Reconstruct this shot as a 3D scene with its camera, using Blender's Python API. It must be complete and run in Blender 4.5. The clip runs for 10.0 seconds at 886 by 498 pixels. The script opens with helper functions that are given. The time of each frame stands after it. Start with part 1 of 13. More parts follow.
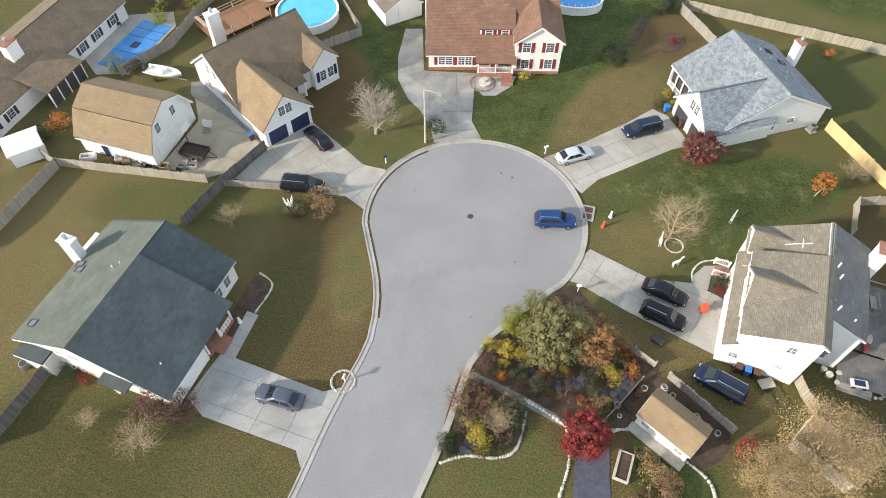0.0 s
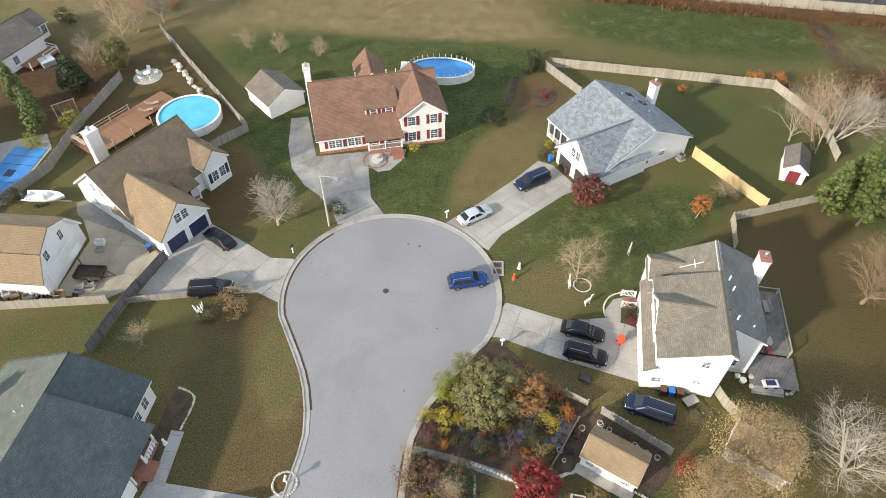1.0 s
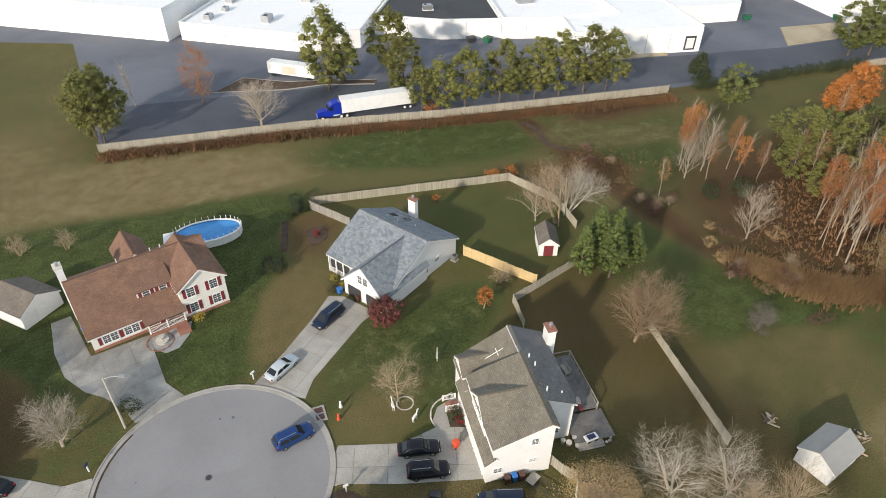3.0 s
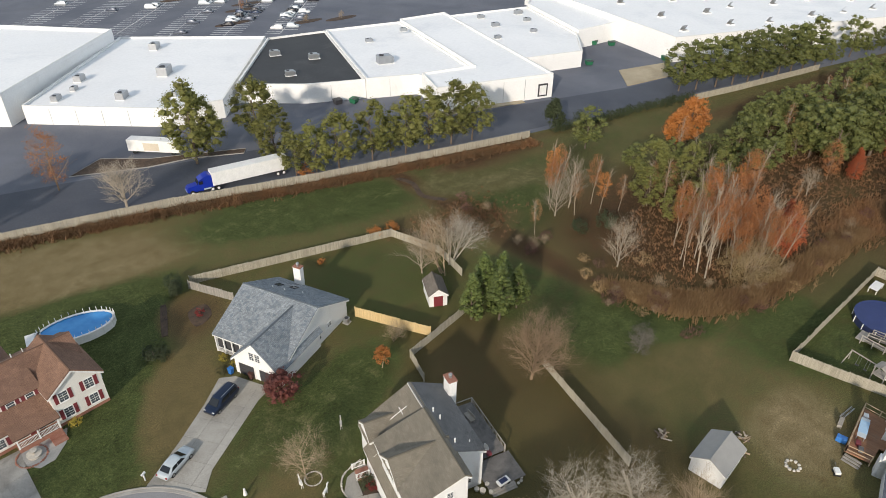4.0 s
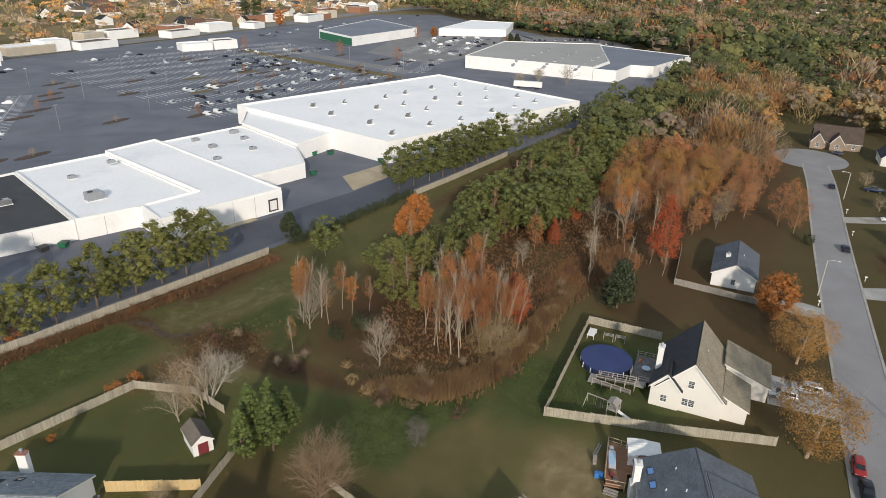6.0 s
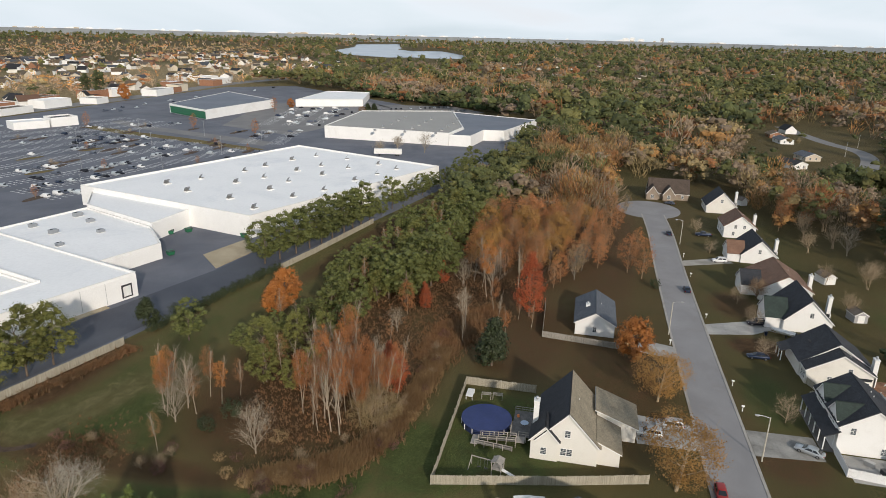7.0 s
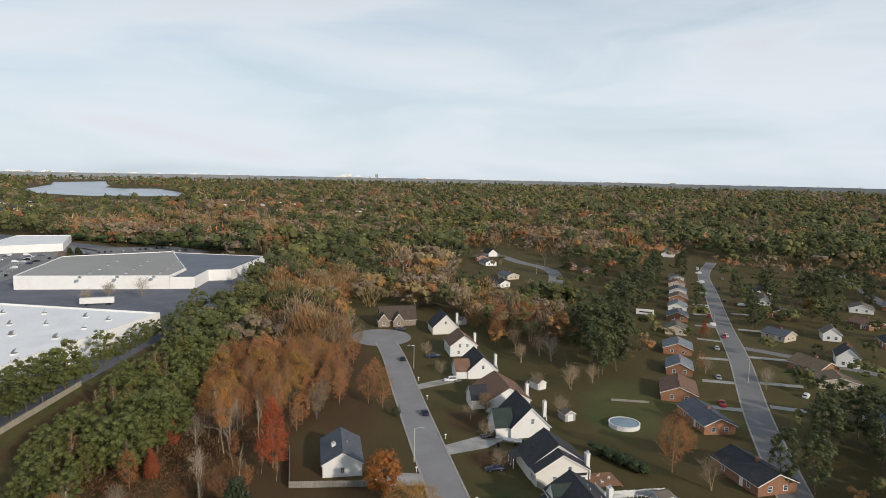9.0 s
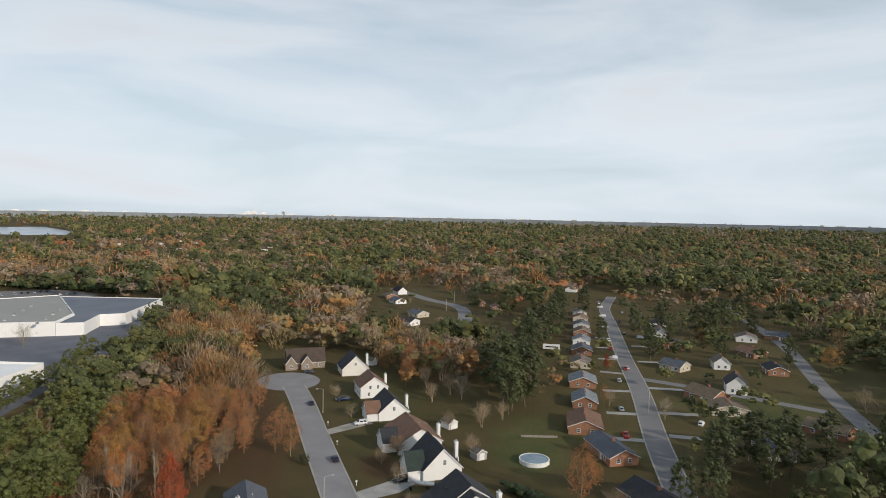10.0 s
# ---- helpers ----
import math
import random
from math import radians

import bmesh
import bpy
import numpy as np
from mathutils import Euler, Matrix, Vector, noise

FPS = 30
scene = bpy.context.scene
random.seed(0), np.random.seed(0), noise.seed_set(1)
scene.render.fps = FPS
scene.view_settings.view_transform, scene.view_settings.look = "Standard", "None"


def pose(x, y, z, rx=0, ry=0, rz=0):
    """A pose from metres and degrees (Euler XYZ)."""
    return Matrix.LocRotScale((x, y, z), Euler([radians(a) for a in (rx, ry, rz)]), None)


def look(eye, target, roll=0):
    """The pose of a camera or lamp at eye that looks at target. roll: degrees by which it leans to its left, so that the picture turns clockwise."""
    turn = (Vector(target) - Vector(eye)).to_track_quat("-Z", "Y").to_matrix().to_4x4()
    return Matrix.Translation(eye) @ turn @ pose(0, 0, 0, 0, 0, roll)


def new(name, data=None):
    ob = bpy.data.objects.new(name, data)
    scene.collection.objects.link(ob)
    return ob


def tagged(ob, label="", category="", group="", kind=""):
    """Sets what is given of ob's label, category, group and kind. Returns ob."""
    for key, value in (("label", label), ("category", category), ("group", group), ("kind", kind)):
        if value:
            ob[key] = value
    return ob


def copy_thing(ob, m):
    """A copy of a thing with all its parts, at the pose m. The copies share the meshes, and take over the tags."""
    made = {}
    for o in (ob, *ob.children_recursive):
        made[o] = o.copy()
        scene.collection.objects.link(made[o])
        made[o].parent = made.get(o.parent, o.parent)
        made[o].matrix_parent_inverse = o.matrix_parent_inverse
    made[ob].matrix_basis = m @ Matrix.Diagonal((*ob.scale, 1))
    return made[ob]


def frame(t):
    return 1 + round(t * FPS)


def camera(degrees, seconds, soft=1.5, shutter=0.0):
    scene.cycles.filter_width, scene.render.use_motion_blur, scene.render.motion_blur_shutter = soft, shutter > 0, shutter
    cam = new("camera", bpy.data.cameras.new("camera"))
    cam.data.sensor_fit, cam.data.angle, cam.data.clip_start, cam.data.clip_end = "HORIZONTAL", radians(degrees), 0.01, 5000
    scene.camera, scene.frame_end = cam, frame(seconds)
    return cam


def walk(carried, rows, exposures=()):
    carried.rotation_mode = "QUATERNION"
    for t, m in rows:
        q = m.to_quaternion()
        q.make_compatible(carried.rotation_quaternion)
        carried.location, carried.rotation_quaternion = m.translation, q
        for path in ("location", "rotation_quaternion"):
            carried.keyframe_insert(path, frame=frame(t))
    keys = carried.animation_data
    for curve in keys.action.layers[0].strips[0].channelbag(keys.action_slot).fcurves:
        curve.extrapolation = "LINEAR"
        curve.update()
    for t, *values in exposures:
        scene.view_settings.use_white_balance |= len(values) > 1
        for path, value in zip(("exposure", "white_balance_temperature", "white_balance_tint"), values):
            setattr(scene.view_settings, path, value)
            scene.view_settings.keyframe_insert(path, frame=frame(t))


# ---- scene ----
cam = camera(68.28, 10.0, soft=0.8)
PATH = [
    (0, (0.441, -1.306, 58.962), (-6.663, 57.086, -21.907), 0.59),
    (0.5, (0.318, -1.307, 59.666), (-0.741, 61.500, -18.143), 0.16),
    (1, (0.198, -1.309, 60.372), (6.179, 64.974, -14.266), 0.20),
    (1.5, (0.084, -1.304, 61.065), (13.927, 67.341, -10.323), 0.36),
    (2, (-0.031, -1.294, 61.742), (21.568, 68.583, -6.455), 0.46),
    (2.5, (-0.154, -1.283, 62.412), (30.023, 68.761, -2.265), 0.61),
    (4, (-0.562, -1.251, 64.415), (54.912, 61.375, 9.638), 0.85),
    (4.5, (-0.685, -1.239, 65.080), (62.712, 56.510, 13.642), 1.05),
    (5, (-0.785, -1.221, 65.729), (69.937, 50.531, 17.561), 1.25),
    (5.5, (-0.874, -1.201, 66.362), (76.563, 43.657, 21.737), 1.39),
    (7, (-1.116, -1.137, 68.223), (91.731, 18.789, 36.878), 1.39),
    (7.5, (-1.182, -1.122, 68.824), (94.968, 8.788, 43.194), 1.34),
    (8, (-1.234, -1.101, 69.416), (96.723, -1.571, 49.309), 1.24),
    (8.5, (-1.280, -1.065, 69.992), (97.010, -11.432, 54.775), 1.24),
    (9, (-1.333, -1.017, 70.546), (96.187, -20.135, 59.393), 1.18),
    (9.5, (-1.400, -0.964, 71.071), (94.715, -27.413, 63.177), 1.16),
    (10, (-1.475, -0.909, 71.582), (92.958, -33.386, 66.329), 1.17),
]
walk(cam, [(t, look(eye, target, roll)) for t, eye, target, roll in PATH], exposures=((0, 0.50), (2.5, 0.12), (4.0, -0.30), (5.5, -0.37), (7.0, -0.58), (8.5, -0.69), (10, -0.71)))

# ---- sky and sun: low late-autumn sun behind thin cloud ----
SUN_AZ, SUN_EL = math.atan2(-0.86, -0.50), radians(21)     # azimuth measured as atan2(x, y)
world = bpy.data.worlds.new("sky")
scene.world = world
world.use_nodes = True
wn, wl = world.node_tree.nodes, world.node_tree.links
wn.clear()
sky = wn.new("ShaderNodeTexSky")
sky.sky_type, sky.sun_disc = "NISHITA", False
sky.sun_elevation, sky.sun_rotation = SUN_EL, SUN_AZ
sky.air_density, sky.dust_density, sky.ozone_density = 1.0, 1.2, 1.5
wco = wn.new("ShaderNodeTexCoord")
wmap = wn.new("ShaderNodeMapping"); wmap.inputs["Rotation"].default_value = (radians(4), radians(-3), 0); wmap.inputs["Scale"].default_value = (1.0, 1.0, 5.0)
wl.new(wco.outputs["Generated"], wmap.inputs["Vector"])
wnoi = wn.new("ShaderNodeTexNoise"); wnoi.inputs["Scale"].default_value = 2.3; wnoi.inputs["Detail"].default_value = 5; wnoi.inputs["Roughness"].default_value = 0.52
wnoi.inputs["Distortion"].default_value = 0.5
wl.new(wmap.outputs[0], wnoi.inputs["Vector"])
wramp = wn.new("ShaderNodeValToRGB")
wramp.color_ramp.elements[0].position, wramp.color_ramp.elements[0].color = 0.36, (0.70, 0.70, 0.70, 1)
wramp.color_ramp.elements[1].position, wramp.color_ramp.elements[1].color = 0.60, (0.98, 0.98, 0.98, 1)
wl.new(wnoi.outputs["Fac"], wramp.inputs[0])
wcloud = wn.new("ShaderNodeValToRGB")                       # thin cloud, greyer where it is thick
wcloud.color_ramp.elements[0].position, wcloud.color_ramp.elements[0].color = 0.40, (11.9, 13.6, 15.0, 1)
wcloud.color_ramp.elements[1].position, wcloud.color_ramp.elements[1].color = 0.72, (11.7, 12.2, 12.9, 1)
wl.new(wnoi.outputs["Fac"], wcloud.inputs[0])
wmix = wn.new("ShaderNodeMix"); wmix.data_type = "RGBA"
wsep = wn.new("ShaderNodeSeparateXYZ"); wl.new(wco.outputs["Generated"], wsep.inputs[0])
whigh = wn.new("ShaderNodeMapRange"); wl.new(wsep.outputs["Z"], whigh.inputs[0])       # cloud closes up towards the horizon, breaks overhead
whigh.inputs[1].default_value, whigh.inputs[2].default_value, whigh.inputs[3].default_value, whigh.inputs[4].default_value = 0.12, 0.80, 1.0, 0.35
wcov = wn.new("ShaderNodeMath"); wcov.operation = "MULTIPLY"; wl.new(wramp.outputs[0], wcov.inputs[0]); wl.new(whigh.outputs[0], wcov.inputs[1])
wl.new(wcov.outputs[0], wmix.inputs["Factor"])
wl.new(sky.outputs[0], wmix.inputs["A"])
wl.new(wcloud.outputs[0], wmix.inputs["B"])
wbg = wn.new("ShaderNodeBackground"); wbg.inputs["Strength"].default_value = 0.105
wl.new(wmix.outputs["Result"], wbg.inputs["Color"])
wout = wn.new("ShaderNodeOutputWorld")
wl.new(wbg.outputs[0], wout.inputs[0])

sun_data = bpy.data.lights.new("sun", "SUN")
sun_data.energy, sun_data.angle, sun_data.color = 4.7, radians(2.5), (1.0, 0.88, 0.74)
sun = new("sun", sun_data)
to_sun = Vector((math.sin(SUN_AZ) * math.cos(SUN_EL), math.cos(SUN_AZ) * math.cos(SUN_EL), math.sin(SUN_EL)))
sun.matrix_basis = look(to_sun * 200, (0, 0, 0))

# ---- materials ----
def _mix(nt, a, b, fac, mode="MIX"):
    n = nt.nodes.new("ShaderNodeMix"); n.data_type = "RGBA"; n.blend_type = mode
    for sock, v in ((n.inputs["Factor"], fac), (n.inputs["A"], a), (n.inputs["B"], b)):
        if isinstance(v, (int, float)):
            sock.default_value = v
        elif isinstance(v, tuple):
            sock.default_value = (*v, 1.0)
        else:
            nt.links.new(v, sock)
    return n.outputs["Result"]


def _ramp(nt, fac, p0, p1, v0=0.0, v1=1.0):
    n = nt.nodes.new("ShaderNodeMapRange"); n.clamp = True
    n.inputs[1].default_value, n.inputs[2].default_value, n.inputs[3].default_value, n.inputs[4].default_value = p0, p1, v0, v1
    nt.links.new(fac, n.inputs[0])
    return n.outputs[0]


def _noise(nt, vec, scale, detail=4.0, rough=0.55, dist=0.0):
    n = nt.nodes.new("ShaderNodeTexNoise")
    n.inputs["Scale"].default_value, n.inputs["Detail"].default_value, n.inputs["Roughness"].default_value = scale, detail, rough
    n.inputs["Distortion"].default_value = dist
    nt.links.new(vec, n.inputs["Vector"])
    return n.outputs["Fac"]


def _start(name):
    m = bpy.data.materials.new(name)
    m.use_nodes = True
    nt = m.node_tree
    return m, nt, nt.nodes["Principled BSDF"]


def _vec(nt, coord):
    if coord == "pos":
        return nt.nodes.new("ShaderNodeNewGeometry").outputs["Position"]
    if coord == "uv":
        return nt.nodes.new("ShaderNodeUVMap").outputs[0]
    return nt.nodes.new("ShaderNodeTexCoord").outputs["Object"]


def _grey(nt, fac):
    c = nt.nodes.new("ShaderNodeCombineColor")
    for k in range(3):
        nt.links.new(fac, c.inputs[k])
    return c.outputs[0]


def mat(name, c1, c2, rough=0.8, s1=0.5, s2=9.0, bump=0.25, metal=0.0, coord="pos", var=0.25, rnd=0.0, stain=None, dist=0.03):
    """Two-scale mottled surface: c1 to c2 at s1, fine grain at s2, optional stains of a third colour."""
    m, nt, p = _start(name)
    v = _vec(nt, coord)
    big, fine = _noise(nt, v, s1, 5, 0.6, 0.4), _noise(nt, v, s2, 4, 0.65)
    col = _mix(nt, c1, c2, _ramp(nt, big, 0.34, 0.66))
    if stain:
        sn = _noise(nt, v, s1 * 0.37 + 0.02, 6, 0.7, 0.8)
        col = _mix(nt, col, stain, _ramp(nt, sn, 0.53, 0.70, 0.0, 0.75))
    g = _grey(nt, _ramp(nt, fine, 0.25, 0.75, 1.0 - var, 1.0 + var))
    col = _mix(nt, col, g, 1.0, "MULTIPLY")
    if rnd:
        oi = nt.nodes.new("ShaderNodeObjectInfo")
        col = _mix(nt, col, _grey(nt, _ramp(nt, oi.outputs["Random"], 0, 1, 1 - rnd, 1 + rnd)), 1.0, "MULTIPLY")
    nt.links.new(col, p.inputs["Base Color"])
    p.inputs["Roughness"].default_value, p.inputs["Metallic"].default_value = rough, metal
    if bump:
        b = nt.nodes.new("ShaderNodeBump")
        b.inputs["Strength"].default_value, b.inputs["Distance"].default_value = bump, dist
        nt.links.new(fine, b.inputs["Height"]); nt.links.new(b.outputs[0], p.inputs["Normal"])
    return m


def shingle(name, c1, c2, c3, streak=0.25):
    """Asphalt shingles laid in courses; the uv map is in metres, v up the slope."""
    m, nt, p = _start(name)
    v = _vec(nt, "uv")
    br = nt.nodes.new("ShaderNodeTexBrick")
    nt.links.new(v, br.inputs["Vector"])
    br.inputs["Color1"].default_value, br.inputs["Color2"].default_value, br.inputs["Mortar"].default_value = (*c1, 1), (*c2, 1), (*[x * 0.55 for x in c1], 1)
    br.inputs["Scale"].default_value, br.inputs["Mortar Size"].default_value, br.inputs["Mortar Smooth"].default_value = 1.0, 0.012, 0.3
    br.inputs["Bias"].default_value, br.inputs["Brick Width"].default_value, br.inputs["Row Height"].default_value = 0.0, 0.42, 0.19
    vo = nt.nodes.new("ShaderNodeTexVoronoi"); vo.inputs["Scale"].default_value = 2.2
    nt.links.new(v, vo.inputs["Vector"])
    sc = nt.nodes.new("ShaderNodeSeparateColor"); nt.links.new(vo.outputs["Color"], sc.inputs[0])
    col = _mix(nt, br.outputs["Color"], c3, _ramp(nt, sc.outputs[0], 0.45, 1.0, 0.0, 0.7))
    st = _noise(nt, v, 0.35, 5, 0.6, 0.5)
    col = _mix(nt, col, _grey(nt, _ramp(nt, st, 0.3, 0.7, 1 - streak, 1 + streak * 0.6)), 1.0, "MULTIPLY")
    fine = _noise(nt, v, 9, 4, 0.75)
    col = _mix(nt, col, _grey(nt, _ramp(nt, fine, 0.3, 0.7, 0.62, 1.38)), 1.0, "MULTIPLY")
    nt.links.new(col, p.inputs["Base Color"])
    p.inputs["Roughness"].default_value = 0.88
    b = nt.nodes.new("ShaderNodeBump"); b.inputs["Strength"].default_value, b.inputs["Distance"].default_value = 0.6, 0.03
    nt.links.new(_grey(nt, br.outputs["Fac"]), b.inputs["Height"])
    b.invert = True
    nt.links.new(b.outputs[0], p.inputs["Normal"])
    return m


def siding(name, c, rough=0.55, dirt=(0.45, 0.43, 0.38)):
    """Horizontal lap boards, 0.12 m, in the wall's own z."""
    m, nt, p = _start(name)
    v = _vec(nt, "obj")
    sep = nt.nodes.new("ShaderNodeSeparateXYZ"); nt.links.new(v, sep.inputs[0])
    fr = nt.nodes.new("ShaderNodeMath"); fr.operation = "MULTIPLY"; fr.inputs[1].default_value = 1 / 0.13
    nt.links.new(sep.outputs["Z"], fr.inputs[0])
    f2 = nt.nodes.new("ShaderNodeMath"); f2.operation = "FRACT"; nt.links.new(fr.outputs[0], f2.inputs[0])
    big = _noise(nt, v, 0.35, 5, 0.65, 0.6)
    fine = _noise(nt, v, 7, 4, 0.6)
    col = _mix(nt, c, dirt, _ramp(nt, big, 0.55, 0.85, 0.0, 0.28))
    col = _mix(nt, col, _grey(nt, _ramp(nt, f2.outputs[0], 0.0, 0.14, 0.80, 1.0)), 1.0, "MULTIPLY")
    col = _mix(nt, col, _grey(nt, _ramp(nt, fine, 0.3, 0.7, 0.94, 1.04)), 1.0, "MULTIPLY")
    nt.links.new(col, p.inputs["Base Color"])
    p.inputs["Roughness"].default_value = rough
    b = nt.nodes.new("ShaderNodeBump"); b.inputs["Strength"].default_value, b.inputs["Distance"].default_value = 0.5, 0.02
    nt.links.new(f2.outputs[0], b.inputs["Height"]); nt.links.new(b.outputs[0], p.inputs["Normal"])
    return m


def boards(name, c1, c2, width=0.15, axis="X", rough=0.85, grey=(0.30, 0.29, 0.26)):
    """Weathered boards of one width along an axis of the object."""
    m, nt, p = _start(name)
    v = _vec(nt, "obj")
    sep = nt.nodes.new("ShaderNodeSeparateXYZ"); nt.links.new(v, sep.inputs[0])
    dv = nt.nodes.new("ShaderNodeMath"); dv.operation = "DIVIDE"; dv.inputs[1].default_value = width
    nt.links.new(sep.outputs[axis], dv.inputs[0])
    fl = nt.nodes.new("ShaderNodeMath"); fl.operation = "FLOOR"; nt.links.new(dv.outputs[0], fl.inputs[0])
    wn_ = nt.nodes.new("ShaderNodeTexWhiteNoise"); wn_.noise_dimensions = "1D"; nt.links.new(fl.outputs[0], wn_.inputs["W"])
    fr = nt.nodes.new("ShaderNodeMath"); fr.operation = "FRACT"; nt.links.new(dv.outputs[0], fr.inputs[0])
    big, fine = _noise(nt, v, 0.6, 5, 0.6, 0.5), _noise(nt, v, 14, 4, 0.7)
    col = _mix(nt, c1, c2, wn_.outputs["Value"])
    col = _mix(nt, col, grey, _ramp(nt, big, 0.5, 0.75, 0.0, 0.6))
    gap = _ramp(nt, fr.outputs[0], 0.0, 0.12, 0.35, 1.0)
    col = _mix(nt, col, _grey(nt, gap), 1.0, "MULTIPLY")
    col = _mix(nt, col, _grey(nt, _ramp(nt, fine, 0.3, 0.7, 0.8, 1.15)), 1.0, "MULTIPLY")
    nt.links.new(col, p.inputs["Base Color"]); p.inputs["Roughness"].default_value = rough
    b = nt.nodes.new("ShaderNodeBump"); b.inputs["Strength"].default_value, b.inputs["Distance"].default_value = 0.6, 0.02
    nt.links.new(gap, b.inputs["Height"]); nt.links.new(b.outputs[0], p.inputs["Normal"])
    return m


def leaf(name, c1, c2, c3, trans=0.25, rnd=0.22):
    """Leaves: hue varies leaf by leaf and tree by tree; some light passes through."""
    m, nt, p = _start(name)
    g = nt.nodes.new("ShaderNodeNewGeometry")
    oi = nt.nodes.new("ShaderNodeObjectInfo")
    col = _mix(nt, c1, c2, g.outputs["Random Per Island"])
    big = _noise(nt, g.outputs["Position"], 0.16, 3, 0.6)
    col = _mix(nt, col, c3, _ramp(nt, big, 0.42, 0.68, 0.0, 0.8))
    col = _mix(nt, col, _grey(nt, _ramp(nt, oi.outputs["Random"], 0, 1, 1 - rnd, 1 + rnd)), 1.0, "MULTIPLY")
    nt.links.new(col, p.inputs["Base Color"])
    p.inputs["Roughness"].default_value = 0.65
    tr = nt.nodes.new("ShaderNodeBsdfTranslucent"); nt.links.new(col, tr.inputs["Color"])
    mx = nt.nodes.new("ShaderNodeMixShader"); mx.inputs[0].default_value = trans
    nt.links.new(p.outputs[0], mx.inputs[1]); nt.links.new(tr.outputs[0], mx.inputs[2])
    nt.links.new(mx.outputs[0], nt.nodes["Material Output"].inputs["Surface"])
    return m


def plain(name, c, rough=0.5, metal=0.0, coat=0.0, var=0.08):
    m = mat(name, c, tuple(x * 0.9 for x in c), rough, 0.8, 6.0, 0.0, metal, "obj", var)
    p = m.node_tree.nodes["Principled BSDF"]
    p.inputs["Coat Weight"].default_value = coat
    return m


ASPHALT = mat("worn_asphalt", (0.238, 0.234, 0.240), (0.282, 0.278, 0.284), 0.9, 0.10, 7.0, 0.2, var=0.15, stain=(0.215, 0.203, 0.198))
ASPHALT_DARK = mat("dark_asphalt", (0.094, 0.104, 0.134), (0.148, 0.158, 0.188), 0.8, 0.05, 3.0, 0.15, var=0.18, stain=(0.12, 0.125, 0.14))
ROAD_GREY = mat("grey_road", (0.17, 0.17, 0.175), (0.22, 0.215, 0.215), 0.9, 0.06, 3.0, 0.1, var=0.1)
CONCRETE = mat("old_concrete", (0.31, 0.295, 0.262), (0.41, 0.39, 0.35), 0.85, 0.22, 6.0, 0.2, var=0.18, rnd=0.08, stain=(0.20, 0.188, 0.165))
CONCRETE_STAINED = mat("blotched_concrete", (0.21, 0.205, 0.19), (0.36, 0.35, 0.325), 0.85, 0.30, 6.0, 0.2, var=0.18, rnd=0.05, stain=(0.13, 0.125, 0.112))
CONCRETE_SAND = mat("sandy_concrete", (0.30, 0.265, 0.20), (0.40, 0.36, 0.28), 0.87, 0.20, 6.0, 0.2, var=0.18, rnd=0.06, stain=(0.20, 0.18, 0.14))
CONCRETE_TAN = mat("tan_concrete", (0.36, 0.30, 0.20), (0.46, 0.39, 0.275), 0.88, 0.15, 4.0, 0.2, var=0.22, stain=(0.22, 0.185, 0.13))
CONCRETE_GREY = mat("grey_concrete", (0.30, 0.30, 0.29), (0.40, 0.39, 0.37), 0.85, 0.22, 5.0, 0.15, var=0.12, rnd=0.08, stain=(0.20, 0.20, 0.19))
KERB = mat("kerb_concrete", (0.33, 0.312, 0.285), (0.41, 0.39, 0.36), 0.85, 0.4, 6.0, 0.2, var=0.15, stain=(0.22, 0.19, 0.16))
BRICK = mat("red_brick", (0.27, 0.11, 0.075), (0.34, 0.17, 0.12), 0.85, 1.2, 14.0, 0.3, var=0.3, coord="obj")
BRICK_BROWN = mat("brown_brick", (0.26, 0.12, 0.07), (0.32, 0.17, 0.10), 0.85, 0.9, 8.0, 0.3, var=0.25, coord="obj", rnd=0.15)
BRICK_TAUPE = mat("taupe_brick", (0.25, 0.20, 0.155), (0.32, 0.26, 0.205), 0.85, 0.9, 8.0, 0.3, var=0.25, coord="obj")
WHITE_SIDING = siding("white_siding", (0.80, 0.80, 0.79))
CREAM_SIDING = siding("cream_siding", (0.76, 0.74, 0.69))
GREY_SIDING = siding("grey_siding", (0.36, 0.36, 0.37))
BLUE_SIDING = siding("blue_grey_siding", (0.30, 0.36, 0.46))
TAN_SIDING = siding("tan_siding", (0.55, 0.48, 0.38))
TRIM = plain("white_trim_paint", (0.82, 0.82, 0.80), 0.5)
RED_PAINT = plain("dark_red_paint", (0.19, 0.032, 0.040), 0.55)
NAVY = plain("navy_paint", (0.020, 0.030, 0.085), 0.5)
DARK_PAINT = plain("charcoal_paint", (0.045, 0.045, 0.05), 0.6)
GREEN_PAINT = plain("bin_green_paint", (0.02, 0.14, 0.07), 0.5)
BLUE_PLASTIC = plain("blue_plastic", (0.03, 0.16, 0.48), 0.45)
BROWN_PLASTIC = plain("brown_plastic", (0.10, 0.045, 0.035), 0.5)
ORANGE_PLASTIC = plain("orange_plastic", (0.75, 0.10, 0.04), 0.5)
RUST_STEEL = mat("dark_rusty_steel", (0.035, 0.028, 0.024), (0.075, 0.05, 0.035), 0.8, 2.0, 12.0, 0.3, var=0.3, coord="obj")
STEEL = plain("galvanised_steel", (0.45, 0.46, 0.47), 0.42, 0.8)
POLE = plain("pale_lamp_pole", (0.50, 0.47, 0.40), 0.6)
CHROME = plain("chrome", (0.75, 0.75, 0.76), 0.15, 1.0)
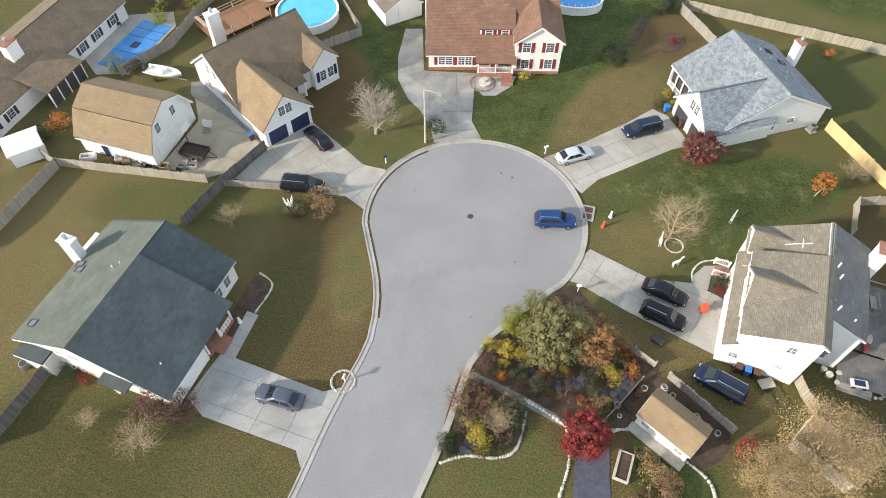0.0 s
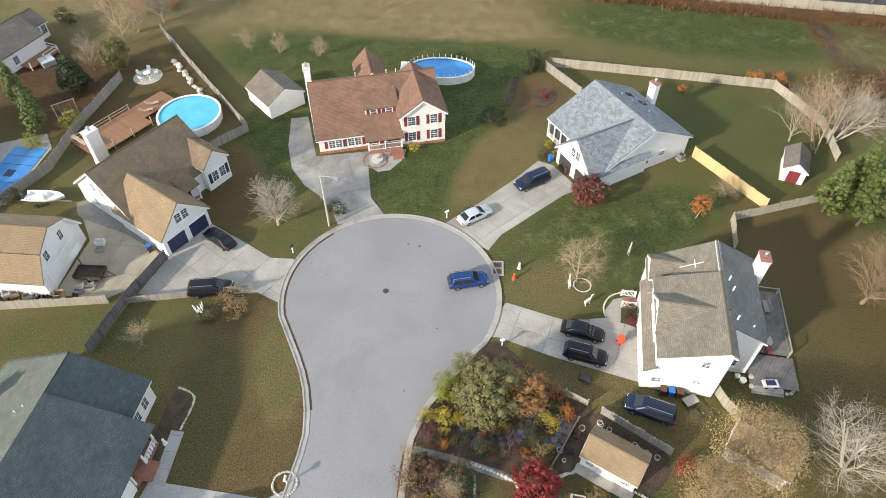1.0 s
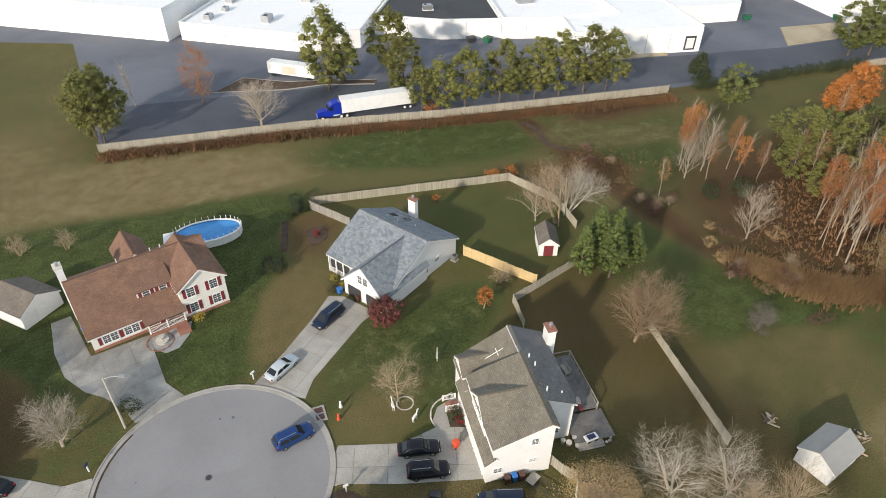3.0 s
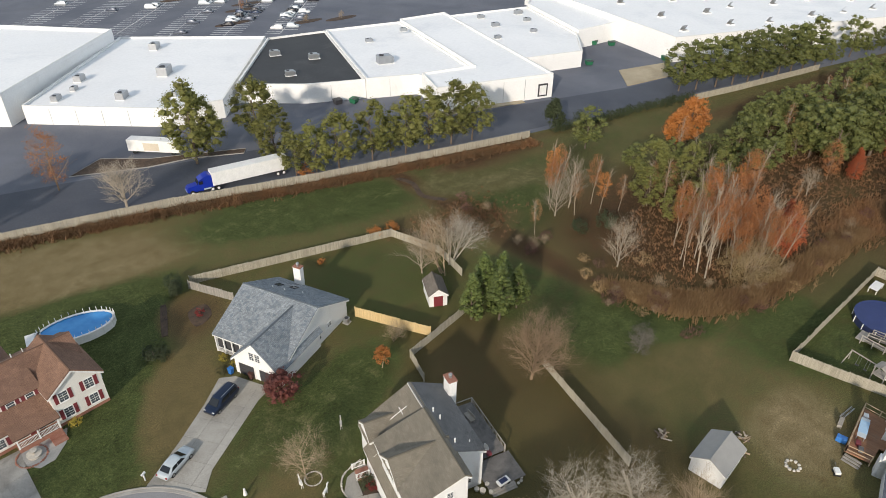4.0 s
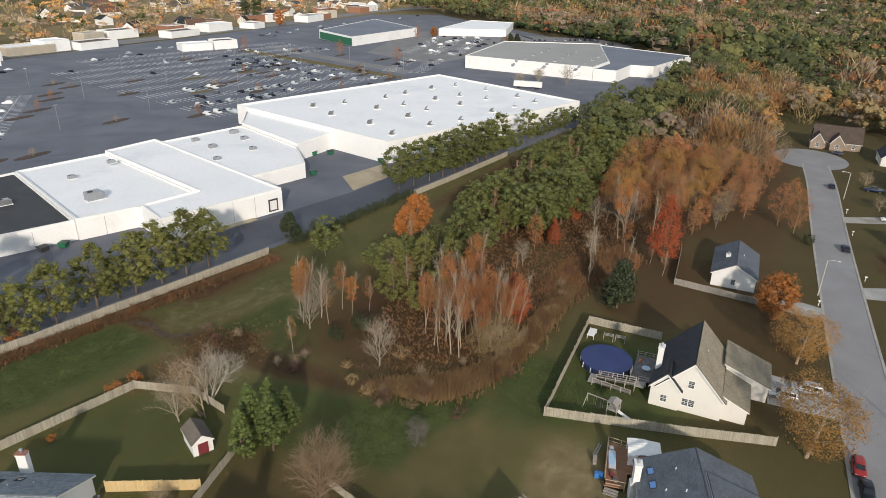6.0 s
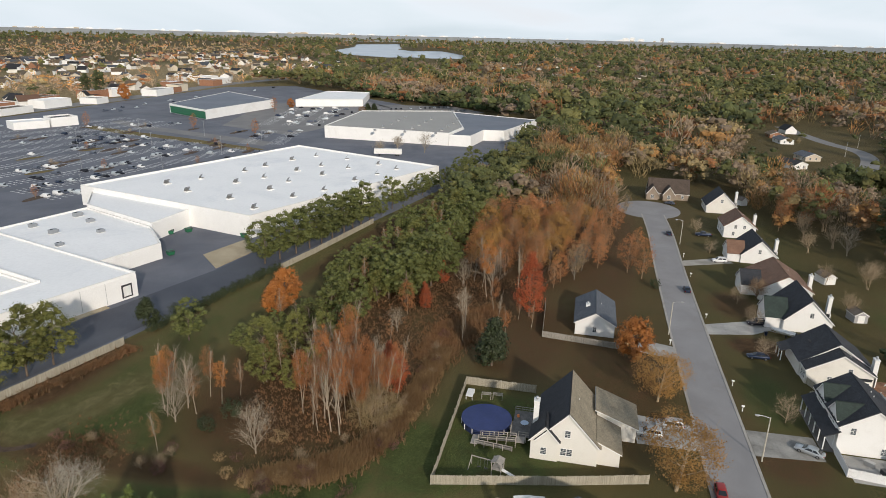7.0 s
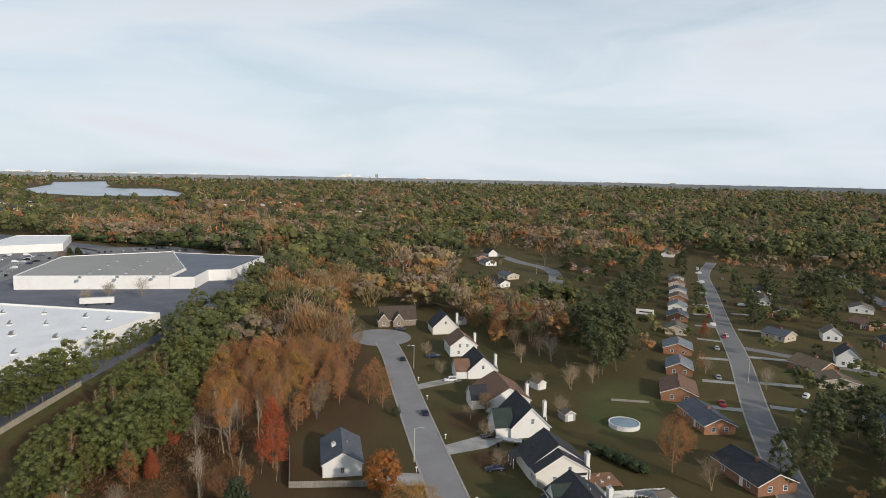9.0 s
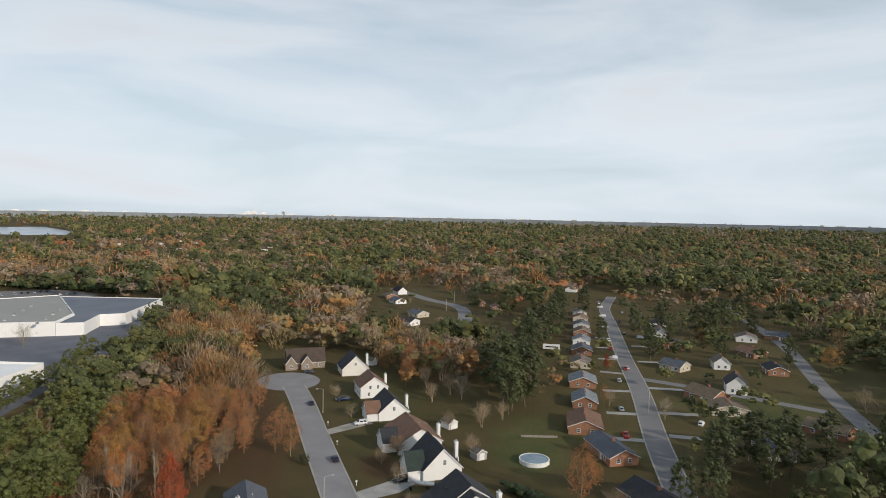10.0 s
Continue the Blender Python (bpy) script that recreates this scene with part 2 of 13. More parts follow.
STONE = mat("pale_field_stone", (0.42, 0.39, 0.34), (0.58, 0.55, 0.49), 0.85, 2.0, 11.0, 0.4, var=0.2, rnd=0.2)
SLATE = mat("slate_paving", (0.062, 0.066, 0.092), (0.105, 0.108, 0.140), 0.75, 1.5, 9.0, 0.3, var=0.2, rnd=0.2)
MULCH = mat("leafy_mulch", (0.050, 0.034, 0.024), (0.105, 0.068, 0.045), 0.95, 0.8, 8.0, 0.9, var=0.5, stain=(0.06, 0.045, 0.035), dist=0.08)
GRAVEL = mat("grey_gravel", (0.17, 0.165, 0.155), (0.27, 0.26, 0.24), 0.95, 0.5, 10.0, 0.7, var=0.4, dist=0.05)
def board_islands(name, c1, c2, grey):
    """Weathered boards, toned board by board."""
    m, nt, p = _start(name)
    g = nt.nodes.new("ShaderNodeNewGeometry")
    v = g.outputs["Position"]
    big, fine = _noise(nt, v, 0.5, 5, 0.6, 0.5), _noise(nt, v, 12, 4, 0.7)
    col = _mix(nt, c1, c2, g.outputs["Random Per Island"])
    col = _mix(nt, col, grey, _ramp(nt, big, 0.48, 0.75, 0.0, 0.6))
    col = _mix(nt, col, _grey(nt, _ramp(nt, fine, 0.3, 0.7, 0.75, 1.2)), 1.0, "MULTIPLY")
    nt.links.new(col, p.inputs["Base Color"]); p.inputs["Roughness"].default_value = 0.88
    return m


DECK = boards("deck_boards", (0.26, 0.13, 0.07), (0.34, 0.18, 0.10), 0.14, "X", grey=(0.24, 0.17, 0.13))
FENCE_GREY = board_islands("weathered_fence_boards", (0.24, 0.225, 0.20), (0.36, 0.335, 0.295), (0.24, 0.23, 0.21))
FENCE_PALE = board_islands("pale_fence_boards", (0.30, 0.275, 0.215), (0.43, 0.395, 0.315), (0.27, 0.255, 0.22))
FENCE_DARK = board_islands("dark_fence_boards", (0.085, 0.08, 0.082), (0.16, 0.15, 0.15), (0.13, 0.12, 0.12))
FENCE_NEW = board_islands("yellow_pine_fence_boards", (0.55, 0.40, 0.19), (0.66, 0.50, 0.26), (0.5, 0.40, 0.25))
TIMBER = mat("raw_timber", (0.36, 0.27, 0.17), (0.46, 0.36, 0.24), 0.85, 1.0, 12.0, 0.3, var=0.25, coord="obj")
TIMBER_GREY = mat("greyed_timber", (0.28, 0.26, 0.23), (0.38, 0.35, 0.31), 0.88, 1.0, 12.0, 0.3, var=0.25, coord="obj", rnd=0.12)
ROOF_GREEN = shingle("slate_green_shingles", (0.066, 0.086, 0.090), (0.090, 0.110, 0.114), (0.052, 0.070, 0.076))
ROOF_GREEN2 = shingle("dark_green_shingles", (0.030, 0.048, 0.042), (0.042, 0.060, 0.052), (0.025, 0.04, 0.036))
ROOF_TAN = shingle("tan_shingles", (0.255, 0.185, 0.108), (0.29, 0.212, 0.126), (0.22, 0.16, 0.095), 0.2)
ROOF_BROWN = shingle("brown_shingles", (0.185, 0.138, 0.090), (0.222, 0.168, 0.112), (0.155, 0.118, 0.080))
# ROOF_GREEN with sunlight put into its colour, for the west slope
ROOF_GREEN_LIT = shingle("sunlit_green_grey_shingles", (0.118, 0.134, 0.112), (0.150, 0.166, 0.140), (0.098, 0.112, 0.096))
ROOF_RED = shingle("red_brown_shingles", (0.210, 0.118, 0.078), (0.255, 0.146, 0.098), (0.175, 0.100, 0.070))
ROOF_BLUE = shingle("blue_grey_shingles", (0.20, 0.225, 0.25), (0.30, 0.33, 0.35), (0.12, 0.15, 0.185), 0.15)
ROOF_GREY = shingle("warm_grey_shingles", (0.205, 0.180, 0.138), (0.255, 0.226, 0.176), (0.168, 0.148, 0.116))
# ROOF_GREY darkened and cooled in colour, for the slope turned from the sun
ROOF_GREY_SHADED = shingle("shaded_grey_shingles", (0.165, 0.162, 0.158), (0.21, 0.206, 0.20), (0.135, 0.134, 0.134))
ROOF_NAVY = shingle("charcoal_shingles", (0.034, 0.037, 0.045), (0.050, 0.053, 0.062), (0.026, 0.028, 0.034))
BLUE_PANE = plain("blue_skylight_pane", (0.10, 0.26, 0.58), 0.2, 0, 0.6)
TIMBER_DARK = mat("dark_weathered_timber", (0.12, 0.115, 0.11), (0.19, 0.18, 0.17), 0.88, 1.0, 12.0, 0.3, var=0.3, coord="obj")
ROOF_SLATE = shingle("slate_blue_shingles", (0.105, 0.12, 0.145), (0.14, 0.155, 0.18), (0.085, 0.098, 0.12))
# for the south slopes of one navy roof, with sunlight put into the colour
ROOF_SAND_LIT = shingle("sunlit_sand_shingles", (0.285, 0.245, 0.175), (0.34, 0.295, 0.215), (0.24, 0.205, 0.148))
ROOF_UMBER = shingle("umber_shingles", (0.085, 0.062, 0.048), (0.11, 0.082, 0.064), (0.07, 0.052, 0.042))
ROOF_TAUPE = shingle("taupe_shingles", (0.17, 0.145, 0.12), (0.21, 0.18, 0.15), (0.14, 0.12, 0.10))
MEMBRANE = mat("white_roof_membrane", (0.83, 0.84, 0.85), (0.885, 0.89, 0.895), 0.6, 0.035, 1.2, 0.05, var=0.05, stain=(0.72, 0.74, 0.77))
MEMBRANE_GREY = mat("grey_roof_membrane", (0.30, 0.295, 0.28), (0.35, 0.34, 0.32), 0.7, 0.02, 1.2, 0.05, var=0.06)
MEMBRANE_BLUE = mat("blue_grey_roof_membrane", (0.13, 0.15, 0.19), (0.17, 0.19, 0.23), 0.7, 0.04, 1.2, 0.05, var=0.1)
ROOF_BLACK = mat("black_roof_membrane", (0.022, 0.023, 0.026), (0.036, 0.037, 0.04), 0.65, 0.08, 2.0, 0.05, var=0.2, stain=(0.07, 0.07, 0.075))
WHITE_WALL = mat("white_block_wall", (0.80, 0.80, 0.79), (0.85, 0.85, 0.84), 0.75, 0.12, 3.0, 0.1, var=0.06, stain=(0.70, 0.69, 0.66))
BEIGE_WALL = mat("beige_wall", (0.50, 0.44, 0.35), (0.56, 0.50, 0.40), 0.75, 0.2, 3.0, 0.1, var=0.1, rnd=0.25)
BARK_PALE = mat("pale_bark", (0.30, 0.25, 0.19), (0.42, 0.37, 0.30), 0.9, 1.2, 9.0, 0.4, var=0.3, rnd=0.14)
BARK_BIRCH = mat("grey_birch_bark", (0.34, 0.25, 0.155), (0.48, 0.37, 0.25), 0.9, 1.2, 9.0, 0.4, var=0.3, rnd=0.2)
BARK_WHITE = mat("pale_grey_stems", (0.25, 0.20, 0.145), (0.36, 0.31, 0.24), 0.9, 1.2, 9.0, 0.4, var=0.25, rnd=0.15)
BARK_BIRCH = mat("white_birch_limbs", (0.35, 0.305, 0.24), (0.50, 0.45, 0.37), 0.9, 1.2, 9.0, 0.4, var=0.25, rnd=0.1)
BARK_TAN = mat("tan_twigs", (0.29, 0.22, 0.14), (0.38, 0.29, 0.19), 0.9, 1.2, 9.0, 0.4, var=0.3, rnd=0.14)
BARK_RED = mat("reddish_twigs", (0.205, 0.138, 0.082), (0.285, 0.20, 0.125), 0.9, 1.2, 9.0, 0.4, var=0.3, rnd=0.1)
BARK_GREY = mat("dark_grey_twigs", (0.115, 0.10, 0.082), (0.17, 0.15, 0.125), 0.9, 1.2, 9.0, 0.4, var=0.3, rnd=0.1)
BARK = mat("brown_bark", (0.095, 0.07, 0.052), (0.16, 0.125, 0.095), 0.95, 1.5, 9.0, 0.5, var=0.35, rnd=0.15)
L_PINE = leaf("pine_needles", (0.088, 0.108, 0.031), (0.188, 0.204, 0.058), (0.136, 0.144, 0.042), 0.34)
# the L_PINE needles again, paler and yellower: sunlight put into their colour
L_PINE_LIT = leaf("sunlit_pine_needles", (0.128, 0.142, 0.038), (0.258, 0.256, 0.072), (0.188, 0.182, 0.053), 0.40)
L_PINE_DARK = leaf("deep_green_pine_needles", (0.042, 0.056, 0.020), (0.098, 0.112, 0.038), (0.070, 0.078, 0.028), 0.2)
L_DARK = leaf("dark_evergreen_leaves", (0.030, 0.044, 0.017), (0.062, 0.080, 0.030), (0.042, 0.055, 0.022))
L_CYP = leaf("cypress_sprays", (0.058, 0.088, 0.020), (0.165, 0.198, 0.046), (0.068, 0.096, 0.023), 0.15)
L_OLIVE = leaf("olive_yellow_leaves", (0.15, 0.14, 0.045), (0.24, 0.215, 0.085), (0.12, 0.125, 0.05))
L_ORANGE = leaf("orange_leaves", (0.396, 0.138, 0.028), (0.506, 0.209, 0.050), (0.330, 0.132, 0.039))
L_RUST = leaf("rust_leaves", (0.35, 0.130, 0.045), (0.47, 0.195, 0.066), (0.29, 0.135, 0.055))
L_RED = leaf("crimson_leaves", (0.22, 0.018, 0.018), (0.34, 0.035, 0.03), (0.15, 0.02, 0.018))
L_REDOR = leaf("red_orange_leaves", (0.34, 0.07, 0.025), (0.42, 0.11, 0.035), (0.27, 0.075, 0.03))
L_MAROON = leaf("maroon_leaves", (0.105, 0.030, 0.024), (0.18, 0.055, 0.042), (0.085, 0.03, 0.025))
L_YELLOW = leaf("yellow_leaves", (0.40, 0.30, 0.03), (0.48, 0.38, 0.06), (0.30, 0.27, 0.05))
L_LIME = leaf("yellow_green_leaves", (0.21, 0.22, 0.022), (0.30, 0.29, 0.04), (0.16, 0.19, 0.02))
L_TAN = leaf("dry_tan_leaves", (0.297, 0.198, 0.094), (0.396, 0.275, 0.138), (0.242, 0.165, 0.083))
L_TANOR = leaf("tan_orange_leaves", (0.33, 0.16, 0.05), (0.42, 0.235, 0.09), (0.27, 0.14, 0.05))
L_STRAW = leaf("straw_leaves", (0.30, 0.215, 0.10), (0.40, 0.30, 0.145), (0.25, 0.18, 0.085))
L_DULL = leaf("dull_rust_leaves", (0.285, 0.132, 0.054), (0.385, 0.185, 0.075), (0.235, 0.118, 0.056))
L_GOLD = leaf("golden_brown_leaves", (0.29, 0.155, 0.04), (0.38, 0.21, 0.06), (0.22, 0.12, 0.04))
L_PLUM = leaf("dusky_plum_leaves", (0.135, 0.062, 0.048), (0.20, 0.10, 0.08), (0.11, 0.06, 0.045))
L_SHRUB = leaf("shrub_leaves", (0.05, 0.068, 0.022), (0.10, 0.11, 0.038), (0.09, 0.07, 0.03))
L_REED = leaf("dry_reeds", (0.27, 0.17, 0.080), (0.38, 0.25, 0.125), (0.22, 0.125, 0.058), 0.25)
L_FERN = leaf("rusty_undergrowth", (0.16, 0.085, 0.040), (0.26, 0.135, 0.058), (0.13, 0.085, 0.042), 0.15)
TYRE = plain("tyre_rubber", (0.018, 0.018, 0.019), 0.85)
RIM = plain("alloy_rim", (0.42, 0.43, 0.44), 0.35, 0.9)
LAMP_RED = plain("tail_lamp_plastic", (0.30, 0.012, 0.012), 0.25, 0, 0.5)
LAMP_CLEAR = plain("headlamp_plastic", (0.60, 0.61, 0.62), 0.2, 0, 0.6)


def glass_dark(name, tint=(0.03, 0.036, 0.042)):
    m, nt, p = _start(name)
    v = _vec(nt, "pos")
    n = _noise(nt, v, 0.8, 2)
    nt.links.new(_mix(nt, tint, tuple(x * 1.9 for x in tint), n), p.inputs["Base Color"])
    p.inputs["Roughness"].default_value, p.inputs["IOR"].default_value = 0.06, 1.52
    return m


GLASS = glass_dark("window_glass", (0.055, 0.065, 0.075))
CAR_GLASS = glass_dark("tinted_car_glass", (0.012, 0.014, 0.017))


def paint(name, c, metal=0.35, rough=0.32):
    m = plain(name, c, rough, metal, 0.25, 0.05)
    m.node_tree.nodes["Principled BSDF"].inputs["Specular IOR Level"].default_value = 0.3
    return m


P_BLUE, P_WHITE, P_BLACK = paint("metallic_blue_paint", (0.020, 0.060, 0.20)), paint("white_car_paint", (0.72, 0.73, 0.74), 0.0), paint("black_car_paint", (0.008, 0.009, 0.016), 0.1)
P_SILVER, P_NAVY, P_GREY = paint("silver_car_paint", (0.50, 0.53, 0.55), 0.5), paint("dark_blue_car_paint", (0.016, 0.028, 0.060)), paint("slate_grey_car_paint", (0.09, 0.105, 0.14), 0.2)
P_RED, P_TEAL, P_ROYAL = paint("red_car_paint", (0.32, 0.03, 0.03), 0.1), paint("dark_teal_car_paint", (0.03, 0.065, 0.075)), paint("royal_blue_truck_paint", (0.012, 0.035, 0.36), 0.1)
P_PALE = paint("pale_ice_blue_car_paint", (0.55, 0.60, 0.63), 0.2)


def water_mat(name, c1, c2, rough=0.08, scale=1.2, bump=0.15):
    m, nt, p = _start(name)
    v = _vec(nt, "pos")
    nt.links.new(_mix(nt, c1, c2, _ramp(nt, _noise(nt, v, scale * 0.4, 3), 0.35, 0.65)), p.inputs["Base Color"])
    p.inputs["Roughness"].default_value, p.inputs["IOR"].default_value = rough, 1.33
    b = nt.nodes.new("ShaderNodeBump"); b.inputs["Strength"].default_value, b.inputs["Distance"].default_value = bump, 0.05
    nt.links.new(_noise(nt, v, scale * 3, 3), b.inputs["Height"]); nt.links.new(b.outputs[0], p.inputs["Normal"])
    return m


POOL_WATER = water_mat("turquoise_pool_water", (0.10, 0.46, 0.62), (0.13, 0.52, 0.68))
POOL_BLUE = water_mat("blue_pool_water", (0.05, 0.25, 0.60), (0.08, 0.33, 0.68))
LAKE = water_mat("lake_water", (0.26, 0.31, 0.37), (0.30, 0.35, 0.41), 0.25, 0.02, 0.05)
POND = water_mat("dark_pond_water", (0.012, 0.014, 0.014), (0.02, 0.022, 0.02), 0.1)
COVER_BLUE = mat("blue_tarpaulin", (0.035, 0.20, 0.52), (0.06, 0.27, 0.62), 0.5, 0.5, 4.0, 0.5, var=0.12, stain=(0.09, 0.30, 0.55), dist=0.1)
COVER_NAVY = mat("navy_tarpaulin", (0.018, 0.032, 0.12), (0.028, 0.045, 0.16), 0.5, 0.5, 4.0, 0.5, var=0.15, dist=0.1)


def ground_mat():
    """Late-autumn grass. The land-use attribute says how green it is (red), how much bare soil or litter (green), how worn to straw (blue)."""
    m, nt, p = _start("autumn_grass")
    v = _vec(nt, "pos")
    at = nt.nodes.new("ShaderNodeAttribute"); at.attribute_name = "land"
    sp = nt.nodes.new("ShaderNodeSeparateColor"); nt.links.new(at.outputs["Color"], sp.inputs[0])
    n1, n2, n3, n4 = _noise(nt, v, 0.055, 6, 0.65, 0.6), _noise(nt, v, 0.35, 6, 0.7, 0.5), _noise(nt, v, 2.2, 5, 0.7), _noise(nt, v, 9.0, 4, 0.7)
    def add(a, b, s):
        q = nt.nodes.new("ShaderNodeMath"); q.operation = "MULTIPLY_ADD"; q.inputs[1].default_value = s
        nt.links.new(b, q.inputs[0]); nt.links.new(a, q.inputs[2])
        return q.outputs[0]
    green = add(add(add(sp.outputs[0], n1, 0.7), n2, 0.75), n3, 0.35)
    straw = _mix(nt, (0.205, 0.158, 0.070), (0.118, 0.098, 0.044), _ramp(nt, n2, 0.35, 0.65))
    lawn = _mix(nt, (0.043, 0.059, 0.019), (0.090, 0.106, 0.034), _ramp(nt, n3, 0.35, 0.65))
    col = _mix(nt, straw, lawn, _ramp(nt, green, 1.0, 1.55))
    soil = _mix(nt, (0.057, 0.036, 0.020), (0.110, 0.064, 0.030), _ramp(nt, n3, 0.35, 0.65))
    col = _mix(nt, col, soil, _ramp(nt, add(add(sp.outputs[1], n2, 0.6), n3, 0.3), 0.75, 1.25))
    pale = _mix(nt, (0.255, 0.190, 0.104), (0.325, 0.250, 0.145), _ramp(nt, n3, 0.35, 0.65))
    col = _mix(nt, col, pale, _ramp(nt, add(add(sp.outputs[2], n2, 0.8), n1, 0.4), 0.95, 1.6, 0.0, 0.85))
    col = _mix(nt, col, _grey(nt, _ramp(nt, n4, 0.30, 0.70, 0.56, 1.44)), 1.0, "MULTIPLY")
    n5 = _noise(nt, v, 4.5, 3, 0.75)
    col = _mix(nt, col, _grey(nt, _ramp(nt, n2, 0.30, 0.70, 0.68, 1.32)), 1.0, "MULTIPLY")
    col = _mix(nt, col, _grey(nt, _ramp(nt, n5, 0.32, 0.68, 0.64, 1.36)), 1.0, "MULTIPLY")
    nt.links.new(col, p.inputs["Base Color"]); p.inputs["Roughness"].default_value = 0.95
    p.inputs["Specular IOR Level"].default_value = 0.15
    b = nt.nodes.new("ShaderNodeBump"); b.inputs["Strength"].default_value, b.inputs["Distance"].default_value = 0.8, 0.12
    nt.links.new(n4, b.inputs["Height"]); nt.links.new(b.outputs[0], p.inputs["Normal"])
    return m


GROUND = ground_mat()

# ---- builders ----
WORLD = {}          # object name -> its pose in the world


def empty(name, m, label, category, group="", kind=""):
    ob = new(name)
    ob.matrix_basis = m
    ob.empty_display_size = 0.3
    WORLD[ob.name] = m.copy()
    return tagged(ob, label, category, group, kind)


def put(name, me, material, parent=None, m=None, label=""):
    """Links a mesh at the world pose m, under a thing or a part."""
    if material is not None and not me.materials:
        me.materials.append(material)
    ob = new(name, me)
    m = m if m is not None else (WORLD[parent.name] if parent else Matrix())
    WORLD[ob.name] = m.copy()
    if parent:
        ob.parent = parent
        ob.matrix_basis = WORLD[parent.name].inverted() @ m
    else:
        ob.matrix_basis = m
    if label:
        ob["label"] = label
    return ob


def to_mesh(bm, name, smooth=False):
    me = bpy.data.meshes.new(name)
    bm.normal_update()
    bm.to_mesh(me)
    bm.free()
    if smooth:
        me.polygons.foreach_set("use_smooth", [True] * len(me.polygons))
    return me


def part(name, bm, material, parent=None, label="", m=None, smooth=False):
    return put(name, to_mesh(bm, name, smooth), material, parent, m, label)


def add_box(bm, x0, x1, y0, y1, z0, z1, bevel=0.0, m=None):
    c = Matrix.LocRotScale(((x0 + x1) / 2, (y0 + y1) / 2, (z0 + z1) / 2), None, (abs(x1 - x0), abs(y1 - y0), abs(z1 - z0)))
    r = bmesh.ops.create_cube(bm, size=1, matrix=(m @ c) if m is not None else c)
    if bevel:
        es = list({e for v in r["verts"] for e in v.link_edges})
        bmesh.ops.bevel(bm, geom=es, offset=bevel, segments=2, affect="EDGES", profile=0.6)
    return bm


def box(*a, **k):
    return add_box(bmesh.new(), *a, **k)


def add_tube(bm, a, b, r0, r1=None, n=8, caps=True):
    a, b = Vector(a), Vector(b)
    d = b - a
    m = Matrix.Translation((a + b) / 2) @ d.to_track_quat("Z", "Y").to_matrix().to_4x4()
    bmesh.ops.create_cone(bm, cap_ends=caps, segments=n, radius1=r0, radius2=r0 if r1 is None else r1, depth=d.length, matrix=m)
    return bm


def tube(a, b, r0, r1=None, n=8):
    return add_tube(bmesh.new(), a, b, r0, r1, n)


def prism(poly, z0, z1, bevel=0.0):
    """A polygon (x, y) stood up between two heights."""
    bm = bmesh.new()
    lo, hi = [bm.verts.new((x, y, z0)) for x, y in poly], [bm.verts.new((x, y, z1)) for x, y in poly]
    area = sum(poly[i - 1][0] * poly[i][1] - poly[i][0] * poly[i - 1][1] for i in range(len(poly)))
    n = len(poly)
    bm.faces.new(hi if area > 0 else hi[::-1])
    bm.faces.new(lo[::-1] if area > 0 else lo)
    for i in range(n):
        q = [lo[i - 1], lo[i], hi[i], hi[i - 1]]
        bm.faces.new(q if area > 0 else q[::-1])
    if bevel:
        es = [e for e in bm.edges if all(abs(v.co.z - z1) < 1e-6 for v in e.verts)]
        bmesh.ops.bevel(bm, geom=es, offset=bevel, segments=1, affect="EDGES")
    return bm


def sweep(line, width, z0, z1, closed=False, side=0.0):
    """A band along a line of points, its middle shifted by side to the left."""
    bm = bmesh.new()
    n = len(line)
    rings = []
    for i in range(n):
        a = Vector(line[i - 1] if (i or closed) else line[0])
        b = Vector(line[(i + 1) % n] if (i < n - 1 or closed) else line[-1])
        t = (b - a).normalized()
        nrm = Vector((-t.y, t.x))
        c = Vector(line[i]) + nrm * side
        p, q = c + nrm * width / 2, c - nrm * width / 2
        rings.append([bm.verts.new((p.x, p.y, z0)), bm.verts.new((p.x, p.y, z1)), bm.verts.new((q.x, q.y, z1)), bm.verts.new((q.x, q.y, z0))])
    for i in range(n if closed else n - 1):
        r, s = rings[i], rings[(i + 1) % n]
        for k in range(3):
            bm.faces.new((r[k], r[k + 1], s[k + 1], s[k]))
    if not closed:
        bm.faces.new(rings[0]); bm.faces.new(rings[-1][::-1])
    bmesh.ops.recalc_face_normals(bm, faces=bm.faces)
    return bm


def smooth_line(pts, step=2.0, closed=False):
    """Catmull-Rom line through points."""
    P = [Vector(p) for p in pts]
    n, out = len(P), []
    for i in range(n if closed else n - 1):
        if closed:
            a, b, c, d = P[i - 1], P[i], P[(i + 1) % n], P[(i + 2) % n]
        else:
            a, b, c, d = P[max(i - 1, 0)], P[i], P[i + 1], P[min(i + 2, n - 1)]
        k = max(1, int((c - b).length / step))
        for j in range(k):
            t = j / k
            q = 0.5 * ((2 * b) + (c - a) * t + (2 * a - 5 * b + 4 * c - d) * t * t + (3 * b - a - 3 * c + d) * t ** 3)
            out.append((q.x, q.y))
    if not closed:
        out.append(tuple(P[-1]))
    return out


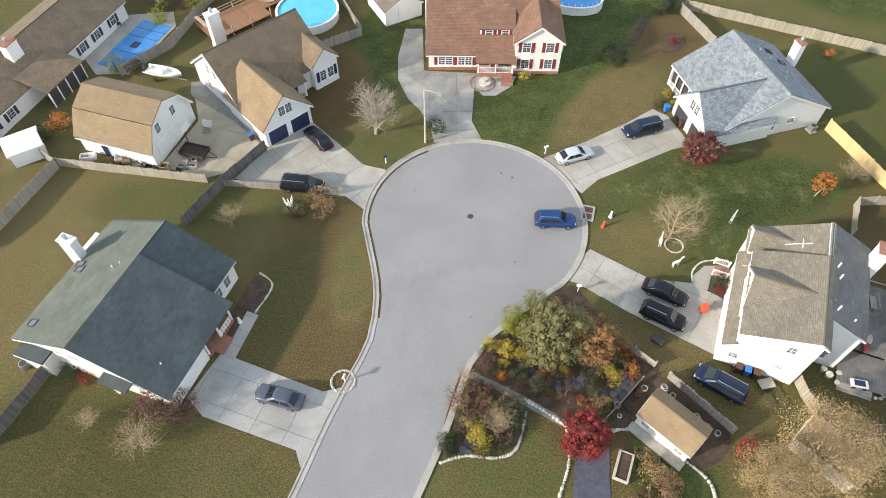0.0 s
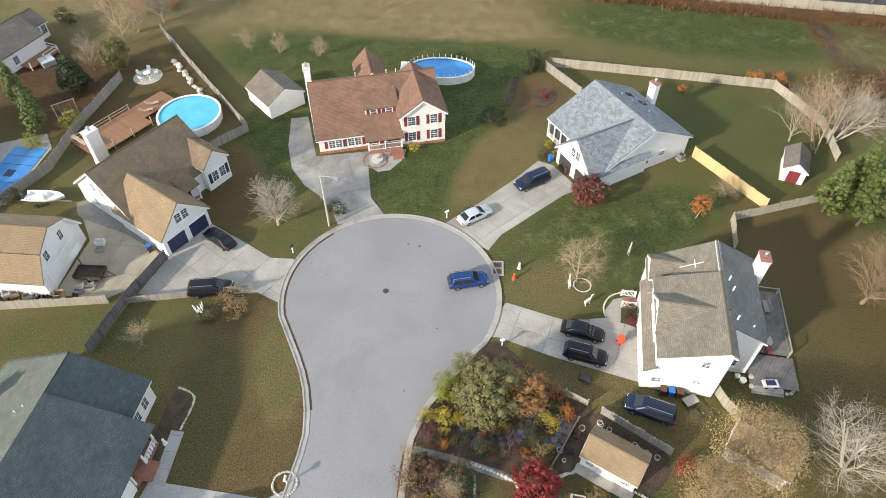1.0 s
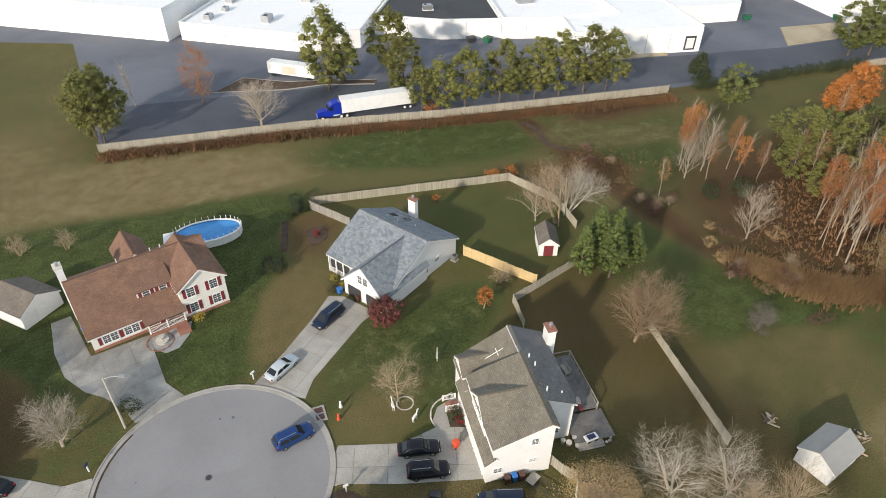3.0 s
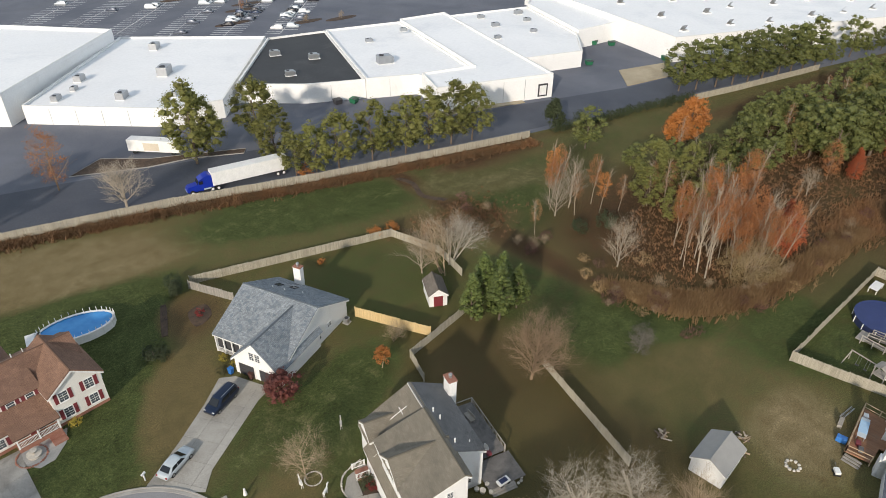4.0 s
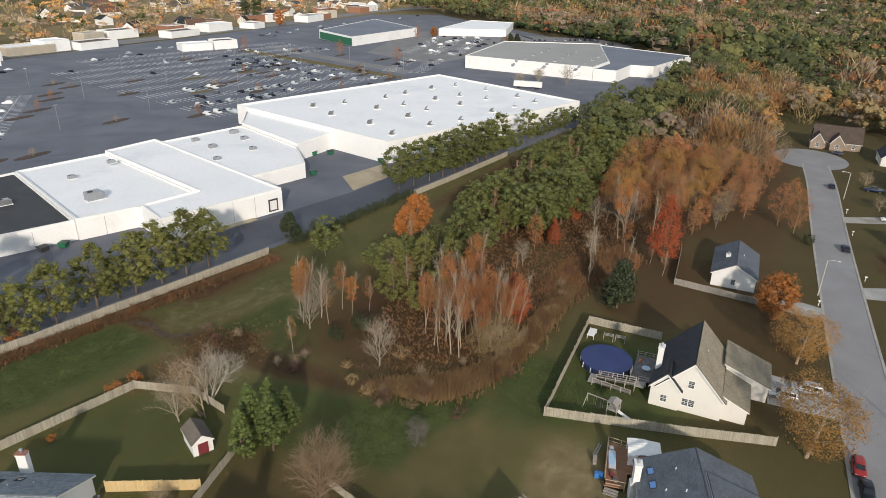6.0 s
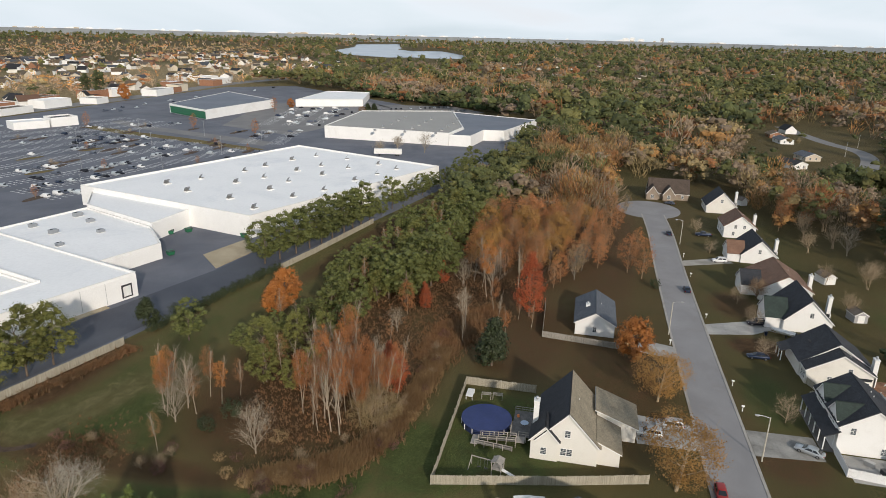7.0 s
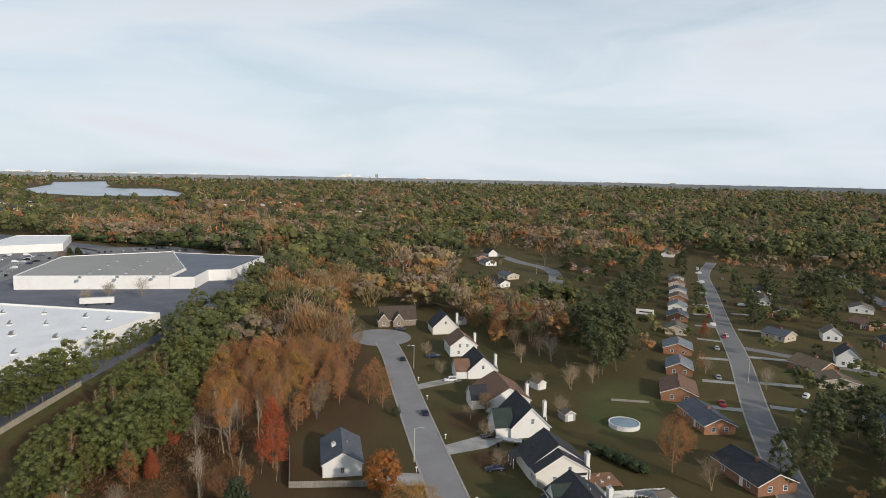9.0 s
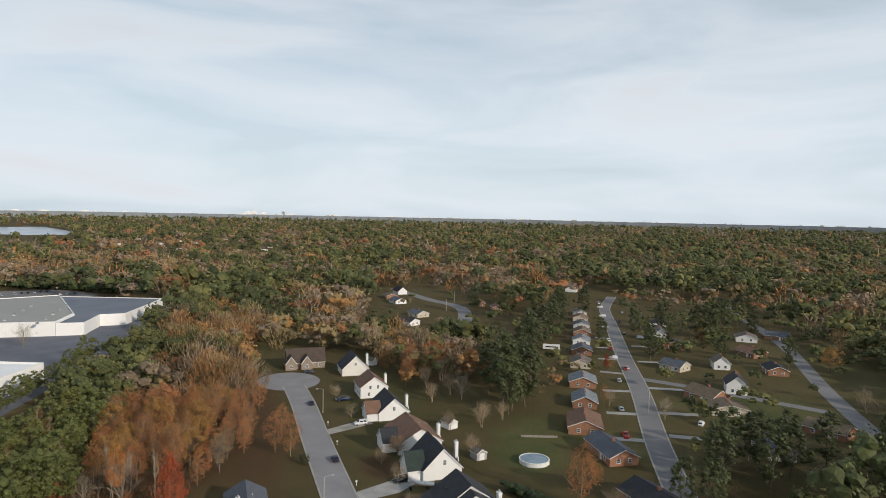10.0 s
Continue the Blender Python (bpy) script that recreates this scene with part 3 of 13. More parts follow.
def clip_poly(poly, cell):
    """The part of a polygon inside a convex cell (both as lists of x, y; the cell anticlockwise)."""
    out = list(poly)
    for i in range(len(cell)):
        a, b = cell[i - 1], cell[i]
        src, out = out, []
        def sd(p):
            return (b[0] - a[0]) * (p[1] - a[1]) - (b[1] - a[1]) * (p[0] - a[0])
        for j in range(len(src)):
            p, q = src[j - 1], src[j]
            dp, dq = sd(p), sd(q)
            if (dp >= 0) != (dq >= 0):
                t = dp / (dp - dq)
                out.append((p[0] + (q[0] - p[0]) * t, p[1] + (q[1] - p[1]) * t))
            if dq >= 0:
                out.append(q)
        if len(out) < 3:
            return []
    return out


def poly_area(p):
    return 0.5 * abs(sum(p[i - 1][0] * p[i][1] - p[i][0] * p[i - 1][1] for i in range(len(p))))


def inside(poly, x, y):
    r = False
    for i in range(len(poly)):
        (ax, ay), (bx, by) = poly[i - 1], poly[i]
        if (ay > y) != (by > y) and x < (bx - ax) * (y - ay) / (by - ay) + ax:
            r = not r
    return r


def slabs(name, poly, rot, size, material, label, z=0.05, joint=0.02, origin=(0, 0), size2=None):
    """A drive cast in slabs: each slab is a piece of its own, with open joints."""
    drive = tagged(put(name, to_mesh(prism(poly, 0.008, z - 0.025), name), GRAVEL), label, "driveway", kind="structure")
    c, s = math.cos(radians(rot)), math.sin(radians(rot))
    loc = [((x - origin[0]) * c + (y - origin[1]) * s, -(x - origin[0]) * s + (y - origin[1]) * c) for x, y in poly]
    xs, ys = [p[0] for p in loc], [p[1] for p in loc]
    s2 = size2 or size
    for i in range(math.floor(min(xs) / size), math.ceil(max(xs) / size)):
        for j in range(math.floor(min(ys) / s2), math.ceil(max(ys) / s2)):
            cell = [(i * size + joint, j * s2 + joint), ((i + 1) * size - joint, j * s2 + joint), ((i + 1) * size - joint, (j + 1) * s2 - joint), (i * size + joint, (j + 1) * s2 - joint)]
            q = clip_poly(loc, cell)
            if len(q) > 2 and poly_area(q) > 0.15:
                w = [(x * c - y * s + origin[0], x * s + y * c + origin[1]) for x, y in q]
                part("slab", prism(w, 0.01, z + random.uniform(-0.004, 0.004)), material, drive)
    return drive


# ---- houses ----
def house(name, x, y, rot, label, category="house", group=""):
    return empty(name, pose(x, y, 0, 0, 0, rot), label, category, group)


def volume(h, o, rot, L, prof, wall, roof, ov=0.35, thick=0.18, gable_wall=None, base=0.0, brick=None, closed=True, ridge_cap=True, trim=TRIM):
    """Walls and roof over a cross-section: prof lists (v, z) of the roof line from one eave to the other, v to the left of u.
    o: the corner at u = 0, v = 0 (roof edges lie ov outside it)."""
    m = pose(o[0], o[1], 0, 0, 0, rot)
    v0, v1 = prof[0][0], prof[-1][0]
    bm = bmesh.new()
    rings = []
    sect = [(v0, base)] + list(prof) + [(v1, base)]
    for u in (0.0, L):
        rings.append([bm.verts.new((u, v, z)) for v, z in sect])
    n = len(sect)
    bm.faces.new(rings[0][::-1]); bm.faces.new(rings[1])
    for i in range(n):
        bm.faces.new((rings[0][i - 1], rings[0][i], rings[1][i], rings[1][i - 1]))
    bmesh.ops.recalc_face_normals(bm, faces=bm.faces)
    w = part("wall", bm, wall, h, m=m)
    if brick is not None:
        part("foundation", box(-0.03, L + 0.03, v0 - 0.03, v1 + 0.03, 0, 0.45), brick, h, m=m)
    zmax = max(z for _, z in prof)
    for i in range(len(prof) - 1):
        (a, za), (b, zb) = prof[i], prof[i + 1]
        d = Vector((b - a, zb - za)).normalized()
        nr = Vector((-d.y, d.x))
        ea = ov if i == 0 else 0.0
        eb = ov if i == len(prof) - 2 else 0.0
        p, q = Vector((a, za)) - d * ea, Vector((b, zb)) + d * eb
        lo = 0.02
        bm = bmesh.new()
        uv = bm.loops.layers.uv.new("uv")
        pts = [p + nr * lo, q + nr * lo, q + nr * (lo + thick), p + nr * (lo + thick)]
        vs = [[bm.verts.new((u, k.x, k.y)) for k in pts] for u in (-ov, L + ov)]
        fs = [bm.faces.new(vs[0]), bm.faces.new(vs[1][::-1])]
        for k in range(4):
            fs.append(bm.faces.new((vs[0][k - 1], vs[1][k - 1], vs[1][k], vs[0][k])))
        bmesh.ops.recalc_face_normals(bm, faces=bm.faces)
        for f in bm.faces:
            for lp in f.loops:
                co = lp.vert.co
                lp[uv].uv = (co.x + 3.3 * i, (co.y - p.x) * d.x + (co.z - p.y) * d.y)
        part("roof", bm, roof, h, m=m)
    # white rake boards on the gable ends and a fascia under each eave
    near = math.hypot(*o) < 100
    bt = bmesh.new()
    for i in range(len(prof) - 1):
        (a, za), (b, zb) = prof[i], prof[i + 1]
        d = Vector((b - a, zb - za)).normalized()
        p, q = Vector((a, za)) - d * (ov if i == 0 else 0), Vector((b, zb)) + d * (ov if i == len(prof) - 2 else 0)
        ang = math.atan2(d.y, d.x)
        for u in (-ov - 0.02, L + ov - 0.03):
            mm = Matrix.Translation((u, p.x, p.y)) @ Matrix.Rotation(ang, 4, "X")
            if near:
                part("rake_board", box(0, 0.05, 0, (q - p).length, -0.16, 0.05, m=mm), trim, h, m=m)
            else:
                add_box(bt, 0, 0.05, 0, (q - p).length, -0.16, 0.05, m=mm)
    for (a, za), (b, zb), s in ((prof[0], prof[1], -1), (prof[-1], prof[-2], 1)):
        sl = (zb - za) / (b - a)
        ye = a + s * ov * 0.93
        zf = za + sl * (ye - a)
        if near:
            part("fascia", box(-ov, L + ov, ye - 0.03, ye + 0.03, zf - 0.17, zf), trim, h, m=m)
        else:
            add_box(bt, -ov, L + ov, ye - 0.03, ye + 0.03, zf - 0.17, zf)
    if not near:
        part("fascia", bt, trim, h, m=m)
    if ridge_cap and len(prof) > 2:
        k = max(range(len(prof)), key=lambda t: prof[t][1])
        if 0 < k < len(prof) - 1:
            part("ridge_cap", tube((-ov, prof[k][0], prof[k][1] + thick * 0.9), (L + ov, prof[k][0], prof[k][1] + thick * 0.9), 0.12, n=6), roof, h, m=m)
    return m


def gable(W, he, hr):
    return [(0, he), (W / 2, hr), (W, he)]


def on_wall(m, wall, along, z, L, W):
    """Pose on a wall of a volume: x along the wall, y outward."""
    if wall == "u0":
        return m @ pose(0, along, z, 0, 0, 0) @ Matrix.Rotation(radians(90), 4, "Z")
    if wall == "u1":
        return m @ pose(L, along, z, 0, 0, 0) @ Matrix.Rotation(radians(-90), 4, "Z")
    if wall == "v0":
        return m @ pose(along, 0, z) @ Matrix.Rotation(radians(180), 4, "Z")
    return m @ pose(along, W, z)


CACHE = {}


def cached(key, make):
    if key not in CACHE:
        CACHE[key] = make()
    return CACHE[key]


def window(h, mw, w=0.95, hh=1.4, bars=True, material=TRIM):
    """A sash window on a wall: frame with meeting rail and glazing bars, sill, two panes of glass."""
    def fr():
        bm = bmesh.new()
        t = 0.09
        add_box(bm, -w / 2 - t, -w / 2, -0.02, 0.07, -t, hh + t); add_box(bm, w / 2, w / 2 + t, -0.02, 0.07, -t, hh + t)
        add_box(bm, -w / 2, w / 2, -0.02, 0.07, hh, hh + t); add_box(bm, -w / 2, w / 2, -0.02, 0.07, -t, 0)
        add_box(bm, -w / 2, w / 2, -0.02, 0.055, hh / 2 - 0.03, hh / 2 + 0.03)
        if bars:
            add_box(bm, -0.015, 0.015, -0.02, 0.045, 0, hh)
            for z in (hh * 0.25, hh * 0.75):
                add_box(bm, -w / 2, w / 2, -0.02, 0.043, z - 0.012, z + 0.012)
        add_box(bm, -w / 2 - t - 0.05, w / 2 + t + 0.05, -0.02, 0.13, -t - 0.06, -t)
        return to_mesh(bm, "window")
    ob = put("window", cached(("win", w, hh, bars, material.name), fr), material, h, mw)
    def pn():
        return to_mesh(box(-w / 2, w / 2, 0.0, 0.02, 0, hh / 2 - 0.03), "pane")
    for z in (0, hh / 2 + 0.03):
        put("pane", cached(("pane", w, hh), pn), GLASS, ob, mw @ pose(0, 0.008, z))
    return ob


def shutters(h, mw, w, hh, material):
    def sh():
        bm = bmesh.new()
        add_box(bm, -0.22, 0.22, 0, 0.05, -0.05, hh + 0.05, 0.01)
        for k in range(8):
            z = 0.05 + (hh - 0.1) * k / 8
            add_box(bm, -0.17, 0.17, 0.04, 0.065, z, z + 0.07)
        return to_mesh(bm, "shutter")
    for s in (-1, 1):
        put("shutter", cached(("shut", hh, material.name), sh), material, h, mw @ pose(s * (w / 2 + 0.36), 0, 0))


def garage_door(h, mw, w=4.8, hh=2.2, material=TRIM, arch=False):
    bm = bmesh.new()
    rows, cols = 4, max(2, int(w / 0.75))
    add_box(bm, -w / 2, w / 2, -0.05, 0.03, 0.02, hh)
    for i in range(rows):
        for j in range(cols):
            x0, z0 = -w / 2 + w * j / cols, 0.02 + (hh - 0.02) * i / rows
            add_box(bm, x0 + 0.06, x0 + w / cols - 0.06, 0.0, 0.05, z0 + 0.06, z0 + (hh - 0.02) / rows - 0.05)
    d = part("garage_door", bm, material, h, m=mw)
    bm = bmesh.new()
    t = 0.14
    add_box(bm, -w / 2 - t, -w / 2, -0.02, 0.09, 0, hh + t); add_box(bm, w / 2, w / 2 + t, -0.02, 0.09, 0, hh + t); add_box(bm, -w / 2, w / 2, -0.02, 0.09, hh, hh + t)
    part("door_surround", bm, TRIM, d, m=mw)
    return d


def door(h, mw, w=0.95, hh=2.05, material=DARK_PAINT):
    bm = bmesh.new()
    add_box(bm, -w / 2, w / 2, -0.03, 0.035, 0.02, hh)
    for x in (-w / 4, w / 4):
        for z0, z1 in ((0.15, 0.85), (1.0, hh - 0.15)):
            add_box(bm, x - w * 0.17, x + w * 0.17, 0.02, 0.055, z0, z1)
    d = part("door", bm, material, h, m=mw)
    bm = bmesh.new()
    t = 0.1
    add_box(bm, -w / 2 - t, -w / 2, -0.02, 0.08, 0, hh + t); add_box(bm, w / 2, w / 2 + t, -0.02, 0.08, 0, hh + t); add_box(bm, -w / 2, w / 2, -0.02, 0.08, hh, hh + t)
    part("door_frame", bm, TRIM, d, m=mw)
    part("door_knob", tube((w * 0.38, 0.03, 1.0), (w * 0.38, 0.1, 1.0), 0.035, n=8), CHROME, d, m=mw)
    return d


def chimney(h, x, y, rot, z0, z1, w=1.5, d=0.85, wall=WHITE_SIDING, cap=ROOF_RED, taper=True):
    """A boxed chimney with a wider foot, a shingled or metal cap and a round flue."""
    m = pose(x, y, 0, 0, 0, rot)
    bm = bmesh.new()
    add_box(bm, -w / 2, w / 2, -d / 2, d / 2, z0, z1)
    if taper:
        add_box(bm, -w / 2 - 0.0, w / 2 + 0.0, -d / 2 - 0.25, d / 2, z0, z0 + (z1 - z0) * 0.45, 0.05)
    add_box(bm, -w / 2 - 0.05, w / 2 + 0.05, -d / 2 - 0.05, d / 2 + 0.05, z1 - 0.28, z1 - 0.12)
    c = part("chimney", bm, wall, h, m=m)
    part("cap", box(-w / 2 - 0.09, w / 2 + 0.09, -d / 2 - 0.09, d / 2 + 0.09, z1 - 0.10, z1 + 0.03, bevel=0.02), cap, c, m=m)
    part("flue", add_tube(tube((0, 0, z1), (0, 0, z1 + 0.5), 0.18, n=12), (0, 0, z1 + 0.48), (0, 0, z1 + 0.62), 0.26, 0.2, 12), STEEL, c, m=m)
    return c


def skylight(h, m, u, v, z, slope, w=0.7, l=1.0, pane=None):
    """A roof window lying on a slope (angle in degrees, rising with v)."""
    mm = m @ pose(u, v, z, slope, 0, 0)
    bm = bmesh.new()
    for a in ((-w / 2 - .07, -w / 2, -l / 2, l / 2), (w / 2, w / 2 + .07, -l / 2, l / 2), (-w / 2 - .07, w / 2 + .07, -l / 2 - .07, -l / 2), (-w / 2 - .07, w / 2 + .07, l / 2, l / 2 + .07)):
        add_box(bm, *a, 0.0, 0.14)
    s = part("skylight", bm, DARK_PAINT, h, m=mm)
    part("pane", box(-w / 2, w / 2, -l / 2, l / 2, 0.03, 0.10), pane or GLASS, s, m=mm)


def vent(h, m, u, v, z, hh=0.5, r=0.07):
    part("vent_pipe", add_tube(tube((0, 0, -0.3), (0, 0, hh), r, n=8), (0, 0, -0.05), (0, 0, 0.08), r * 2.6, r * 1.2, 8), TRIM, h, m=m @ pose(u, v, z))


def posts_rail(h, m, a, b, z0, ztop, step=2.0, rail=True, material=TRIM):
    """Porch posts along a line from a to b in the pose m, with a balustrade."""
    a, b = Vector(a), Vector(b)
    n = max(1, round((b - a).length / step))
    for i in range(n + 1):
        p = a + (b - a) * i / n
        part("porch_post", box(p.x - 0.09, p.x + 0.09, p.y - 0.09, p.y + 0.09, z0, ztop, bevel=0.01), material, h, m=m)
    if rail:
        bm = bmesh.new()
        k = int((b - a).length / 0.14)
        for z in (z0 + 0.12, z0 + 0.9):
            t = (b - a).normalized() * 0.0
            d = b - a
            mm = Matrix.Translation((a.x, a.y, z)) @ Matrix.Rotation(math.atan2(d.y, d.x), 4, "Z")
            add_box(bm, 0, d.length, -0.04, 0.04, -0.03, 0.03, m=mm)
        for i in range(1, k):
            p = a + (b - a) * i / k
            add_box(bm, p.x - 0.02, p.x + 0.02, p.y - 0.02, p.y + 0.02, z0 + 0.12, z0 + 0.9)
        part("porch_railing", bm, material, h, m=m)


# ---- fences ----
def fence(pts, material, height=1.7, label="weathered grey board fence along a yard", rails=True, group=""):
    """Board fence in bays: a post, a panel of separate boards and two rails in each bay."""
    x0, y0 = pts[0]
    f = empty("fence", pose(x0, y0, 0), label, "fence", group)
    rng = np.random.default_rng(int(abs(x0 * 31 + y0 * 7)) + 1)
    quads = []
    corner = np.array([[0, 0, 0], [1, 0, 0], [1, 1, 0], [0, 1, 0], [0, 0, 1], [1, 0, 1], [1, 1, 1], [0, 1, 1]], float)
    faces = ((0, 3, 2, 1), (4, 5, 6, 7), (0, 1, 5, 4), (1, 2, 6, 5), (2, 3, 7, 6), (3, 0, 4, 7))
    post_me = cached(("post", material.name, height), lambda: to_mesh(box(-0.06, 0.06, 0.0, 0.12, 0, height + 0.08, bevel=0.012), "post"))
    def boxes(lo, hi, m4):
        p = lo[:, None, :] + corner[None] * (hi - lo)[:, None, :]
        p = p @ np.array(m4.to_3x3()).T + np.array(m4.translation)
        quads.append(np.concatenate([p[:, list(f)] for f in faces]).reshape(-1, 3))
    for (ax, ay), (bx, by) in zip(pts, pts[1:]):
        d = math.hypot(bx - ax, by - ay)
        n = max(1, round(d / 2.44))
        rot = math.degrees(math.atan2(by - ay, bx - ax))
        L = d / n
        for i in range(n):
            p = (ax + (bx - ax) * i / n, ay + (by - ay) * i / n)
            m4 = pose(p[0] - x0, p[1] - y0, 0, rng.uniform(-2, 2), 0, rot + rng.uniform(-0.6, 0.6))
            k = max(1, round(L / 0.155))
            a = L * np.arange(k) / k
            off = rng.uniform(-0.010, 0.010, k)
            boxes(np.stack([a + 0.008, off - 0.012, np.full(k, 0.04)], 1), np.stack([a + L / k - 0.008, off + 0.012, height + rng.uniform(-0.07, 0.05, k)], 1), m4)
            if rails:
                boxes(np.array([[0, 0.02, 0.35], [0, 0.02, height - 0.3]]), np.array([[L, 0.06, 0.44], [L, 0.06, height - 0.21]]), m4)
            put("post", post_me, material, f, pose(*p, 0, 0, 0, rot))
    put("post", post_me, material, f, pose(*pts[-1], 0))
    tagged(put("board_run", mesh_np("board_run", np.concatenate(quads), 4, material), None, f, pose(x0, y0, 0)), kind="stuff")
    return f


# ---- cars ----
CAR_KINDS = {       # length, width, belt, roof, cabin at belt (back, front), cabin at roof, bonnet height
    "sedan": (4.75, 1.82, 0.92, 1.44, (-1.95, 1.15), (-1.15, 0.35), 0.86),
    "suv": (4.65, 1.88, 1.05, 1.72, (-2.2, 1.15), (-1.95, 0.45), 1.02),
    "van": (5.05, 1.98, 1.08, 1.78, (-2.45, 1.65), (-2.2, 0.75), 1.02),
    "hatch": (4.3, 1.78, 0.95, 1.50, (-2.0, 1.1), (-1.6, 0.35), 0.90),
    "pickup": (5.6, 1.98, 1.15, 1.85, (-0.9, 1.25), (-0.6, 0.65), 1.1),
}


def car_meshes(kind):
    L, W, belt, roof, cb, cr, hood = CAR_KINDS[kind]
    out = {}
    # lower body, lofted along its length: rounded plan, bonnet and boot falling away, a shoulder line
    boxy = kind in ("suv", "van", "hatch")
    st = [-1.0, -0.985, -0.94, -0.84, -0.66, -0.45, -0.2, 0.05, 0.25, 0.45, 0.62, 0.78, 0.90, 0.965, 1.0]
    tail = belt if boxy or kind == "pickup" else belt * 0.99
    key_x = [-1.0, -0.96, -0.88, cb[0] / (L / 2), cb[1] / (L / 2), 0.80, 0.93, 1.0]
    key_z = [tail - 0.20, tail - 0.05, tail, belt, belt, hood - 0.04, hood - 0.14, hood - 0.34]
    bm = bmesh.new()
    rings = []
    for f in st:
        t = float(np.interp(f, key_x, key_z))
        hw = W / 2 * (1 - (0.17 if f > 0 else 0.13) * abs(f) ** 5)
        lo = 0.25 + 0.16 * max(0.0, abs(f) - 0.8) / 0.2
        rings.append([bm.verts.new((f * L / 2, y, z)) for y, z in ((-hw * 0.90, lo), (-hw * 0.985, lo + 0.10), (-hw, lo + (t - lo) * 0.45), (-hw * 0.985, lo + (t - lo) * 0.70), (-hw * 0.94, t - 0.06), (-hw * 0.84, t), (-hw * 0.4, t + 0.025), (0, t + 0.035),
                                                                   (hw * 0.4, t + 0.025), (hw * 0.84, t), (hw * 0.94, t - 0.06), (hw * 0.985, lo + (t - lo) * 0.70), (hw, lo + (t - lo) * 0.45), (hw * 0.985, lo + 0.10), (hw * 0.90, lo))])
    for r, q in zip(rings, rings[1:]):
        for k in range(15):
            bm.faces.new((r[k - 1], r[k], q[k], q[k - 1]))
    bm.faces.new(rings[0]); bm.faces.new(rings[-1][::-1])
    bmesh.ops.recalc_face_normals(bm, faces=bm.faces)
    out["body"] = to_mesh(bm, "body", True)
    # painted cabin: pillars and roof in one shell, drawn in towards a crowned roof
    hb, ht = W / 2 - 0.08, W / 2 - 0.25
    z0, z1 = belt - 0.05, roof
    def at(f):
        x0, x1 = cb[0] + (cr[0] - cb[0]) * f, cb[1] + (cr[1] - cb[1]) * f
        return x0, x1, hb + (ht - hb) * f ** 1.25, z0 + (z1 - 0.06 - z0) * f
    def outline(x0, x1, hw, z, c=0.16):
        return [(x0, -hw + c * 1.6, z), (x0 + c * 0.5, -hw + c * 0.4, z), (x0 + c * 1.6, -hw, z), ((x0 + x1) / 2, -hw * 1.015, z), (x1 - c * 2.2, -hw, z), (x1 - c * 0.6, -hw + c * 0.5, z), (x1, -hw + c * 2.0, z),
                (x1 + 0.05, 0, z), (x1, hw - c * 2.0, z), (x1 - c * 0.6, hw - c * 0.5, z), (x1 - c * 2.2, hw, z), ((x0 + x1) / 2, hw * 1.015, z), (x0 + c * 1.6, hw, z), (x0 + c * 0.5, hw - c * 0.4, z), (x0, hw - c * 1.6, z), (x0 - 0.03, 0, z)]
    bm = bmesh.new()
    rows = []
    for f in (0.0, 0.35, 0.7, 0.93):
        rows.append([bm.verts.new(c) for c in outline(*at(f))])
    x0, x1, hw, z = at(1.0)
    rows.append([bm.verts.new(c) for c in outline(x0 + 0.05, x1 - 0.06, hw - 0.05, z1 - 0.03)])
    rows.append([bm.verts.new(c) for c in outline(x0 + 0.30, x1 - 0.30, hw - 0.28, z1)])
    for r, q in zip(rows, rows[1:]):
        for k in range(16):
            bm.faces.new((r[k - 1], r[k], q[k], q[k - 1]))
    bm.faces.new(rows[-1])
    bmesh.ops.recalc_face_normals(bm, faces=bm.faces)
    out["roof"] = to_mesh(bm, "roof", True)
    # glass, each pane set just proud of the shell
    def face_of(f0, f1, end):
        (a0, a1, ah, az), (c0, c1, ch, cz) = at(f0), at(f1)
        e = 0.035
        if end == "front":
            return [(a1 + 0.06 + e * 0.4, -ah * 0.80, az + e), (a1 + 0.06 + e * 0.4, ah * 0.80, az + e), (c1 + 0.06 + e * 0.4, ch * 0.80, cz + e), (c1 + 0.06 + e * 0.4, -ch * 0.80, cz + e)]
        return [(a0 - 0.05 - e * 0.4, ah * 0.80, az + e), (a0 - 0.05 - e * 0.4, -ah * 0.80, az + e), (c0 - 0.05 - e * 0.4, -ch * 0.80, cz + e), (c0 - 0.05 - e * 0.4, ch * 0.80, cz + e)]
    def side_of(u0, u1, sg):
        out_ = []
        for f, u in ((0.12, u0), (0.12, u1), (0.86, u1), (0.86, u0)):
            a0, a1, ah, az = at(f)
            out_.append((a0 + (a1 - a0) * u, sg * (ah * 1.02 + 0.012), az))
        return out_
    def thick(quad, d):
        bm = bmesh.new()
        n = (Vector(quad[1]) - Vector(quad[0])).cross(Vector(quad[2]) - Vector(quad[0])).normalized() * d
        lo, hi = [bm.verts.new(Vector(c) - n) for c in quad], [bm.verts.new(c) for c in quad]
        bm.faces.new(lo[::-1]); bm.faces.new(hi)
        for k in range(4):
            bm.faces.new((lo[k - 1], lo[k], hi[k], hi[k - 1]))
        bmesh.ops.recalc_face_normals(bm, faces=bm.faces)
        return bm
    out["windscreen"] = to_mesh(thick(face_of(0.06, 0.90, "front"), 0.02), "windscreen")
    out["rear_window"] = to_mesh(thick(face_of(0.15, 0.88, "back"), 0.02), "rear_window")
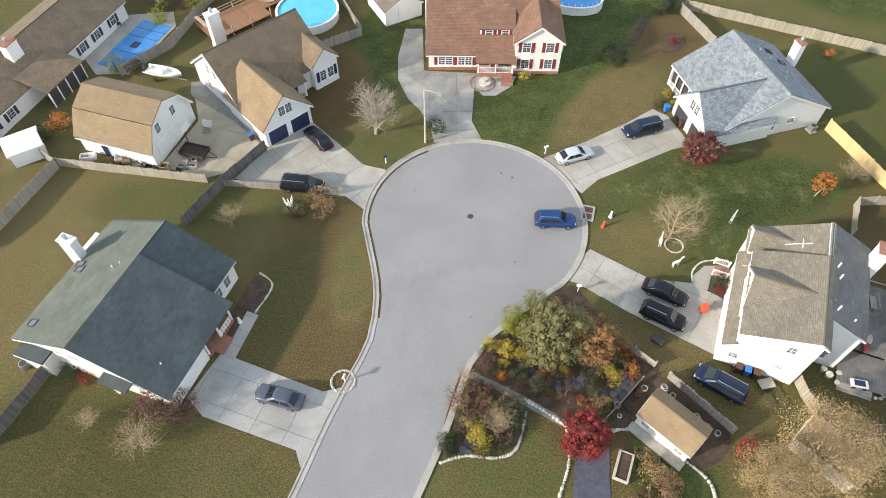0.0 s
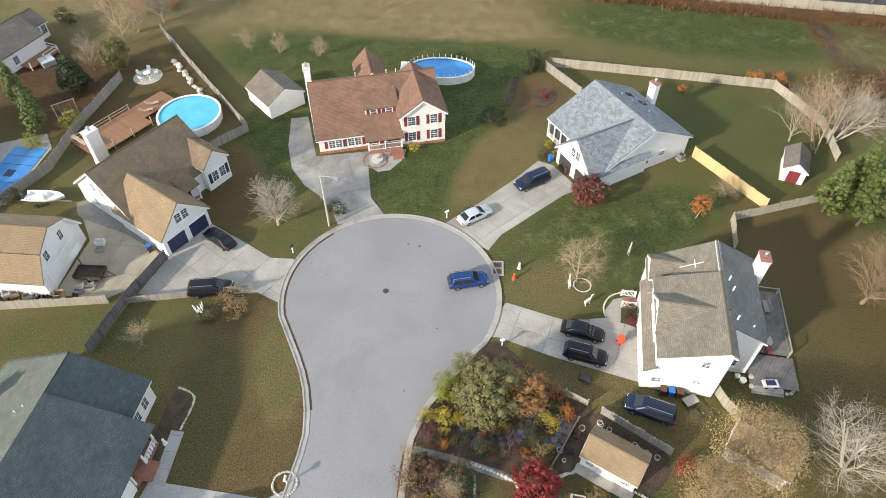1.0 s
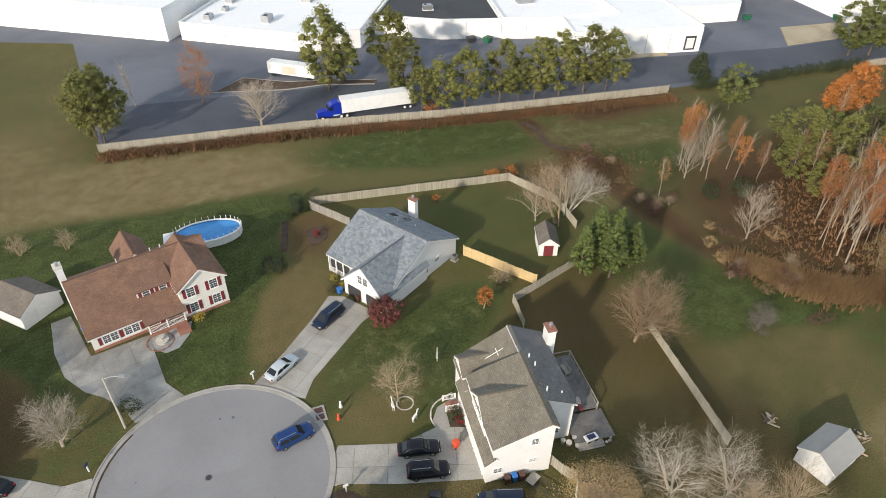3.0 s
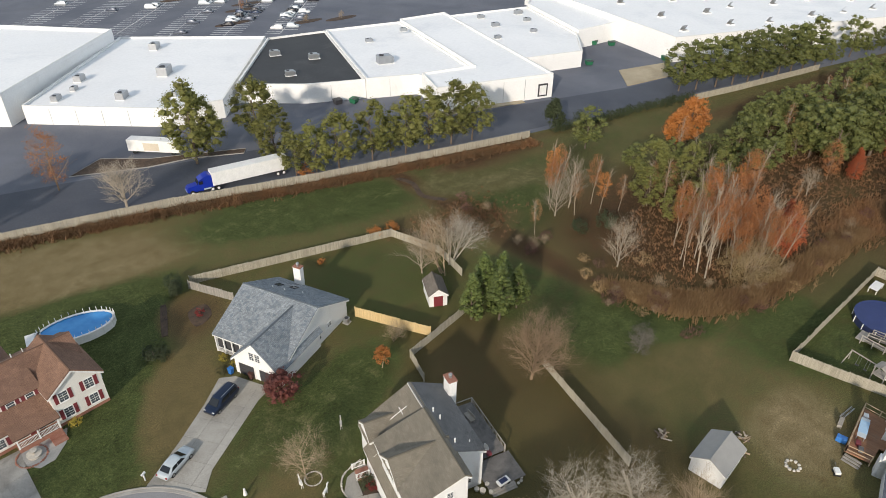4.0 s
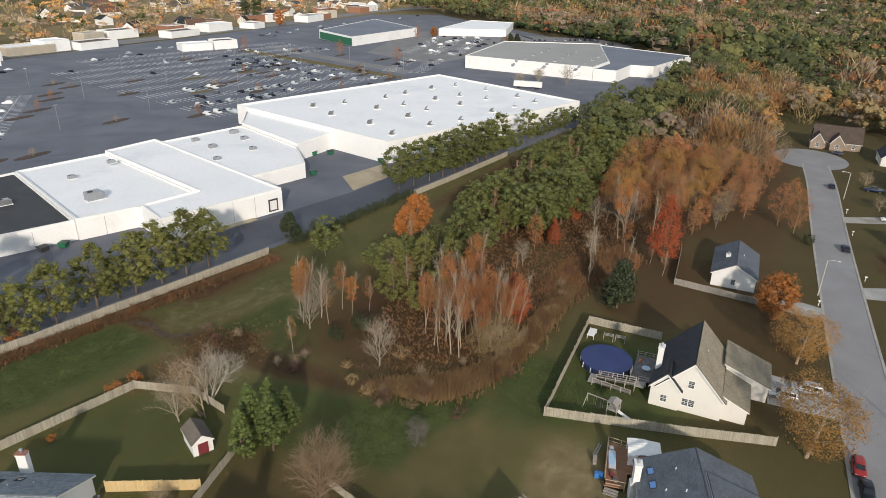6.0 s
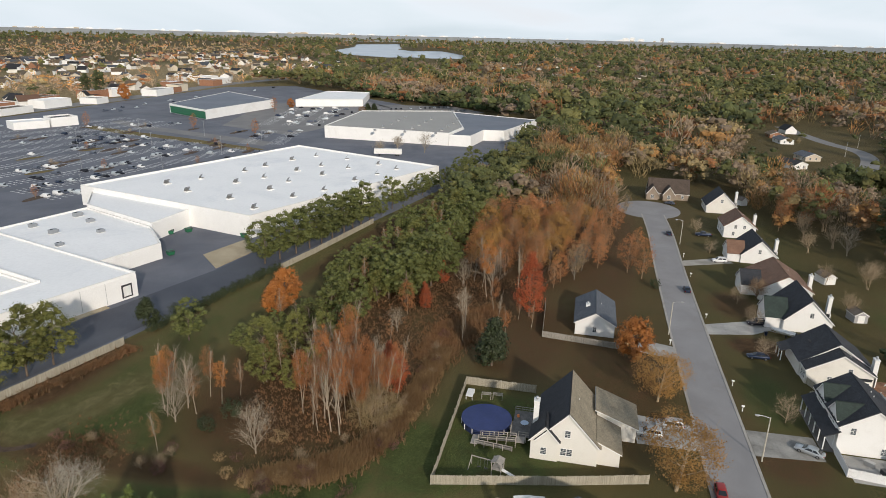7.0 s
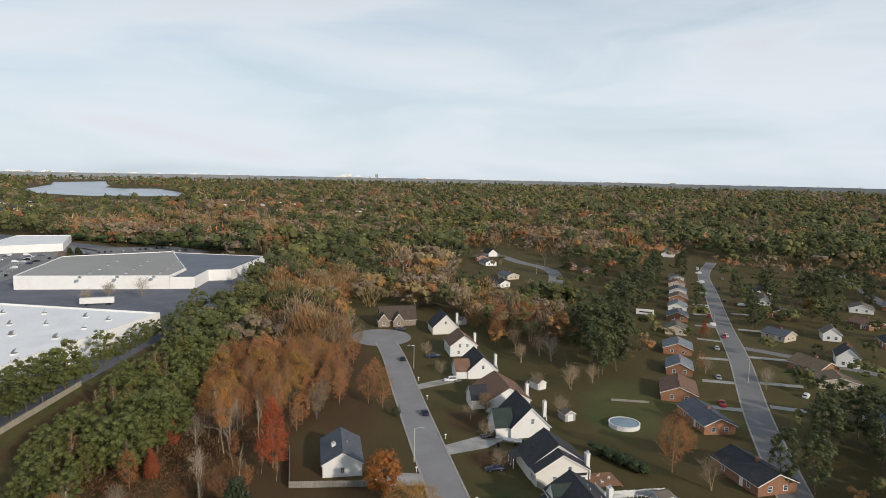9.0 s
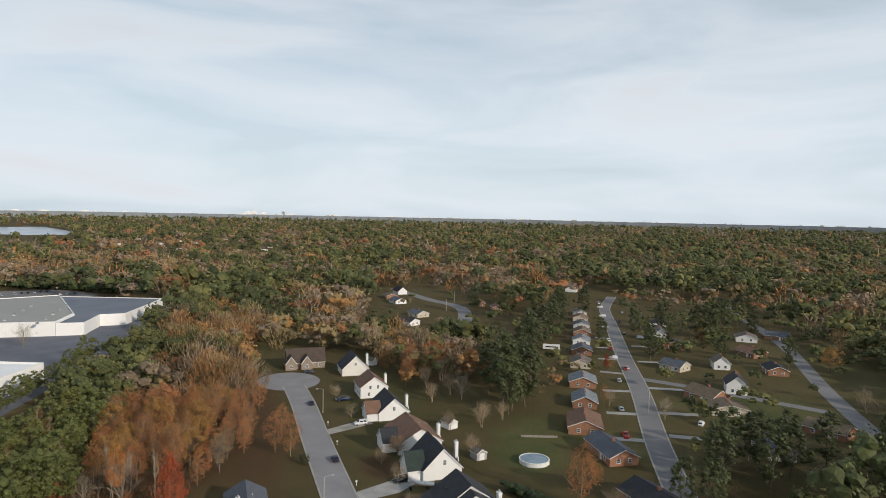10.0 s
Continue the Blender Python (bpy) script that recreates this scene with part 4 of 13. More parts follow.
    for sg, nm in ((-1, "right"), (1, "left")):
        for j, (u0, u1) in enumerate(((0.10, 0.45), (0.49, 0.88)) if kind != "pickup" else ((0.12, 0.88),)):
            out["side_window_%s%d" % (nm, j)] = to_mesh(thick(side_of(u0, u1, sg), 0.02), "side_window")
    out["roof_rail"] = to_mesh(box(cr[0] + 0.15, cr[1] - 0.25, -0.025, 0.025, -0.01, 0.06, bevel=0.015), "roof_rail")
    bm = bmesh.new()
    add_tube(bm, (0, -0.11, 0), (0, 0.11, 0), 0.335, n=18)
    bmesh.ops.bevel(bm, geom=[e for e in bm.edges if abs(e.verts[0].co.y - e.verts[1].co.y) < 1e-4], offset=0.04, segments=2, affect="EDGES")
    out["tyre"] = to_mesh(bm, "tyre")
    out["tyre_low"] = to_mesh(tube((0, -0.11, 0), (0, 0.11, 0), 0.335, n=8), "tyre")
    bm = bmesh.new()
    add_tube(bm, (0, -0.117, 0), (0, 0.117, 0), 0.20, n=14)
    for k in range(5):
        add_box(bm, -0.03, 0.03, -0.125, 0.125, 0.03, 0.21, m=Matrix.Rotation(k * math.tau / 5, 4, "Y"))
    out["rim"] = to_mesh(bm, "rim")
    out["headlight"] = to_mesh(box(-0.16, 0.06, -0.17, 0.17, -0.07, 0.07, bevel=0.03), "headlight")
    out["tail_light"] = to_mesh(box(-0.03, 0.12, -0.10, 0.10, -0.13, 0.13, bevel=0.02), "tail_light")
    out["bumper"] = to_mesh(box(-0.10, 0.10, -W / 2 + 0.16, W / 2 - 0.16, -0.1, 0.1, bevel=0.04), "bumper")
    return out


def car(kind, colour, x, y, rot, label, group="", z=0.0, tiny=False):
    """A parked car; rot is the way its bonnet points."""
    L, W, belt, roof, cb, cr, hood = CAR_KINDS[kind]
    me = cached(("car", kind), lambda: car_meshes(kind))
    far = tiny and math.hypot(x, y) > 190
    m = pose(x, y, z - (0.26 if far else 0), 0, 0, rot)
    name = {"pickup": "pickup_truck", "van": "minivan"}.get(kind, "car")
    c = empty(name, m, label, "pickup truck" if kind == "pickup" else "car", group)
    def shared(key, material):
        def cp():
            q = me[key].copy()
            q.materials.clear(); q.materials.append(material)
            return q
        return cached(("carpart", kind, key, material.name), cp)
    put("body", shared("body", colour), None, c, m)
    put("roof", shared("roof", colour), None, c, m)
    panes = [k for k in me if "wind" in k]
    for k in panes if not far else ("windscreen", "rear_window"):
        put(k.split("_right")[0].split("_left")[0], shared(k, CAR_GLASS), None, c, m)
    if kind in ("suv", "van") and not tiny:
        for sy in (-1, 1):
            put("roof_rail", shared("roof_rail", STEEL), None, c, m @ pose(0, sy * (W / 2 - 0.42), roof - 0.02))
    for sx in (-1, 1) if not far else ():
        for sy in (-1, 1):
            mw = m @ pose(sx * L * 0.30 + (0.05 if sx > 0 else 0), sy * (W / 2 - 0.105), 0.335)
            w = put("wheel", shared("tyre_low" if tiny else "tyre", TYRE), None, c, mw)
            if not tiny:
                put("rim", shared("rim", RIM), None, w, mw)
    for sy in (-1, 1) if not tiny else ():
        put("headlight", shared("headlight", LAMP_CLEAR), None, c, m @ pose(L / 2 - 0.12, sy * (W / 2 - 0.33), hood - 0.27))
        put("tail_light", shared("tail_light", LAMP_RED), None, c, m @ pose(-L / 2 + 0.0, sy * (W / 2 - 0.24), belt - 0.25))
    if not tiny:
        for sx in (-1, 1):
            put("bumper", shared("bumper", DARK_PAINT if kind != "sedan" else colour), None, c, m @ pose(sx * (L / 2 - 0.06), 0, 0.48))
    return c


# ---- trees ----
def mesh_np(name, verts, faces_n, material, smooth=False):
    """A mesh from an array of corners, faces_n corners to a face, no corner shared."""
    verts = np.asarray(verts, dtype=np.float32).reshape(-1, 3)
    nf = len(verts) // faces_n
    me = bpy.data.meshes.new(name)
    me.vertices.add(len(verts)); me.loops.add(len(verts)); me.polygons.add(nf)
    me.vertices.foreach_set("co", verts.ravel())
    me.loops.foreach_set("vertex_index", np.arange(len(verts), dtype=np.int32))
    me.polygons.foreach_set("loop_start", np.arange(nf, dtype=np.int32) * faces_n)
    me.update(calc_edges=True)
    me.materials.append(material)
    return me


def leaf_quads(rng, centres, normals, size, aspect=1.0, tilt=0.7):
    """One leaf card at each centre, its face turned roughly along the normal."""
    n = len(centres)
    nr = normals + rng.normal(0, tilt, (n, 3))
    nr /= np.linalg.norm(nr, axis=1, keepdims=True) + 1e-9
    a = np.cross(nr, rng.normal(0, 1, (n, 3)))
    a /= np.linalg.norm(a, axis=1, keepdims=True) + 1e-9
    b = np.cross(nr, a)
    s = (size * rng.uniform(0.6, 1.35, n))[:, None] / 2 if np.isscalar(size) else size[:, None] / 2 * rng.uniform(0.6, 1.35, (n, 1))
    a, b = a * s * aspect, b * s
    k = rng.uniform(0.35, 0.8, (n, 1))
    return np.stack([centres - a, centres - b * k, centres + a, centres + b], axis=1).reshape(-1, 3)


ICO = None


def blob_tris(rng, C, R, drop=0):
    """Rough faceted lumps at the centres C with radii R (n, 3), as loose triangles: the dense hearts of leaf clumps."""
    global ICO
    if ICO is None:
        bm = bmesh.new()
        bmesh.ops.create_icosphere(bm, subdivisions=1, radius=1)
        bm.verts.ensure_lookup_table()
        V = np.array([v.co[:] for v in bm.verts]); F = np.array([[v.index for v in f.verts] for f in bm.faces])
        F = F[np.argsort(-V[F].mean(1)[:, 2])]
        ICO = (V, F)
        bm.free()
    V, F = ICO
    F = F[:len(F) - drop]
    n = len(C)
    a = rng.uniform(0, 2 * np.pi, n)
    ca, sa = np.cos(a)[:, None], np.sin(a)[:, None]
    W = V[None] * rng.uniform(0.72, 1.22, (n, len(V), 1))
    W = np.stack([W[..., 0] * ca - W[..., 1] * sa, W[..., 0] * sa + W[..., 1] * ca, W[..., 2]], -1) * R[:, None, :] + C[:, None, :]
    return W[:, F].reshape(-1, 3)


def to_tris(quads):
    q = np.asarray(quads).reshape(-1, 4, 3)
    return q[:, [0, 1, 2, 0, 2, 3]].reshape(-1, 3)


def crown_points(rng, clumps, per, rad, height, z0, shape, clump_r, core=0):
    """Clumps of leaf points in a crown: positions and outward normals, and those of the dense hearts of the clumps."""
    P, N, CP, CN = [], [], [], []
    lobes = rng.normal(0, 1, (7, 3)); lobes /= np.linalg.norm(lobes, axis=1, keepdims=True)
    for _ in range(clumps):
        d = rng.normal(0, 1, 3); d /= np.linalg.norm(d)
        bump = 0.78 + 0.30 * max(0, np.max(lobes @ d) - 0.55) / 0.45
        r = rng.uniform(0.45, 1.0) ** 0.55 * bump
        t = (d[2] * r + 1) / 2
        if shape == "round":
            w = 1.0
        elif shape == "cone":
            w = (1.12 - t) * 1.05
        elif shape == "oval":
            w = 0.95 - 0.5 * max(0, t - 0.45)
        elif shape == "pine":
            w = 1.0 - 0.55 * t if t > 0.35 else 0.35 + 1.3 * t
        else:
            w = 0.5 + 0.6 * t
        c = np.array([d[0] * r * rad * w, d[1] * r * rad * w, z0 + height * np.clip(t, 0.0, 1.0)])
        q = rng.normal(0, 1, (per, 3)); q /= np.linalg.norm(q, axis=1, keepdims=True)
        cr = clump_r * rng.uniform(0.75, 1.2)
        if core:
            CP.append(c[None]); CN.append(np.array([[cr * core, cr * core, cr * core * 0.75]]))
        q *= (rng.uniform(0.30 if core else 0.2, 1.25 if core else 1.0, (per, 1)) ** 0.6) * cr * np.array([1, 1, 0.72])
        P.append(c + q)
        out = c - np.array([0, 0, z0 + height * 0.4]); out /= np.linalg.norm(out) + 1e-9
        N.append(q / clump_r * 0.8 + out * 0.7 + np.array([0, 0, 0.35]))
    return np.concatenate(P), np.concatenate(N), np.concatenate(CP) if CP else None, np.concatenate(CN) if CN else None


def branches(rng, height, spread, levels, trunk_r, first=0.25, up=0.55, kids=(5, 4, 4), tip_r=0.012, stems=1, limb=1.0):
    """Limbs as tapered five- or three-sided tubes: a list of (a, b, ra, rb)."""
    segs = []
    def grow(p, d, length, r, level):
        k = 3 if level == 0 else 2
        q, dd = p, d
        nodes = []
        for i in range(k):
            dd = dd + rng.normal(0, 0.13 if level else 0.05, 3) + np.array([0, 0, 0.10 if level else 0.0])
            dd = dd / np.linalg.norm(dd)
            nx = q + dd * length / k
            r2 = r * (0.80 if level == 0 else 0.72)
            segs.append((q, nx, r, r2)); nodes.append((nx, dd, r2)); q, r = nx, r2
        if level >= levels:
            return
        n = kids[min(level, len(kids) - 1)]
        for i in range(n):
            f = (first + (1 - first) * (i + rng.uniform(0.2, 0.9)) / n) * k if level == 0 else (0.25 + 0.75 * (i + rng.uniform(0.1, 0.9)) / n) * k
            j = min(k - 1, int(f))
            base = nodes[j - 1][0] if j else p
            st = base + (nodes[j][0] - base) * (f - j)
            az = rng.uniform(0, 2 * np.pi) if level else 2.4 * i + rng.uniform(-0.5, 0.5)
            side = np.array([np.cos(az), np.sin(az), 0.0])
            side = side - nodes[j][1] * (side @ nodes[j][1]); side /= np.linalg.norm(side) + 1e-9
            nd = nodes[j][1] * up + side * spread + np.array([0, 0, 0.18]); nd /= np.linalg.norm(nd)
            grow(st, nd, length * (limb if level == 0 else 1.0) * rng.uniform(0.50, 0.72) * (1.0 if level else 1 - 0.35 * (f / k - 0.3)), max(tip_r, nodes[j][2] * 0.55), level + 1)
    for s in range(stems):
        d = np.array([rng.normal(0, 0.22 if stems > 1 else 0.04), rng.normal(0, 0.22 if stems > 1 else 0.04), 1.0])
        grow(np.array([rng.normal(0, 0.2) if stems > 1 else 0, rng.normal(0, 0.2) if stems > 1 else 0, -0.05]), d / np.linalg.norm(d), height * (0.62 if limb == 1.0 else 0.90), trunk_r / (stems ** 0.4), 0)
    return segs


def tubes_np(segs, sides=4):
    """Quads of all limbs at once."""
    A = np.array([s[0] for s in segs]); B = np.array([s[1] for s in segs])
    ra = np.array([s[2] for s in segs])[:, None]; rb = np.array([s[3] for s in segs])[:, None]
    d = B - A; d /= np.linalg.norm(d, axis=1, keepdims=True) + 1e-9
    ref = np.where(np.abs(d[:, 2:3]) > 0.9, np.array([[1.0, 0, 0]]), np.array([[0, 0, 1.0]]))
    x = np.cross(d, ref); x /= np.linalg.norm(x, axis=1, keepdims=True); y = np.cross(d, x)
    quads = []
    for k in range(sides):
        t0, t1 = 2 * np.pi * k / sides, 2 * np.pi * (k + 1) / sides
        o0, o1 = x * np.cos(t0) + y * np.sin(t0), x * np.cos(t1) + y * np.sin(t1)
        quads.append(np.stack([A + o0 * ra, A + o1 * ra, B + o1 * rb, B + o0 * rb], axis=1))
    return np.concatenate(quads).reshape(-1, 3)


TREE = {}


def tree_kind(key, wood_mat, leaf_mat, seed, height=9.0, rad=3.5, crown0=0.3, clumps=70, per=16, leaf_size=0.42, shape="round", clump_r=0.95,
              spread=0.75, levels=2, trunk_r=0.22, kids=(6, 4, 3), up=0.55, stems=1, first=0.3, aspect=1.0, tilt=0.7, sides=4, crown_name="crown", tip_r=0.012, core=0, twigs=False, limb=1.0):
    """Meshes of one kind of tree, shared by all that look alike: limbs, and the leaf crown if it has one."""
    rng = np.random.default_rng(seed)
    segs = branches(rng, height, spread, levels, trunk_r, first, up, kids, tip_r, stems, limb)
    if leaf_mat is None:        # scale the bare limbs to height
        top = max(s[1][2] for s in segs)
        f = height / top
        segs = [(a * f, b * f, ra, rb) for a, b, ra, rb in segs]
    else:
        segs = [s for s in segs if s[0][2] < height * 0.93]
    big = [s for s in segs if s[2] > trunk_r * 0.28]
    small = [s for s in segs if s[2] <= trunk_r * 0.28]
    wood = mesh_np("trunk", tubes_np(big, 6), 4, wood_mat)
    crown = None
    if leaf_mat is not None:
        P, N, CP, CN = crown_points(rng, clumps, per, rad, height * (1 - crown0), height * crown0, shape, clump_r, core)
        quads = leaf_quads(rng, P, N, leaf_size, aspect, tilt)
        if core:
            crown = mesh_np(crown_name, np.concatenate([to_tris(quads), blob_tris(rng, CP, CN)]), 3, leaf_mat)
        else:
            crown = mesh_np(crown_name, quads, 4, leaf_mat)
    twig = mesh_np("twig_crown", tubes_np(small, 3), 4, wood_mat) if small and (leaf_mat is None or twigs or key.startswith("birch")) else None
    TREE[key] = (wood, crown, twig, height)


def tree(key, x, y, s=1.0, label="", name="tree", category="tree", group="", rot=None, lean=0.0):
    wood, crown, twig, hh = TREE[key]
    m = pose(x, y, 0, lean, 0, random.uniform(0, 360) if rot is None else rot) @ Matrix.Diagonal((s, s, s * random.uniform(0.94, 1.06), 1))
    t = empty(name, m, label, category, group)
    put("trunk", wood, None, t, m)
    if twig:
        put("twig_crown", twig, None, t, m)
    if crown:
        put("crown" if name != "bush" else "foliage", crown, None, t, m)
    return t

# ---- ground: one sheet to the horizon ----
BLOTS = []


def blot(x, y, rx, ry, rot, green, soil=0.1, pale=0.1, edge=0.35):
    BLOTS.append((x, y, rx, ry, radians(rot), (green, soil, pale), edge))


blot(230, -120, 190, 130, -20, 0.46, 0.60, 0.0, 0.3)
# dark lawn along the row; its soil share also puts shade into the colour
blot(160, -62, 130, 22, 0, 0.62, 0.50, 0.0, 0.4)
blot(-17, 30, 8.5, 20, 0, 0.18, 0.58, 0.05)
blot(-21, 33, 3.5, 9, 0, 0.55, 0.45, 0.0)
blot(-13.5, 38, 2.5, 7, 0, 0.35)
blot(-47, 35, 14, 16, 0, 0.15, 0.15, 0.35)
blot(-36, 43, 10, 4, 0, 0.45)
blot(-34, 9, 12, 11, 0, 0.55, 0.48, 0.0)
blot(-18, 9, 7, 9, 0, 0.40, 0.40, 0.05)
blot(-17.4, 76.6, 5, 16, -8, 0.98, 0.0, 0.0)
blot(-19.5, 61.5, 3.5, 3.5, 0, 0.95)
blot(-15, 58, 6, 5, 0, 0.4, 0.2)
blot(-22.4, 66.2, 5, 9, 10, 0.15, 0.65)
blot(-34.7, 80.5, 10, 9, 0, 0.1, 0.6)
blot(-50, 98, 15, 18, 0, 0.3, 0.8, 0.0)
blot(-36.9, 96.0, 9, 16, 0, 0.3, 0.6, 0.0)
blot(-2.2, 96.5, 26, 8, -8, 1.0)
blot(12.2, 83.1, 9, 12, 0, 0.92, 0.0, 0.0)
blot(5.0, 66.5, 8.5, 8, 30, 0.95, 0.0, 0.1)
blot(14.2, 68.6, 4.5, 13, -32, 0.12, 0.35, 0.25)
blot(22.4, 83.2, 5, 6, -30, 0.1, 0.6)
blot(21, 50, 10, 9, 20, 0.62, 0.0, 0.36)
blot(33.4, 55.5, 9, 5, 20, 0.75, 0.0, 0.28)
blot(17, 45, 5, 4, 0, 0.25, 0.3)
blot(48.9, 69.1, 13, 13, -15, 0.60, 0.30, 0.05)
blot(60, 32, 24, 18, 0, 0.5, 0.45, 0.0, 0.6)
blot(48.6, 46.3, 9, 10, 0, 0.30, 0.6, 0.0, 0.6)
blot(50, 24, 14, 12, 0, 0.4, 0.55, 0.0, 0.6)
blot(68.0, 52.7, 9, 12, 0, 0.62)
blot(73.9, 36.4, 11, 11, 0, 0.85)
blot(70.6, 20.0, 11, 9, 0, 0.38, 0.2)
blot(72.0, 11.5, 9, 7, 30, 0.18, 0.05, 0.75, 0.7)
blot(70.0, 26.0, 14, 7, -20, 0.30, 0.35, 0.0)
blot(86.0, 21.5, 9, 5, -20, 0.55, 0.05, 0.3)
blot(90.9, 20.1, 9, 9, 0, 0.75)
blot(100.8, 8.1, 14, 11, 0, 0.60)
blot(-0.2, 112.1, 36, 10, -12, 0.10, 0.10, 0.60)
blot(8.1, 104.9, 20, 3.5, -12, 0.1, 0.1, 0.6)
blot(-41.4, 127.4, 34, 24, 0, 0.15, 0.10, 0.50)
blot(53.3, 100.5, 24, 8, -17, 0.78, 0.0, 0.30)
blot(88.0, 76.0, 9, 11, 0, 0.78, 0.25, 0.10)
blot(92.0, 92.0, 14, 7, -17, 0.8, 0.1, 0.55)
blot(76.6, 90.0, 3.0, 12, 2, 0.1, 1.1, 0.0)
blot(76.3, 66.0, 3.0, 20, 0, 0.25, 0.75, 0.0)
blot(90, 88, 17, 8, -17, 0.55, 0.35, 0.5)
blot(100, 93, 16, 3.5, -15, 0.1, 0.9, 0.3)
blot(61.7, 110.1, 55, 3.0, -15, 0.1, 0.95)
blot(71.5, 78.6, 14, 5, -25, 0.15, 0.55)
blot(154.1, 77.5, 60, 6, -13, 0.45, 0.3)
blot(112.0, 48.0, 33, 22, -15, 0.25, 0.80, 0.1)
blot(162.5, 20.7, 26, 14, 0, 0.15, 0.85)
blot(204.3, 41.5, 70, 24, -8, 0.2, 0.8)
blot(233.2, 5.9, 60, 14, 0, 0.2, 0.85)
blot(143, 10, 24, 13, 0, 0.12, 0.75)
blot(215, -12, 60, 9, -4, 0.15, 0.75)
blot(130.3, -11.7, 34, 10, 0, 0.40, 0.72, 0.0)
# leaf litter on the street lawns, raised further to stand in for shade
blot(159.3, -45.2, 75, 9, 0, 0.48, 0.50, 0.05)
blot(124.0, -42.0, 11, 5.5, 0, 0.62, 0.35, 0.0)
blot(150.0, -44.5, 5, 6, 0, 0.25, 0.9, 0.0)
blot(176.0, -44.0, 9, 6, 0, 0.30, 0.75, 0.1)
blot(104.0, -40.0, 6, 6, 0, 0.35, 0.75, 0.0)
blot(240, 64, 90, 4.5, -8, 0.15, 0.75)
blot(187.2, -82.8, 60, 18, -10, 0.50, 0.55, 0.0)
blot(183.5, -97.1, 26, 10, -30, 0.55, 0.05, 0.25)
blot(230.3, -170.6, 90, 60, -30, 0.40, 0.5, 0.05)
blot(172, -118, 14, 9, -30, 0.25, 0.2, 0.5)
blot(210, -148, 16, 8, -30, 0.2, 0.45, 0.2)
blot(190, -190, 20, 12, -30, 0.55, 0.1, 0.1)
blot(800, 620, 520, 210, 0, 0.25, 0.0, 0.95)
blot(12, 26, 12, 9, 0, 0.3, 0.6)
blot(4, 17, 5, 5.5, 0, 0.45, 0.1)
blot(19, 19.5, 3.5, 4, 20, 0.9)
blot(21, 29, 9, 3.5, -25, 0.25, 0.4)


def land_use(X, Y):
    C = np.stack([np.full_like(X, 0.36), np.full_like(X, 0.28), np.full_like(X, 0.12)], -1)
    far = np.clip((np.hypot(X, Y) - 260) / 200, 0, 1)[..., None]
    C = C * (1 - far) + np.array([0.40, 0.55, 0.22]) * far
    for x, y, rx, ry, a, c, e in BLOTS:
        u, v = (X - x) * np.cos(a) + (Y - y) * np.sin(a), -(X - x) * np.sin(a) + (Y - y) * np.cos(a)
        d = np.sqrt((u / rx) ** 2 + (v / ry) ** 2)
        w = np.clip((1 + e - d) / (2 * e), 0, 1)
        w = (w * w * (3 - 2 * w))[..., None]
        C = C * (1 - w) + np.array(c) * w
    return C


def axis_lines(lo, hi, step, far):
    mid = np.arange(lo, hi + step, step)
    out, d = [], step * 1.6
    x = hi + step
    while x < far:
        out.append(x); x += d; d *= 1.28
    left, d, x = [], step * 1.6, lo - step
    while x > -far:
        left.append(x); x -= d; d *= 1.28
    return np.array([-far] + left[::-1] + list(mid) + out + [far])


gx, gy = axis_lines(-75, 250, 1.6, 4900), axis_lines(-60, 135, 1.6, 4900)
GXX, GYY = np.meshgrid(gx, gy, indexing="ij")
nx, ny = len(gx), len(gy)
gv = np.stack([GXX, GYY, np.zeros_like(GXX)], -1).reshape(-1, 3)
ii = (np.arange(nx - 1)[:, None] * ny + np.arange(ny - 1)[None, :]).ravel()
gf = np.stack([ii, ii + ny, ii + ny + 1, ii + 1], -1)
gme = bpy.data.meshes.new("ground")
gme.vertices.add(len(gv)); gme.loops.add(gf.size); gme.polygons.add(len(gf))
gme.vertices.foreach_set("co", gv.astype(np.float32).ravel())
gme.loops.foreach_set("vertex_index", gf.astype(np.int32).ravel())
gme.polygons.foreach_set("loop_start", np.arange(len(gf), dtype=np.int32) * 4)
gme.update(calc_edges=True)
gattr = gme.color_attributes.new("land", "FLOAT_COLOR", "POINT")
gattr.data.foreach_set("color", np.concatenate([land_use(GXX, GYY), np.ones((nx, ny, 1))], -1).astype(np.float32).ravel())
tagged(put("ground", gme, GROUND), "patchy green and straw-brown late autumn grass over flat ground", "ground", kind="structure")

# ---- the court: turning circle and its neck ----
CX, CY, CR = -1.65, 45.9, 12.35
left_edge = [(-18.2, -27), (-16.8, 0), (-15.2, 8), (-13.9, 13.5), (-12.6, 19.9), (-11.4, 24.5), (-10.3, 29.0), (-10.6, 34.2), (-11.8, 38.4)]
right_edge = [(7.1, 37.5), (3.7, 34.0), (1.1, 31.0), (-0.6, 27.7), (-1.5, 23.5), (-2.5, 19.0), (-3.9, 14.2), (-5.6, 8), (-7.5, 0), (-9, -27)]
arc = [(CX + CR * math.cos(radians(a)), CY + CR * math.sin(radians(a))) for a in range(190, -40, -6)]
court = smooth_line(left_edge + arc + right_edge, 2.0)
tagged(put("road", to_mesh(prism(court, 0.004, 0.03), "road"), ASPHALT), "worn pinkish grey asphalt turning circle of a residential court", "road", kind="structure")
tagged(put("kerb", to_mesh(sweep(court, 0.50, 0.004, 0.075, side=0.25), "kerb"), KERB), "rolled concrete kerb and gutter round the court, stained by leaves", "kerb", kind="structure")
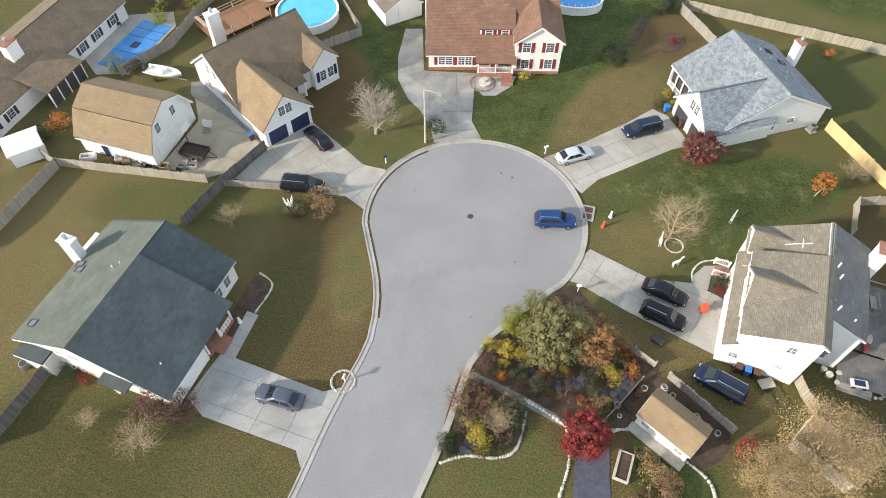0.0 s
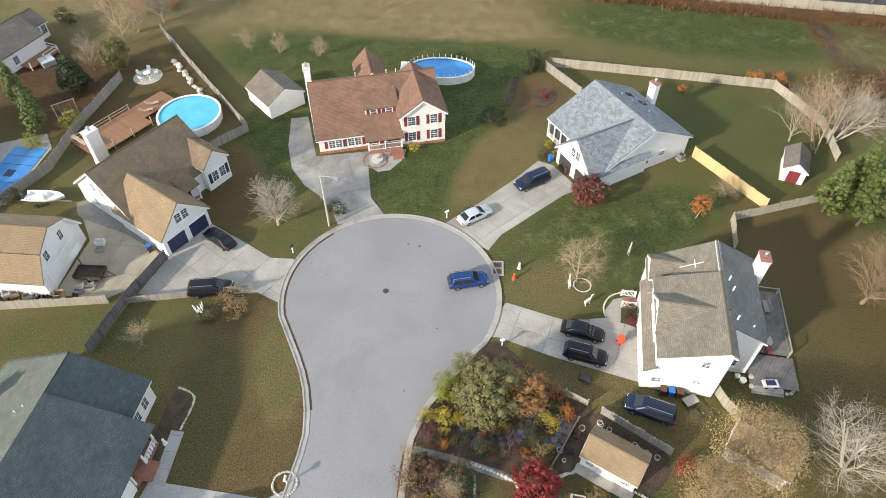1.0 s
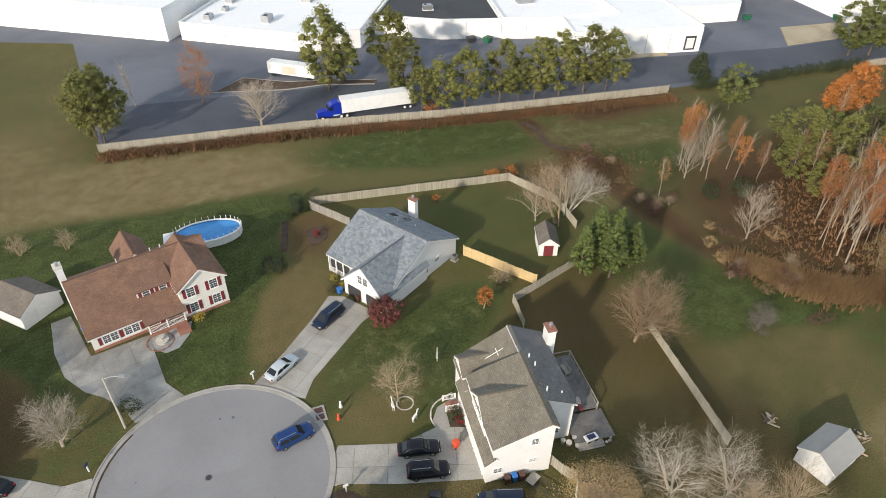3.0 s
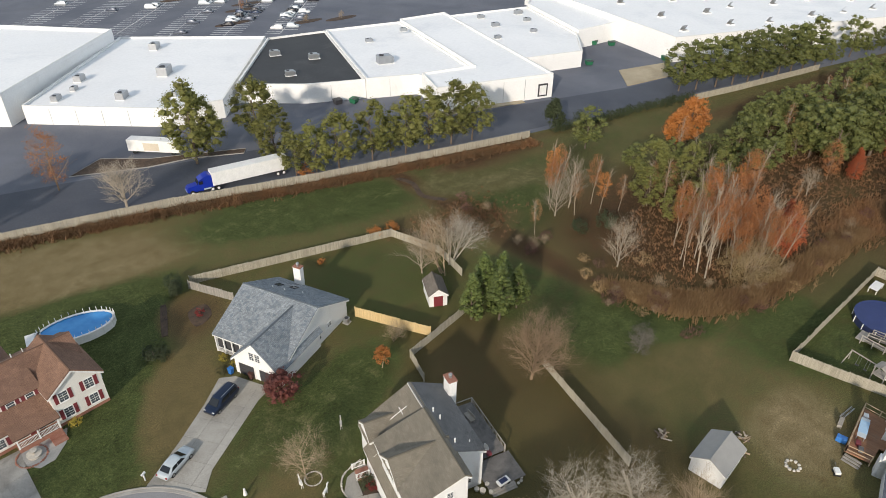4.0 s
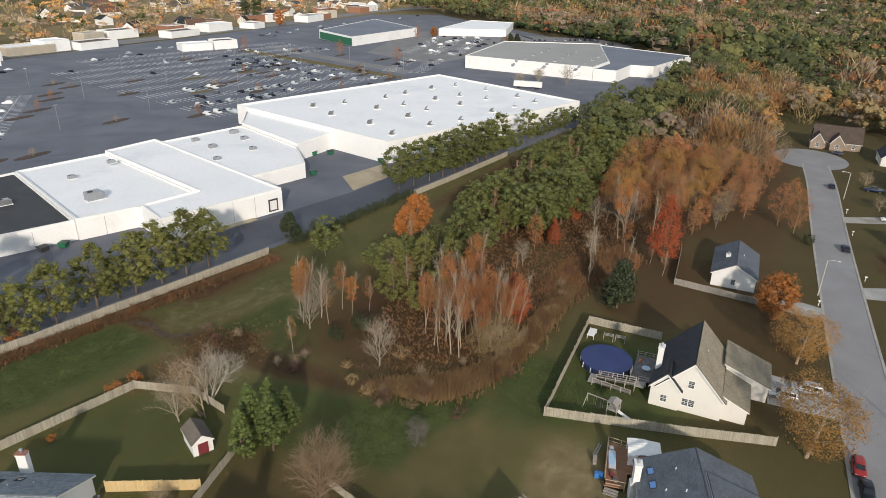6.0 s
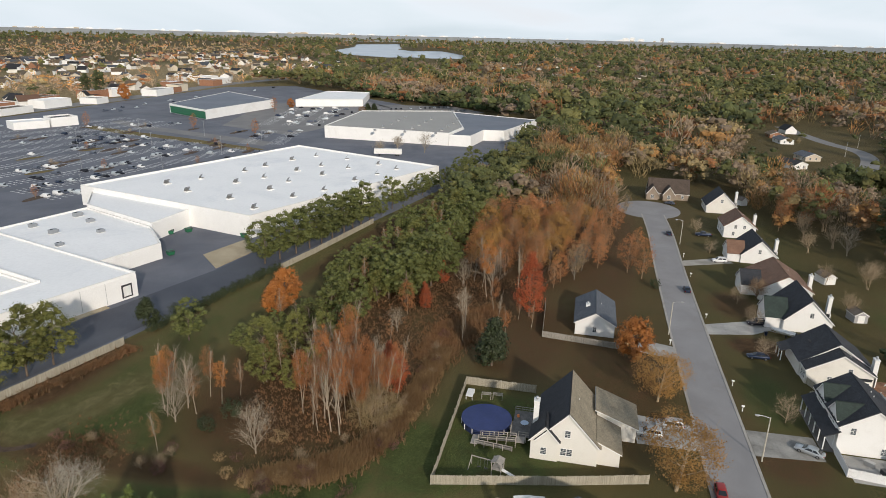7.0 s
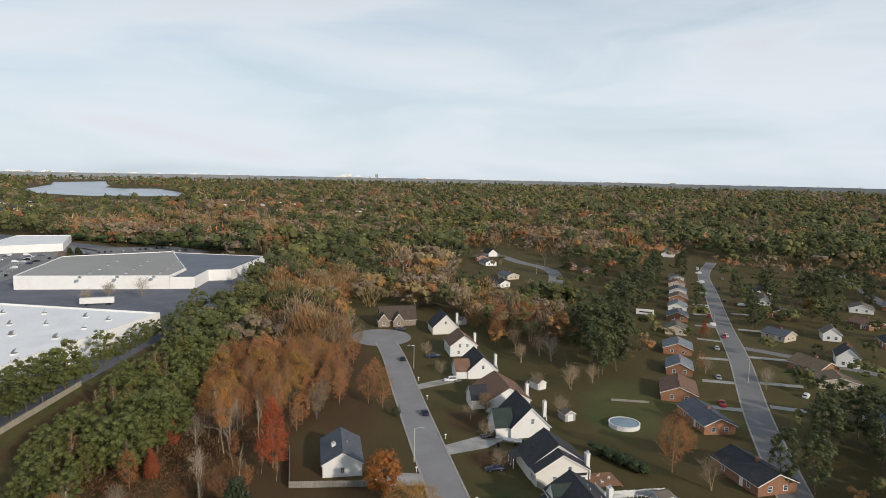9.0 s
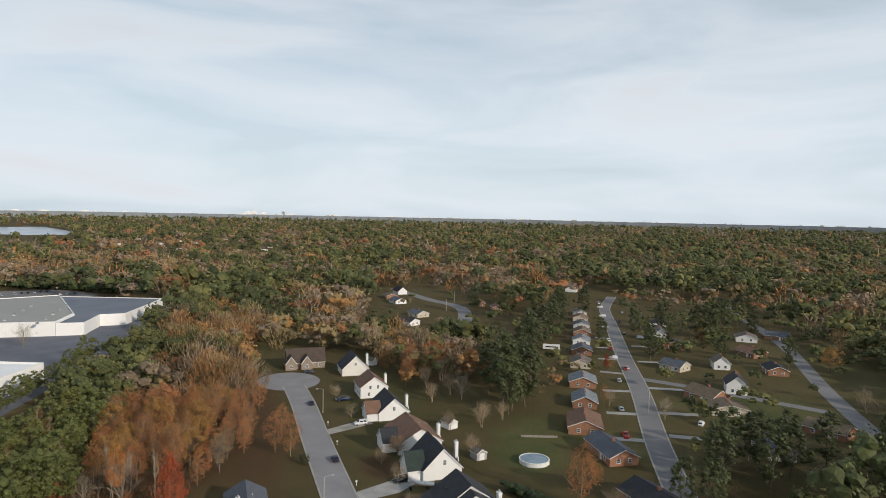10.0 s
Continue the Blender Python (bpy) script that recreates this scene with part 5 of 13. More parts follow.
tagged(put("kerb_lip", to_mesh(sweep(court, 0.16, 0.004, 0.15, side=0.55), "kerb_lip"), KERB), "raised back edge of the concrete kerb", "kerb", kind="structure")

gutter = [p for p in court if p[0] < -7.5 and 29 < p[1] < 61]
tagged(put("leaf_litter", to_mesh(sweep(gutter, 0.24, 0.03, 0.045, side=-0.10), "leaf_litter"), MULCH), "dark rotting leaves lying in a gutter", "leaf litter", kind="stuff")


def disc(name, x, y, r, z0, z1, material, label, category, n=20, kind=""):
    bm = bmesh.new()
    add_tube(bm, (0, 0, z0), (0, 0, z1), r, r * 0.97, n)
    return tagged(part(name, bm, material, m=pose(x, y, 0)), label, category, kind=kind)


mh = empty("manhole_cover", pose(-2.2, 46.3, 0.03), "dark cast iron manhole cover in the asphalt", "manhole cover")
part("ring", tube((0, 0, 0), (0, 0, 0.008), 0.42, n=24), ROAD_GREY, mh)
part("lid", tube((0, 0, 0), (0, 0, 0.016), 0.33, n=24), DARK_PAINT, mh)
for k, (x, y, r) in enumerate(((0.8, 53.5, 0.16), (2.2, 53.0, 0.2), (-9.2, 49.4, 0.1), (3.3, 40.5, 0.12), (-0.7, 33.0, 0.1))):
    disc("asphalt_patch", x, y, r, 0.03, 0.036, ASPHALT_DARK, "small dark tar patch on the asphalt", "patch", 9, "structure")
dr = empty("storm_drain", pose(11.3, 48.6, 0, 0, 0, -8), "concrete storm drain inlet with dark steel grates by the kerb", "storm drain")
part("surround", box(-0.75, 0.75, -1.15, 1.15, 0.01, 0.10, bevel=0.02), KERB, dr)
for s in (-1, 1):
    part("grate", box(-0.5, 0.5, s * 0.5 - 0.4, s * 0.5 + 0.4, 0.09, 0.112), BROWN_PLASTIC, dr)

# drives
slabs("driveway_1", [(-12.1, 23.6), (-14.0, 22.9), (-25.0, 25.6), (-26.7, 20.6), (-24.6, 19.0), (-15.1, 17.0), (-13.9, 14.9), (-13.2, 17.5)], -12, 3.3, CONCRETE_GREY, "grey concrete slab driveway up to a garage", origin=(-26, 20.7))
slabs("driveway_2", [(-13.2, 52.2), (-15.9, 52.6), (-24.2, 59.2), (-28.3, 54.2), (-31.0, 48.3), (-25.5, 47.4), (-17.2, 47.4), (-14.2, 45.4)], 49, 3.4, CONCRETE, "pale stained concrete driveway fanning out to a double garage", origin=(-28.3, 54.2))
slabs("driveway_3", [(-8.0, 57.6), (-8.9, 60.4), (-10.7, 63.4), (-12.6, 65.3), (-14.6, 69.1), (-15.4, 74.0), (-15.4, 80.4), (-12.9, 80.7), (-11.3, 71.3), (-3.8, 71.8), (-4.0, 68.8), (-3.7, 62.2), (-1.9, 58.6)], 7, 3.6, CONCRETE_STAINED, "grey concrete driveway with a parking bay beside the house", origin=(-10.3, 70.4))
slabs("walkway_3", [(-3.8, 71.8), (-4.0, 68.8), (-2.7, 67.3), (-1.0, 67.5), (0.8, 69.5), (1.5, 71.8)], 7, 4.6, CONCRETE_GREY, "curved concrete walk at a front porch", z=0.06)
slabs("driveway_4", [(5.6, 56.6), (11.1, 60.4), (16.3, 64.5), (19.8, 67.7), (21.7, 66.6), (24.3, 61.5), (21.9, 60.5), (12.5, 54.0), (10.6, 51.6), (8.2, 53.6)], 35, 3.1, CONCRETE, "long pale concrete driveway in two slab lanes", origin=(8, 56))
slabs("driveway_5", [(8.9, 38.9), (10.1, 38.7), (15.4, 35.8), (24.5, 31.6), (26.6, 38.0), (25.0, 39.0), (22.4, 40.3), (17.9, 40.3), (11.6, 43.4), (10.5, 42.2)], -27, 3.8, CONCRETE, "wide concrete driveway with room for four cars", origin=(12, 40))
slabs("walkway_5", [(22.4, 40.2), (22.6, 41.3), (24.0, 42.8), (26.8, 43.2), (26.6, 42.2), (24.6, 41.5), (24.0, 39.6)], 15, 4.0, CONCRETE, "narrow curved concrete walk edged with white stones", z=0.06)
slabs("walkway_1", [(-22.6, 30.3), (-23.5, 24.9), (-24.7, 25.2), (-23.9, 30.6)], -10, 1.7, CONCRETE_GREY, "grey concrete garden walk from driveway to porch", z=0.06)
slabs("workshop_yard", [(-40.7, 61.4), (-38.8, 57.4), (-40.6, 48.9), (-34.3, 48.0), (-31.4, 49.6), (-28.9, 53.8), (-34.4, 58.1)], 78, 4.4, CONCRETE_SAND, "stained concrete yard between a workshop and a house", origin=(-41.1, 48.7))
slabs("pool_patio", [(-61.3, 69.6), (-59.6, 77.3), (-50.8, 79.8), (-49.0, 76.2), (-52.0, 65.1), (-55.9, 64.3)], 12, 2.6, CONCRETE, "pale concrete patio round a covered swimming pool", origin=(-55.6, 65.9))

# ---- the long street and the roads beyond ----
street_c = [(-58.9, -30.4), (59.6, -30.0), (99.7, -29.9), (149.8, -29.8), (200.3, -30.1), (240.7, -30.9), (269.1, -30.3)]
def road(name, line, width, material, label, kerbs=True, z=0.03):
    ln = smooth_line(line, 6.0)
    tagged(put(name, to_mesh(sweep(ln, width, 0.002, z), name), material), label, "road", kind="structure")
    if kerbs:
        for s in (-1, 1):
            tagged(put("kerb", to_mesh(sweep(ln, 0.5, 0.003, z + 0.07, side=s * (width / 2 + 0.15)), "kerb"), KERB), "concrete kerb along a residential street", "kerb", kind="structure")
road("street", street_c, 8.5, ASPHALT, "long pinkish grey residential street")
tagged(put("turning_circle", to_mesh(prism([(277.4 + 15 * math.cos(radians(a)), -29 + 13 * math.sin(radians(a))) for a in range(0, 360, 15)], 0.003, 0.034), "turning_circle"), ASPHALT), "asphalt turning circle at the end of a street", "road", kind="structure")
road("far_street", [(88.4, -89.9), (162.3, -129.4), (225.8, -167.1), (285.2, -199.8), (374.2, -250.8), (441.3, -289.2), (508.1, -339.5)], 7.5, ROAD_GREY, "grey street between brick bungalows")
road("cross_street", [(245.2, -176.9), (226.8, -191.1), (179.6, -219.3)], 5.5, ROAD_GREY, "narrow grey side street", False, 0.026)
road("bend_street", [(342.4, -132.0), (368.8, -140.2), (414.6, -161.0), (456.1, -175.4), (485.0, -177.2), (520.5, -168.0), (602.6, -159.6)], 10, ROAD_GREY, "pale grey street on a bend between trees", False)
road("east_street", [(142.6, -202.0), (200.6, -242.4), (282.6, -305.8), (352.3, -349.9), (458.5, -416.9)], 7, ROAD_GREY, "grey street half hidden by trees", False)
road("main_road", [(-218.4, 453.0), (433.8, 449.1), (600.0, 446.3), (789.2, 454.3), (966.3, 418.4), (1354.2, 313.1)], 22, ROAD_GREY, "wide grey main road past the shopping centre", False)

# shopping centre car park, one tarmac apron round all the buildings
tagged(put("car_park", to_mesh(prism([(-70, 232), (-3.0, 192), (-3.6, 129.0), (113.2, 98.5), (231.9, 73.5), (340.2, 50.8), (412.1, 38.8), (514.5, 24.9), (592.2, 130.1), (795.4, 367.8), (737.0, 432.1), (431.0, 431.5), (65.9, 442.1), (-129.6, 350.9)], 0.003, 0.03), "car_park"), ASPHALT_DARK), "dark blue-black asphalt of a shopping centre car park and service lane", "car park", kind="structure")
tagged(put("service_lane", to_mesh(prism([(113.4, 100.4), (231.9, 75.4), (232.4, 79.6), (196.0, 92.0), (190.0, 98.5), (163.0, 102.6), (150.0, 106.6), (113.0, 117.4), (42.0, 136.6), (-2.5, 148.0), (-3.0, 131.0)], 0.004, 0.036), "service_lane"), mat("blue_black_asphalt", (0.050, 0.057, 0.078), (0.078, 0.086, 0.108), 0.75, 0.05, 3.0, 0.15, var=0.2, stain=(0.095, 0.10, 0.115))), "dark blue-grey asphalt service lane behind stores", "lane", kind="structure")
for nm, poly in (("loading_pad", [(163.4, 103.3), (173.3, 113.6), (190.9, 109.0), (183.2, 99.9)]), ("loading_ramp", [(102.9, 121.0), (104.4, 125.5), (131.4, 117.3), (129.9, 113.1)])):
    tagged(put(nm, to_mesh(prism(poly, 0.03, 0.25), nm), CONCRETE_TAN), "worn tan concrete loading apron", "apron", kind="structure")
LAKE_SHORE = [(1974, 750), (2250, 905), (2600, 985), (3010, 1085), (3538, 1268), (4020, 1153), (3400, 985), (2980, 850), (2697, 788), (2560, 690), (2640, 590), (2400, 491), (2150, 400), (1921, 362), (1864, 448), (1900, 505), (1835, 565), (1890, 640)]
tagged(put("lake", to_mesh(prism(LAKE_SHORE, 0.003, 0.05), "lake"), LAKE), "pale still lake among distant woods", "lake", kind="structure")

def local(o, rot, u, v):
    c, s = math.cos(radians(rot)), math.sin(radians(rot))
    return (o[0] + u * c - v * s, o[1] + u * s + v * c)


def roof_slab(h, m, u0, u1, p, q, roof, thick=0.16, name="roof"):
    """A single slope between u0 and u1, from the edge p to the edge q, each (v, z)."""
    p, q = Vector(p), Vector(q)
    d = (q - p).normalized()
    nr = Vector((-d.y, d.x))
    if nr.y < 0:
        nr = -nr
    bm = bmesh.new()
    uv = bm.loops.layers.uv.new("uv")
    pts = [p, q, q + nr * thick, p + nr * thick]
    vs = [[bm.verts.new((u, k.x, k.y)) for k in pts] for u in (u0, u1)]
    bm.faces.new(vs[0]); bm.faces.new(vs[1][::-1])
    for k in range(4):
        bm.faces.new((vs[0][k - 1], vs[1][k - 1], vs[1][k], vs[0][k]))
    bmesh.ops.recalc_face_normals(bm, faces=bm.faces)
    for f in bm.faces:
        for lp in f.loops:
            co = lp.vert.co
            lp[uv].uv = (co.x, (co.y - p.x) * d.x + (co.z - p.y) * d.y)
    return part(name, bm, roof, h, m=m)


def boxed(h, name, m, material, *a, bevel=0.0, label=""):
    return part(name, box(*a, bevel=bevel), material, h, label, m=m)


# ---- corner lot: slate-green roof ----
O, R = (-44.15, 22.96), 77.0
h = house("house", *O, R, "cream house with a long slate-green shingle roof and attached garage")
# u runs north, v to the west; the house lies east of the corner, so v is negative
mA = volume(h, local(O, R, 0.35, 0), R, 10.3, [(-14.0, 4.31), (-8.4, 6.5), (-0.4, 3.1)], CREAM_SIDING, ROOF_GREEN, ov=0.3)
mN = volume(h, local(O, R, 10.68, 0), R, 4.6, [(-15.0, 3.0), (-8.2, 6.42), (-0.4, 3.1)], CREAM_SIDING, ROOF_GREEN, ov=0.3)
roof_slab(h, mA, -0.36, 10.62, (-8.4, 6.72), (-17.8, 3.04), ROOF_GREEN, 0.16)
# west slope coloured lighter, as sunlit, over the green roof
roof_slab(h, mA, -0.34, 14.9, (-8.3, 6.70), (-0.12, 3.22), ROOF_GREEN_LIT, 0.06)
bm = bmesh.new()
for u in (0.0, 5.65):
    lo, hi = [bm.verts.new((u, v, 0)) for v in (-17.3, -14.02)], [bm.verts.new((u, v, z)) for v, z in ((-17.3, 3.1), (-14.02, 4.38))]
    bm.faces.new((lo[0], lo[1], hi[1], hi[0]))
vs = list(bm.verts)
bm.faces.new((vs[0], vs[4], vs[6], vs[2])); bm.faces.new((vs[1], vs[3], vs[7], vs[5]))
bmesh.ops.recalc_face_normals(bm, faces=bm.faces)
bmesh.ops.solidify(bm, geom=list(bm.faces), thickness=0.1)
part("garage_wall", bm, WHITE_SIDING, h, m=mA)
garage_door(h, on_wall(mA, "v0", 2.9, 0, 10.3, 0) @ pose(0, 17.3, 0), 4.9, 2.2)
for u in (9.0, 7.6):
    window(h, on_wall(mA, "v0", u, 0.9, 10.3, 0) @ pose(0, 14.0, 0), 0.9, 1.5)
for u in (1.4, 3.0):
    window(h, on_wall(mN, "v0", u, 0.9, 4.6, 0) @ pose(0, 15.0, 0), 0.9, 1.5)
door(h, on_wall(mA, "v0", 6.4, 0.3, 10.3, 0) @ pose(0, 14.0, 0), material=RED_PAINT)
boxed(h, "porch_floor", mA, BRICK, 5.8, 10.2, -17.4, -14.02, 0.0, 0.32)
boxed(h, "porch_step", mA, BRICK, 6.4, 8.4, -18.4, -17.4, 0.0, 0.16)
posts_rail(h, mA, (5.9, -17.2), (10.1, -17.2), 0.32, 3.0, 2.0, rail=False)
posts_rail(h, mA, (8.2, -17.2), (10.1, -17.2), 0.32, 1.15, 0.4, rail=True)
window(h, on_wall(mA, "u0", -5.6, 3.2, 10.3, 0), 1.0, 0.9)
window(h, on_wall(mA, "u0", -7.2, 3.2, 10.3, 0), 1.0, 0.9)
window(h, on_wall(mA, "u0", -10.6, 0.9, 10.3, 0), 1.0, 1.4)
mbay = volume(h, local(O, R, -0.9, -1.2), R, 1.25, [(-3.2, 2.9), (-0.1, 2.6)], CREAM_SIDING, ROOF_GREEN, ov=0.25, ridge_cap=False)
roof_slab(h, mA, -1.1, 0.0, (-13.6, 2.75), (-10.4, 2.75), ROOF_GREEN)
chimney(h, *local(O, R, 10.2, 0.0), R + 90, 0, 6.3, 1.6, 0.95, cap=TRIM)
boxed(h, "flat_roof", mA, TRIM, 10.6, 13.4, -0.5, 1.0, 2.45, 2.65)
for u, v in ((8.3, -1.7), (8.9, -1.2), (1.6, -1.5)):
    skylight(h, mA, u, v, 3.1 + (-0.4 - v) * 0.425 + 0.24, -23)
vent(h, mA, 8.8, -6.2, 5.7); vent(h, mA, 9.4, -6.7, 5.9, 0.4); vent(h, mA, 2.2, -15.6, 3.9, 0.35)
ac = empty("air_conditioner", pose(-43.4, 21.6, 0, 0, 0, 20), "grey round-fan air conditioning unit by a wall", "air conditioner")
part("casing", tube((0, 0, 0.05), (0, 0, 0.85), 0.42, n=16), STEEL, ac)
part("fan_guard", tube((0, 0, 0.85), (0, 0, 0.9), 0.36, 0.3, 16), DARK_PAINT, ac)

# ---- workshop with a gambrel roof ----
O, R = (-39.3, 57.8), 170.5
h = house("workshop", *O, R, "white two-storey workshop with a tan gambrel roof", "workshop")
mW = volume(h, O, R, 10.2, [(0, 3.0), (1.7, 5.4), (4.55, 6.7), (7.4, 5.4), (9.1, 2.7)], WHITE_SIDING, ROOF_TAN, ov=0.3)
for v in (3.3, 6.6):
    window(h, on_wall(mW, "u0", v, 3.7, 10.2, 9.1), 0.8, 1.2)
garage_door(h, on_wall(mW, "u0", 4.6, 0, 10.2, 9.1), 6.4, 2.4)
door(h, on_wall(mW, "v1", 6.8, 0.0, 10.2, 9.1), material=NAVY)
hoop = empty("basketball_hoop", pose(-38.3, 52.9, 0, 0, 0, -10), "basketball hoop with a clear backboard on a pole", "basketball hoop")
part("pole", add_tube(tube((0, 0, 0), (0, 0, 2.6), 0.06, n=8), (0, 0, 2.6), (0.5, 0, 3.2), 0.05, n=8), DARK_PAINT, hoop)
part("backboard", box(0.48, 0.52, -0.7, 0.7, 2.9, 3.8), TRIM, hoop)
part("base", box(-0.5, 0.3, -0.4, 0.4, 0, 0.25, bevel=0.06), DARK_PAINT, hoop)

# ---- ranch house with a dark screened porch ----
O, R = (-67.0, 79.6), 258
h = house("house", *O, R, "low white ranch house with a mottled brown shingle roof")
mR = volume(h, O, R, 30, gable(10.4, 2.7, 5.0), WHITE_SIDING, ROOF_BROWN)
chimney(h, *local(O, R, 17.0, 6.9), R, 2.8, 6.6, 1.9, 1.2, cap=BRICK, taper=False)
for u in (3.0, 6.6, 9.8, 24.0, 27):
    window(h, on_wall(mR, "v1", u, 0.9, 30, 10.4), 1.0, 1.4)
    shutters(h, on_wall(mR, "v1", u, 0.9, 30, 10.4), 1.0, 1.4, DARK_PAINT)
roof_slab(h, mR, 13.2, 20.2, (9.0, 3.6), (13.6, 2.55), ROOF_BROWN)
for u in (13.5, 15.1, 16.7, 18.3, 19.9):
    boxed(h, "porch_post", mR, TRIM, u - 0.08, u + 0.08, 13.2, 13.36, 0, 2.6)
    if u < 19:
        boxed(h, "screen", mR, DARK_PAINT, u + 0.08, u + 1.52, 13.24, 13.28, 0.1, 2.5)

# ---- house with a tan roof and navy garage doors ----
O, R = (-32.7, 75.2), 230
h = house("house", *O, R, "white house with a tan-brown roof and two navy garage doors")
m3 = volume(h, O, R, 13.3, [(0, 3.3), (5.2, 7.5), (11.2, 3.1)], WHITE_SIDING, ROOF_BROWN)
O2, R2 = (-24.1, 59.2), 140
mG = volume(h, O2, R2, 8.5, gable(6.8, 3.0, 6.4), WHITE_SIDING, ROOF_TAN)
for v in (1.75, 5.05):
    garage_door(h, on_wall(mG, "u0", v, 0, 8.5, 6.8), 2.6, 2.2, NAVY)
for v in (2.9, 3.9):
    window(h, on_wall(mG, "u0", v, 3.6, 8.5, 6.8), 0.8, 1.3, material=TRIM)
mD = volume(h, (-22.6, 68.2), 140, 5.0, gable(3.8, 3.9, 5.7), WHITE_SIDING, ROOF_BROWN, ov=0.25)
for v in (1.25, 2.45):
    window(h, on_wall(mD, "u0", v, 1.1, 5, 3.8), 0.85, 1.5)
shutters(h, on_wall(mD, "u0", 1.85, 1.1, 5, 3.8), 2.1, 1.5, NAVY)
roof_slab(h, m3, 4.2, 6.6, (10.2, 3.9), (12.8, 2.7), ROOF_BROWN)
posts_rail(h, m3, (4.4, 12.4), (6.5, 12.4), 0.2, 2.75, 2.0)
door(h, on_wall(m3, "v1", 5.4, 0.2, 13.3, 11.2), material=NAVY)
for v, z in ((3.4, 1.0), (6.8, 1.0), (4.4, 4.0), (6.0, 4.0), (9.3, 1.0)):
    window(h, on_wall(m3, "u1", v, z, 13.3, 11.2), 0.75, 1.2)
chimney(h, *local(O, R, 8.8, -0.4), R, 0, 8.4, 1.7, 1.0, cap=TRIM)
vent(h, mG, 4.0, 2.2, 5.0, 0.3); vent(h, mG, 5.0, 2.6, 5.3, 0.3)
dk = empty("deck", pose(-38.3, 78.6, 0, 0, 0, 230), "reddish timber deck with bench and railings behind a house", "deck")
for k in range(20):
    v = -4.6 + 0.27 * k
    part("deck_board", box(-9.0 if v < -1.3 else -3.2, 6.5, v, v + 0.255, 0.45, 0.6), DECK, dk)
for x in (-3.1, 0.2, 3.4, 6.4):
    for y in (-4.5, 0.7):
        part("post", box(x - 0.07, x + 0.07, y - 0.07, y + 0.07, 0, 1.6), TIMBER, dk)
for z in (1.0, 1.45):
    part("rail", box(-3.1, 6.4, -4.55, -4.48, z, z + 0.1), TIMBER, dk)
part("pergola_panel", box(5.9, 6.4, -4.5, -1.2, 1.6, 1.75), TIMBER, dk)
for k in range(2):
    ln = empty("sun_lounger", pose(-36.2 - 0.5 * k, 85.0 - 1.7 * k, 0.6, 0, 0, 200), "pale folding sun lounger on a deck", "sun lounger", "loungers on the deck")
    part("seat", box(-0.6, 0.7, -0.3, 0.3, 0.28, 0.34, bevel=0.02), plain("lounger_cloth", (0.5, 0.36, 0.26), 0.8), ln)
    part("backrest", box(0, 0.75, -0.3, 0.3, -0.03, 0.03, m=pose(0.7, 0, 0.33, 0, -35, 0)), plain("lounger_back_cloth", (0.5, 0.36, 0.26), 0.8), ln)
    for x in (-0.5, 0.6):
        for y in (-0.26, 0.26):
            part("leg", box(x - 0.02, x + 0.02, y - 0.02, y + 0.02, 0, 0.29), STEEL, ln)

# ---- two-storey house with red shutters ----
O, R = (-10.7, 71.7), 7.2
h = house("house", *O, R, "cream two-storey house with red-brown roof and dark red shutters")
m4 = volume(h, O, R, 17.5, [(0, 2.8), (6.4, 7.5), (11.5, 4.4)], CREAM_SIDING, ROOF_RED, brick=BRICK)
O4 = local(O, R, 17.9, -0.75)
m4g = volume(h, O4, R + 90, 9.0, gable(6.2, 5.3, 7.6), CREAM_SIDING, ROOF_RED, brick=BRICK)
for u in (2.3, 5.0):
    mw = on_wall(m4, "v0", u, 0.9, 17.5, 0)
    for dx in (-0.48, 0.48):
        window(h, mw @ pose(dx, 0, 0), 0.82, 1.35)
    shutters(h, mw, 1.9, 1.35, RED_PAINT)
for v, z in ((1.6, 0.95), (4.75, 0.95), (1.6, 3.6), (4.75, 3.6)):
    mw = on_wall(m4g, "u0", v, z, 7, 6.2)
    window(h, mw, 1.0, 1.45); shutters(h, mw, 1.0, 1.45, RED_PAINT)
# band of dormer windows half-way up the front slope
bd = boxed(h, "dormer_wall", m4, CREAM_SIDING, 7.0, 11.6, 1.9, 4.6, 3.2, 5.35)
roof_slab(h, m4, 6.8, 11.8, (1.65, 5.30), (5.6, 6.72), ROOF_RED, 0.14)
for u in (8.2, 10.4):
    mw = on_wall(m4, "v0", u, 4.35, 17.5, 0) @ pose(0, -1.9, 0)
    window(h, mw, 0.85, 0.75, bars=False); shutters(h, mw, 0.85, 0.75, RED_PAINT)
# recessed porch: a dark sheet on the wall stands in for its shade
boxed(h, "porch_shade", m4, DARK_PAINT, 6.9, 11.4, -0.015, 0.02, 0.75, 2.6)
boxed(h, "porch_floor", m4, BRICK, 6.7, 11.6, -1.5, -0.02, 0, 0.6)
roof_slab(h, m4, 6.4, 11.8, (-1.85, 2.42), (0.3, 3.15), ROOF_RED)
posts_rail(h, m4, (6.8, -1.4), (11.5, -1.4), 0.6, 2.45, 2.35)
boxed(h, "brick_steps", m4, BRICK, 9.9, 11.5, -3.4, -1.5, 0, 0.3)
boxed(h, "brick_steps", m4, BRICK, 9.9, 11.5, -2.5, -1.5, 0.3, 0.45)
door(h, on_wall(m4, "v0", 9.0, 0.6, 17.5, 0) @ pose(0, 0.03, 0), material=RED_PAINT)
m4r = volume(h, local(O, R, 7.0, 14.5), R - 90, 6.2, gable(4.0, 4.8, 7.0), CREAM_SIDING, ROOF_RED, ov=0.25)
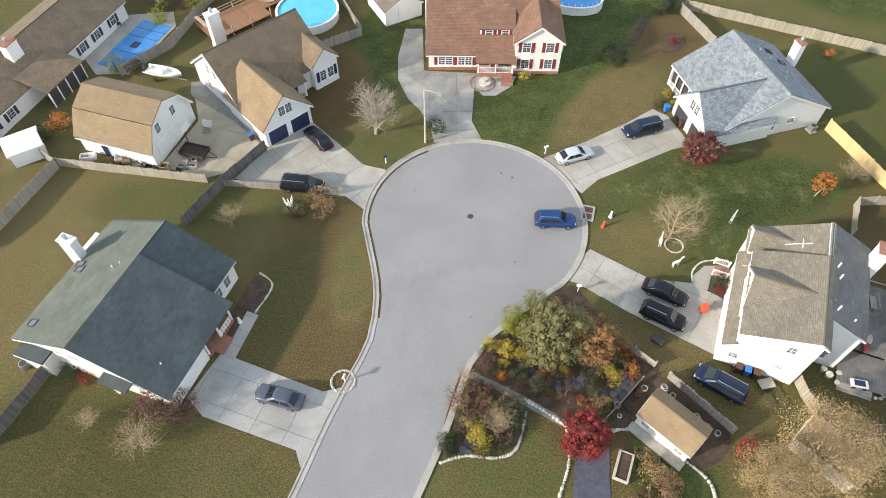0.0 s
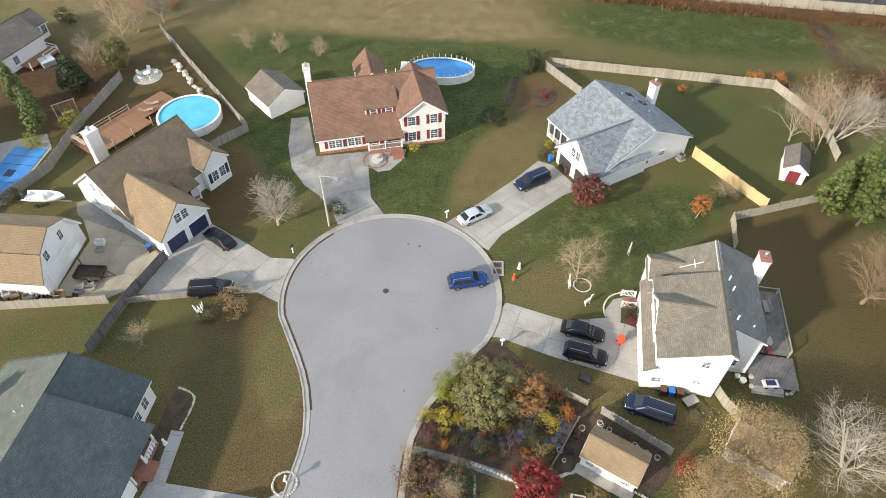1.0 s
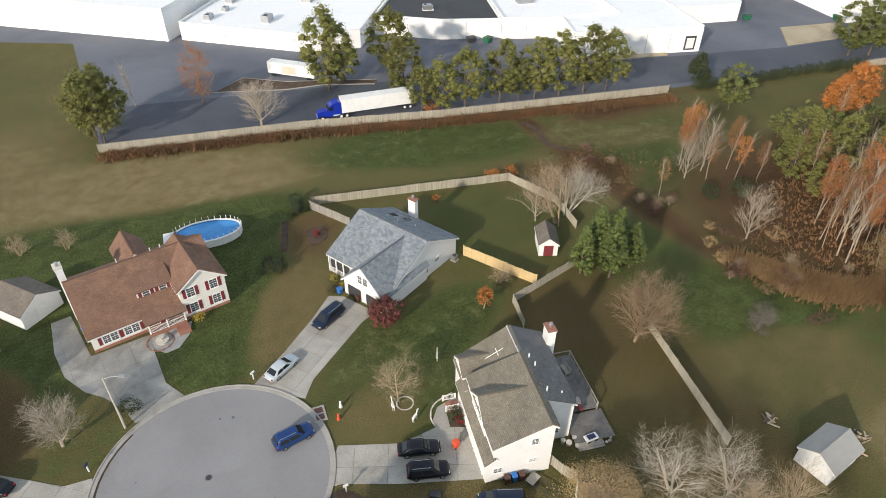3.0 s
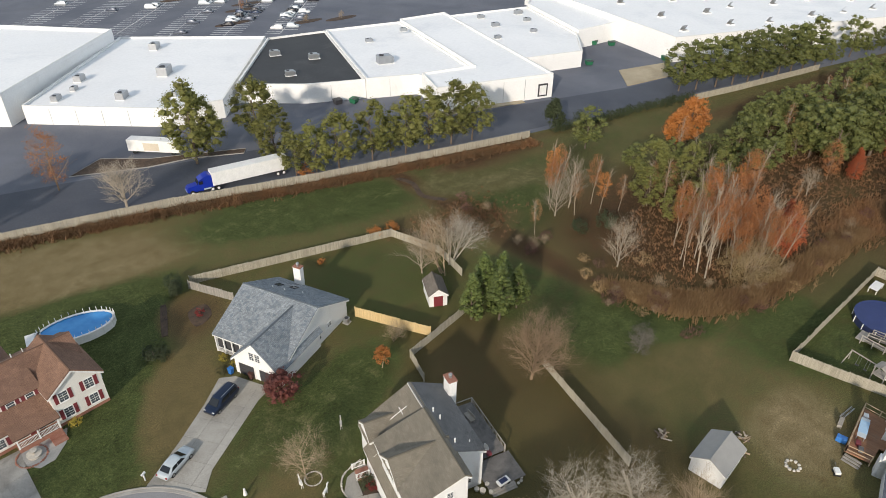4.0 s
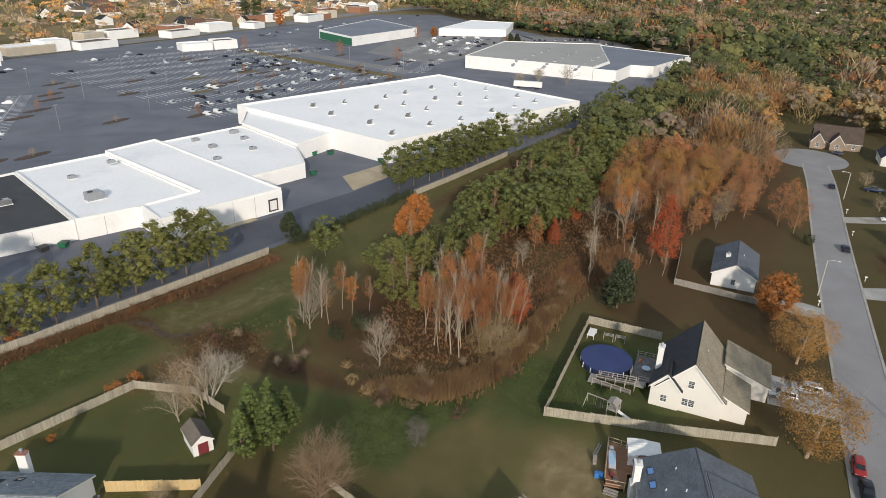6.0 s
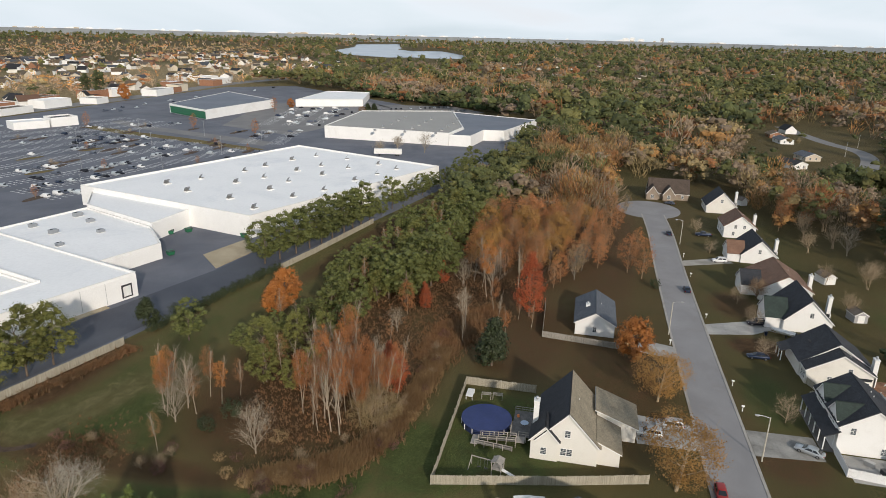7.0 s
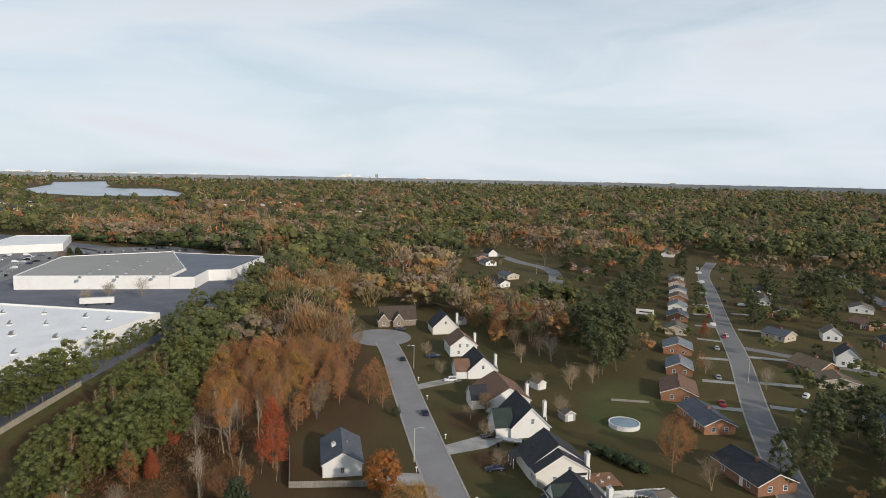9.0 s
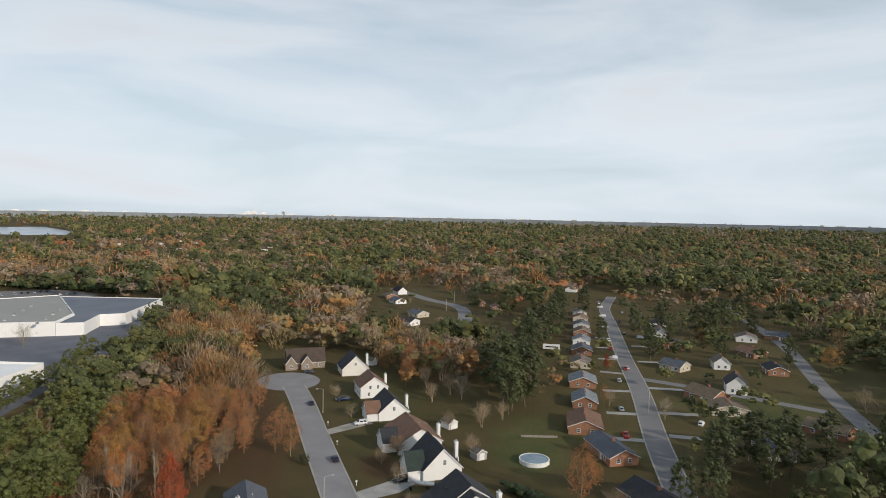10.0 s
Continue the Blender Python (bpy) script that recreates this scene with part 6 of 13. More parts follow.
chimney(h, *local(O, R, -0.1, 8.6), R + 90, 0, 8.9, 1.5, 0.9, cap=STONE)
for u, v, z in ((6.6, 8.0, 6.7), (11.0, 7.4, 7.0), (12.4, 7.6, 6.9)):
    vent(h, m4, u, v, z, 0.7)
part("heat_pump", box(18.2, 19.1, 4.0, 5.2, 0, 1.0, bevel=0.05), plain("pale_blue_plastic", (0.40, 0.50, 0.55), 0.5), h, m=m4)

# ---- house with blue-grey roof ----
O, R = (22.1, 73.1), -66.3
h = house("house", *O, R, "white house with mottled blue-grey roof and front-facing garage")
m5 = volume(h, O, R, 12.5, [(0.3, 3.1), (7.65, 6.8), (15.0, 3.1)], WHITE_SIDING, ROOF_BLUE)
O5 = (25.3, 60.5)
m5g = volume(h, O5, R + 90, 9.5, gable(7.5, 2.8, 6.4), WHITE_SIDING, ROOF_BLUE)
for v in (2.0, 5.5):
    garage_door(h, on_wall(m5g, "u0", v, 0, 9.5, 7.5), 2.6, 2.15, DARK_PAINT)
for v in (3.3, 4.3):
    window(h, on_wall(m5g, "u0", v, 3.4, 9.5, 7.5), 0.75, 1.3)
mw5 = m5
for v, z, w, hh in ((5.2, 0.9, 0.8, 1.4), (7.6, 0.9, 0.8, 1.4), (10.2, 1.6, 0.9, 0.7)):
    window(h, on_wall(m5, "u1", v, z, 12.5, 15), w, hh)
posts_rail(h, m5, (0.2, -0.05), (4.6, -0.05), 0.15, 3.0, 1.5)
# dark sheet added on the wall in place of the porch's shade
boxed(h, "porch_shade", m5, DARK_PAINT, 0.3, 4.5, 0.22, 0.285, 0.2, 2.7)
chimney(h, *local(O, R, 3.9, 15.2), R, 0, 6.6, 1.3, 0.85, cap=BRICK)
for u, v in ((2.8, 11.7), (4.9, 12.5)):
    skylight(h, m5, u, v, 6.8 - (v - 7.65) * 0.503 + 0.22, -27, 0.7, 1.1)
for u, v in ((3.2, 9.8), (5.0, 10.2), (7.4, 11.4)):
    vent(h, m5, u, v, 6.8 - (v - 7.65) * 0.503 + 0.15, 0.35)
ac = empty("air_conditioner", pose(*local(O, R, 13.3, 13.6), 0, 0, 0, R), "grey outdoor air conditioning unit beside a wall", "air conditioner")
part("casing", box(-0.4, 0.4, -0.4, 0.4, 0.08, 0.9, bevel=0.04), STEEL, ac)
part("fan_grille", tube((0, 0, 0.9), (0, 0, 0.93), 0.32, n=16), DARK_PAINT, ac)
part("pad", box(-0.55, 0.55, -0.55, 0.55, 0, 0.08), CONCRETE, ac)

# ---- house with the saltbox roof, warm grey shingles ----
O, R = (23.7, 31.45), 75.1
h = house("house", *O, R, "white saltbox house with warm grey shingles and a gabled dormer")
# u runs north along the ridge, v to the west; the house lies on the east side, so v is negative
m6 = volume(h, O, R, 9.7, [(-7.3, 7.75), (-6.75, 8.15), (-0.75, 5.95)], WHITE_SIDING, ROOF_GREY, ov=0.28, ridge_cap=False)
part("ridge_cap", tube((-0.28, -6.75, 8.32), (9.98, -6.75, 8.32), 0.11, n=6), ROOF_GREY, h, m=m6)
# east slope: its shade is put into the shingle colour
m6b = volume(h, local(O, R, 3.5, 0), R, 10.9, [(-11.1, 5.9), (-7.0, 7.9)], WHITE_SIDING, ROOF_GREY_SHADED, ov=0.26, ridge_cap=False)
m6n = volume(h, local(O, R, 9.72, 0), R, 4.68, [(-6.98, 7.86), (-0.55, 4.0)], WHITE_SIDING, ROOF_GREY, ov=0.26, ridge_cap=False)
m6c = volume(h, O, R, 11.3, [(-0.78, 3.95), (0.0, 3.35)], WHITE_SIDING, ROOF_GREY, ov=0.24, ridge_cap=False)
# dormer facing the court, low gable over the north entrance
md = volume(h, local(O, R, 2.9, -0.62), R + 270, 6.8, gable(4.8, 5.9, 7.85), WHITE_SIDING, ROOF_GREY, ov=0.22)
md2 = volume(h, local(O, R, 10.9, -0.45), R + 270, 4.0, gable(3.2, 4.9, 6.1), WHITE_SIDING, ROOF_GREY, ov=0.2)
for v in (1.7, 3.1):
    window(h, on_wall(md, "u0", v, 5.0, 6.8, 4.8), 0.8, 1.1)
window(h, on_wall(m6n, "v1", 2.6, 1.2, 4.68, 0) @ pose(0, -0.55, 0), 0.9, 1.5)
for u in (2.6, 6.2):
    garage_door(h, on_wall(m6c, "v1", u, 0, 11.3, 0), 2.9, 2.1)
for v, z, w, hh in ((-5.2, 5.2, 0.7, 0.9), (-1.3, 1.5, 0.9, 0.7), (-5.2, 2.2, 0.8, 0.45), (-2.6, 0.2, 1.0, 0.5)):
    window(h, on_wall(m6, "u0", v, z, 9.7, 0), w, hh)
part("gable_vent", tube((-0.03, -6.1, 7.0), (0.03, -6.1, 7.0), 0.24, n=14), TRIM, h, m=m6)
window(h, on_wall(m6b, "u0", -9.2, 1.2, 10.9, 0), 0.9, 1.3)
door(h, on_wall(m6b, "v0", 5.0, 0.6, 10.9, 0) @ pose(0, 11.1, 0), 1.7, 2.05, GLASS)
chimney(h, *local(O, R, 13.0, -11.7), R, 0, 8.3, 1.5, 1.0, cap=BRICK)
for u, v in ((9.4, -7.7), (8.2, -8.0), (4.5, -8.0)):
    vent(h, m6, u, v, 7.9 + (v + 7.0) * 0.487 + 0.1, 0.8, 0.09)
vent(h, m6, 4.6, -9.9, 6.55, 0.4, 0.08)
dish = empty("satellite_dish", pose(*local(O, R, 3.3, -11.2), 6.1, 0, 0, R), "round grey satellite dish on a roof corner", "satellite dish")
part("bowl", tube((0, 0, 0.35), (-0.05, -0.12, 0.47), 0.26, 0.46, 18), STEEL, dish)
part("arm", tube((0, 0, -0.2), (0, 0, 0.35), 0.04), STEEL, dish)
an = empty("antenna", pose(*local(O, R, 12.0, -4.0), 6.25, 0, 0, R), "white rod antenna lying on a shingle roof", "antenna")
part("mast", box(-0.04, 0.04, -1.8, 1.8, 0, 0.08, m=pose(0, 0, 0, -31, 0, 0)), TRIM, an)
part("crossbar", box(-0.6, 0.6, -0.04, 0.04, 0.05, 0.11, m=pose(0, -0.8, 0.48, -31, 0, 0)), TRIM, an)
boxed(h, "porch_steps", m6, BRICK, 10.0, 11.3, 0.05, 1.6, 0, 0.45)
posts_rail(h, m6, (9.9, 0.3), (9.9, 1.8), 0.45, 1.4, 1.5)
posts_rail(h, m6, (11.5, 0.3), (11.5, 1.8), 0.45, 1.4, 1.5)
# deck behind: upper platform, lower platform and steps; y of the deck runs east
dk = empty("deck", pose(*local(O, R, 3.5, -11.1), 0, 0, 0, R - 180), "greyed timber deck and steps behind a house", "deck")
for k in range(33):
    part("deck_board", box(-11.3, -2.6, 0.05 + k * 0.145, 0.185 + k * 0.145, 0.55, 0.62), TIMBER_DARK, dk)
for k in range(34):
    part("deck_board", box(-2.58, 1.4, 0.3 + k * 0.145, 0.43 + k * 0.145, 0.22, 0.29), TIMBER_DARK, dk)
for x in (-11.2, -8.4, -5.6, -2.7):
    part("post", box(x - 0.07, x + 0.07, 4.68, 4.82, 0, 1.5), TIMBER_GREY, dk)
part("rail", box(-11.2, -2.7, 4.70, 4.80, 1.42, 1.5), TIMBER_GREY, dk)
part("rail", box(-11.25, -11.15, 0.1, 4.8, 1.42, 1.5), TIMBER_GREY, dk)
for k in range(28):
    x = -11.0 + k * 0.3
    part("baluster", box(x - 0.02, x + 0.02, 4.73, 4.77, 0.62, 1.42), TIMBER_GREY, dk)
for k in range(3):
    part("step", box(1.4 + k * 0.3, 1.7 + k * 0.3, 0.4, 3.6, 0.16 - k * 0.07, 0.22 - k * 0.07), TIMBER_GREY, dk)
gt = empty("garden_bench", pose(*local(O, R, 12.3, -14.2), 0.62, 0, 0, R + 8), "grey timber garden bench on a deck", "bench")
part("seat", box(-0.8, 0.8, -0.3, 0.3, 0.4, 0.46), TIMBER_GREY, gt)
part("backrest", box(-0.8, 0.8, -0.36, -0.3, 0.4, 0.95), TIMBER_GREY, gt)
for q in (-0.7, 0.7):
    for w in (-0.25, 0.25):
        part("leg", box(q - 0.04, q + 0.04, w - 0.04, w + 0.04, 0, 0.4), TIMBER_GREY, gt)
gl = empty("barbecue_grill", pose(*local(O, R, 6.4, -13.6), 0.29, 0, 0, R), "black barbecue grill with a red cover", "grill")
part("firebox", box(-0.5, 0.5, -0.3, 0.3, 0.55, 0.95, bevel=0.08), RED_PAINT, gl)
for q in (-0.42, 0.42):
    for w in (-0.24, 0.24):
        part("leg", box(q - 0.03, q + 0.03, w - 0.03, w + 0.03, 0, 0.55), DARK_PAINT, gl)
sk = empty("utility_cart", pose(*local(O, R, 2.4, -13.4), 0, 0, 0, R - 80), "white and dark utility cart beside deck steps", "cart")
part("tray", box(-0.8, 0.8, -0.42, 0.42, 0.35, 0.6, bevel=0.05), TRIM, sk)
part("panel", box(-0.5, 0.5, -0.3, 0.3, 0.6, 0.64), NAVY, sk)
for q in (-0.5, 0.5):
    for w in (-1, 1):
        part("wheel", tube((q, w * 0.42, 0.2), (q, w * 0.5, 0.2), 0.2, n=12), TYRE, sk)
for q, w, r in ((2.9, -10.2, 0.3), (2.4, -10.7, 0.36), (3.0, -11.6, 0.28), (1.9, -11.5, 0.25)):
    tagged(part("pale_pot", tube((0, 0, 0), (0, 0, r * 1.3), r * 0.8, r, 12), STONE, m=pose(*local(O, R, q, w), 0)), "pale round plant pot beside a house", "plant pot", "pots by the deck")

# ---- sheds ----
def shed(x, y, rot, L, W, he, hr, wall, roof, label, doormat=TRIM, dwall="u0", name="shed"):
    h = house(name, x, y, rot, label, "shed")
    m = volume(h, (x, y), rot, L, gable(W, he, hr), wall, roof, ov=0.2, thick=0.1)
    door(h, on_wall(m, dwall, W / 2 if dwall[0] == "u" else L / 2, 0, L, W), 1.5 if W > 2.6 else 0.95, min(2.0, he + 0.1), doormat)
    return h, m
shed(-13.5, 84.1, 126, 6.4, 6.0, 2.4, 4.0, WHITE_SIDING, ROOF_TAUPE, "white garden shed with a brown shingle roof on a lawn", dwall="u0")
shed(54.5, 59.7, 62, 4.6, 2.9, 2.2, 3.3, WHITE_SIDING, ROOF_TAUPE, "small white shed with a dark red door", RED_PAINT)
shed(55.9, 13.4, 5, 5.4, 4.0, 2.3, 3.5, WHITE_SIDING, MEMBRANE_GREY, "white shed with grey shingles in a bare yard", dwall="u1")
gs, gm = shed(15.6, 23.7, -37, 5.3, 3.3, 2.1, 3.3, CREAM_SIDING, ROOF_TAN, "cream potting shed with a tan roof among stone paths", TRIM, "v0")
for u in (0.9, 4.4):
    window(gs, on_wall(gm, "v0", u, 0.9, 5.3, 3.3), 0.8, 0.8)
boxed(gs, "porch_floor", gm, TIMBER_GREY, -0.2, 5.5, -1.0, -0.02, 0.05, 0.2)
shed(29.4, 23.2, -40, 5.6, 4.6, 2.4, 3.7, WHITE_SIDING, ROOF_TAN, "shed with a straw-coloured roof half hidden by a bare tree", name="shed")
shed(-57.8, 46.4, 40, 3.8, 3.4, 2.1, 2.8, WHITE_SIDING, MEMBRANE, "small white flat-pitched store by a fence")

# ---- fences round the court ----
fence([(-52.7, 47.4), (-34.0, 47.2)], FENCE_PALE, 1.5, "pale board fence behind a workshop")
fence([(-31.9, 47.0), (-17.6, 47.6)], FENCE_GREY, 1.2, "low grey board fence beside a driveway")
fence([(-28.6, 53.4), (-31.8, 47.1), (-34.2, 40.4)], FENCE_DARK, 1.8, "dark stained board fence climbing to a garage")
fence([(-56.6, 33.2), (-54.8, 37.1), (-52.7, 47.2), (-57.4, 49.5)], FENCE_GREY, 1.7)
fence([(-42.6, 13.6), (-40.6, 22.0)], FENCE_DARK, 1.8, "dark weathered fence at the side of a house")
fence([(-52.2, 64.5), (-47.7, 71.4), (-46.3, 81.2), (-43.0, 92.8)], FENCE_GREY, 1.7, "grey fence between a pool patio and a yard")
fence([(-26.8, 73.4), (-21.4, 77.9), (-29.9, 91.5), (-39.6, 107.3)], FENCE_GREY, 1.6, "grey paling fence behind two gardens")
fence([(41.7, 66.7), (47.6, 55.6)], FENCE_NEW, 1.9, "new yellow pine board fence beside a house")
fence([(40.9, 49.0), (42.4, 53.9), (55.9, 56.5)], FENCE_PALE, 1.6, "pale grey board fence round a back yard")
fence([(25.8, 91.1), (60.1, 81.7)], FENCE_PALE, 1.7, "long weathered fence between a yard and a field")
fence([(25.1, 90.1), (29.2, 82.3)], FENCE_GREY, 1.7, "grey fence end beside a house")
fence([(60.1, 81.7), (63.2, 71.8), (61.6, 64.0)], FENCE_PALE, 1.6, "fence running behind a small shed under trees")
fence([(55.8, 40.7), (50.5, 22.2)], FENCE_PALE, 1.6, "yellowed fence running down a bare yard")
fence([(31.2, 30.2), (31.6, 28.4), (32.4, 26.8)], FENCE_PALE, 1.7, "short curved fence at a house corner")
fence([(13.8, 32.4), (17.8, 29.7)], FENCE_PALE, 1.2, "low weathered garden fence at a bed's edge")
fence([(19.0, 28.7), (22.0, 26.1), (24.6, 23.8)], FENCE_GREY, 1.3, "grey garden fence behind a potting shed")
fence([(16.4, 28.1), (14.2, 25.2), (12.3, 22.8)], FENCE_GREY, 1.0, "low grey fence between garden beds")
fence([(83.7, 18.1), (116.0, 18.4), (116.1, 4.2)], FENCE_PALE, 1.8, "pale board fence round a yard with a pool")
fence([(83.7, 18.1), (88.8, -3.0), (92.4, -15.9)], FENCE_PALE, 1.8, "board fence running from a pool yard to the street")
fence([(-3.9, 127.2), (34.4, 118.2), (61.7, 109.5), (113.4, 96.2)], FENCE_PALE, 1.9, "long board fence between a field and a service lane")
fence([(168.0, 84.4), (185.1, 80.8), (223.7, 74.0)], FENCE_PALE, 1.9, "board fence beside a loading yard")

# ---- pools ----
def round_pool(x, y, r, hh, water, label, r2=None, rot=0.0, n=28):
    r2 = r2 or r
    lid = water.name.startswith("navy")
    p = empty("swimming_pool", pose(x, y, 0, 0, 0, rot), label, "swimming pool")
    ring = [(r * math.cos(math.tau * k / n), r2 * math.sin(math.tau * k / n)) for k in range(n)]
    part("wall", sweep(ring, 0.08, 0, hh, True), NAVY if lid else TRIM, p)
    part("rim", sweep(ring, 0.34, hh, hh + 0.06, True), water if lid else TRIM, p)
    part("water", prism([(a * 0.985, b * 0.985) for a, b in ring], 0.1, hh + 0.03 if lid else hh - 0.12), water, p)
    for k in range(0, n, 2):
        a, b = ring[k]
        part("upright", box(a * 1.02 - 0.06, a * 1.02 + 0.06, b * 1.02 - 0.06, b * 1.02 + 0.06, 0, hh), TRIM, p)
    return p
round_pool(-30.3, 81.3, 4.55, 1.3, POOL_WATER, "round above-ground pool with turquoise water and white rim")
pl = round_pool(8.1, 90.1, 5.2, 1.3, POOL_BLUE, "oval above-ground pool with blue water and a white fence", 2.9, -8)
for k in range(0, 34):
    a = math.tau * k / 34
    part("picket", box(-0.05, 0.05, -0.03, 0.03, 1.36, 2.0, m=pose(5.35 * math.cos(a), 3.05 * math.sin(a), 0, 0, 0, math.degrees(a))), TRIM, pl)
part("deck", box(-6.6, -4.6, -1.4, 1.4, 1.2, 1.36), TRIM, pl)
pc = empty("covered_pool", pose(-53.1, 71.2, 0, 0, 0, 78), "in-ground pool under a taut bright blue cover", "swimming pool")
part("coping", box(-5.9, 5.9, -2.9, 2.9, 0.03, 0.10, bevel=0.03), CONCRETE, pc)
part("cover", box(-5.5, 5.5, -2.5, 2.5, 0.10, 0.15, bevel=0.03), COVER_BLUE, pc)
part("drain_panel", box(-0.7, 0.7, -0.6, 0.6, 0.15, 0.165), NAVY, pc)
for x in (-3.6, -1.8, 1.8, 3.6):
    part("strap", box(x - 0.04, x + 0.04, -2.6, 2.6, 0.15, 0.16), NAVY, pc)
np_ = round_pool(103.0, 12.2, 4.5, 1.2, COVER_NAVY, "round above-ground pool under a navy winter cover")

# ---- street lamps ----
def street_lamp(x, y, rot, hh=8.6, label="tall pale street lamp with a curved arm"):
    s = empty("street_lamp", pose(x, y, 0, 0, 0, rot), label, "street lamp", "lamps along the streets")
    part("pole", tube((0, 0, 0), (0, 0, hh), 0.14, 0.09, 10), POLE, s)
    bm = bmesh.new()
    add_tube(bm, (0, 0, hh - 0.15), (0.9, 0, hh + 0.15), 0.05, n=8); add_tube(bm, (0.9, 0, hh + 0.15), (1.9, 0, hh + 0.2), 0.05, n=8)
    part("arm", bm, STEEL, s)
    hd = part("head", box(1.7, 2.5, -0.16, 0.16, hh + 0.1, hh + 0.3, bevel=0.06), STEEL, s)
    part("lens", box(1.85, 2.4, -0.12, 0.12, hh + 0.05, hh + 0.1), LAMP_CLEAR, hd)
street_lamp(-9.1, 57.5, -25)
street_lamp(151.7, -24.8, -88); street_lamp(103.5, -35.3, 92); street_lamp(229.8, -36.3, 92)
for x, y, r in ((453.4, -160.9, -20), (498.4, -183.4, 160), (285.7, -195.5, -60), (197.9, -150.9, 120)):
    street_lamp(x, y, r, label="distant slender street lamp")

# ---- cars round the court ----
car("suv", P_BLUE, 7.5, 46.6, 5, "metallic blue crossover parked on the asphalt", z=0.03)
car("sedan", P_PALE, 9.6, 57.3, 27, "pale silver saloon car on a driveway", z=0.05)
car("van", P_NAVY, 18.1, 63.1, 205, "dark blue-black minivan with roof bars on a driveway", z=0.05)
car("sedan", P_BLACK, 19.3, 38.4, -22, "black saloon car on a wide driveway", z=0.05)
car("suv", P_BLACK, 18.9, 35.4, -22, "black sport utility car with a sun-roof", z=0.05)
car("van", P_NAVY, 23.9, 28.5, 153, "dark blue people carrier with roof bars on bare ground")
car("sedan", P_GREY, -17.8, 21.6, 172, "slate grey saloon car on a grey driveway", z=0.05)
car("sedan", P_BLACK, -22.5, 55.9, 138, "black saloon car in front of a navy garage door", z=0.05)
car("van", P_BLACK, -22.4, 47.9, 0, "dark van parked by a low fence", z=0.05)

# ---- boat, trailer, bins and garden things ----
bt = empty("boat", pose(-46.2, 64.9, 0, 0, 0, -8), "white open motor boat on a trailer", "boat")
bm = bmesh.new()
rings = []
for x, w, zk, zt in ((-2.6, 0.95, 0.62, 1.25), (-1.2, 1.05, 0.55, 1.25), (0.6, 1.02, 0.55, 1.3), (1.9, 0.7, 0.68, 1.42), (2.8, 0.08, 1.05, 1.55)):
    rings.append([bm.verts.new(c) for c in ((x, -w, zt), (x, -w * 0.8, (zk + zt) / 2), (x, 0, zk), (x, w * 0.8, (zk + zt) / 2), (x, w, zt), (x, w * 0.85, zt), (x, w * 0.7, zk + 0.3), (x, -w * 0.7, zk + 0.3), (x, -w * 0.85, zt))])
for r, s in zip(rings, rings[1:]):
    for k in range(9):
        bm.faces.new((r[k - 1], r[k], s[k], s[k - 1]))
bm.faces.new(rings[0]); bm.faces.new(rings[-1])
bmesh.ops.recalc_face_normals(bm, faces=bm.faces)
part("hull", bm, TRIM, bt)
part("console", box(-0.6, 0.1, -0.35, 0.35, 0.85, 1.55, bevel=0.06), TRIM, bt)
part("outboard_motor", box(-3.0, -2.6, -0.2, 0.2, 0.5, 1.6, bevel=0.07), DARK_PAINT, bt)
part("trailer_beam", box(-2.4, 3.4, -0.06, 0.06, 0.40, 0.52), STEEL, bt)
for s in (-1, 1):
    part("wheel", tube((-0.9, s * 0.9, 0.3), (-0.9, s * 1.08, 0.3), 0.3, n=14), TYRE, bt)
tl = empty("utility_trailer", pose(-36.9, 51.5, 0, 0, 0, -8), "dark rusty steel utility trailer with an empty bed", "trailer")
part("bed", box(-1.7, 1.5, -0.9, 0.9, 0.5, 0.58), RUST_STEEL, tl)
for a in ((-1.7, 1.5, -0.95, -0.9), (-1.7, 1.5, 0.9, 0.95), (-1.75, -1.7, -0.95, 0.95), (1.5, 1.55, -0.95, 0.95)):
    part("side", box(*a, 0.5, 1.0), RUST_STEEL, tl)
part("tongue", add_tube(tube((1.5, -0.6, 0.5), (2.9, 0, 0.45), 0.05), (1.5, 0.6, 0.5), (2.9, 0, 0.45), 0.05), RUST_STEEL, tl)
for s in (-1, 1):
    w = part("wheel", tube((-0.1, s * 0.97, 0.32), (-0.1, s * 1.15, 0.32), 0.32, n=16), TYRE, tl)
    part("rim", tube((-0.1, s * 0.96, 0.32), (-0.1, s * 1.16, 0.32), 0.17, n=12), TRIM, w)


def bin_(x, y, rot, body, lid, label):
    b = empty("wheelie_bin", pose(x, y, 0, 0, 0, rot), label, "bin")
    bm = bmesh.new()
    lo = [bm.verts.new((a * 0.24, c * 0.26, 0.05)) for a, c in ((-1, -1), (1, -1), (1, 1), (-1, 1))]
    hi = [bm.verts.new((a * 0.30, c * 0.33, 1.0)) for a, c in ((-1, -1), (1, -1), (1, 1), (-1, 1))]
    bm.faces.new(lo[::-1]); bm.faces.new(hi)
    for k in range(4):
        bm.faces.new((lo[k - 1], lo[k], hi[k], hi[k - 1]))
    part("body", bm, body, b)
    part("lid", box(-0.33, 0.33, -0.36, 0.36, 1.0, 1.07, bevel=0.025), lid, b)
    for s in (-1, 1):
        part("wheel", tube((-0.24, s * 0.26, 0.1), (-0.24, s * 0.32, 0.1), 0.1, n=10), TYRE, b)
bin_(-11.5, 76.2, 7, BROWN_PLASTIC, BLUE_PLASTIC, "brown bin with a bright blue lid by a wall")
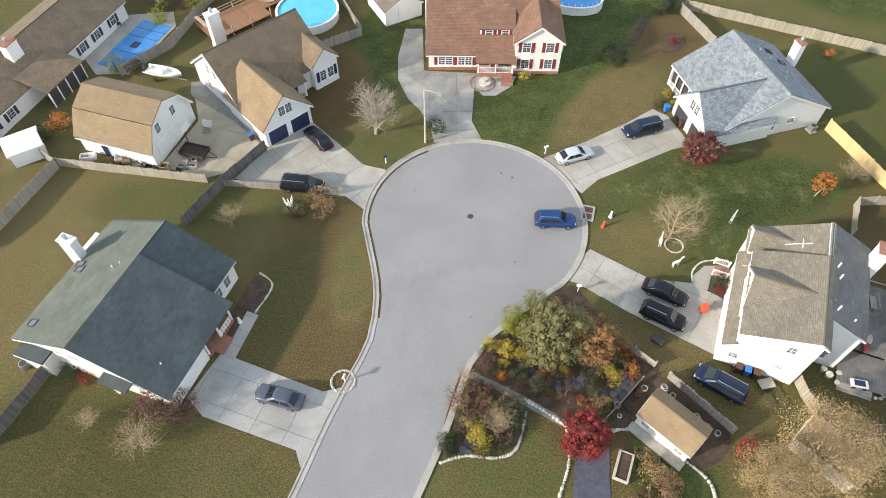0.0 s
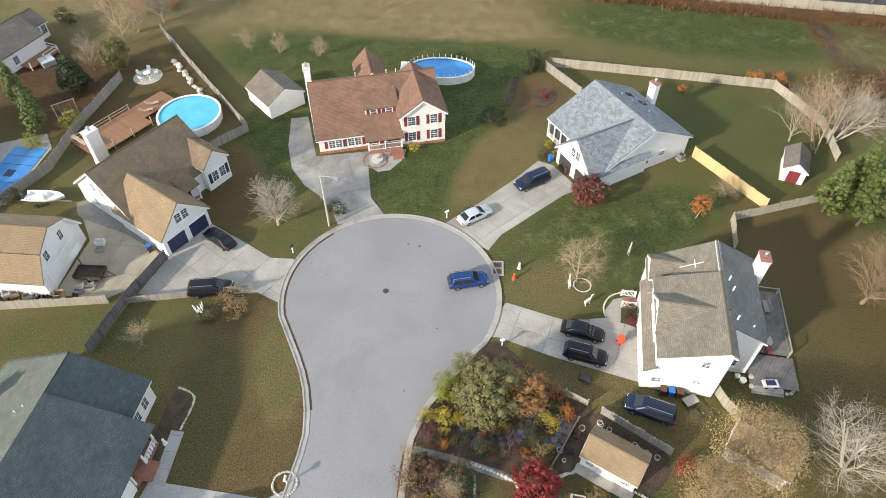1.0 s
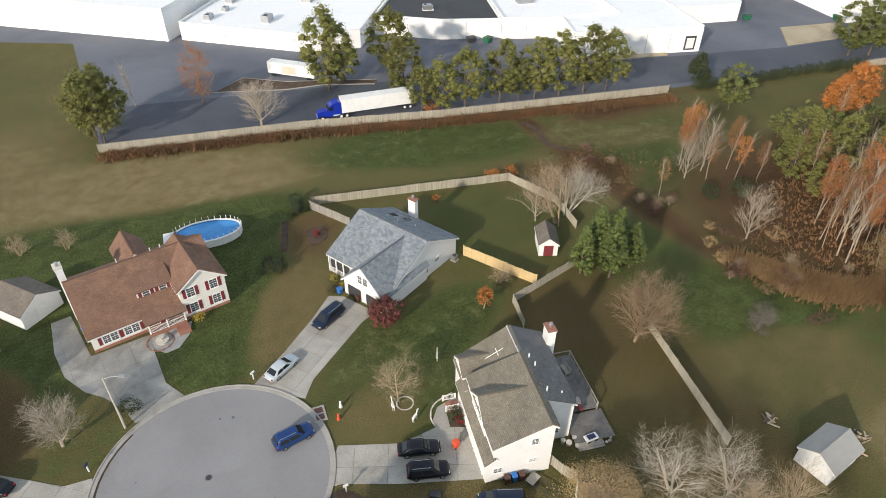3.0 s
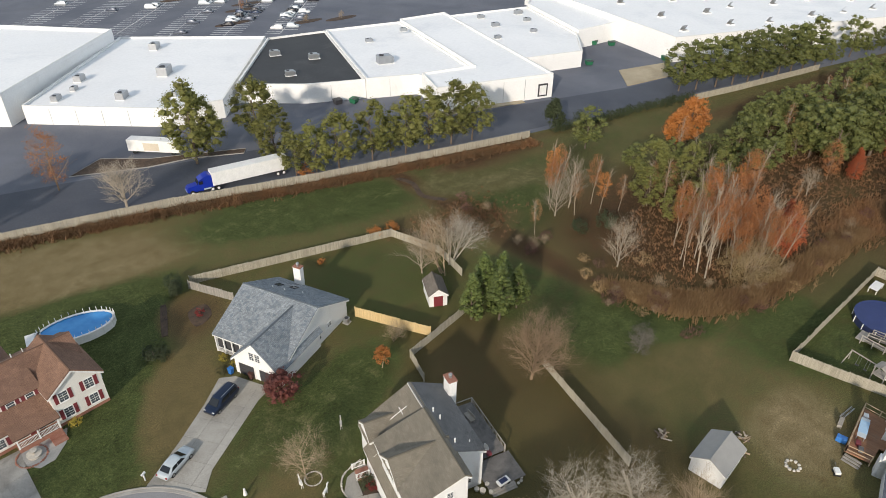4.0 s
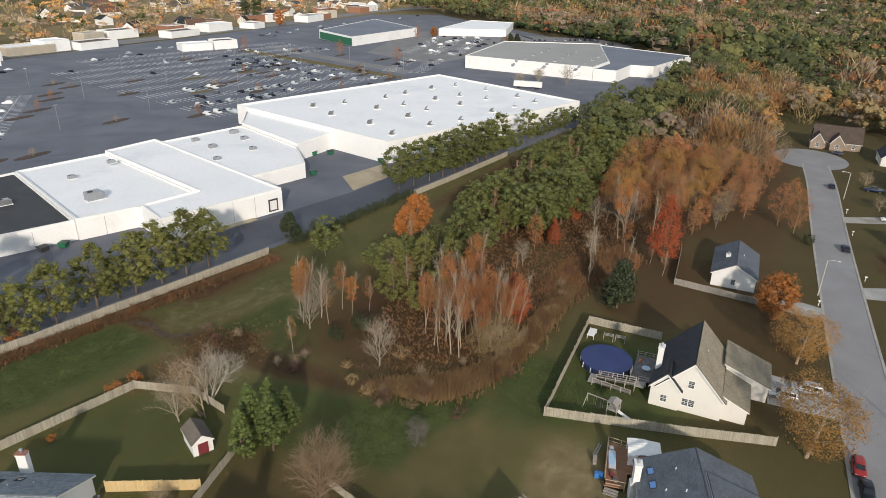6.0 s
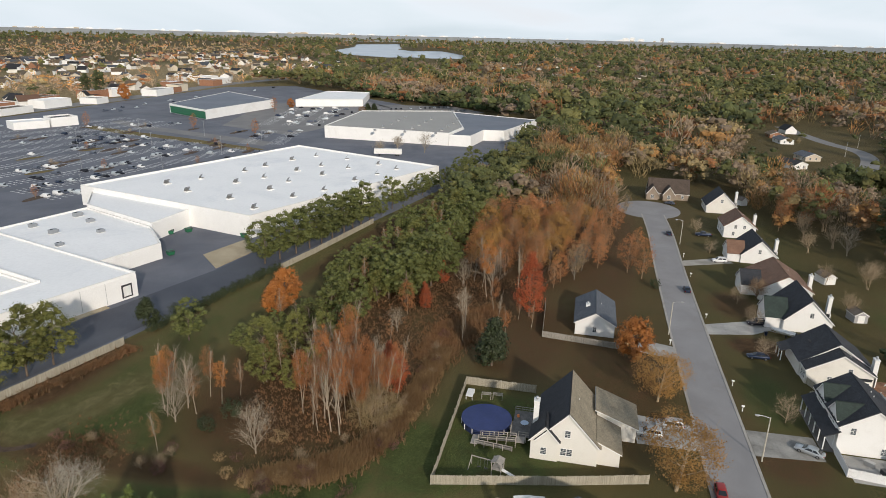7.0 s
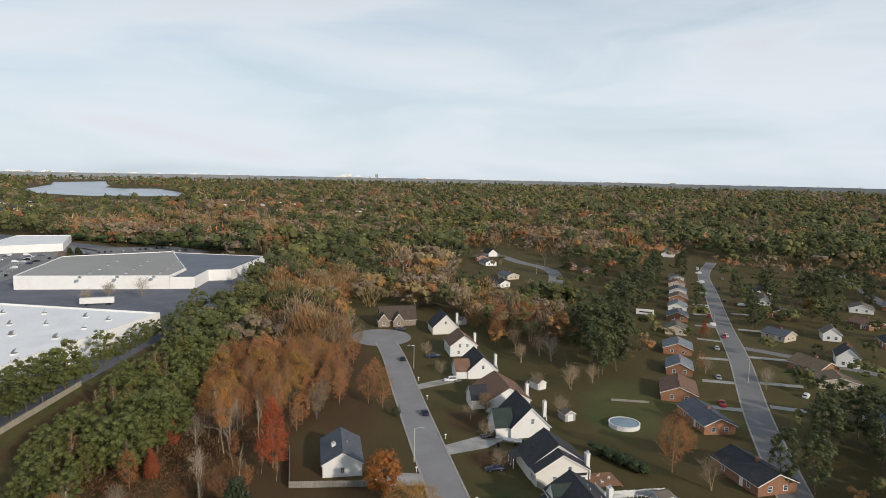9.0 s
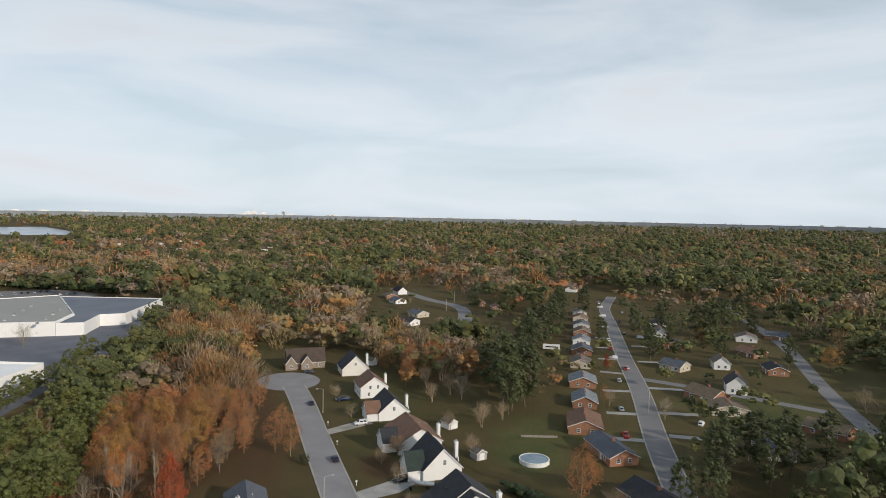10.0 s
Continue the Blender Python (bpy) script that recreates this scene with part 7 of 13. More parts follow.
bin_(21.5, 67.5, 20, BLUE_PLASTIC, BLUE_PLASTIC, "blue recycling bin outside a garage")
bin_(23.2, 64.8, 20, BROWN_PLASTIC, BROWN_PLASTIC, "maroon bin outside a garage")
bin_(-30.9, 55.1, 40, BROWN_PLASTIC, BLUE_PLASTIC, "bin with a blue lid beside a fence")
for x, y, c in ((26.6, 30.2, BLUE_PLASTIC), (25.8, 30.4, BROWN_PLASTIC), (27.4, 30.0, BROWN_PLASTIC)):
    bin_(x, y, -15, c, c, "wheeled bin standing against a white wall")
bin_(23.2, 36.9, 10, ORANGE_PLASTIC, ORANGE_PLASTIC, "small orange bin by a garage")


def mailbox(x, y, rot, label="white post with a small mailbox at the kerb", c=TRIM):
    b = empty("mailbox", pose(x, y, 0, 0, 0, rot), label, "mailbox", "mailboxes at the kerbs")
    part("post", box(-0.06, 0.06, -0.06, 0.06, 0, 1.15, bevel=0.01), TRIM, b)
    part("box", add_tube(box(-0.28, 0.28, -0.11, 0.11, 1.1, 1.25), (-0.28, 0, 1.25), (0.28, 0, 1.25), 0.11, n=12), c, b)
mailbox(-13.4, 53.3, 60, c=NAVY)
mailbox(6.0, 57.6, 30); mailbox(10.2, 37.6, 0)
mailbox(-12.1, 24.2, 80, "white mailbox in a round stone-edged bed")
for x, y in ((146.2, -24.6), (129.5, -35.3), (164.6, -35.3), (196.0, -35.6), (215.2, -35.8), (119.5, -35.3)):
    mailbox(x, y, 90, "white mailbox beside the street")


def stones(name, line, r, label, group="", material=STONE, closed=False):
    """A border of separate stones set along a line."""
    b = empty(name, pose(*line[0], 0), label, "stone edging", group)
    ln = smooth_line(line, r * 1.45, closed)
    rr = random.Random(len(line))
    def st(seed):
        q = random.Random(seed)
        bm = bmesh.new()
        bmesh.ops.create_icosphere(bm, subdivisions=1, radius=1)
        for v in bm.verts:
            v.co *= q.uniform(0.8, 1.15)
        return to_mesh(bm, "stone")
    for x, y in ln:
        s = r * rr.uniform(0.75, 1.2)
        put("stone", cached(("stone", rr.randrange(4), material.name), lambda: st(rr.random())), material, b, pose(x, y, s * 0.35, 0, 0, rr.uniform(0, 360)) @ Matrix.Diagonal((s * 1.1, s, s * 0.75, 1)))
ring = lambda x, y, r, n=10: [(x + r * math.cos(math.tau * k / n), y + r * math.sin(math.tau * k / n)) for k in range(n)]
stones("stone_ring", ring(-12.3, 24.2, 1.15), 0.14, "ring of pale stones round a mailbox bed", closed=True)
stones("stone_edging", [(-1.9, 17.6), (0.3, 18.5), (3.1, 18.7), (4.7, 19.6), (5.3, 21.8), (5.5, 23.6)], 0.17, "curving pale stone edging between lawn and bed")
stones("stone_edging", [(9.3, 22.5), (9.6, 19.2), (8.8, 16.0)], 0.17, "straight pale stone edging along a path")
stones("stone_edging", [(5.4, 24.6), (7.4, 23.6), (9.3, 22.5)], 0.22, "low dry-stone wall in a garden")
stones("stone_edging", [(13.0, 22.5), (15.5, 22.9), (18.5, 21.6), (21.7, 19.4), (22.4, 17.7)], 0.19, "stone edging curving past a shed")
stones("stone_edging", [(-23.0, 30.6), (-22.2, 34.0), (-24.0, 35.4)], 0.14, "pale stones round a porch bed")
stones("stone_edging", [(-33.2, 20.2), (-36.6, 21.8), (-38.8, 22.1)], 0.14, "pale stone edging along a house wall")
stones("stone_edging", [(22.5, 40.6), (22.7, 42.0), (24.0, 43.4), (26.6, 43.9)], 0.13, "white stones along a curved walk")
stones("stone_ring", ring(20.9, 45.2, 1.0), 0.1, "ring of small stones round a tree", closed=True)
stones("stone_ring", ring(38.9, 29.9, 0.75), 0.2, "fire ring of pale stones on bare ground", closed=True)
stones("stone_ring", ring(65.6, 9.4, 0.8), 0.22, "fire ring of grey stones on a worn lawn", closed=True)
stones("stone_edging", [(24.9, 24.4), (22.4, 26.6), (19.4, 29.2)], 0.22, "row of rough grey stones by a parked van")


def bed(name, pts, material, label, z=0.05):
    tagged(put(name, to_mesh(prism(smooth_line(pts, 1.0, True), 0.004, z), name), material), label, "planting bed", kind="structure")
bed("garden_bed", [(-0.4, 27.9), (2.0, 31.0), (6.0, 35.2), (9.6, 38.2), (14.2, 32.6), (18.3, 29.8), (15.2, 26.4), (9.8, 23.4), (6.1, 24.1), (2.2, 26.6)], MULCH, "leaf-strewn mulch bed of a planted garden")
bed("garden_bed", [(-0.9, 26.9), (1.8, 25.8), (5.6, 23.0), (5.8, 21.6), (5.0, 20.1), (2.7, 19.6), (0.1, 19.2), (-2.2, 18.2)], MULCH, "mulch bed with shrubs at the kerb")
bed("garden_bed", [(23.8, 38.8), (24.8, 41.2), (26.6, 41.6), (26.4, 39.0)], MULCH, "planting bed between walk and house")
bed("garden_bed", [(22.0, 80.1), (25.0, 81.4), (25.3, 84.7), (22.4, 84.3)], MULCH, "dark mulch bed with red shrub")
bed("garden_bed", [(17.1, 81.1), (17.9, 80.9), (20.6, 88.4), (19.8, 88.6)], MULCH, "long narrow dark vegetable bed", 0.1)
bed("garden_bed", [(-24.8, 25.6), (-23.2, 29.8), (-22.4, 33.0), (-24.2, 35.0), (-25.4, 30.0)], MULCH, "planting bed at a porch")
bed("stream_bed", [(76.0, 99.7), (77.0, 95.5), (75.3, 90.2), (77.8, 86.0), (76.6, 85.6), (74.0, 90.2), (75.8, 95.5), (74.8, 99.7)], MULCH, "dark ditch crossing a field", 0.02)
def flag_path(line, width, label, seed=1):
    """Separate slate flags laid two abreast along a line, with soil showing between."""
    b = empty("garden_path", pose(*line[0], 0), label, "path", kind="structure")
    ln = smooth_line(line, 0.62)
    rr = random.Random(seed)
    def flag(sd):
        q = random.Random(sd)
        k = q.randint(5, 7)
        pts = [(0.40 * q.uniform(0.8, 1.12) * math.cos(math.tau * i / k), 0.36 * q.uniform(0.8, 1.12) * math.sin(math.tau * i / k)) for i in range(k)]
        return to_mesh(prism(pts, 0.0, 0.05), "flagstone")
    for i, (x, y) in enumerate(ln):
        nx_, ny_ = ln[min(i + 1, len(ln) - 1)], ln[max(i - 1, 0)]
        d = Vector((nx_[0] - ny_[0], nx_[1] - ny_[1])).normalized()
        for o in ((-0.5, 0.5) if width > 1 else (0,)):
            o = o * width * 0.5 + rr.uniform(-0.08, 0.08)
            put("flagstone", cached(("flag", rr.randrange(6)), lambda: flag(rr.random())), SLATE, b, pose(x - d.y * o, y + d.x * o, 0.05, 0, 0, rr.uniform(0, 360)))
flag_path([(5.1, 28.9), (6.1, 27.0), (8.4, 26.7), (10.2, 26.9), (11.8, 28.1), (13.2, 29.8), (14.8, 29.1), (15.3, 27.8), (13.8, 26.0), (12.0, 26.3), (11.4, 27.2)], 1.3, "blue slate flagstones winding round a flower bed", 3)
flag_path([(1.2, 22.4), (0.9, 20.6), (0.2, 19.0)], 1.3, "blue slate flagstones crossing a kerb bed", 4)
bed("garden_path", [(10.6, 21.6), (13.0, 22.0), (13.2, 18.4), (13.0, 15), (10.2, 15)], SLATE, "blue slate terrace", 0.05)
bed("garden_path", [(-1.4, 27.2), (2.6, 26.0), (6.0, 24.6), (9.4, 23.0), (9.2, 22.4), (5.6, 23.9), (2.4, 25.3), (-1.4, 26.5)], GRAVEL, "narrow grey gravel walk between two beds", 0.06)
bed("garden_bed", [(13.2, 22.8), (16.4, 28.0), (19.2, 28.6), (24.4, 23.6), (21.8, 20.2), (18.6, 21.9), (15.6, 23.2)], MULCH, "dark soil and gravel round a potting shed", 0.04)
rr = random.Random(91)
for k in range(26):                 # pots, tubs and stacked things beside the shed
    f = rr.random()
    x, y = (12.9 + 3.9 * f + rr.uniform(-0.5, 0.8), 23.0 + 5.0 * f + rr.uniform(-0.3, 0.3)) if k < 15 else (18.0 + 5.4 * f, 28.6 - 4.6 * f + rr.uniform(-0.9, -0.4))
    r = rr.uniform(0.14, 0.32)
    mt, cl = rr.choice(((DARK_PAINT, "black"), (STONE, "pale"), (BROWN_PLASTIC, "brown"), (STEEL, "grey"), (DARK_PAINT, "black")))
    pt = empty("plant_pot", pose(x, y, 0.03), cl + " plant pot beside a potting shed", "plant pot", "pots by the shed")
    part("rim", sweep([(r * math.cos(math.tau * q / 10), r * math.sin(math.tau * q / 10)) for q in range(10)], 0.05, 0.0, r * 1.3, True), mt, pt)
    part("soil", tube((0, 0, 0), (0, 0, r * 1.1), r * 0.95, n=10), MULCH, pt)
rr = random.Random(92)
for k in range(22):                 # crates, tubs and timber piled along the workshop fence
    f = rr.random()
    x, y = (-52.0 + 16.0 * f, 48.6 + rr.uniform(0.0, 0.9)) if k < 15 else (-37.2 + rr.uniform(-0.6, 0.6), 49.6 + 7.5 * f)
    mt, cl = rr.choice(((STEEL, "grey metal"), (TIMBER_GREY, "grey timber"), (TRIM, "white plastic"), (DARK_PAINT, "black plastic"), (TIMBER, "raw timber")))
    w, d, hh = rr.uniform(0.25, 0.9), rr.uniform(0.2, 0.5), rr.uniform(0.2, 0.8)
    cr = empty("crate", pose(x, y, 0.03, 0, 0, rr.uniform(-25, 25)), cl + " crate stored by a workshop fence", "crate", "crates by the workshop")
    part("base", box(-w, w, -d, d, 0, 0.06), mt, cr)
    for q in ((-w, w, -d, -d + 0.04), (-w, w, d - 0.04, d), (-w, -w + 0.04, -d + 0.04, d - 0.04), (w - 0.04, w, -d + 0.04, d - 0.04)):
        part("side", box(*q, 0.06, hh), mt, cr)
bn = empty("garden_bench", pose(24.3, 37.5, 0.05, 0, 0, 60), "small pale timber bench beside a front bed", "bench")
part("seat", box(-0.6, 0.6, -0.2, 0.2, 0.4, 0.45), TIMBER_GREY, bn)
part("backrest", box(-0.6, 0.6, 0.2, 0.25, 0.4, 0.85), TIMBER_GREY, bn)
for q in (-0.5, 0.5):
    part("leg", box(q - 0.04, q + 0.04, -0.2, 0.2, 0, 0.4), TIMBER_GREY, bn)
rk = empty("metal_rack", pose(28.9, 27.8, 0, 0, 0, 20), "low black metal rack on bare ground", "rack")
for q in (-0.6, 0.6):
    part("side_rail", box(q - 0.04, q + 0.04, -1.5, 1.3, 0.3, 0.38), DARK_PAINT, rk)
    for w in (-1.4, 1.2):
        part("leg", box(q - 0.04, q + 0.04, w - 0.04, w + 0.04, 0, 0.3), DARK_PAINT, rk)
for w in (-1.5, -0.5, 0.5, 1.2):
    part("crossbar", box(-0.6, 0.6, w, w + 0.08, 0.3, 0.37), DARK_PAINT, rk)
part("board", box(-0.75, 0.75, 1.0, 2.0, 0.38, 0.44), TIMBER_GREY, rk)
tagged(part("tarpaulin_bundle", box(-0.65, 0.65, -0.4, 0.4, 0, 0.45, bevel=0.15), DARK_PAINT, m=pose(18.3, 32.7, 0, 0, 0, -30)), "dark covered bundle on a lawn by a driveway", "bundle")
bed("gravel_strip", [(-41.7, 62.4), (-34.9, 57.5), (-29.7, 54.6), (-30.8, 55.9), (-41.0, 65.0)], GRAVEL, "grey stone chippings along a house", 0.03)
for x, y in ((14.0, 52.0),):
    pass
tb = empty("raised_trough", pose(14.4, 19.3, 0, 0, 0, 75), "long grey raised planting trough with dark soil", "planter")
part("rim", sweep([(-1.3, -0.6), (1.3, -0.6), (1.3, 0.6), (-1.3, 0.6)], 0.2, 0.05, 0.6, True), STONE, tb)
part("soil", box(-1.25, 1.25, -0.55, 0.55, 0.05, 0.48), MULCH, tb)
fp = empty("fountain", pose(-2.7, 69.7, 0), "round stone fountain and flower ring by a porch", "fountain")
part("basin", tube((0, 0, 0.05), (0, 0, 0.45), 0.75, 0.85, 18), STONE, fp)
part("bowl", tube((0, 0, 0.45), (0, 0, 0.95), 0.16, 0.42, 14), STONE, fp)
stones("stone_ring", ring(-3.0, 69.8, 1.7, 12), 0.16, "ring of stones round a fountain bed", closed=True, material=BRICK)


def ornament(x, y, rot, material, label, kind):
    """Garden ornaments as plain shapes."""
    bm = bmesh.new()
    if kind == "deer":
        add_box(bm, -0.45, 0.4, -0.14, 0.14, 0.55, 0.9, 0.08)
        for a in (-0.35, 0.3):
            for b in (-0.1, 0.1):
                add_tube(bm, (a, b, 0), (a, b, 0.6), 0.035, n=5)
        add_tube(bm, (0.35, 0, 0.8), (0.55, 0, 1.3), 0.08, n=6)
        add_box(bm, 0.45, 0.8, -0.07, 0.07, 1.22, 1.38, 0.03)
    else:
        add_tube(bm, (0, 0, 0), (0, 0, 0.8), 0.25, 0.1, 8)
        bmesh.ops.create_icosphere(bm, subdivisions=1, radius=0.16, matrix=Matrix.Translation((0, 0, 0.9)))
    tagged(part("garden_ornament", bm, material, m=pose(x, y, 0, 0, 0, rot)), label, "ornament")
ornament(19.3, 45.2, 80, TRIM, "white plain lawn ornament beside a tree", "deer")
ornament(20.8, 42.4, 30, TRIM, "white plain lawn ornament on grass", "deer")
ornament(27.7, 49.6, 60, STONE, "pale plain lawn ornament among shrubs", "deer")
ornament(13.0, 46.8, 0, ORANGE_PLASTIC, "small orange lawn marker", "post")
ornament(13.9, 48.4, 0, TRIM, "short white marker post on the grass", "post")
ornament(-24.2, 29.2, 0, TRIM, "small white ornament in a porch bed", "post")


# ---- neighbour's house at the far yard, its deck and hot tub ----
h = house("house", -61.8, 95.0, 62, "white house with a taupe roof and screened porch")
m = volume(h, (-61.8, 95.0), 62, 9.0, gable(8.5, 3.0, 5.2), WHITE_SIDING, ROOF_TAUPE, ov=0.35)
window(h, on_wall(m, "v0", 3.0, 0.9, 9.0, 8.5), 0.9, 1.3)
m = volume(h, (-60.6, 104.4), 62, 4.0, gable(5.0, 2.7, 4.2), WHITE_SIDING, ROOF_TAUPE, ov=0.3)
for u in (0.7, 2.0, 3.3):
    window(h, on_wall(m, "v0", u, 0.8, 4.0, 5.0), 0.95, 1.5)
dk = empty("deck", pose(-58.6, 99.6, 0, 0, 0, 62), "red-brown timber deck with white railings", "deck")
part("floor", box(-2.4, 3.6, -1.8, 1.6, 0.4, 0.55), DECK, dk)
for a, b in ((-2.3, -1.7), (0.6, -1.7), (3.5, -1.7), (3.5, 1.5), (-2.3, 1.5)):
    part("post", box(a - 0.06, a + 0.06, b - 0.06, b + 0.06, 0, 1.5), TRIM, dk)
for z in (0.9, 1.42):
    part("rail", box(0.6, 3.5, -1.73, -1.67, z, z + 0.08), TRIM, dk)
    part("rail", box(3.47, 3.53, -1.7, 1.5, z, z + 0.08), TRIM, dk)
ht = empty("hot_tub", pose(-56.3, 98.6, 0, 0, 0, 40), "square hot tub under a pale grey cover", "hot tub")
part("body", box(-1.05, 1.05, -1.05, 1.05, 0, 0.85, bevel=0.12), GREY_SIDING, ht)
for a in (-1.1, 0.02):
    part("cover", box(a, a + 1.08, -1.1, 1.1, 0.86, 0.97, bevel=0.04), P_PALE, ht)

# round paved pad with a table and four white chairs
PX, PY = -39.2, 93.6
disc("paved_pad", PX, PY, 2.3, 0.0, 0.06, STONE, "round stone-paved pad on a lawn", "paving", 24)
tb = empty("garden_table", pose(PX, PY, 0.06), "small round pale garden table", "table")
part("tabletop", tube((0, 0, 0.66), (0, 0, 0.71), 0.6, n=16), TRIM, tb)
part("leg", tube((0, 0, 0), (0, 0, 0.66), 0.06), TRIM, tb)
for k in range(5):
    a = 72 * k + 20
    ch = empty("garden_chair", pose(PX + 1.35 * math.cos(radians(a)), PY + 1.35 * math.sin(radians(a)), 0.06, 0, 0, a - 90), "white plastic garden chair round a table", "chair", "chairs on the pad")
    part("seat", box(-0.27, 0.27, -0.27, 0.25, 0.38, 0.43, bevel=0.02), TRIM, ch)
    part("backrest", box(-0.27, 0.27, 0.0, 0.05, 0.0, 0.55, m=pose(0, 0.22, 0.42, -12, 0, 0)), TRIM, ch)
    for sx in (-0.23, 0.23):
        for sy in (-0.22, 0.2):
            part("leg", box(sx - 0.03, sx + 0.03, sy - 0.03, sy + 0.03, 0, 0.38), TRIM, ch)
        part("armrest", box(sx - 0.04, sx + 0.04, -0.25, 0.22, 0.6, 0.64), TRIM, ch)
r_ = random.Random(44)
for k in range(16):
    f = k / 15
    x, y = -35.6 + 6.0 * f + r_.uniform(-0.5, 0.4), 97.4 - 9.6 * f + r_.uniform(-0.4, 0.4)
    bm = bmesh.new()
    bmesh.ops.create_icosphere(bm, subdivisions=2, radius=r_.uniform(0.3, 0.6))
    for v in bm.verts:
        v.co *= r_.uniform(0.8, 1.15); v.co.z = max(v.co.z * 0.7 + 0.15, 0.0)
    tagged(part("boulder", bm, STONE, m=pose(x, y, 0)), "rough pale boulder along a garden fence", "boulder", "boulders along the fence")

# ---- kinds of tree ----
tree_kind("bare_a", BARK_TAN, None, 11, 7.5, levels=3, kids=(16, 8, 6), spread=1.0, trunk_r=0.11, first=0.05, up=0.55, tip_r=0.008)
tree_kind("bare_b", BARK_PALE, None, 12, 9.0, levels=3, kids=(18, 11, 7), spread=0.85, trunk_r=0.20, first=0.12, up=0.65, tip_r=0.012)
tree_kind("bare_c", BARK_RED, None, 13, 9.5, levels=3, kids=(26, 13, 8), spread=0.95, trunk_r=0.17, first=0.10, up=0.72, tip_r=0.0075)
tree_kind("bare_low", BARK_GREY, None, 19, 5.0, levels=3, kids=(20, 9, 6), spread=1.5, trunk_r=0.13, first=0.05, up=0.35, tip_r=0.010)
tree_kind("bare_fan", BARK_WHITE, None, 20, 11.5, levels=3, kids=(15, 8, 5), spread=0.80, trunk_r=0.17, first=0.08, up=0.75, tip_r=0.011)
tree_kind("bare_multi", BARK_TAN, None, 14, 10.0, levels=3, kids=(7, 6, 5), spread=0.75, trunk_r=0.20, first=0.2, up=0.7, stems=4, tip_r=0.009)
tree_kind("white_limbs", BARK_BIRCH, None, 17, 9.5, levels=3, kids=(7, 6, 6), spread=0.95, trunk_r=0.26, first=0.25, up=0.55, stems=5, tip_r=0.009)
tree_kind("straw_tree", BARK_TAN, L_STRAW, 18, 6.2, 4.2, 0.05, 230, 56, 0.165, "round", 0.95, levels=3, kids=(9, 6, 4), spread=0.8, trunk_r=0.12, first=0.1, stems=4, twigs=True, aspect=0.5)
tree_kind("bare_shrub", BARK_TAN, None, 15, 3.6, levels=2, kids=(8, 7, 5), spread=0.9, trunk_r=0.05, first=0.05, up=0.55, stems=7, tip_r=0.008)
tree_kind("bare_tall", BARK_WHITE, None, 16, 14.0, levels=2, kids=(20, 6), spread=0.40, trunk_r=0.13, first=0.35, up=0.9, tip_r=0.010, limb=0.36)
tree_kind("birch_orange", BARK_WHITE, L_RUST, 21, 14.0, 1.9, 0.30, 110, 24, 0.16, "oval", 0.72, spread=0.40, levels=2, kids=(18, 4), trunk_r=0.10, up=0.9, first=0.32, tip_r=0.010, limb=0.36)
tree_kind("birch_gold", BARK_WHITE, L_ORANGE, 22, 13.0, 1.8, 0.32, 74, 20, 0.19, "oval", 0.72, spread=0.40, levels=2, kids=(18, 4), trunk_r=0.10, up=0.9, first=0.32, tip_r=0.010, limb=0.36)
tree_kind("birch_thin", BARK_WHITE, L_DULL, 23, 12.0, 1.8, 0.34, 60, 18, 0.15, "oval", 0.72, spread=0.40, levels=2, kids=(18, 4), trunk_r=0.10, up=0.9, first=0.32, tip_r=0.010, limb=0.36)
tree_kind("pine_a", BARK, L_PINE_LIT, 31, 14.0, 5.0, 0.10, 115, 40, 0.34, "oval", 1.1, spread=0.9, kids=(14, 2), trunk_r=0.22, aspect=0.5, first=0.3, core=0.52, tilt=0.9)
tree_kind("pine_far", BARK, L_PINE, 37, 13.5, 5.2, 0.03, 84, 28, 0.46, "round", 1.25, spread=0.9, kids=(8, 2), trunk_r=0.24, aspect=0.55, first=0.3, core=0.56, tilt=0.85)
tree_kind("pine_b", BARK, L_PINE_LIT, 32, 13.5, 4.6, 0.04, 105, 38, 0.34, "oval", 1.05, spread=0.9, kids=(14, 2), trunk_r=0.20, aspect=0.5, first=0.25, core=0.52, tilt=0.9)
tree_kind("pine_big", BARK, L_PINE, 33, 16.0, 7.3, 0.06, 190, 34, 0.46, "round", 1.35, spread=0.9, kids=(14, 2), trunk_r=0.34, aspect=0.6, first=0.2, core=0.52, tilt=0.8)
tree_kind("pine_tall", BARK, L_PINE_DARK, 34, 26.0, 6.0, 0.16, 85, 24, 0.68, "oval", 1.7, spread=0.9, kids=(14, 2), trunk_r=0.30, aspect=0.55, first=0.3, core=0.55, tilt=0.9)
tree_kind("cypress", BARK, L_CYP, 35, 11.5, 3.2, 0.04, 170, 46, 0.16, "cone", 0.9, kids=(8, 2), trunk_r=0.22, aspect=0.55, core=0.5, tilt=0.8)
tree_kind("magnolia", BARK, L_DARK, 36, 8.5, 3.3, 0.02, 110, 26, 0.40, "cone", 0.95, kids=(8, 2), trunk_r=0.22, core=0.5)
tree_kind("maple_orange", BARK, L_ORANGE, 41, 9.0, 3.5, 0.10, 110, 30, 0.30, "oval", 0.9, kids=(7, 3), trunk_r=0.2, core=0.5)
tree_kind("maple_red", BARK, L_REDOR, 42, 15.0, 4.2, 0.06, 190, 30, 0.28, "cone", 1.0, kids=(9, 4), trunk_r=0.2, twigs=True)
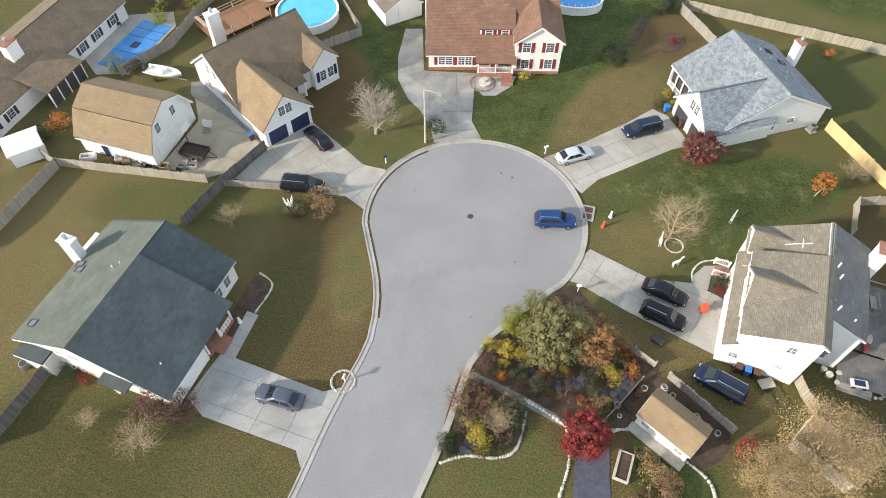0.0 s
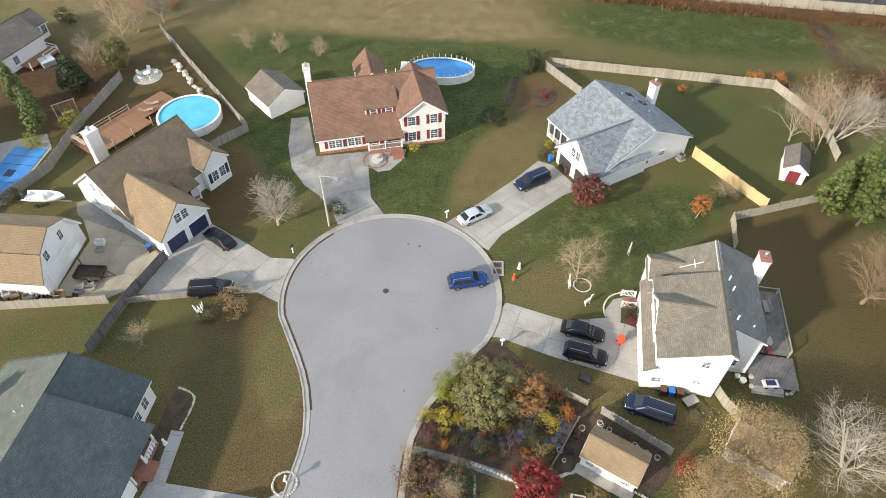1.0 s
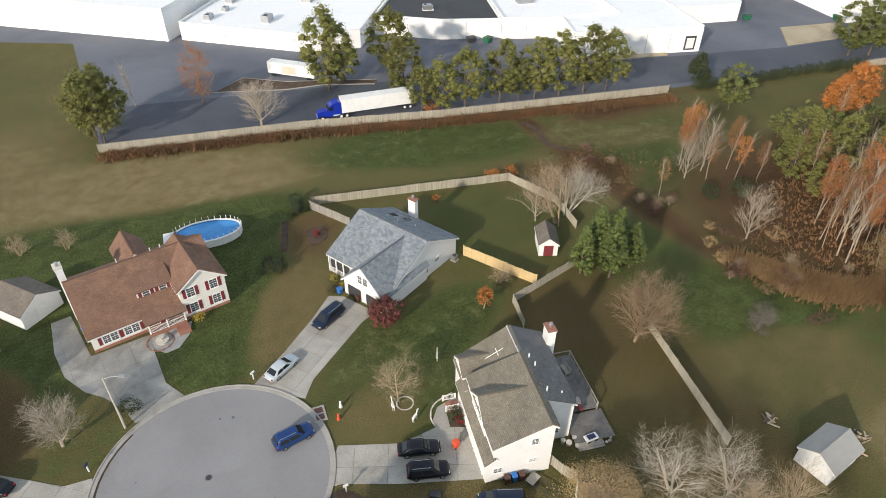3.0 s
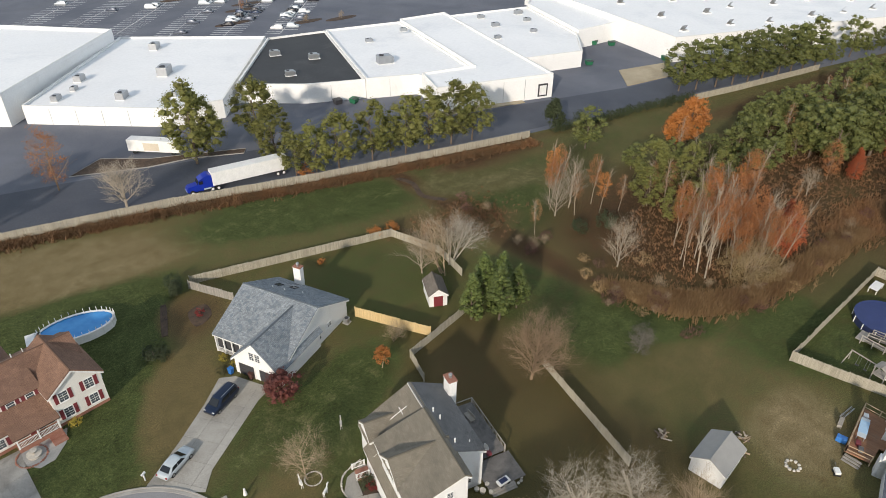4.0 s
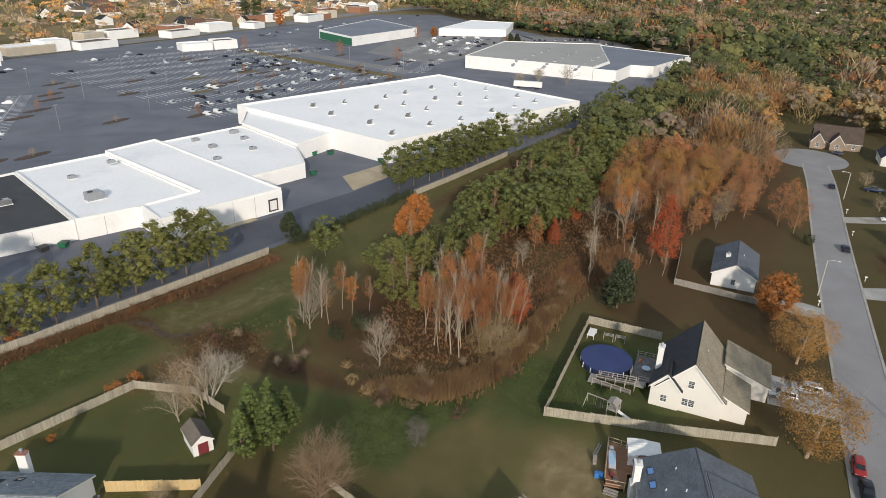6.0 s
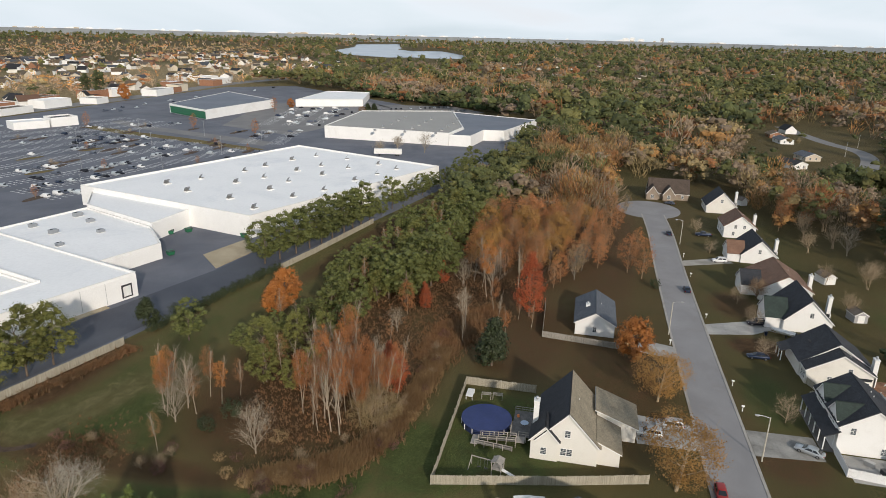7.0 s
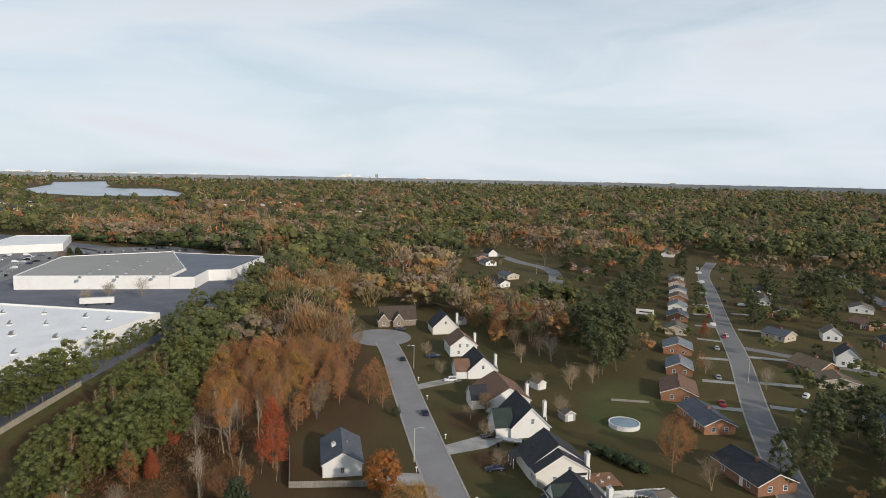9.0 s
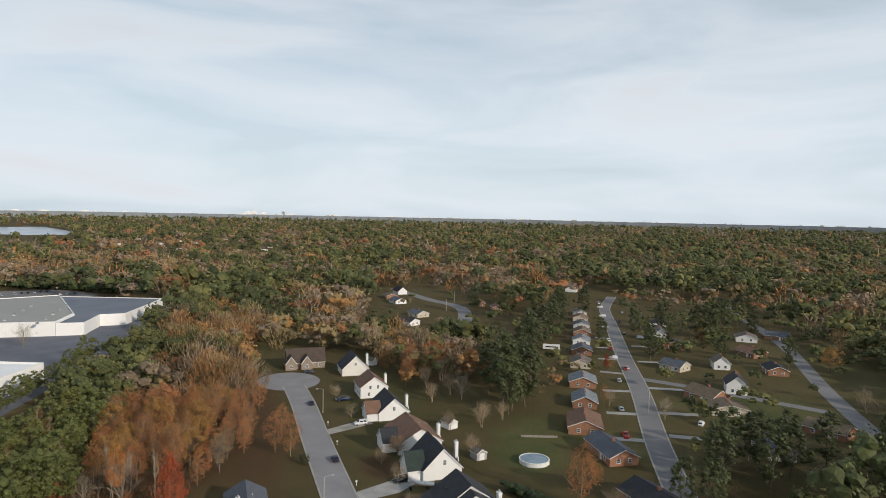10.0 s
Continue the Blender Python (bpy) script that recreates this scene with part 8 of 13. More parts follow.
tree_kind("maple_rust", BARK_RED, L_RUST, 43, 13.0, 3.7, 0.14, 110, 20, 0.22, "oval", 1.0, kids=(10, 5), spread=0.6, up=0.75, first=0.12, trunk_r=0.15, twigs=True)
tree_kind("maple_gold", BARK_TAN, L_GOLD, 44, 9.5, 4.0, 0.10, 150, 50, 0.17, "round", 1.0, kids=(9, 4), trunk_r=0.2, twigs=True)
tree_kind("maple_maroon", BARK, L_MAROON, 45, 4.6, 2.6, 0.16, 80, 36, 0.20, "round", 0.75, kids=(6, 3), trunk_r=0.14, core=0.5)
tree_kind("maple_crimson", BARK, L_RED, 46, 4.0, 2.1, 0.14, 80, 40, 0.17, "round", 0.62, kids=(6, 3), trunk_r=0.12, core=0.5)
tree_kind("young_orange", BARK_TAN, L_ORANGE, 47, 4.2, 1.4, 0.28, 42, 18, 0.26, "oval", 0.5, kids=(6, 3), trunk_r=0.08)
tree_kind("olive_tree", BARK, L_OLIVE, 48, 6.2, 3.2, 0.04, 130, 56, 0.17, "round", 0.8, kids=(7, 3), trunk_r=0.18, core=0.5)
tree_kind("tan_oak", BARK, L_TANOR, 49, 5.6, 2.5, 0.08, 90, 46, 0.17, "round", 0.7, kids=(6, 3), trunk_r=0.14, core=0.5)
tree_kind("ash_rust", BARK_RED, L_DULL, 61, 14.0, 3.2, 0.10, 120, 20, 0.22, "oval", 1.0, kids=(16, 5), spread=0.55, up=0.8, first=0.12, trunk_r=0.16, twigs=True, tip_r=0.010)
tree_kind("ash_brown", BARK_GREY, L_TAN, 62, 13.0, 3.2, 0.12, 80, 14, 0.20, "oval", 1.0, kids=(18, 6), spread=0.55, up=0.8, first=0.12, trunk_r=0.16, twigs=True, tip_r=0.010)
tree_kind("oak_brown", BARK, L_GOLD, 50, 14.0, 4.9, 0.16, 130, 24, 0.34, "round", 1.2, kids=(9, 4), trunk_r=0.28, twigs=True)
tree_kind("bush_lime", BARK, L_LIME, 51, 3.4, 1.75, 0.0, 70, 21, 0.170, "round", 0.5, kids=(5, 2), trunk_r=0.08)
tree_kind("bush_green", BARK, L_SHRUB, 52, 1.8, 1.3, 0.0, 44, 18, 0.156, "round", 0.42, kids=(5, 2), trunk_r=0.05)
tree_kind("bush_dark", BARK, L_DARK, 53, 2.4, 1.6, 0.0, 60, 18, 0.170, "round", 0.5, kids=(5, 2), trunk_r=0.06)
tree_kind("bush_yellow", BARK, L_YELLOW, 54, 1.6, 1.0, 0.0, 36, 18, 0.140, "round", 0.36, kids=(5, 2), trunk_r=0.05)
tree_kind("bush_orange", BARK, L_ORANGE, 55, 1.3, 0.9, 0.0, 30, 18, 0.140, "round", 0.34, kids=(5, 2), trunk_r=0.05)
tree_kind("bush_plum", BARK_RED, L_PLUM, 56, 2.2, 1.7, 0.0, 46, 12, 0.156, "round", 0.5, kids=(8, 4), trunk_r=0.06)
tree_kind("bush_red", BARK, L_RED, 57, 1.2, 0.8, 0.0, 30, 15, 0.124, "round", 0.32, kids=(5, 2), trunk_r=0.05)
tree_kind("bush_tan", BARK_TAN, L_TAN, 58, 2.4, 1.9, 0.0, 56, 15, 0.170, "round", 0.5, kids=(8, 4), trunk_r=0.06)
tree_kind("bush_brown", BARK, L_PLUM, 59, 2.6, 2.0, 0.0, 56, 14, 0.170, "round", 0.55, kids=(8, 4), trunk_r=0.06)

# ---- trees and shrubs round the court ----
tree("bare_b", -15.6, 58.2, 0.98, "leafless tan tree with a dense round crown of twigs")
tree("bare_shrub", -29.1, 41.6, 1.0, "leafless many-stemmed tan shrub by a fence", "bush", "shrub")
tree("bare_a", 20.4, 46.0, 1.0, "thin leafless tree on a lawn")
tree("maple_maroon", 24.5, 58.9, 1.0, "dense maroon Japanese maple beside a garage")
tree("young_orange", 38.1, 54.9, 1.0, "young tree with bright orange leaves")
tree("bare_shrub", 43.1, 58.3, 1.2, "leafless pale shrub at a fence", "bush", "shrub")
tree("bare_shrub", -28.9, 15.7, 1.25, "leafless tan shrub on a patchy lawn", "bush", "shrub")
tree("bare_shrub", -34.5, 17.0, 0.75, "sparse dry shrub on a lawn", "bush", "shrub")
tree("bush_brown", -29.2, 18.6, 1.1, "dark brown leafy shrub at a garage corner", "bush", "shrub")
tree("bush_brown", -26.6, 18.6, 0.9, "dark dry shrub at a driveway", "bush", "shrub")
tree("bush_lime", 3.9, 32.7, 0.9, "clipped yellow-green bush at the kerb", "bush", "shrub")
tree("bush_lime", 5.7, 35.2, 0.7, "small yellow-green bush by kerb", "bush", "shrub")
tree("olive_tree", 7.4, 30.4, 1.15, "broad olive-yellow tree in a planted garden")
tree("tan_oak", 11.6, 30.5, 1.0, "small tree with tan-orange leaves in a garden")
tree("maple_crimson", 10.8, 20.7, 1.1, "crimson Japanese maple over a stone border")
tree("bush_plum", 0.0, 23.2, 1.3, "dusky plum-coloured shrub by the kerb", "bush", "shrub")
tree("bush_plum", 2.2, 24.2, 0.8, "twiggy tan shrub in a mulch bed", "bush", "shrub")
tree("bare_shrub", 2.8, 21.8, 0.95, "leafless shrub with fine tan twigs", "bush", "shrub")
tree("bush_yellow", 1.3, 19.9, 1.1, "bright yellow leafy garden shrub", "bush", "shrub")
tree("bush_dark", 4.6, 23.0, 0.9, "dark green shrub by a garden path", "bush", "shrub")
tree("bush_dark", 6.6, 26.0, 0.7, "dark green shrub by a garden path", "bush", "shrub")
tree("bush_yellow", 13.3, 27.9, 1.1, "yellow-green shrub inside a slate path", "bush", "shrub")
tree("bare_shrub", -22.0, 44.2, 0.5, "pale dry grass tuft with white plumes", "bush", "shrub")
tree("bush_green", -22.0, 44.1, 0.9, "green grass tuft by a driveway", "bush", "shrub")
tree("bush_tan", -19.2, 44.6, 0.75, "orange-tan round shrub by a driveway", "bush", "shrub")
tree("bush_dark", -8.2, 59.6, 0.85, "clipped dark green bush by a lamp post", "bush", "shrub")
tree("bush_dark", 15.4, 76.5, 0.85, "spreading dark evergreen shrub on a lawn", "bush", "shrub")
tree("magnolia", 22.8, 89.5, 0.42, "round dark evergreen at a fence corner")
tree("bush_red", 23.6, 82.4, 1.0, "small red shrub in a mulch bed", "bush", "shrub")
tree("bush_dark", 25.2, 40.4, 0.7, "dark shrub at a front walk", "bush", "shrub")
tree("bush_red", 25.4, 39.6, 0.9, "red-leaved shrub at a front walk", "bush", "shrub")
tree("bush_yellow", 21.9, 70.6, 0.7, "yellow shrub below a porch", "bush", "shrub")
tree("bush_yellow", 22.6, 68.5, 0.65, "yellow shrub below a porch", "bush", "shrub")
tree("bush_green", 20.7, 68.3, 0.7, "green shrub by a garage", "bush", "shrub")
tree("bush_orange", -55.6, 53.6, 1.8, "orange shrub beside a workshop", "bush", "shrub")
tree("bush_green", -56.8, 51.5, 1.3, "green shrub beside a workshop", "bush", "shrub")
tree("bush_lime", -47.0, 80.9, 0.9, "yellow-green tree at a pool fence", "bush", "shrub")
tree("bush_green", -50.6, 65.7, 1.0, "shrub behind a workshop", "bush", "shrub")
tree("bush_yellow", 2.6, 71.6, 0.8, "yellow-green shrub by brick steps", "bush", "shrub")
tree("bush_red", -36.8, 21.0, 1.0, "small red shrub below a wall", "bush", "shrub")
tree("bush_dark", -38.4, 21.6, 0.7, "dark shrub below a wall", "bush", "shrub")
for x, y in ((-24.1, 100.8), (-18.3, 98.8), (-11.7, 97.3)):
    tree("bare_shrub", x, y, 1.15, "young leafless tree in a row on a lawn", group="row of young trees")
GARDEN = [(-0.2, 27.9), (2.2, 31.0), (6.0, 35.0), (8.6, 36.4), (13.6, 32.0), (17.4, 29.6), (16.0, 28.2), (12.2, 23.4), (9.6, 23.4), (6.1, 25.0), (2.4, 26.6)]
KERB_BED = [(-0.9, 26.0), (1.8, 25.0), (5.2, 23.4), (5.0, 21.6), (4.4, 20.1), (2.7, 19.2), (0.1, 18.9), (-1.6, 18.4)]
TERRACE = [(14.8, 15.5), (16.2, 20.6), (18.6, 20.0), (20.4, 17.0), (18.0, 14.5)]
def planting(poly, n, kinds, seed, label, group, lo=0.35, hi=0.75):
    r = random.Random(seed)
    xs, ys = [p[0] for p in poly], [p[1] for p in poly]
    made = 0
    while made < n:
        x, y = r.uniform(min(xs), max(xs)), r.uniform(min(ys), max(ys))
        if inside(poly, x, y):
            tree(r.choice(kinds), x, y, r.uniform(lo, hi), label, "bush", "shrub", group)
            made += 1
planting(GARDEN, 96, ("bush_orange", "bush_yellow", "bush_green", "bush_green", "bush_tan", "bush_plum", "bush_red", "bush_green", "bush_dark"), 5, "low autumn-coloured garden shrub", "shrubs in the garden bed", 0.3, 0.7)
planting(KERB_BED, 38, ("bush_plum", "bush_plum", "bush_green", "bush_tan", "bush_dark"), 6, "low autumn-coloured garden shrub", "shrubs in the kerb bed")
planting(TERRACE, 20, ("bush_tan", "bush_orange", "bush_green", "bush_plum"), 7, "low dry shrub by a stone edging", "shrubs by the terrace")

# ---- trees of the yards behind ----
tree("straw_tree", 32.0, 22.4, 1.15, "broad straw-coloured twiggy tree over a shed")
tree("straw_tree", 27.0, 19.4, 0.85, "straw-coloured twiggy thicket beside a shed")
tree("bush_red", 25.5, 22.1, 1.5, "red shrub by a shed", "bush", "shrub")
for x, y, s in ((49.0, 13.5, 0.8), (42, 10, 0.8), (50, 8.5, 0.7), (38.0, 12.5, 0.7)):
    tree("bare_multi", x, y, s, "leafless many-stemmed pale tree in a bare yard", group="bare trees in a yard")
tree("white_limbs", 40.6, 21.0, 1.0, "large leafless tree with pale twisting limbs")
tree("white_limbs", 46.2, 18.0, 0.95, "large leafless tree with pale twisting limbs", rot=140)
tree("bare_multi", 44.0, 15.0, 0.85, "leafless many-stemmed pale tree in a bare yard", group="bare trees in a yard")
tree("bare_c", 52.4, 39.8, 1.3, "broad leafless tree with reddish twigs")
tree("bare_low", 69.0, 33.6, 1.0, "low spreading dark grey leafless tree on grass")
for x, y, s in ((55.0, 54.6, 0.82), (58.2, 51.8, 1.02), (62.4, 52.1, 0.80), (58.9, 56.2, 0.98), (62.2, 55.4, 0.86)):
    tree("cypress", x, y, s * 0.95, "dense bright green evergreen in a clump", group="evergreen clump")
tree("bare_multi", 59.4, 66.4, 1.2, "leafless pale tree with many leaning stems behind a shed", lean=10, rot=200)
tree("bare_fan", 57.0, 69.0, 0.85, "leafless spreading pale tree")
tree("white_limbs", 62.4, 68.0, 1.15, "broken leafless pale tree with heavy leaning limbs", lean=24, rot=60)
tree("bare_fan", 84.2, 48.7, 0.95, "pale fan-shaped leafless tree at a wood's edge")
tree("birch_thin", 80.8, 65.0, 0.7, "thin pale sapling by a ditch")
tree("bush_tan", 88.5, 46.6, 0.9, "dry orange-tan shrub under pale trees", "bush", "shrub")
tree("bush_dark", 93.5, 58.0, 1.5, "dark evergreen shrub in a thicket", "bush", "shrub")
tree("bush_dark", 88.0, 60.5, 1.2, "dark evergreen shrub in a thicket", "bush", "shrub")
tree("pine_b", 105.8, 58.3, 0.75, "slim olive-green pine at a wood's edge")
tree("pine_b", 107.6, 47.9, 0.7, "slim olive-green pine at a wood's edge")
tree("bare_b", -39.9, 110.8, 1.1, "leafless pale tree at a field's edge")
tree("bare_a", -45.0, 104.0, 1.0, "leafless tan tree at a field's edge")
tree("bush_orange", -46.0, 117.5, 1.9, "bright orange shrub on a dry field", "bush", "shrub")
tree("bush_orange", -39.5, 117.0, 1.5, "bright orange shrub on a dry field", "bush", "shrub")
tree("bush_orange", 45.4, 82.3, 0.9, "rusty shrub at a field fence", "bush", "shrub")
for x, y in ((57.8, 83.7), (61.4, 83.3)):
    tree("bush_orange", x, y, 1.6, "rusty red shrub at a field fence", "bush", "shrub")

# ---- shrubs along the ditch, pampas clump ----
rr = random.Random(91)
for k in range(14):
    y = rr.uniform(48, 84)
    tree(rr.choice(("bush_dark", "bush_plum", "bare_shrub", "bush_brown", "bush_tan")), 77.2 + rr.uniform(-3.2, 5.0), y, rr.uniform(0.4, 0.85), "dark tangled shrub along a ditch", "bush", "shrub", "ditch shrubs")
pg = empty("pampas_grass", pose(-22.9, 44.6, 0), "clump of pampas grass with creamy plumes", "grass clump")
pr = np.random.default_rng(12)
bl, pm = [], []
for k in range(150):
    a, ln, tip = pr.uniform(0, math.tau), pr.uniform(0.7, 1.25), pr.uniform(0.25, 0.7)
    c0 = Vector((0.22 * math.cos(a), 0.22 * math.sin(a), 0))
    c1, c2 = c0 + Vector((math.cos(a) * ln * 0.4, math.sin(a) * ln * 0.4, tip + 0.45)), c0 + Vector((math.cos(a) * ln, math.sin(a) * ln, tip))
    w = Vector((-math.sin(a), math.cos(a), 0)) * 0.02
    bl += [tuple(c0 - w), tuple(c0 + w), tuple(c1 + w), tuple(c1 - w), tuple(c1 - w), tuple(c1 + w), tuple(c2 + w * 0.3), tuple(c2 - w * 0.3)]
put("blades", mesh_np("blades", bl, 4, L_SHRUB), None, pg, pose(-22.9, 44.6, 0))
for k in range(9):
    a, r = pr.uniform(0, math.tau), pr.uniform(0.1, 0.6)
    plume = tube((r * math.cos(a), r * math.sin(a), 1.25), (1.25 * r * math.cos(a), 1.25 * r * math.sin(a), 2.0 + 0.2 * pr.uniform(-1, 1)), 0.11, 0.03, 6)
    part("plume", add_tube(plume, (0.4 * r * math.cos(a), 0.4 * r * math.sin(a), 0.2), (r * math.cos(a), r * math.sin(a), 1.3), 0.015, 0.012, 4), TRIM, pg, m=pose(-22.9, 44.6, 0))
tree("bush_tan", -19.8, 45.9, 0.95, "golden-brown dry shrub beside pampas grass", "bush", "shrub")
tree("bush_orange", 14.8, 31.0, 1.1, "orange shrub in a garden bed", "bush", "shrub", "shrubs in the garden bed")
tree("bush_orange", 15.4, 28.9, 1.0, "orange shrub in a garden bed", "bush", "shrub", "shrubs in the garden bed")
tree("bush_lime", 3.9, 31.9, 0.85, "yellow-green round shrub at a garden corner", "bush", "shrub", "shrubs in the garden bed")
for x, y, q in ((3.2, 29.4, 1.0), (1.6, 29.8, 0.9), (5.2, 28.6, 0.8), (1.3, 20.4, 1.2)):
    tree("bush_yellow", x, y, q, "yellow autumn shrub in a garden bed", "bush", "shrub", "shrubs in the garden bed")
tree("bush_brown", -28.8, 19.7, 1.15, "large brown shrub beside a garage", "bush", "shrub")
tree("bush_brown", -26.6, 19.6, 1.0, "large brown shrub beside a garage", "bush", "shrub")
for x, y in ((14.6, 77.0), (23.2, 92.0)):
    tree("bush_dark", x, y, 1.15, "dark rounded evergreen shrub on a lawn", "bush", "shrub")

# ---- patio furniture and a swing frame behind the ranch house ----
tb = empty("patio_table", pose(-58.6, 74.0, 0.05, 0, 0, 20), "dark metal table on a pale patio", "table")
part("tabletop", box(-0.8, 0.8, -0.5, 0.5, 0.68, 0.73, bevel=0.02), DARK_PAINT, tb)
for a in (-0.7, 0.7):
    for b in (-0.4, 0.4):
        part("leg", box(a - 0.03, a + 0.03, b - 0.03, b + 0.03, 0, 0.68), DARK_PAINT, tb)
ch = empty("patio_chair", pose(-59.6, 72.4, 0.05, 0, 0, 40), "dark metal patio chair", "chair", "patio chairs")
part("seat", box(-0.26, 0.26, -0.26, 0.26, 0.38, 0.43, bevel=0.02), DARK_PAINT, ch)
part("backrest", box(-0.26, 0.26, 0.22, 0.27, 0.43, 0.9), DARK_PAINT, ch)
for a in (-0.22, 0.22):
    for b in (-0.22, 0.22):
        part("leg", box(a - 0.025, a + 0.025, b - 0.025, b + 0.025, 0, 0.38), DARK_PAINT, ch)
copy_thing(ch, pose(-57.2, 75.2, 0.05, 0, 0, 200))
gr = empty("barbecue", pose(-61.0, 71.4, 0.05, 0, 0, 80), "black barbecue by a house wall", "barbecue")
part("cabinet", box(-0.45, 0.45, -0.28, 0.28, 0.08, 0.85, bevel=0.03), DARK_PAINT, gr)
part("hood", box(-0.47, 0.47, -0.3, 0.3, 0.86, 1.15, bevel=0.1), DARK_PAINT, gr)
part("side_shelf", box(0.47, 0.85, -0.25, 0.25, 0.8, 0.84), STEEL, gr)
sw = empty("swing_frame", pose(-49.0, 84.2, 0, 0, 0, 30), "weathered timber swing frame against a fence", "swing")
for a in (-1.5, 1.5):
    for b in (-0.9, 0.9):
        part("leg", tube((a, b, 0), (a, 0, 2.3), 0.06, n=6), TIMBER_GREY, sw)
part("beam", tube((-1.7, 0, 2.3), (1.7, 0, 2.3), 0.07, n=6), TIMBER_GREY, sw)
for k in range(5):
    part("seat_slat", box(-0.8, 0.8, -0.25 + 0.1 * k, -0.17 + 0.1 * k, 0.5, 0.54), TIMBER_GREY, sw)
for a in (-0.75, 0.75):
    part("chain", tube((a, 0, 0.54), (a, 0, 2.3), 0.015, n=5), STEEL, sw)

# ---- yard beyond the pool deck ----
tree("maple_orange", -63.4, 82.2, 0.72, "small bright orange tree beside a patio")
tree("bush_lime", -51.6, 76.6, 0.75, "olive shrub at the edge of a pool patio", "bush", "shrub")
tree("bush_lime", -53.4, 65.6, 0.8, "olive shrub at the edge of a pool patio", "bush", "shrub")
tree("bush_dark", -67.0, 84.3, 0.9, "dark shrub by a house wall", "bush", "shrub")
tree("magnolia", -49.1, 90.4, 0.85, "dense green conifer in a back yard")
tree("cypress", -55.8, 86.0, 0.72, "olive-green conifer at a pool fence")
tree("cypress", -51.6, 80.4, 0.66, "olive-green conifer at a pool fence")
tree("olive_tree", -44.4, 97.0, 0.85, "broad evergreen shrub with glossy leaves in a yard")
tree("bare_fan", -48.2, 96.2, 0.62, "leafless grey tree beside an evergreen")
tree("bare_multi", -48.5, 110.5, 1.05, "leafless many-stemmed tree at a field's edge")
tree("bare_multi", -43.5, 108.0, 0.9, "leafless many-stemmed tree at a field's edge")
tree("bush_tan", -41.0, 116.5, 1.6, "tall rusty grass clump at a field's edge", "bush", "shrub")
tree("bush_green", -57.0, 112.0, 1.6, "dark green shrub by a lawn", "bush", "shrub")

# ---- pines and trees along the service lane ----
for k, (x, y, q) in enumerate(((45.5, 133.5, 1.28), (49.5, 136.0, 1.0), (61.2, 134.5, 1.15), (60.2, 124.0, 0.95), (59.4, 114.4, 0.72), (63.6, 113.0, 0.8), (68.4, 111.4, 0.98), (76.6, 110.4, 1.02), (81.0, 109.4, 0.7), (84.6, 108.4, 1.02), (90.4, 107.0, 1.06), (96.2, 105.6, 1.1), (101.6, 104.2, 1.0))):
    tree(("pine_a", "pine_b")[k % 2], x, y, q * 1.08, "bushy olive-green pine behind a board fence", group="pines along the lane")
tree("magnolia", 124.2, 97.8, 0.95, "dense dark conical evergreen at a yard corner")
for k, (x, y, q) in enumerate(((171.5, 91.5, 1.1), (176.5, 89.0, 1.2), (183, 86.5, 1.15), (189, 84.5, 1.2), (194.5, 82.6, 1.1), (201, 81.4, 1.2), (208.3, 79.8, 1.2), (214, 78.6, 1.1), (220, 77.6, 1.2))):
    tree("pine_far", x, y, q, "rounded olive-green pine beside a loading yard", group="pines along the lane")
for k in range(13):
    f = k / 12
    tree("pine_far", 226 + 112 * f + random.uniform(-2, 2), 76.5 - 20.5 * f + random.uniform(-1, 1), random.uniform(0.55, 1.0), "rounded olive-green pine behind a supermarket", group="pines along the lane")
tree("bare_b", 26.9, 124.0, 1.35, "pale leafless tree by a car park fence")
tree("maple_rust", 18.7, 139.6, 1.15, "rusty brown leafless-looking tree on a kerbed island")
tree("bush_orange", 61.1, 113.5, 2.0, "bright orange shrub by a lorry", "bush", "shrub")
for x, y in ((-3.6, 134.0), (-1.0, 137.5), (-2.4, 131.2)):
    tree("pine_a", x, y, 1.05, "tall olive-green pine at the end of a field", group="pines along the lane")
for x, y in ((2.1, 137.5), (5.5, 145.5)):
    tree("bare_tall", x, y, 0.85, "tall leafless tree beside pines")
tree("bush_dark", 131.9, 95.6, 1.1, "dark shrub by a loading yard", "bush", "shrub")
rr = random.Random(8)
for k in range(30):
    f = k / 29
    tree("bush_dark", 121 + 46 * f, 94.6 - 9.0 * f + rr.uniform(-0.5, 0.5), rr.uniform(0.8, 1.1), "dark clipped hedge plant along a loading yard", "bush", "hedge plant", "loading yard hedge")

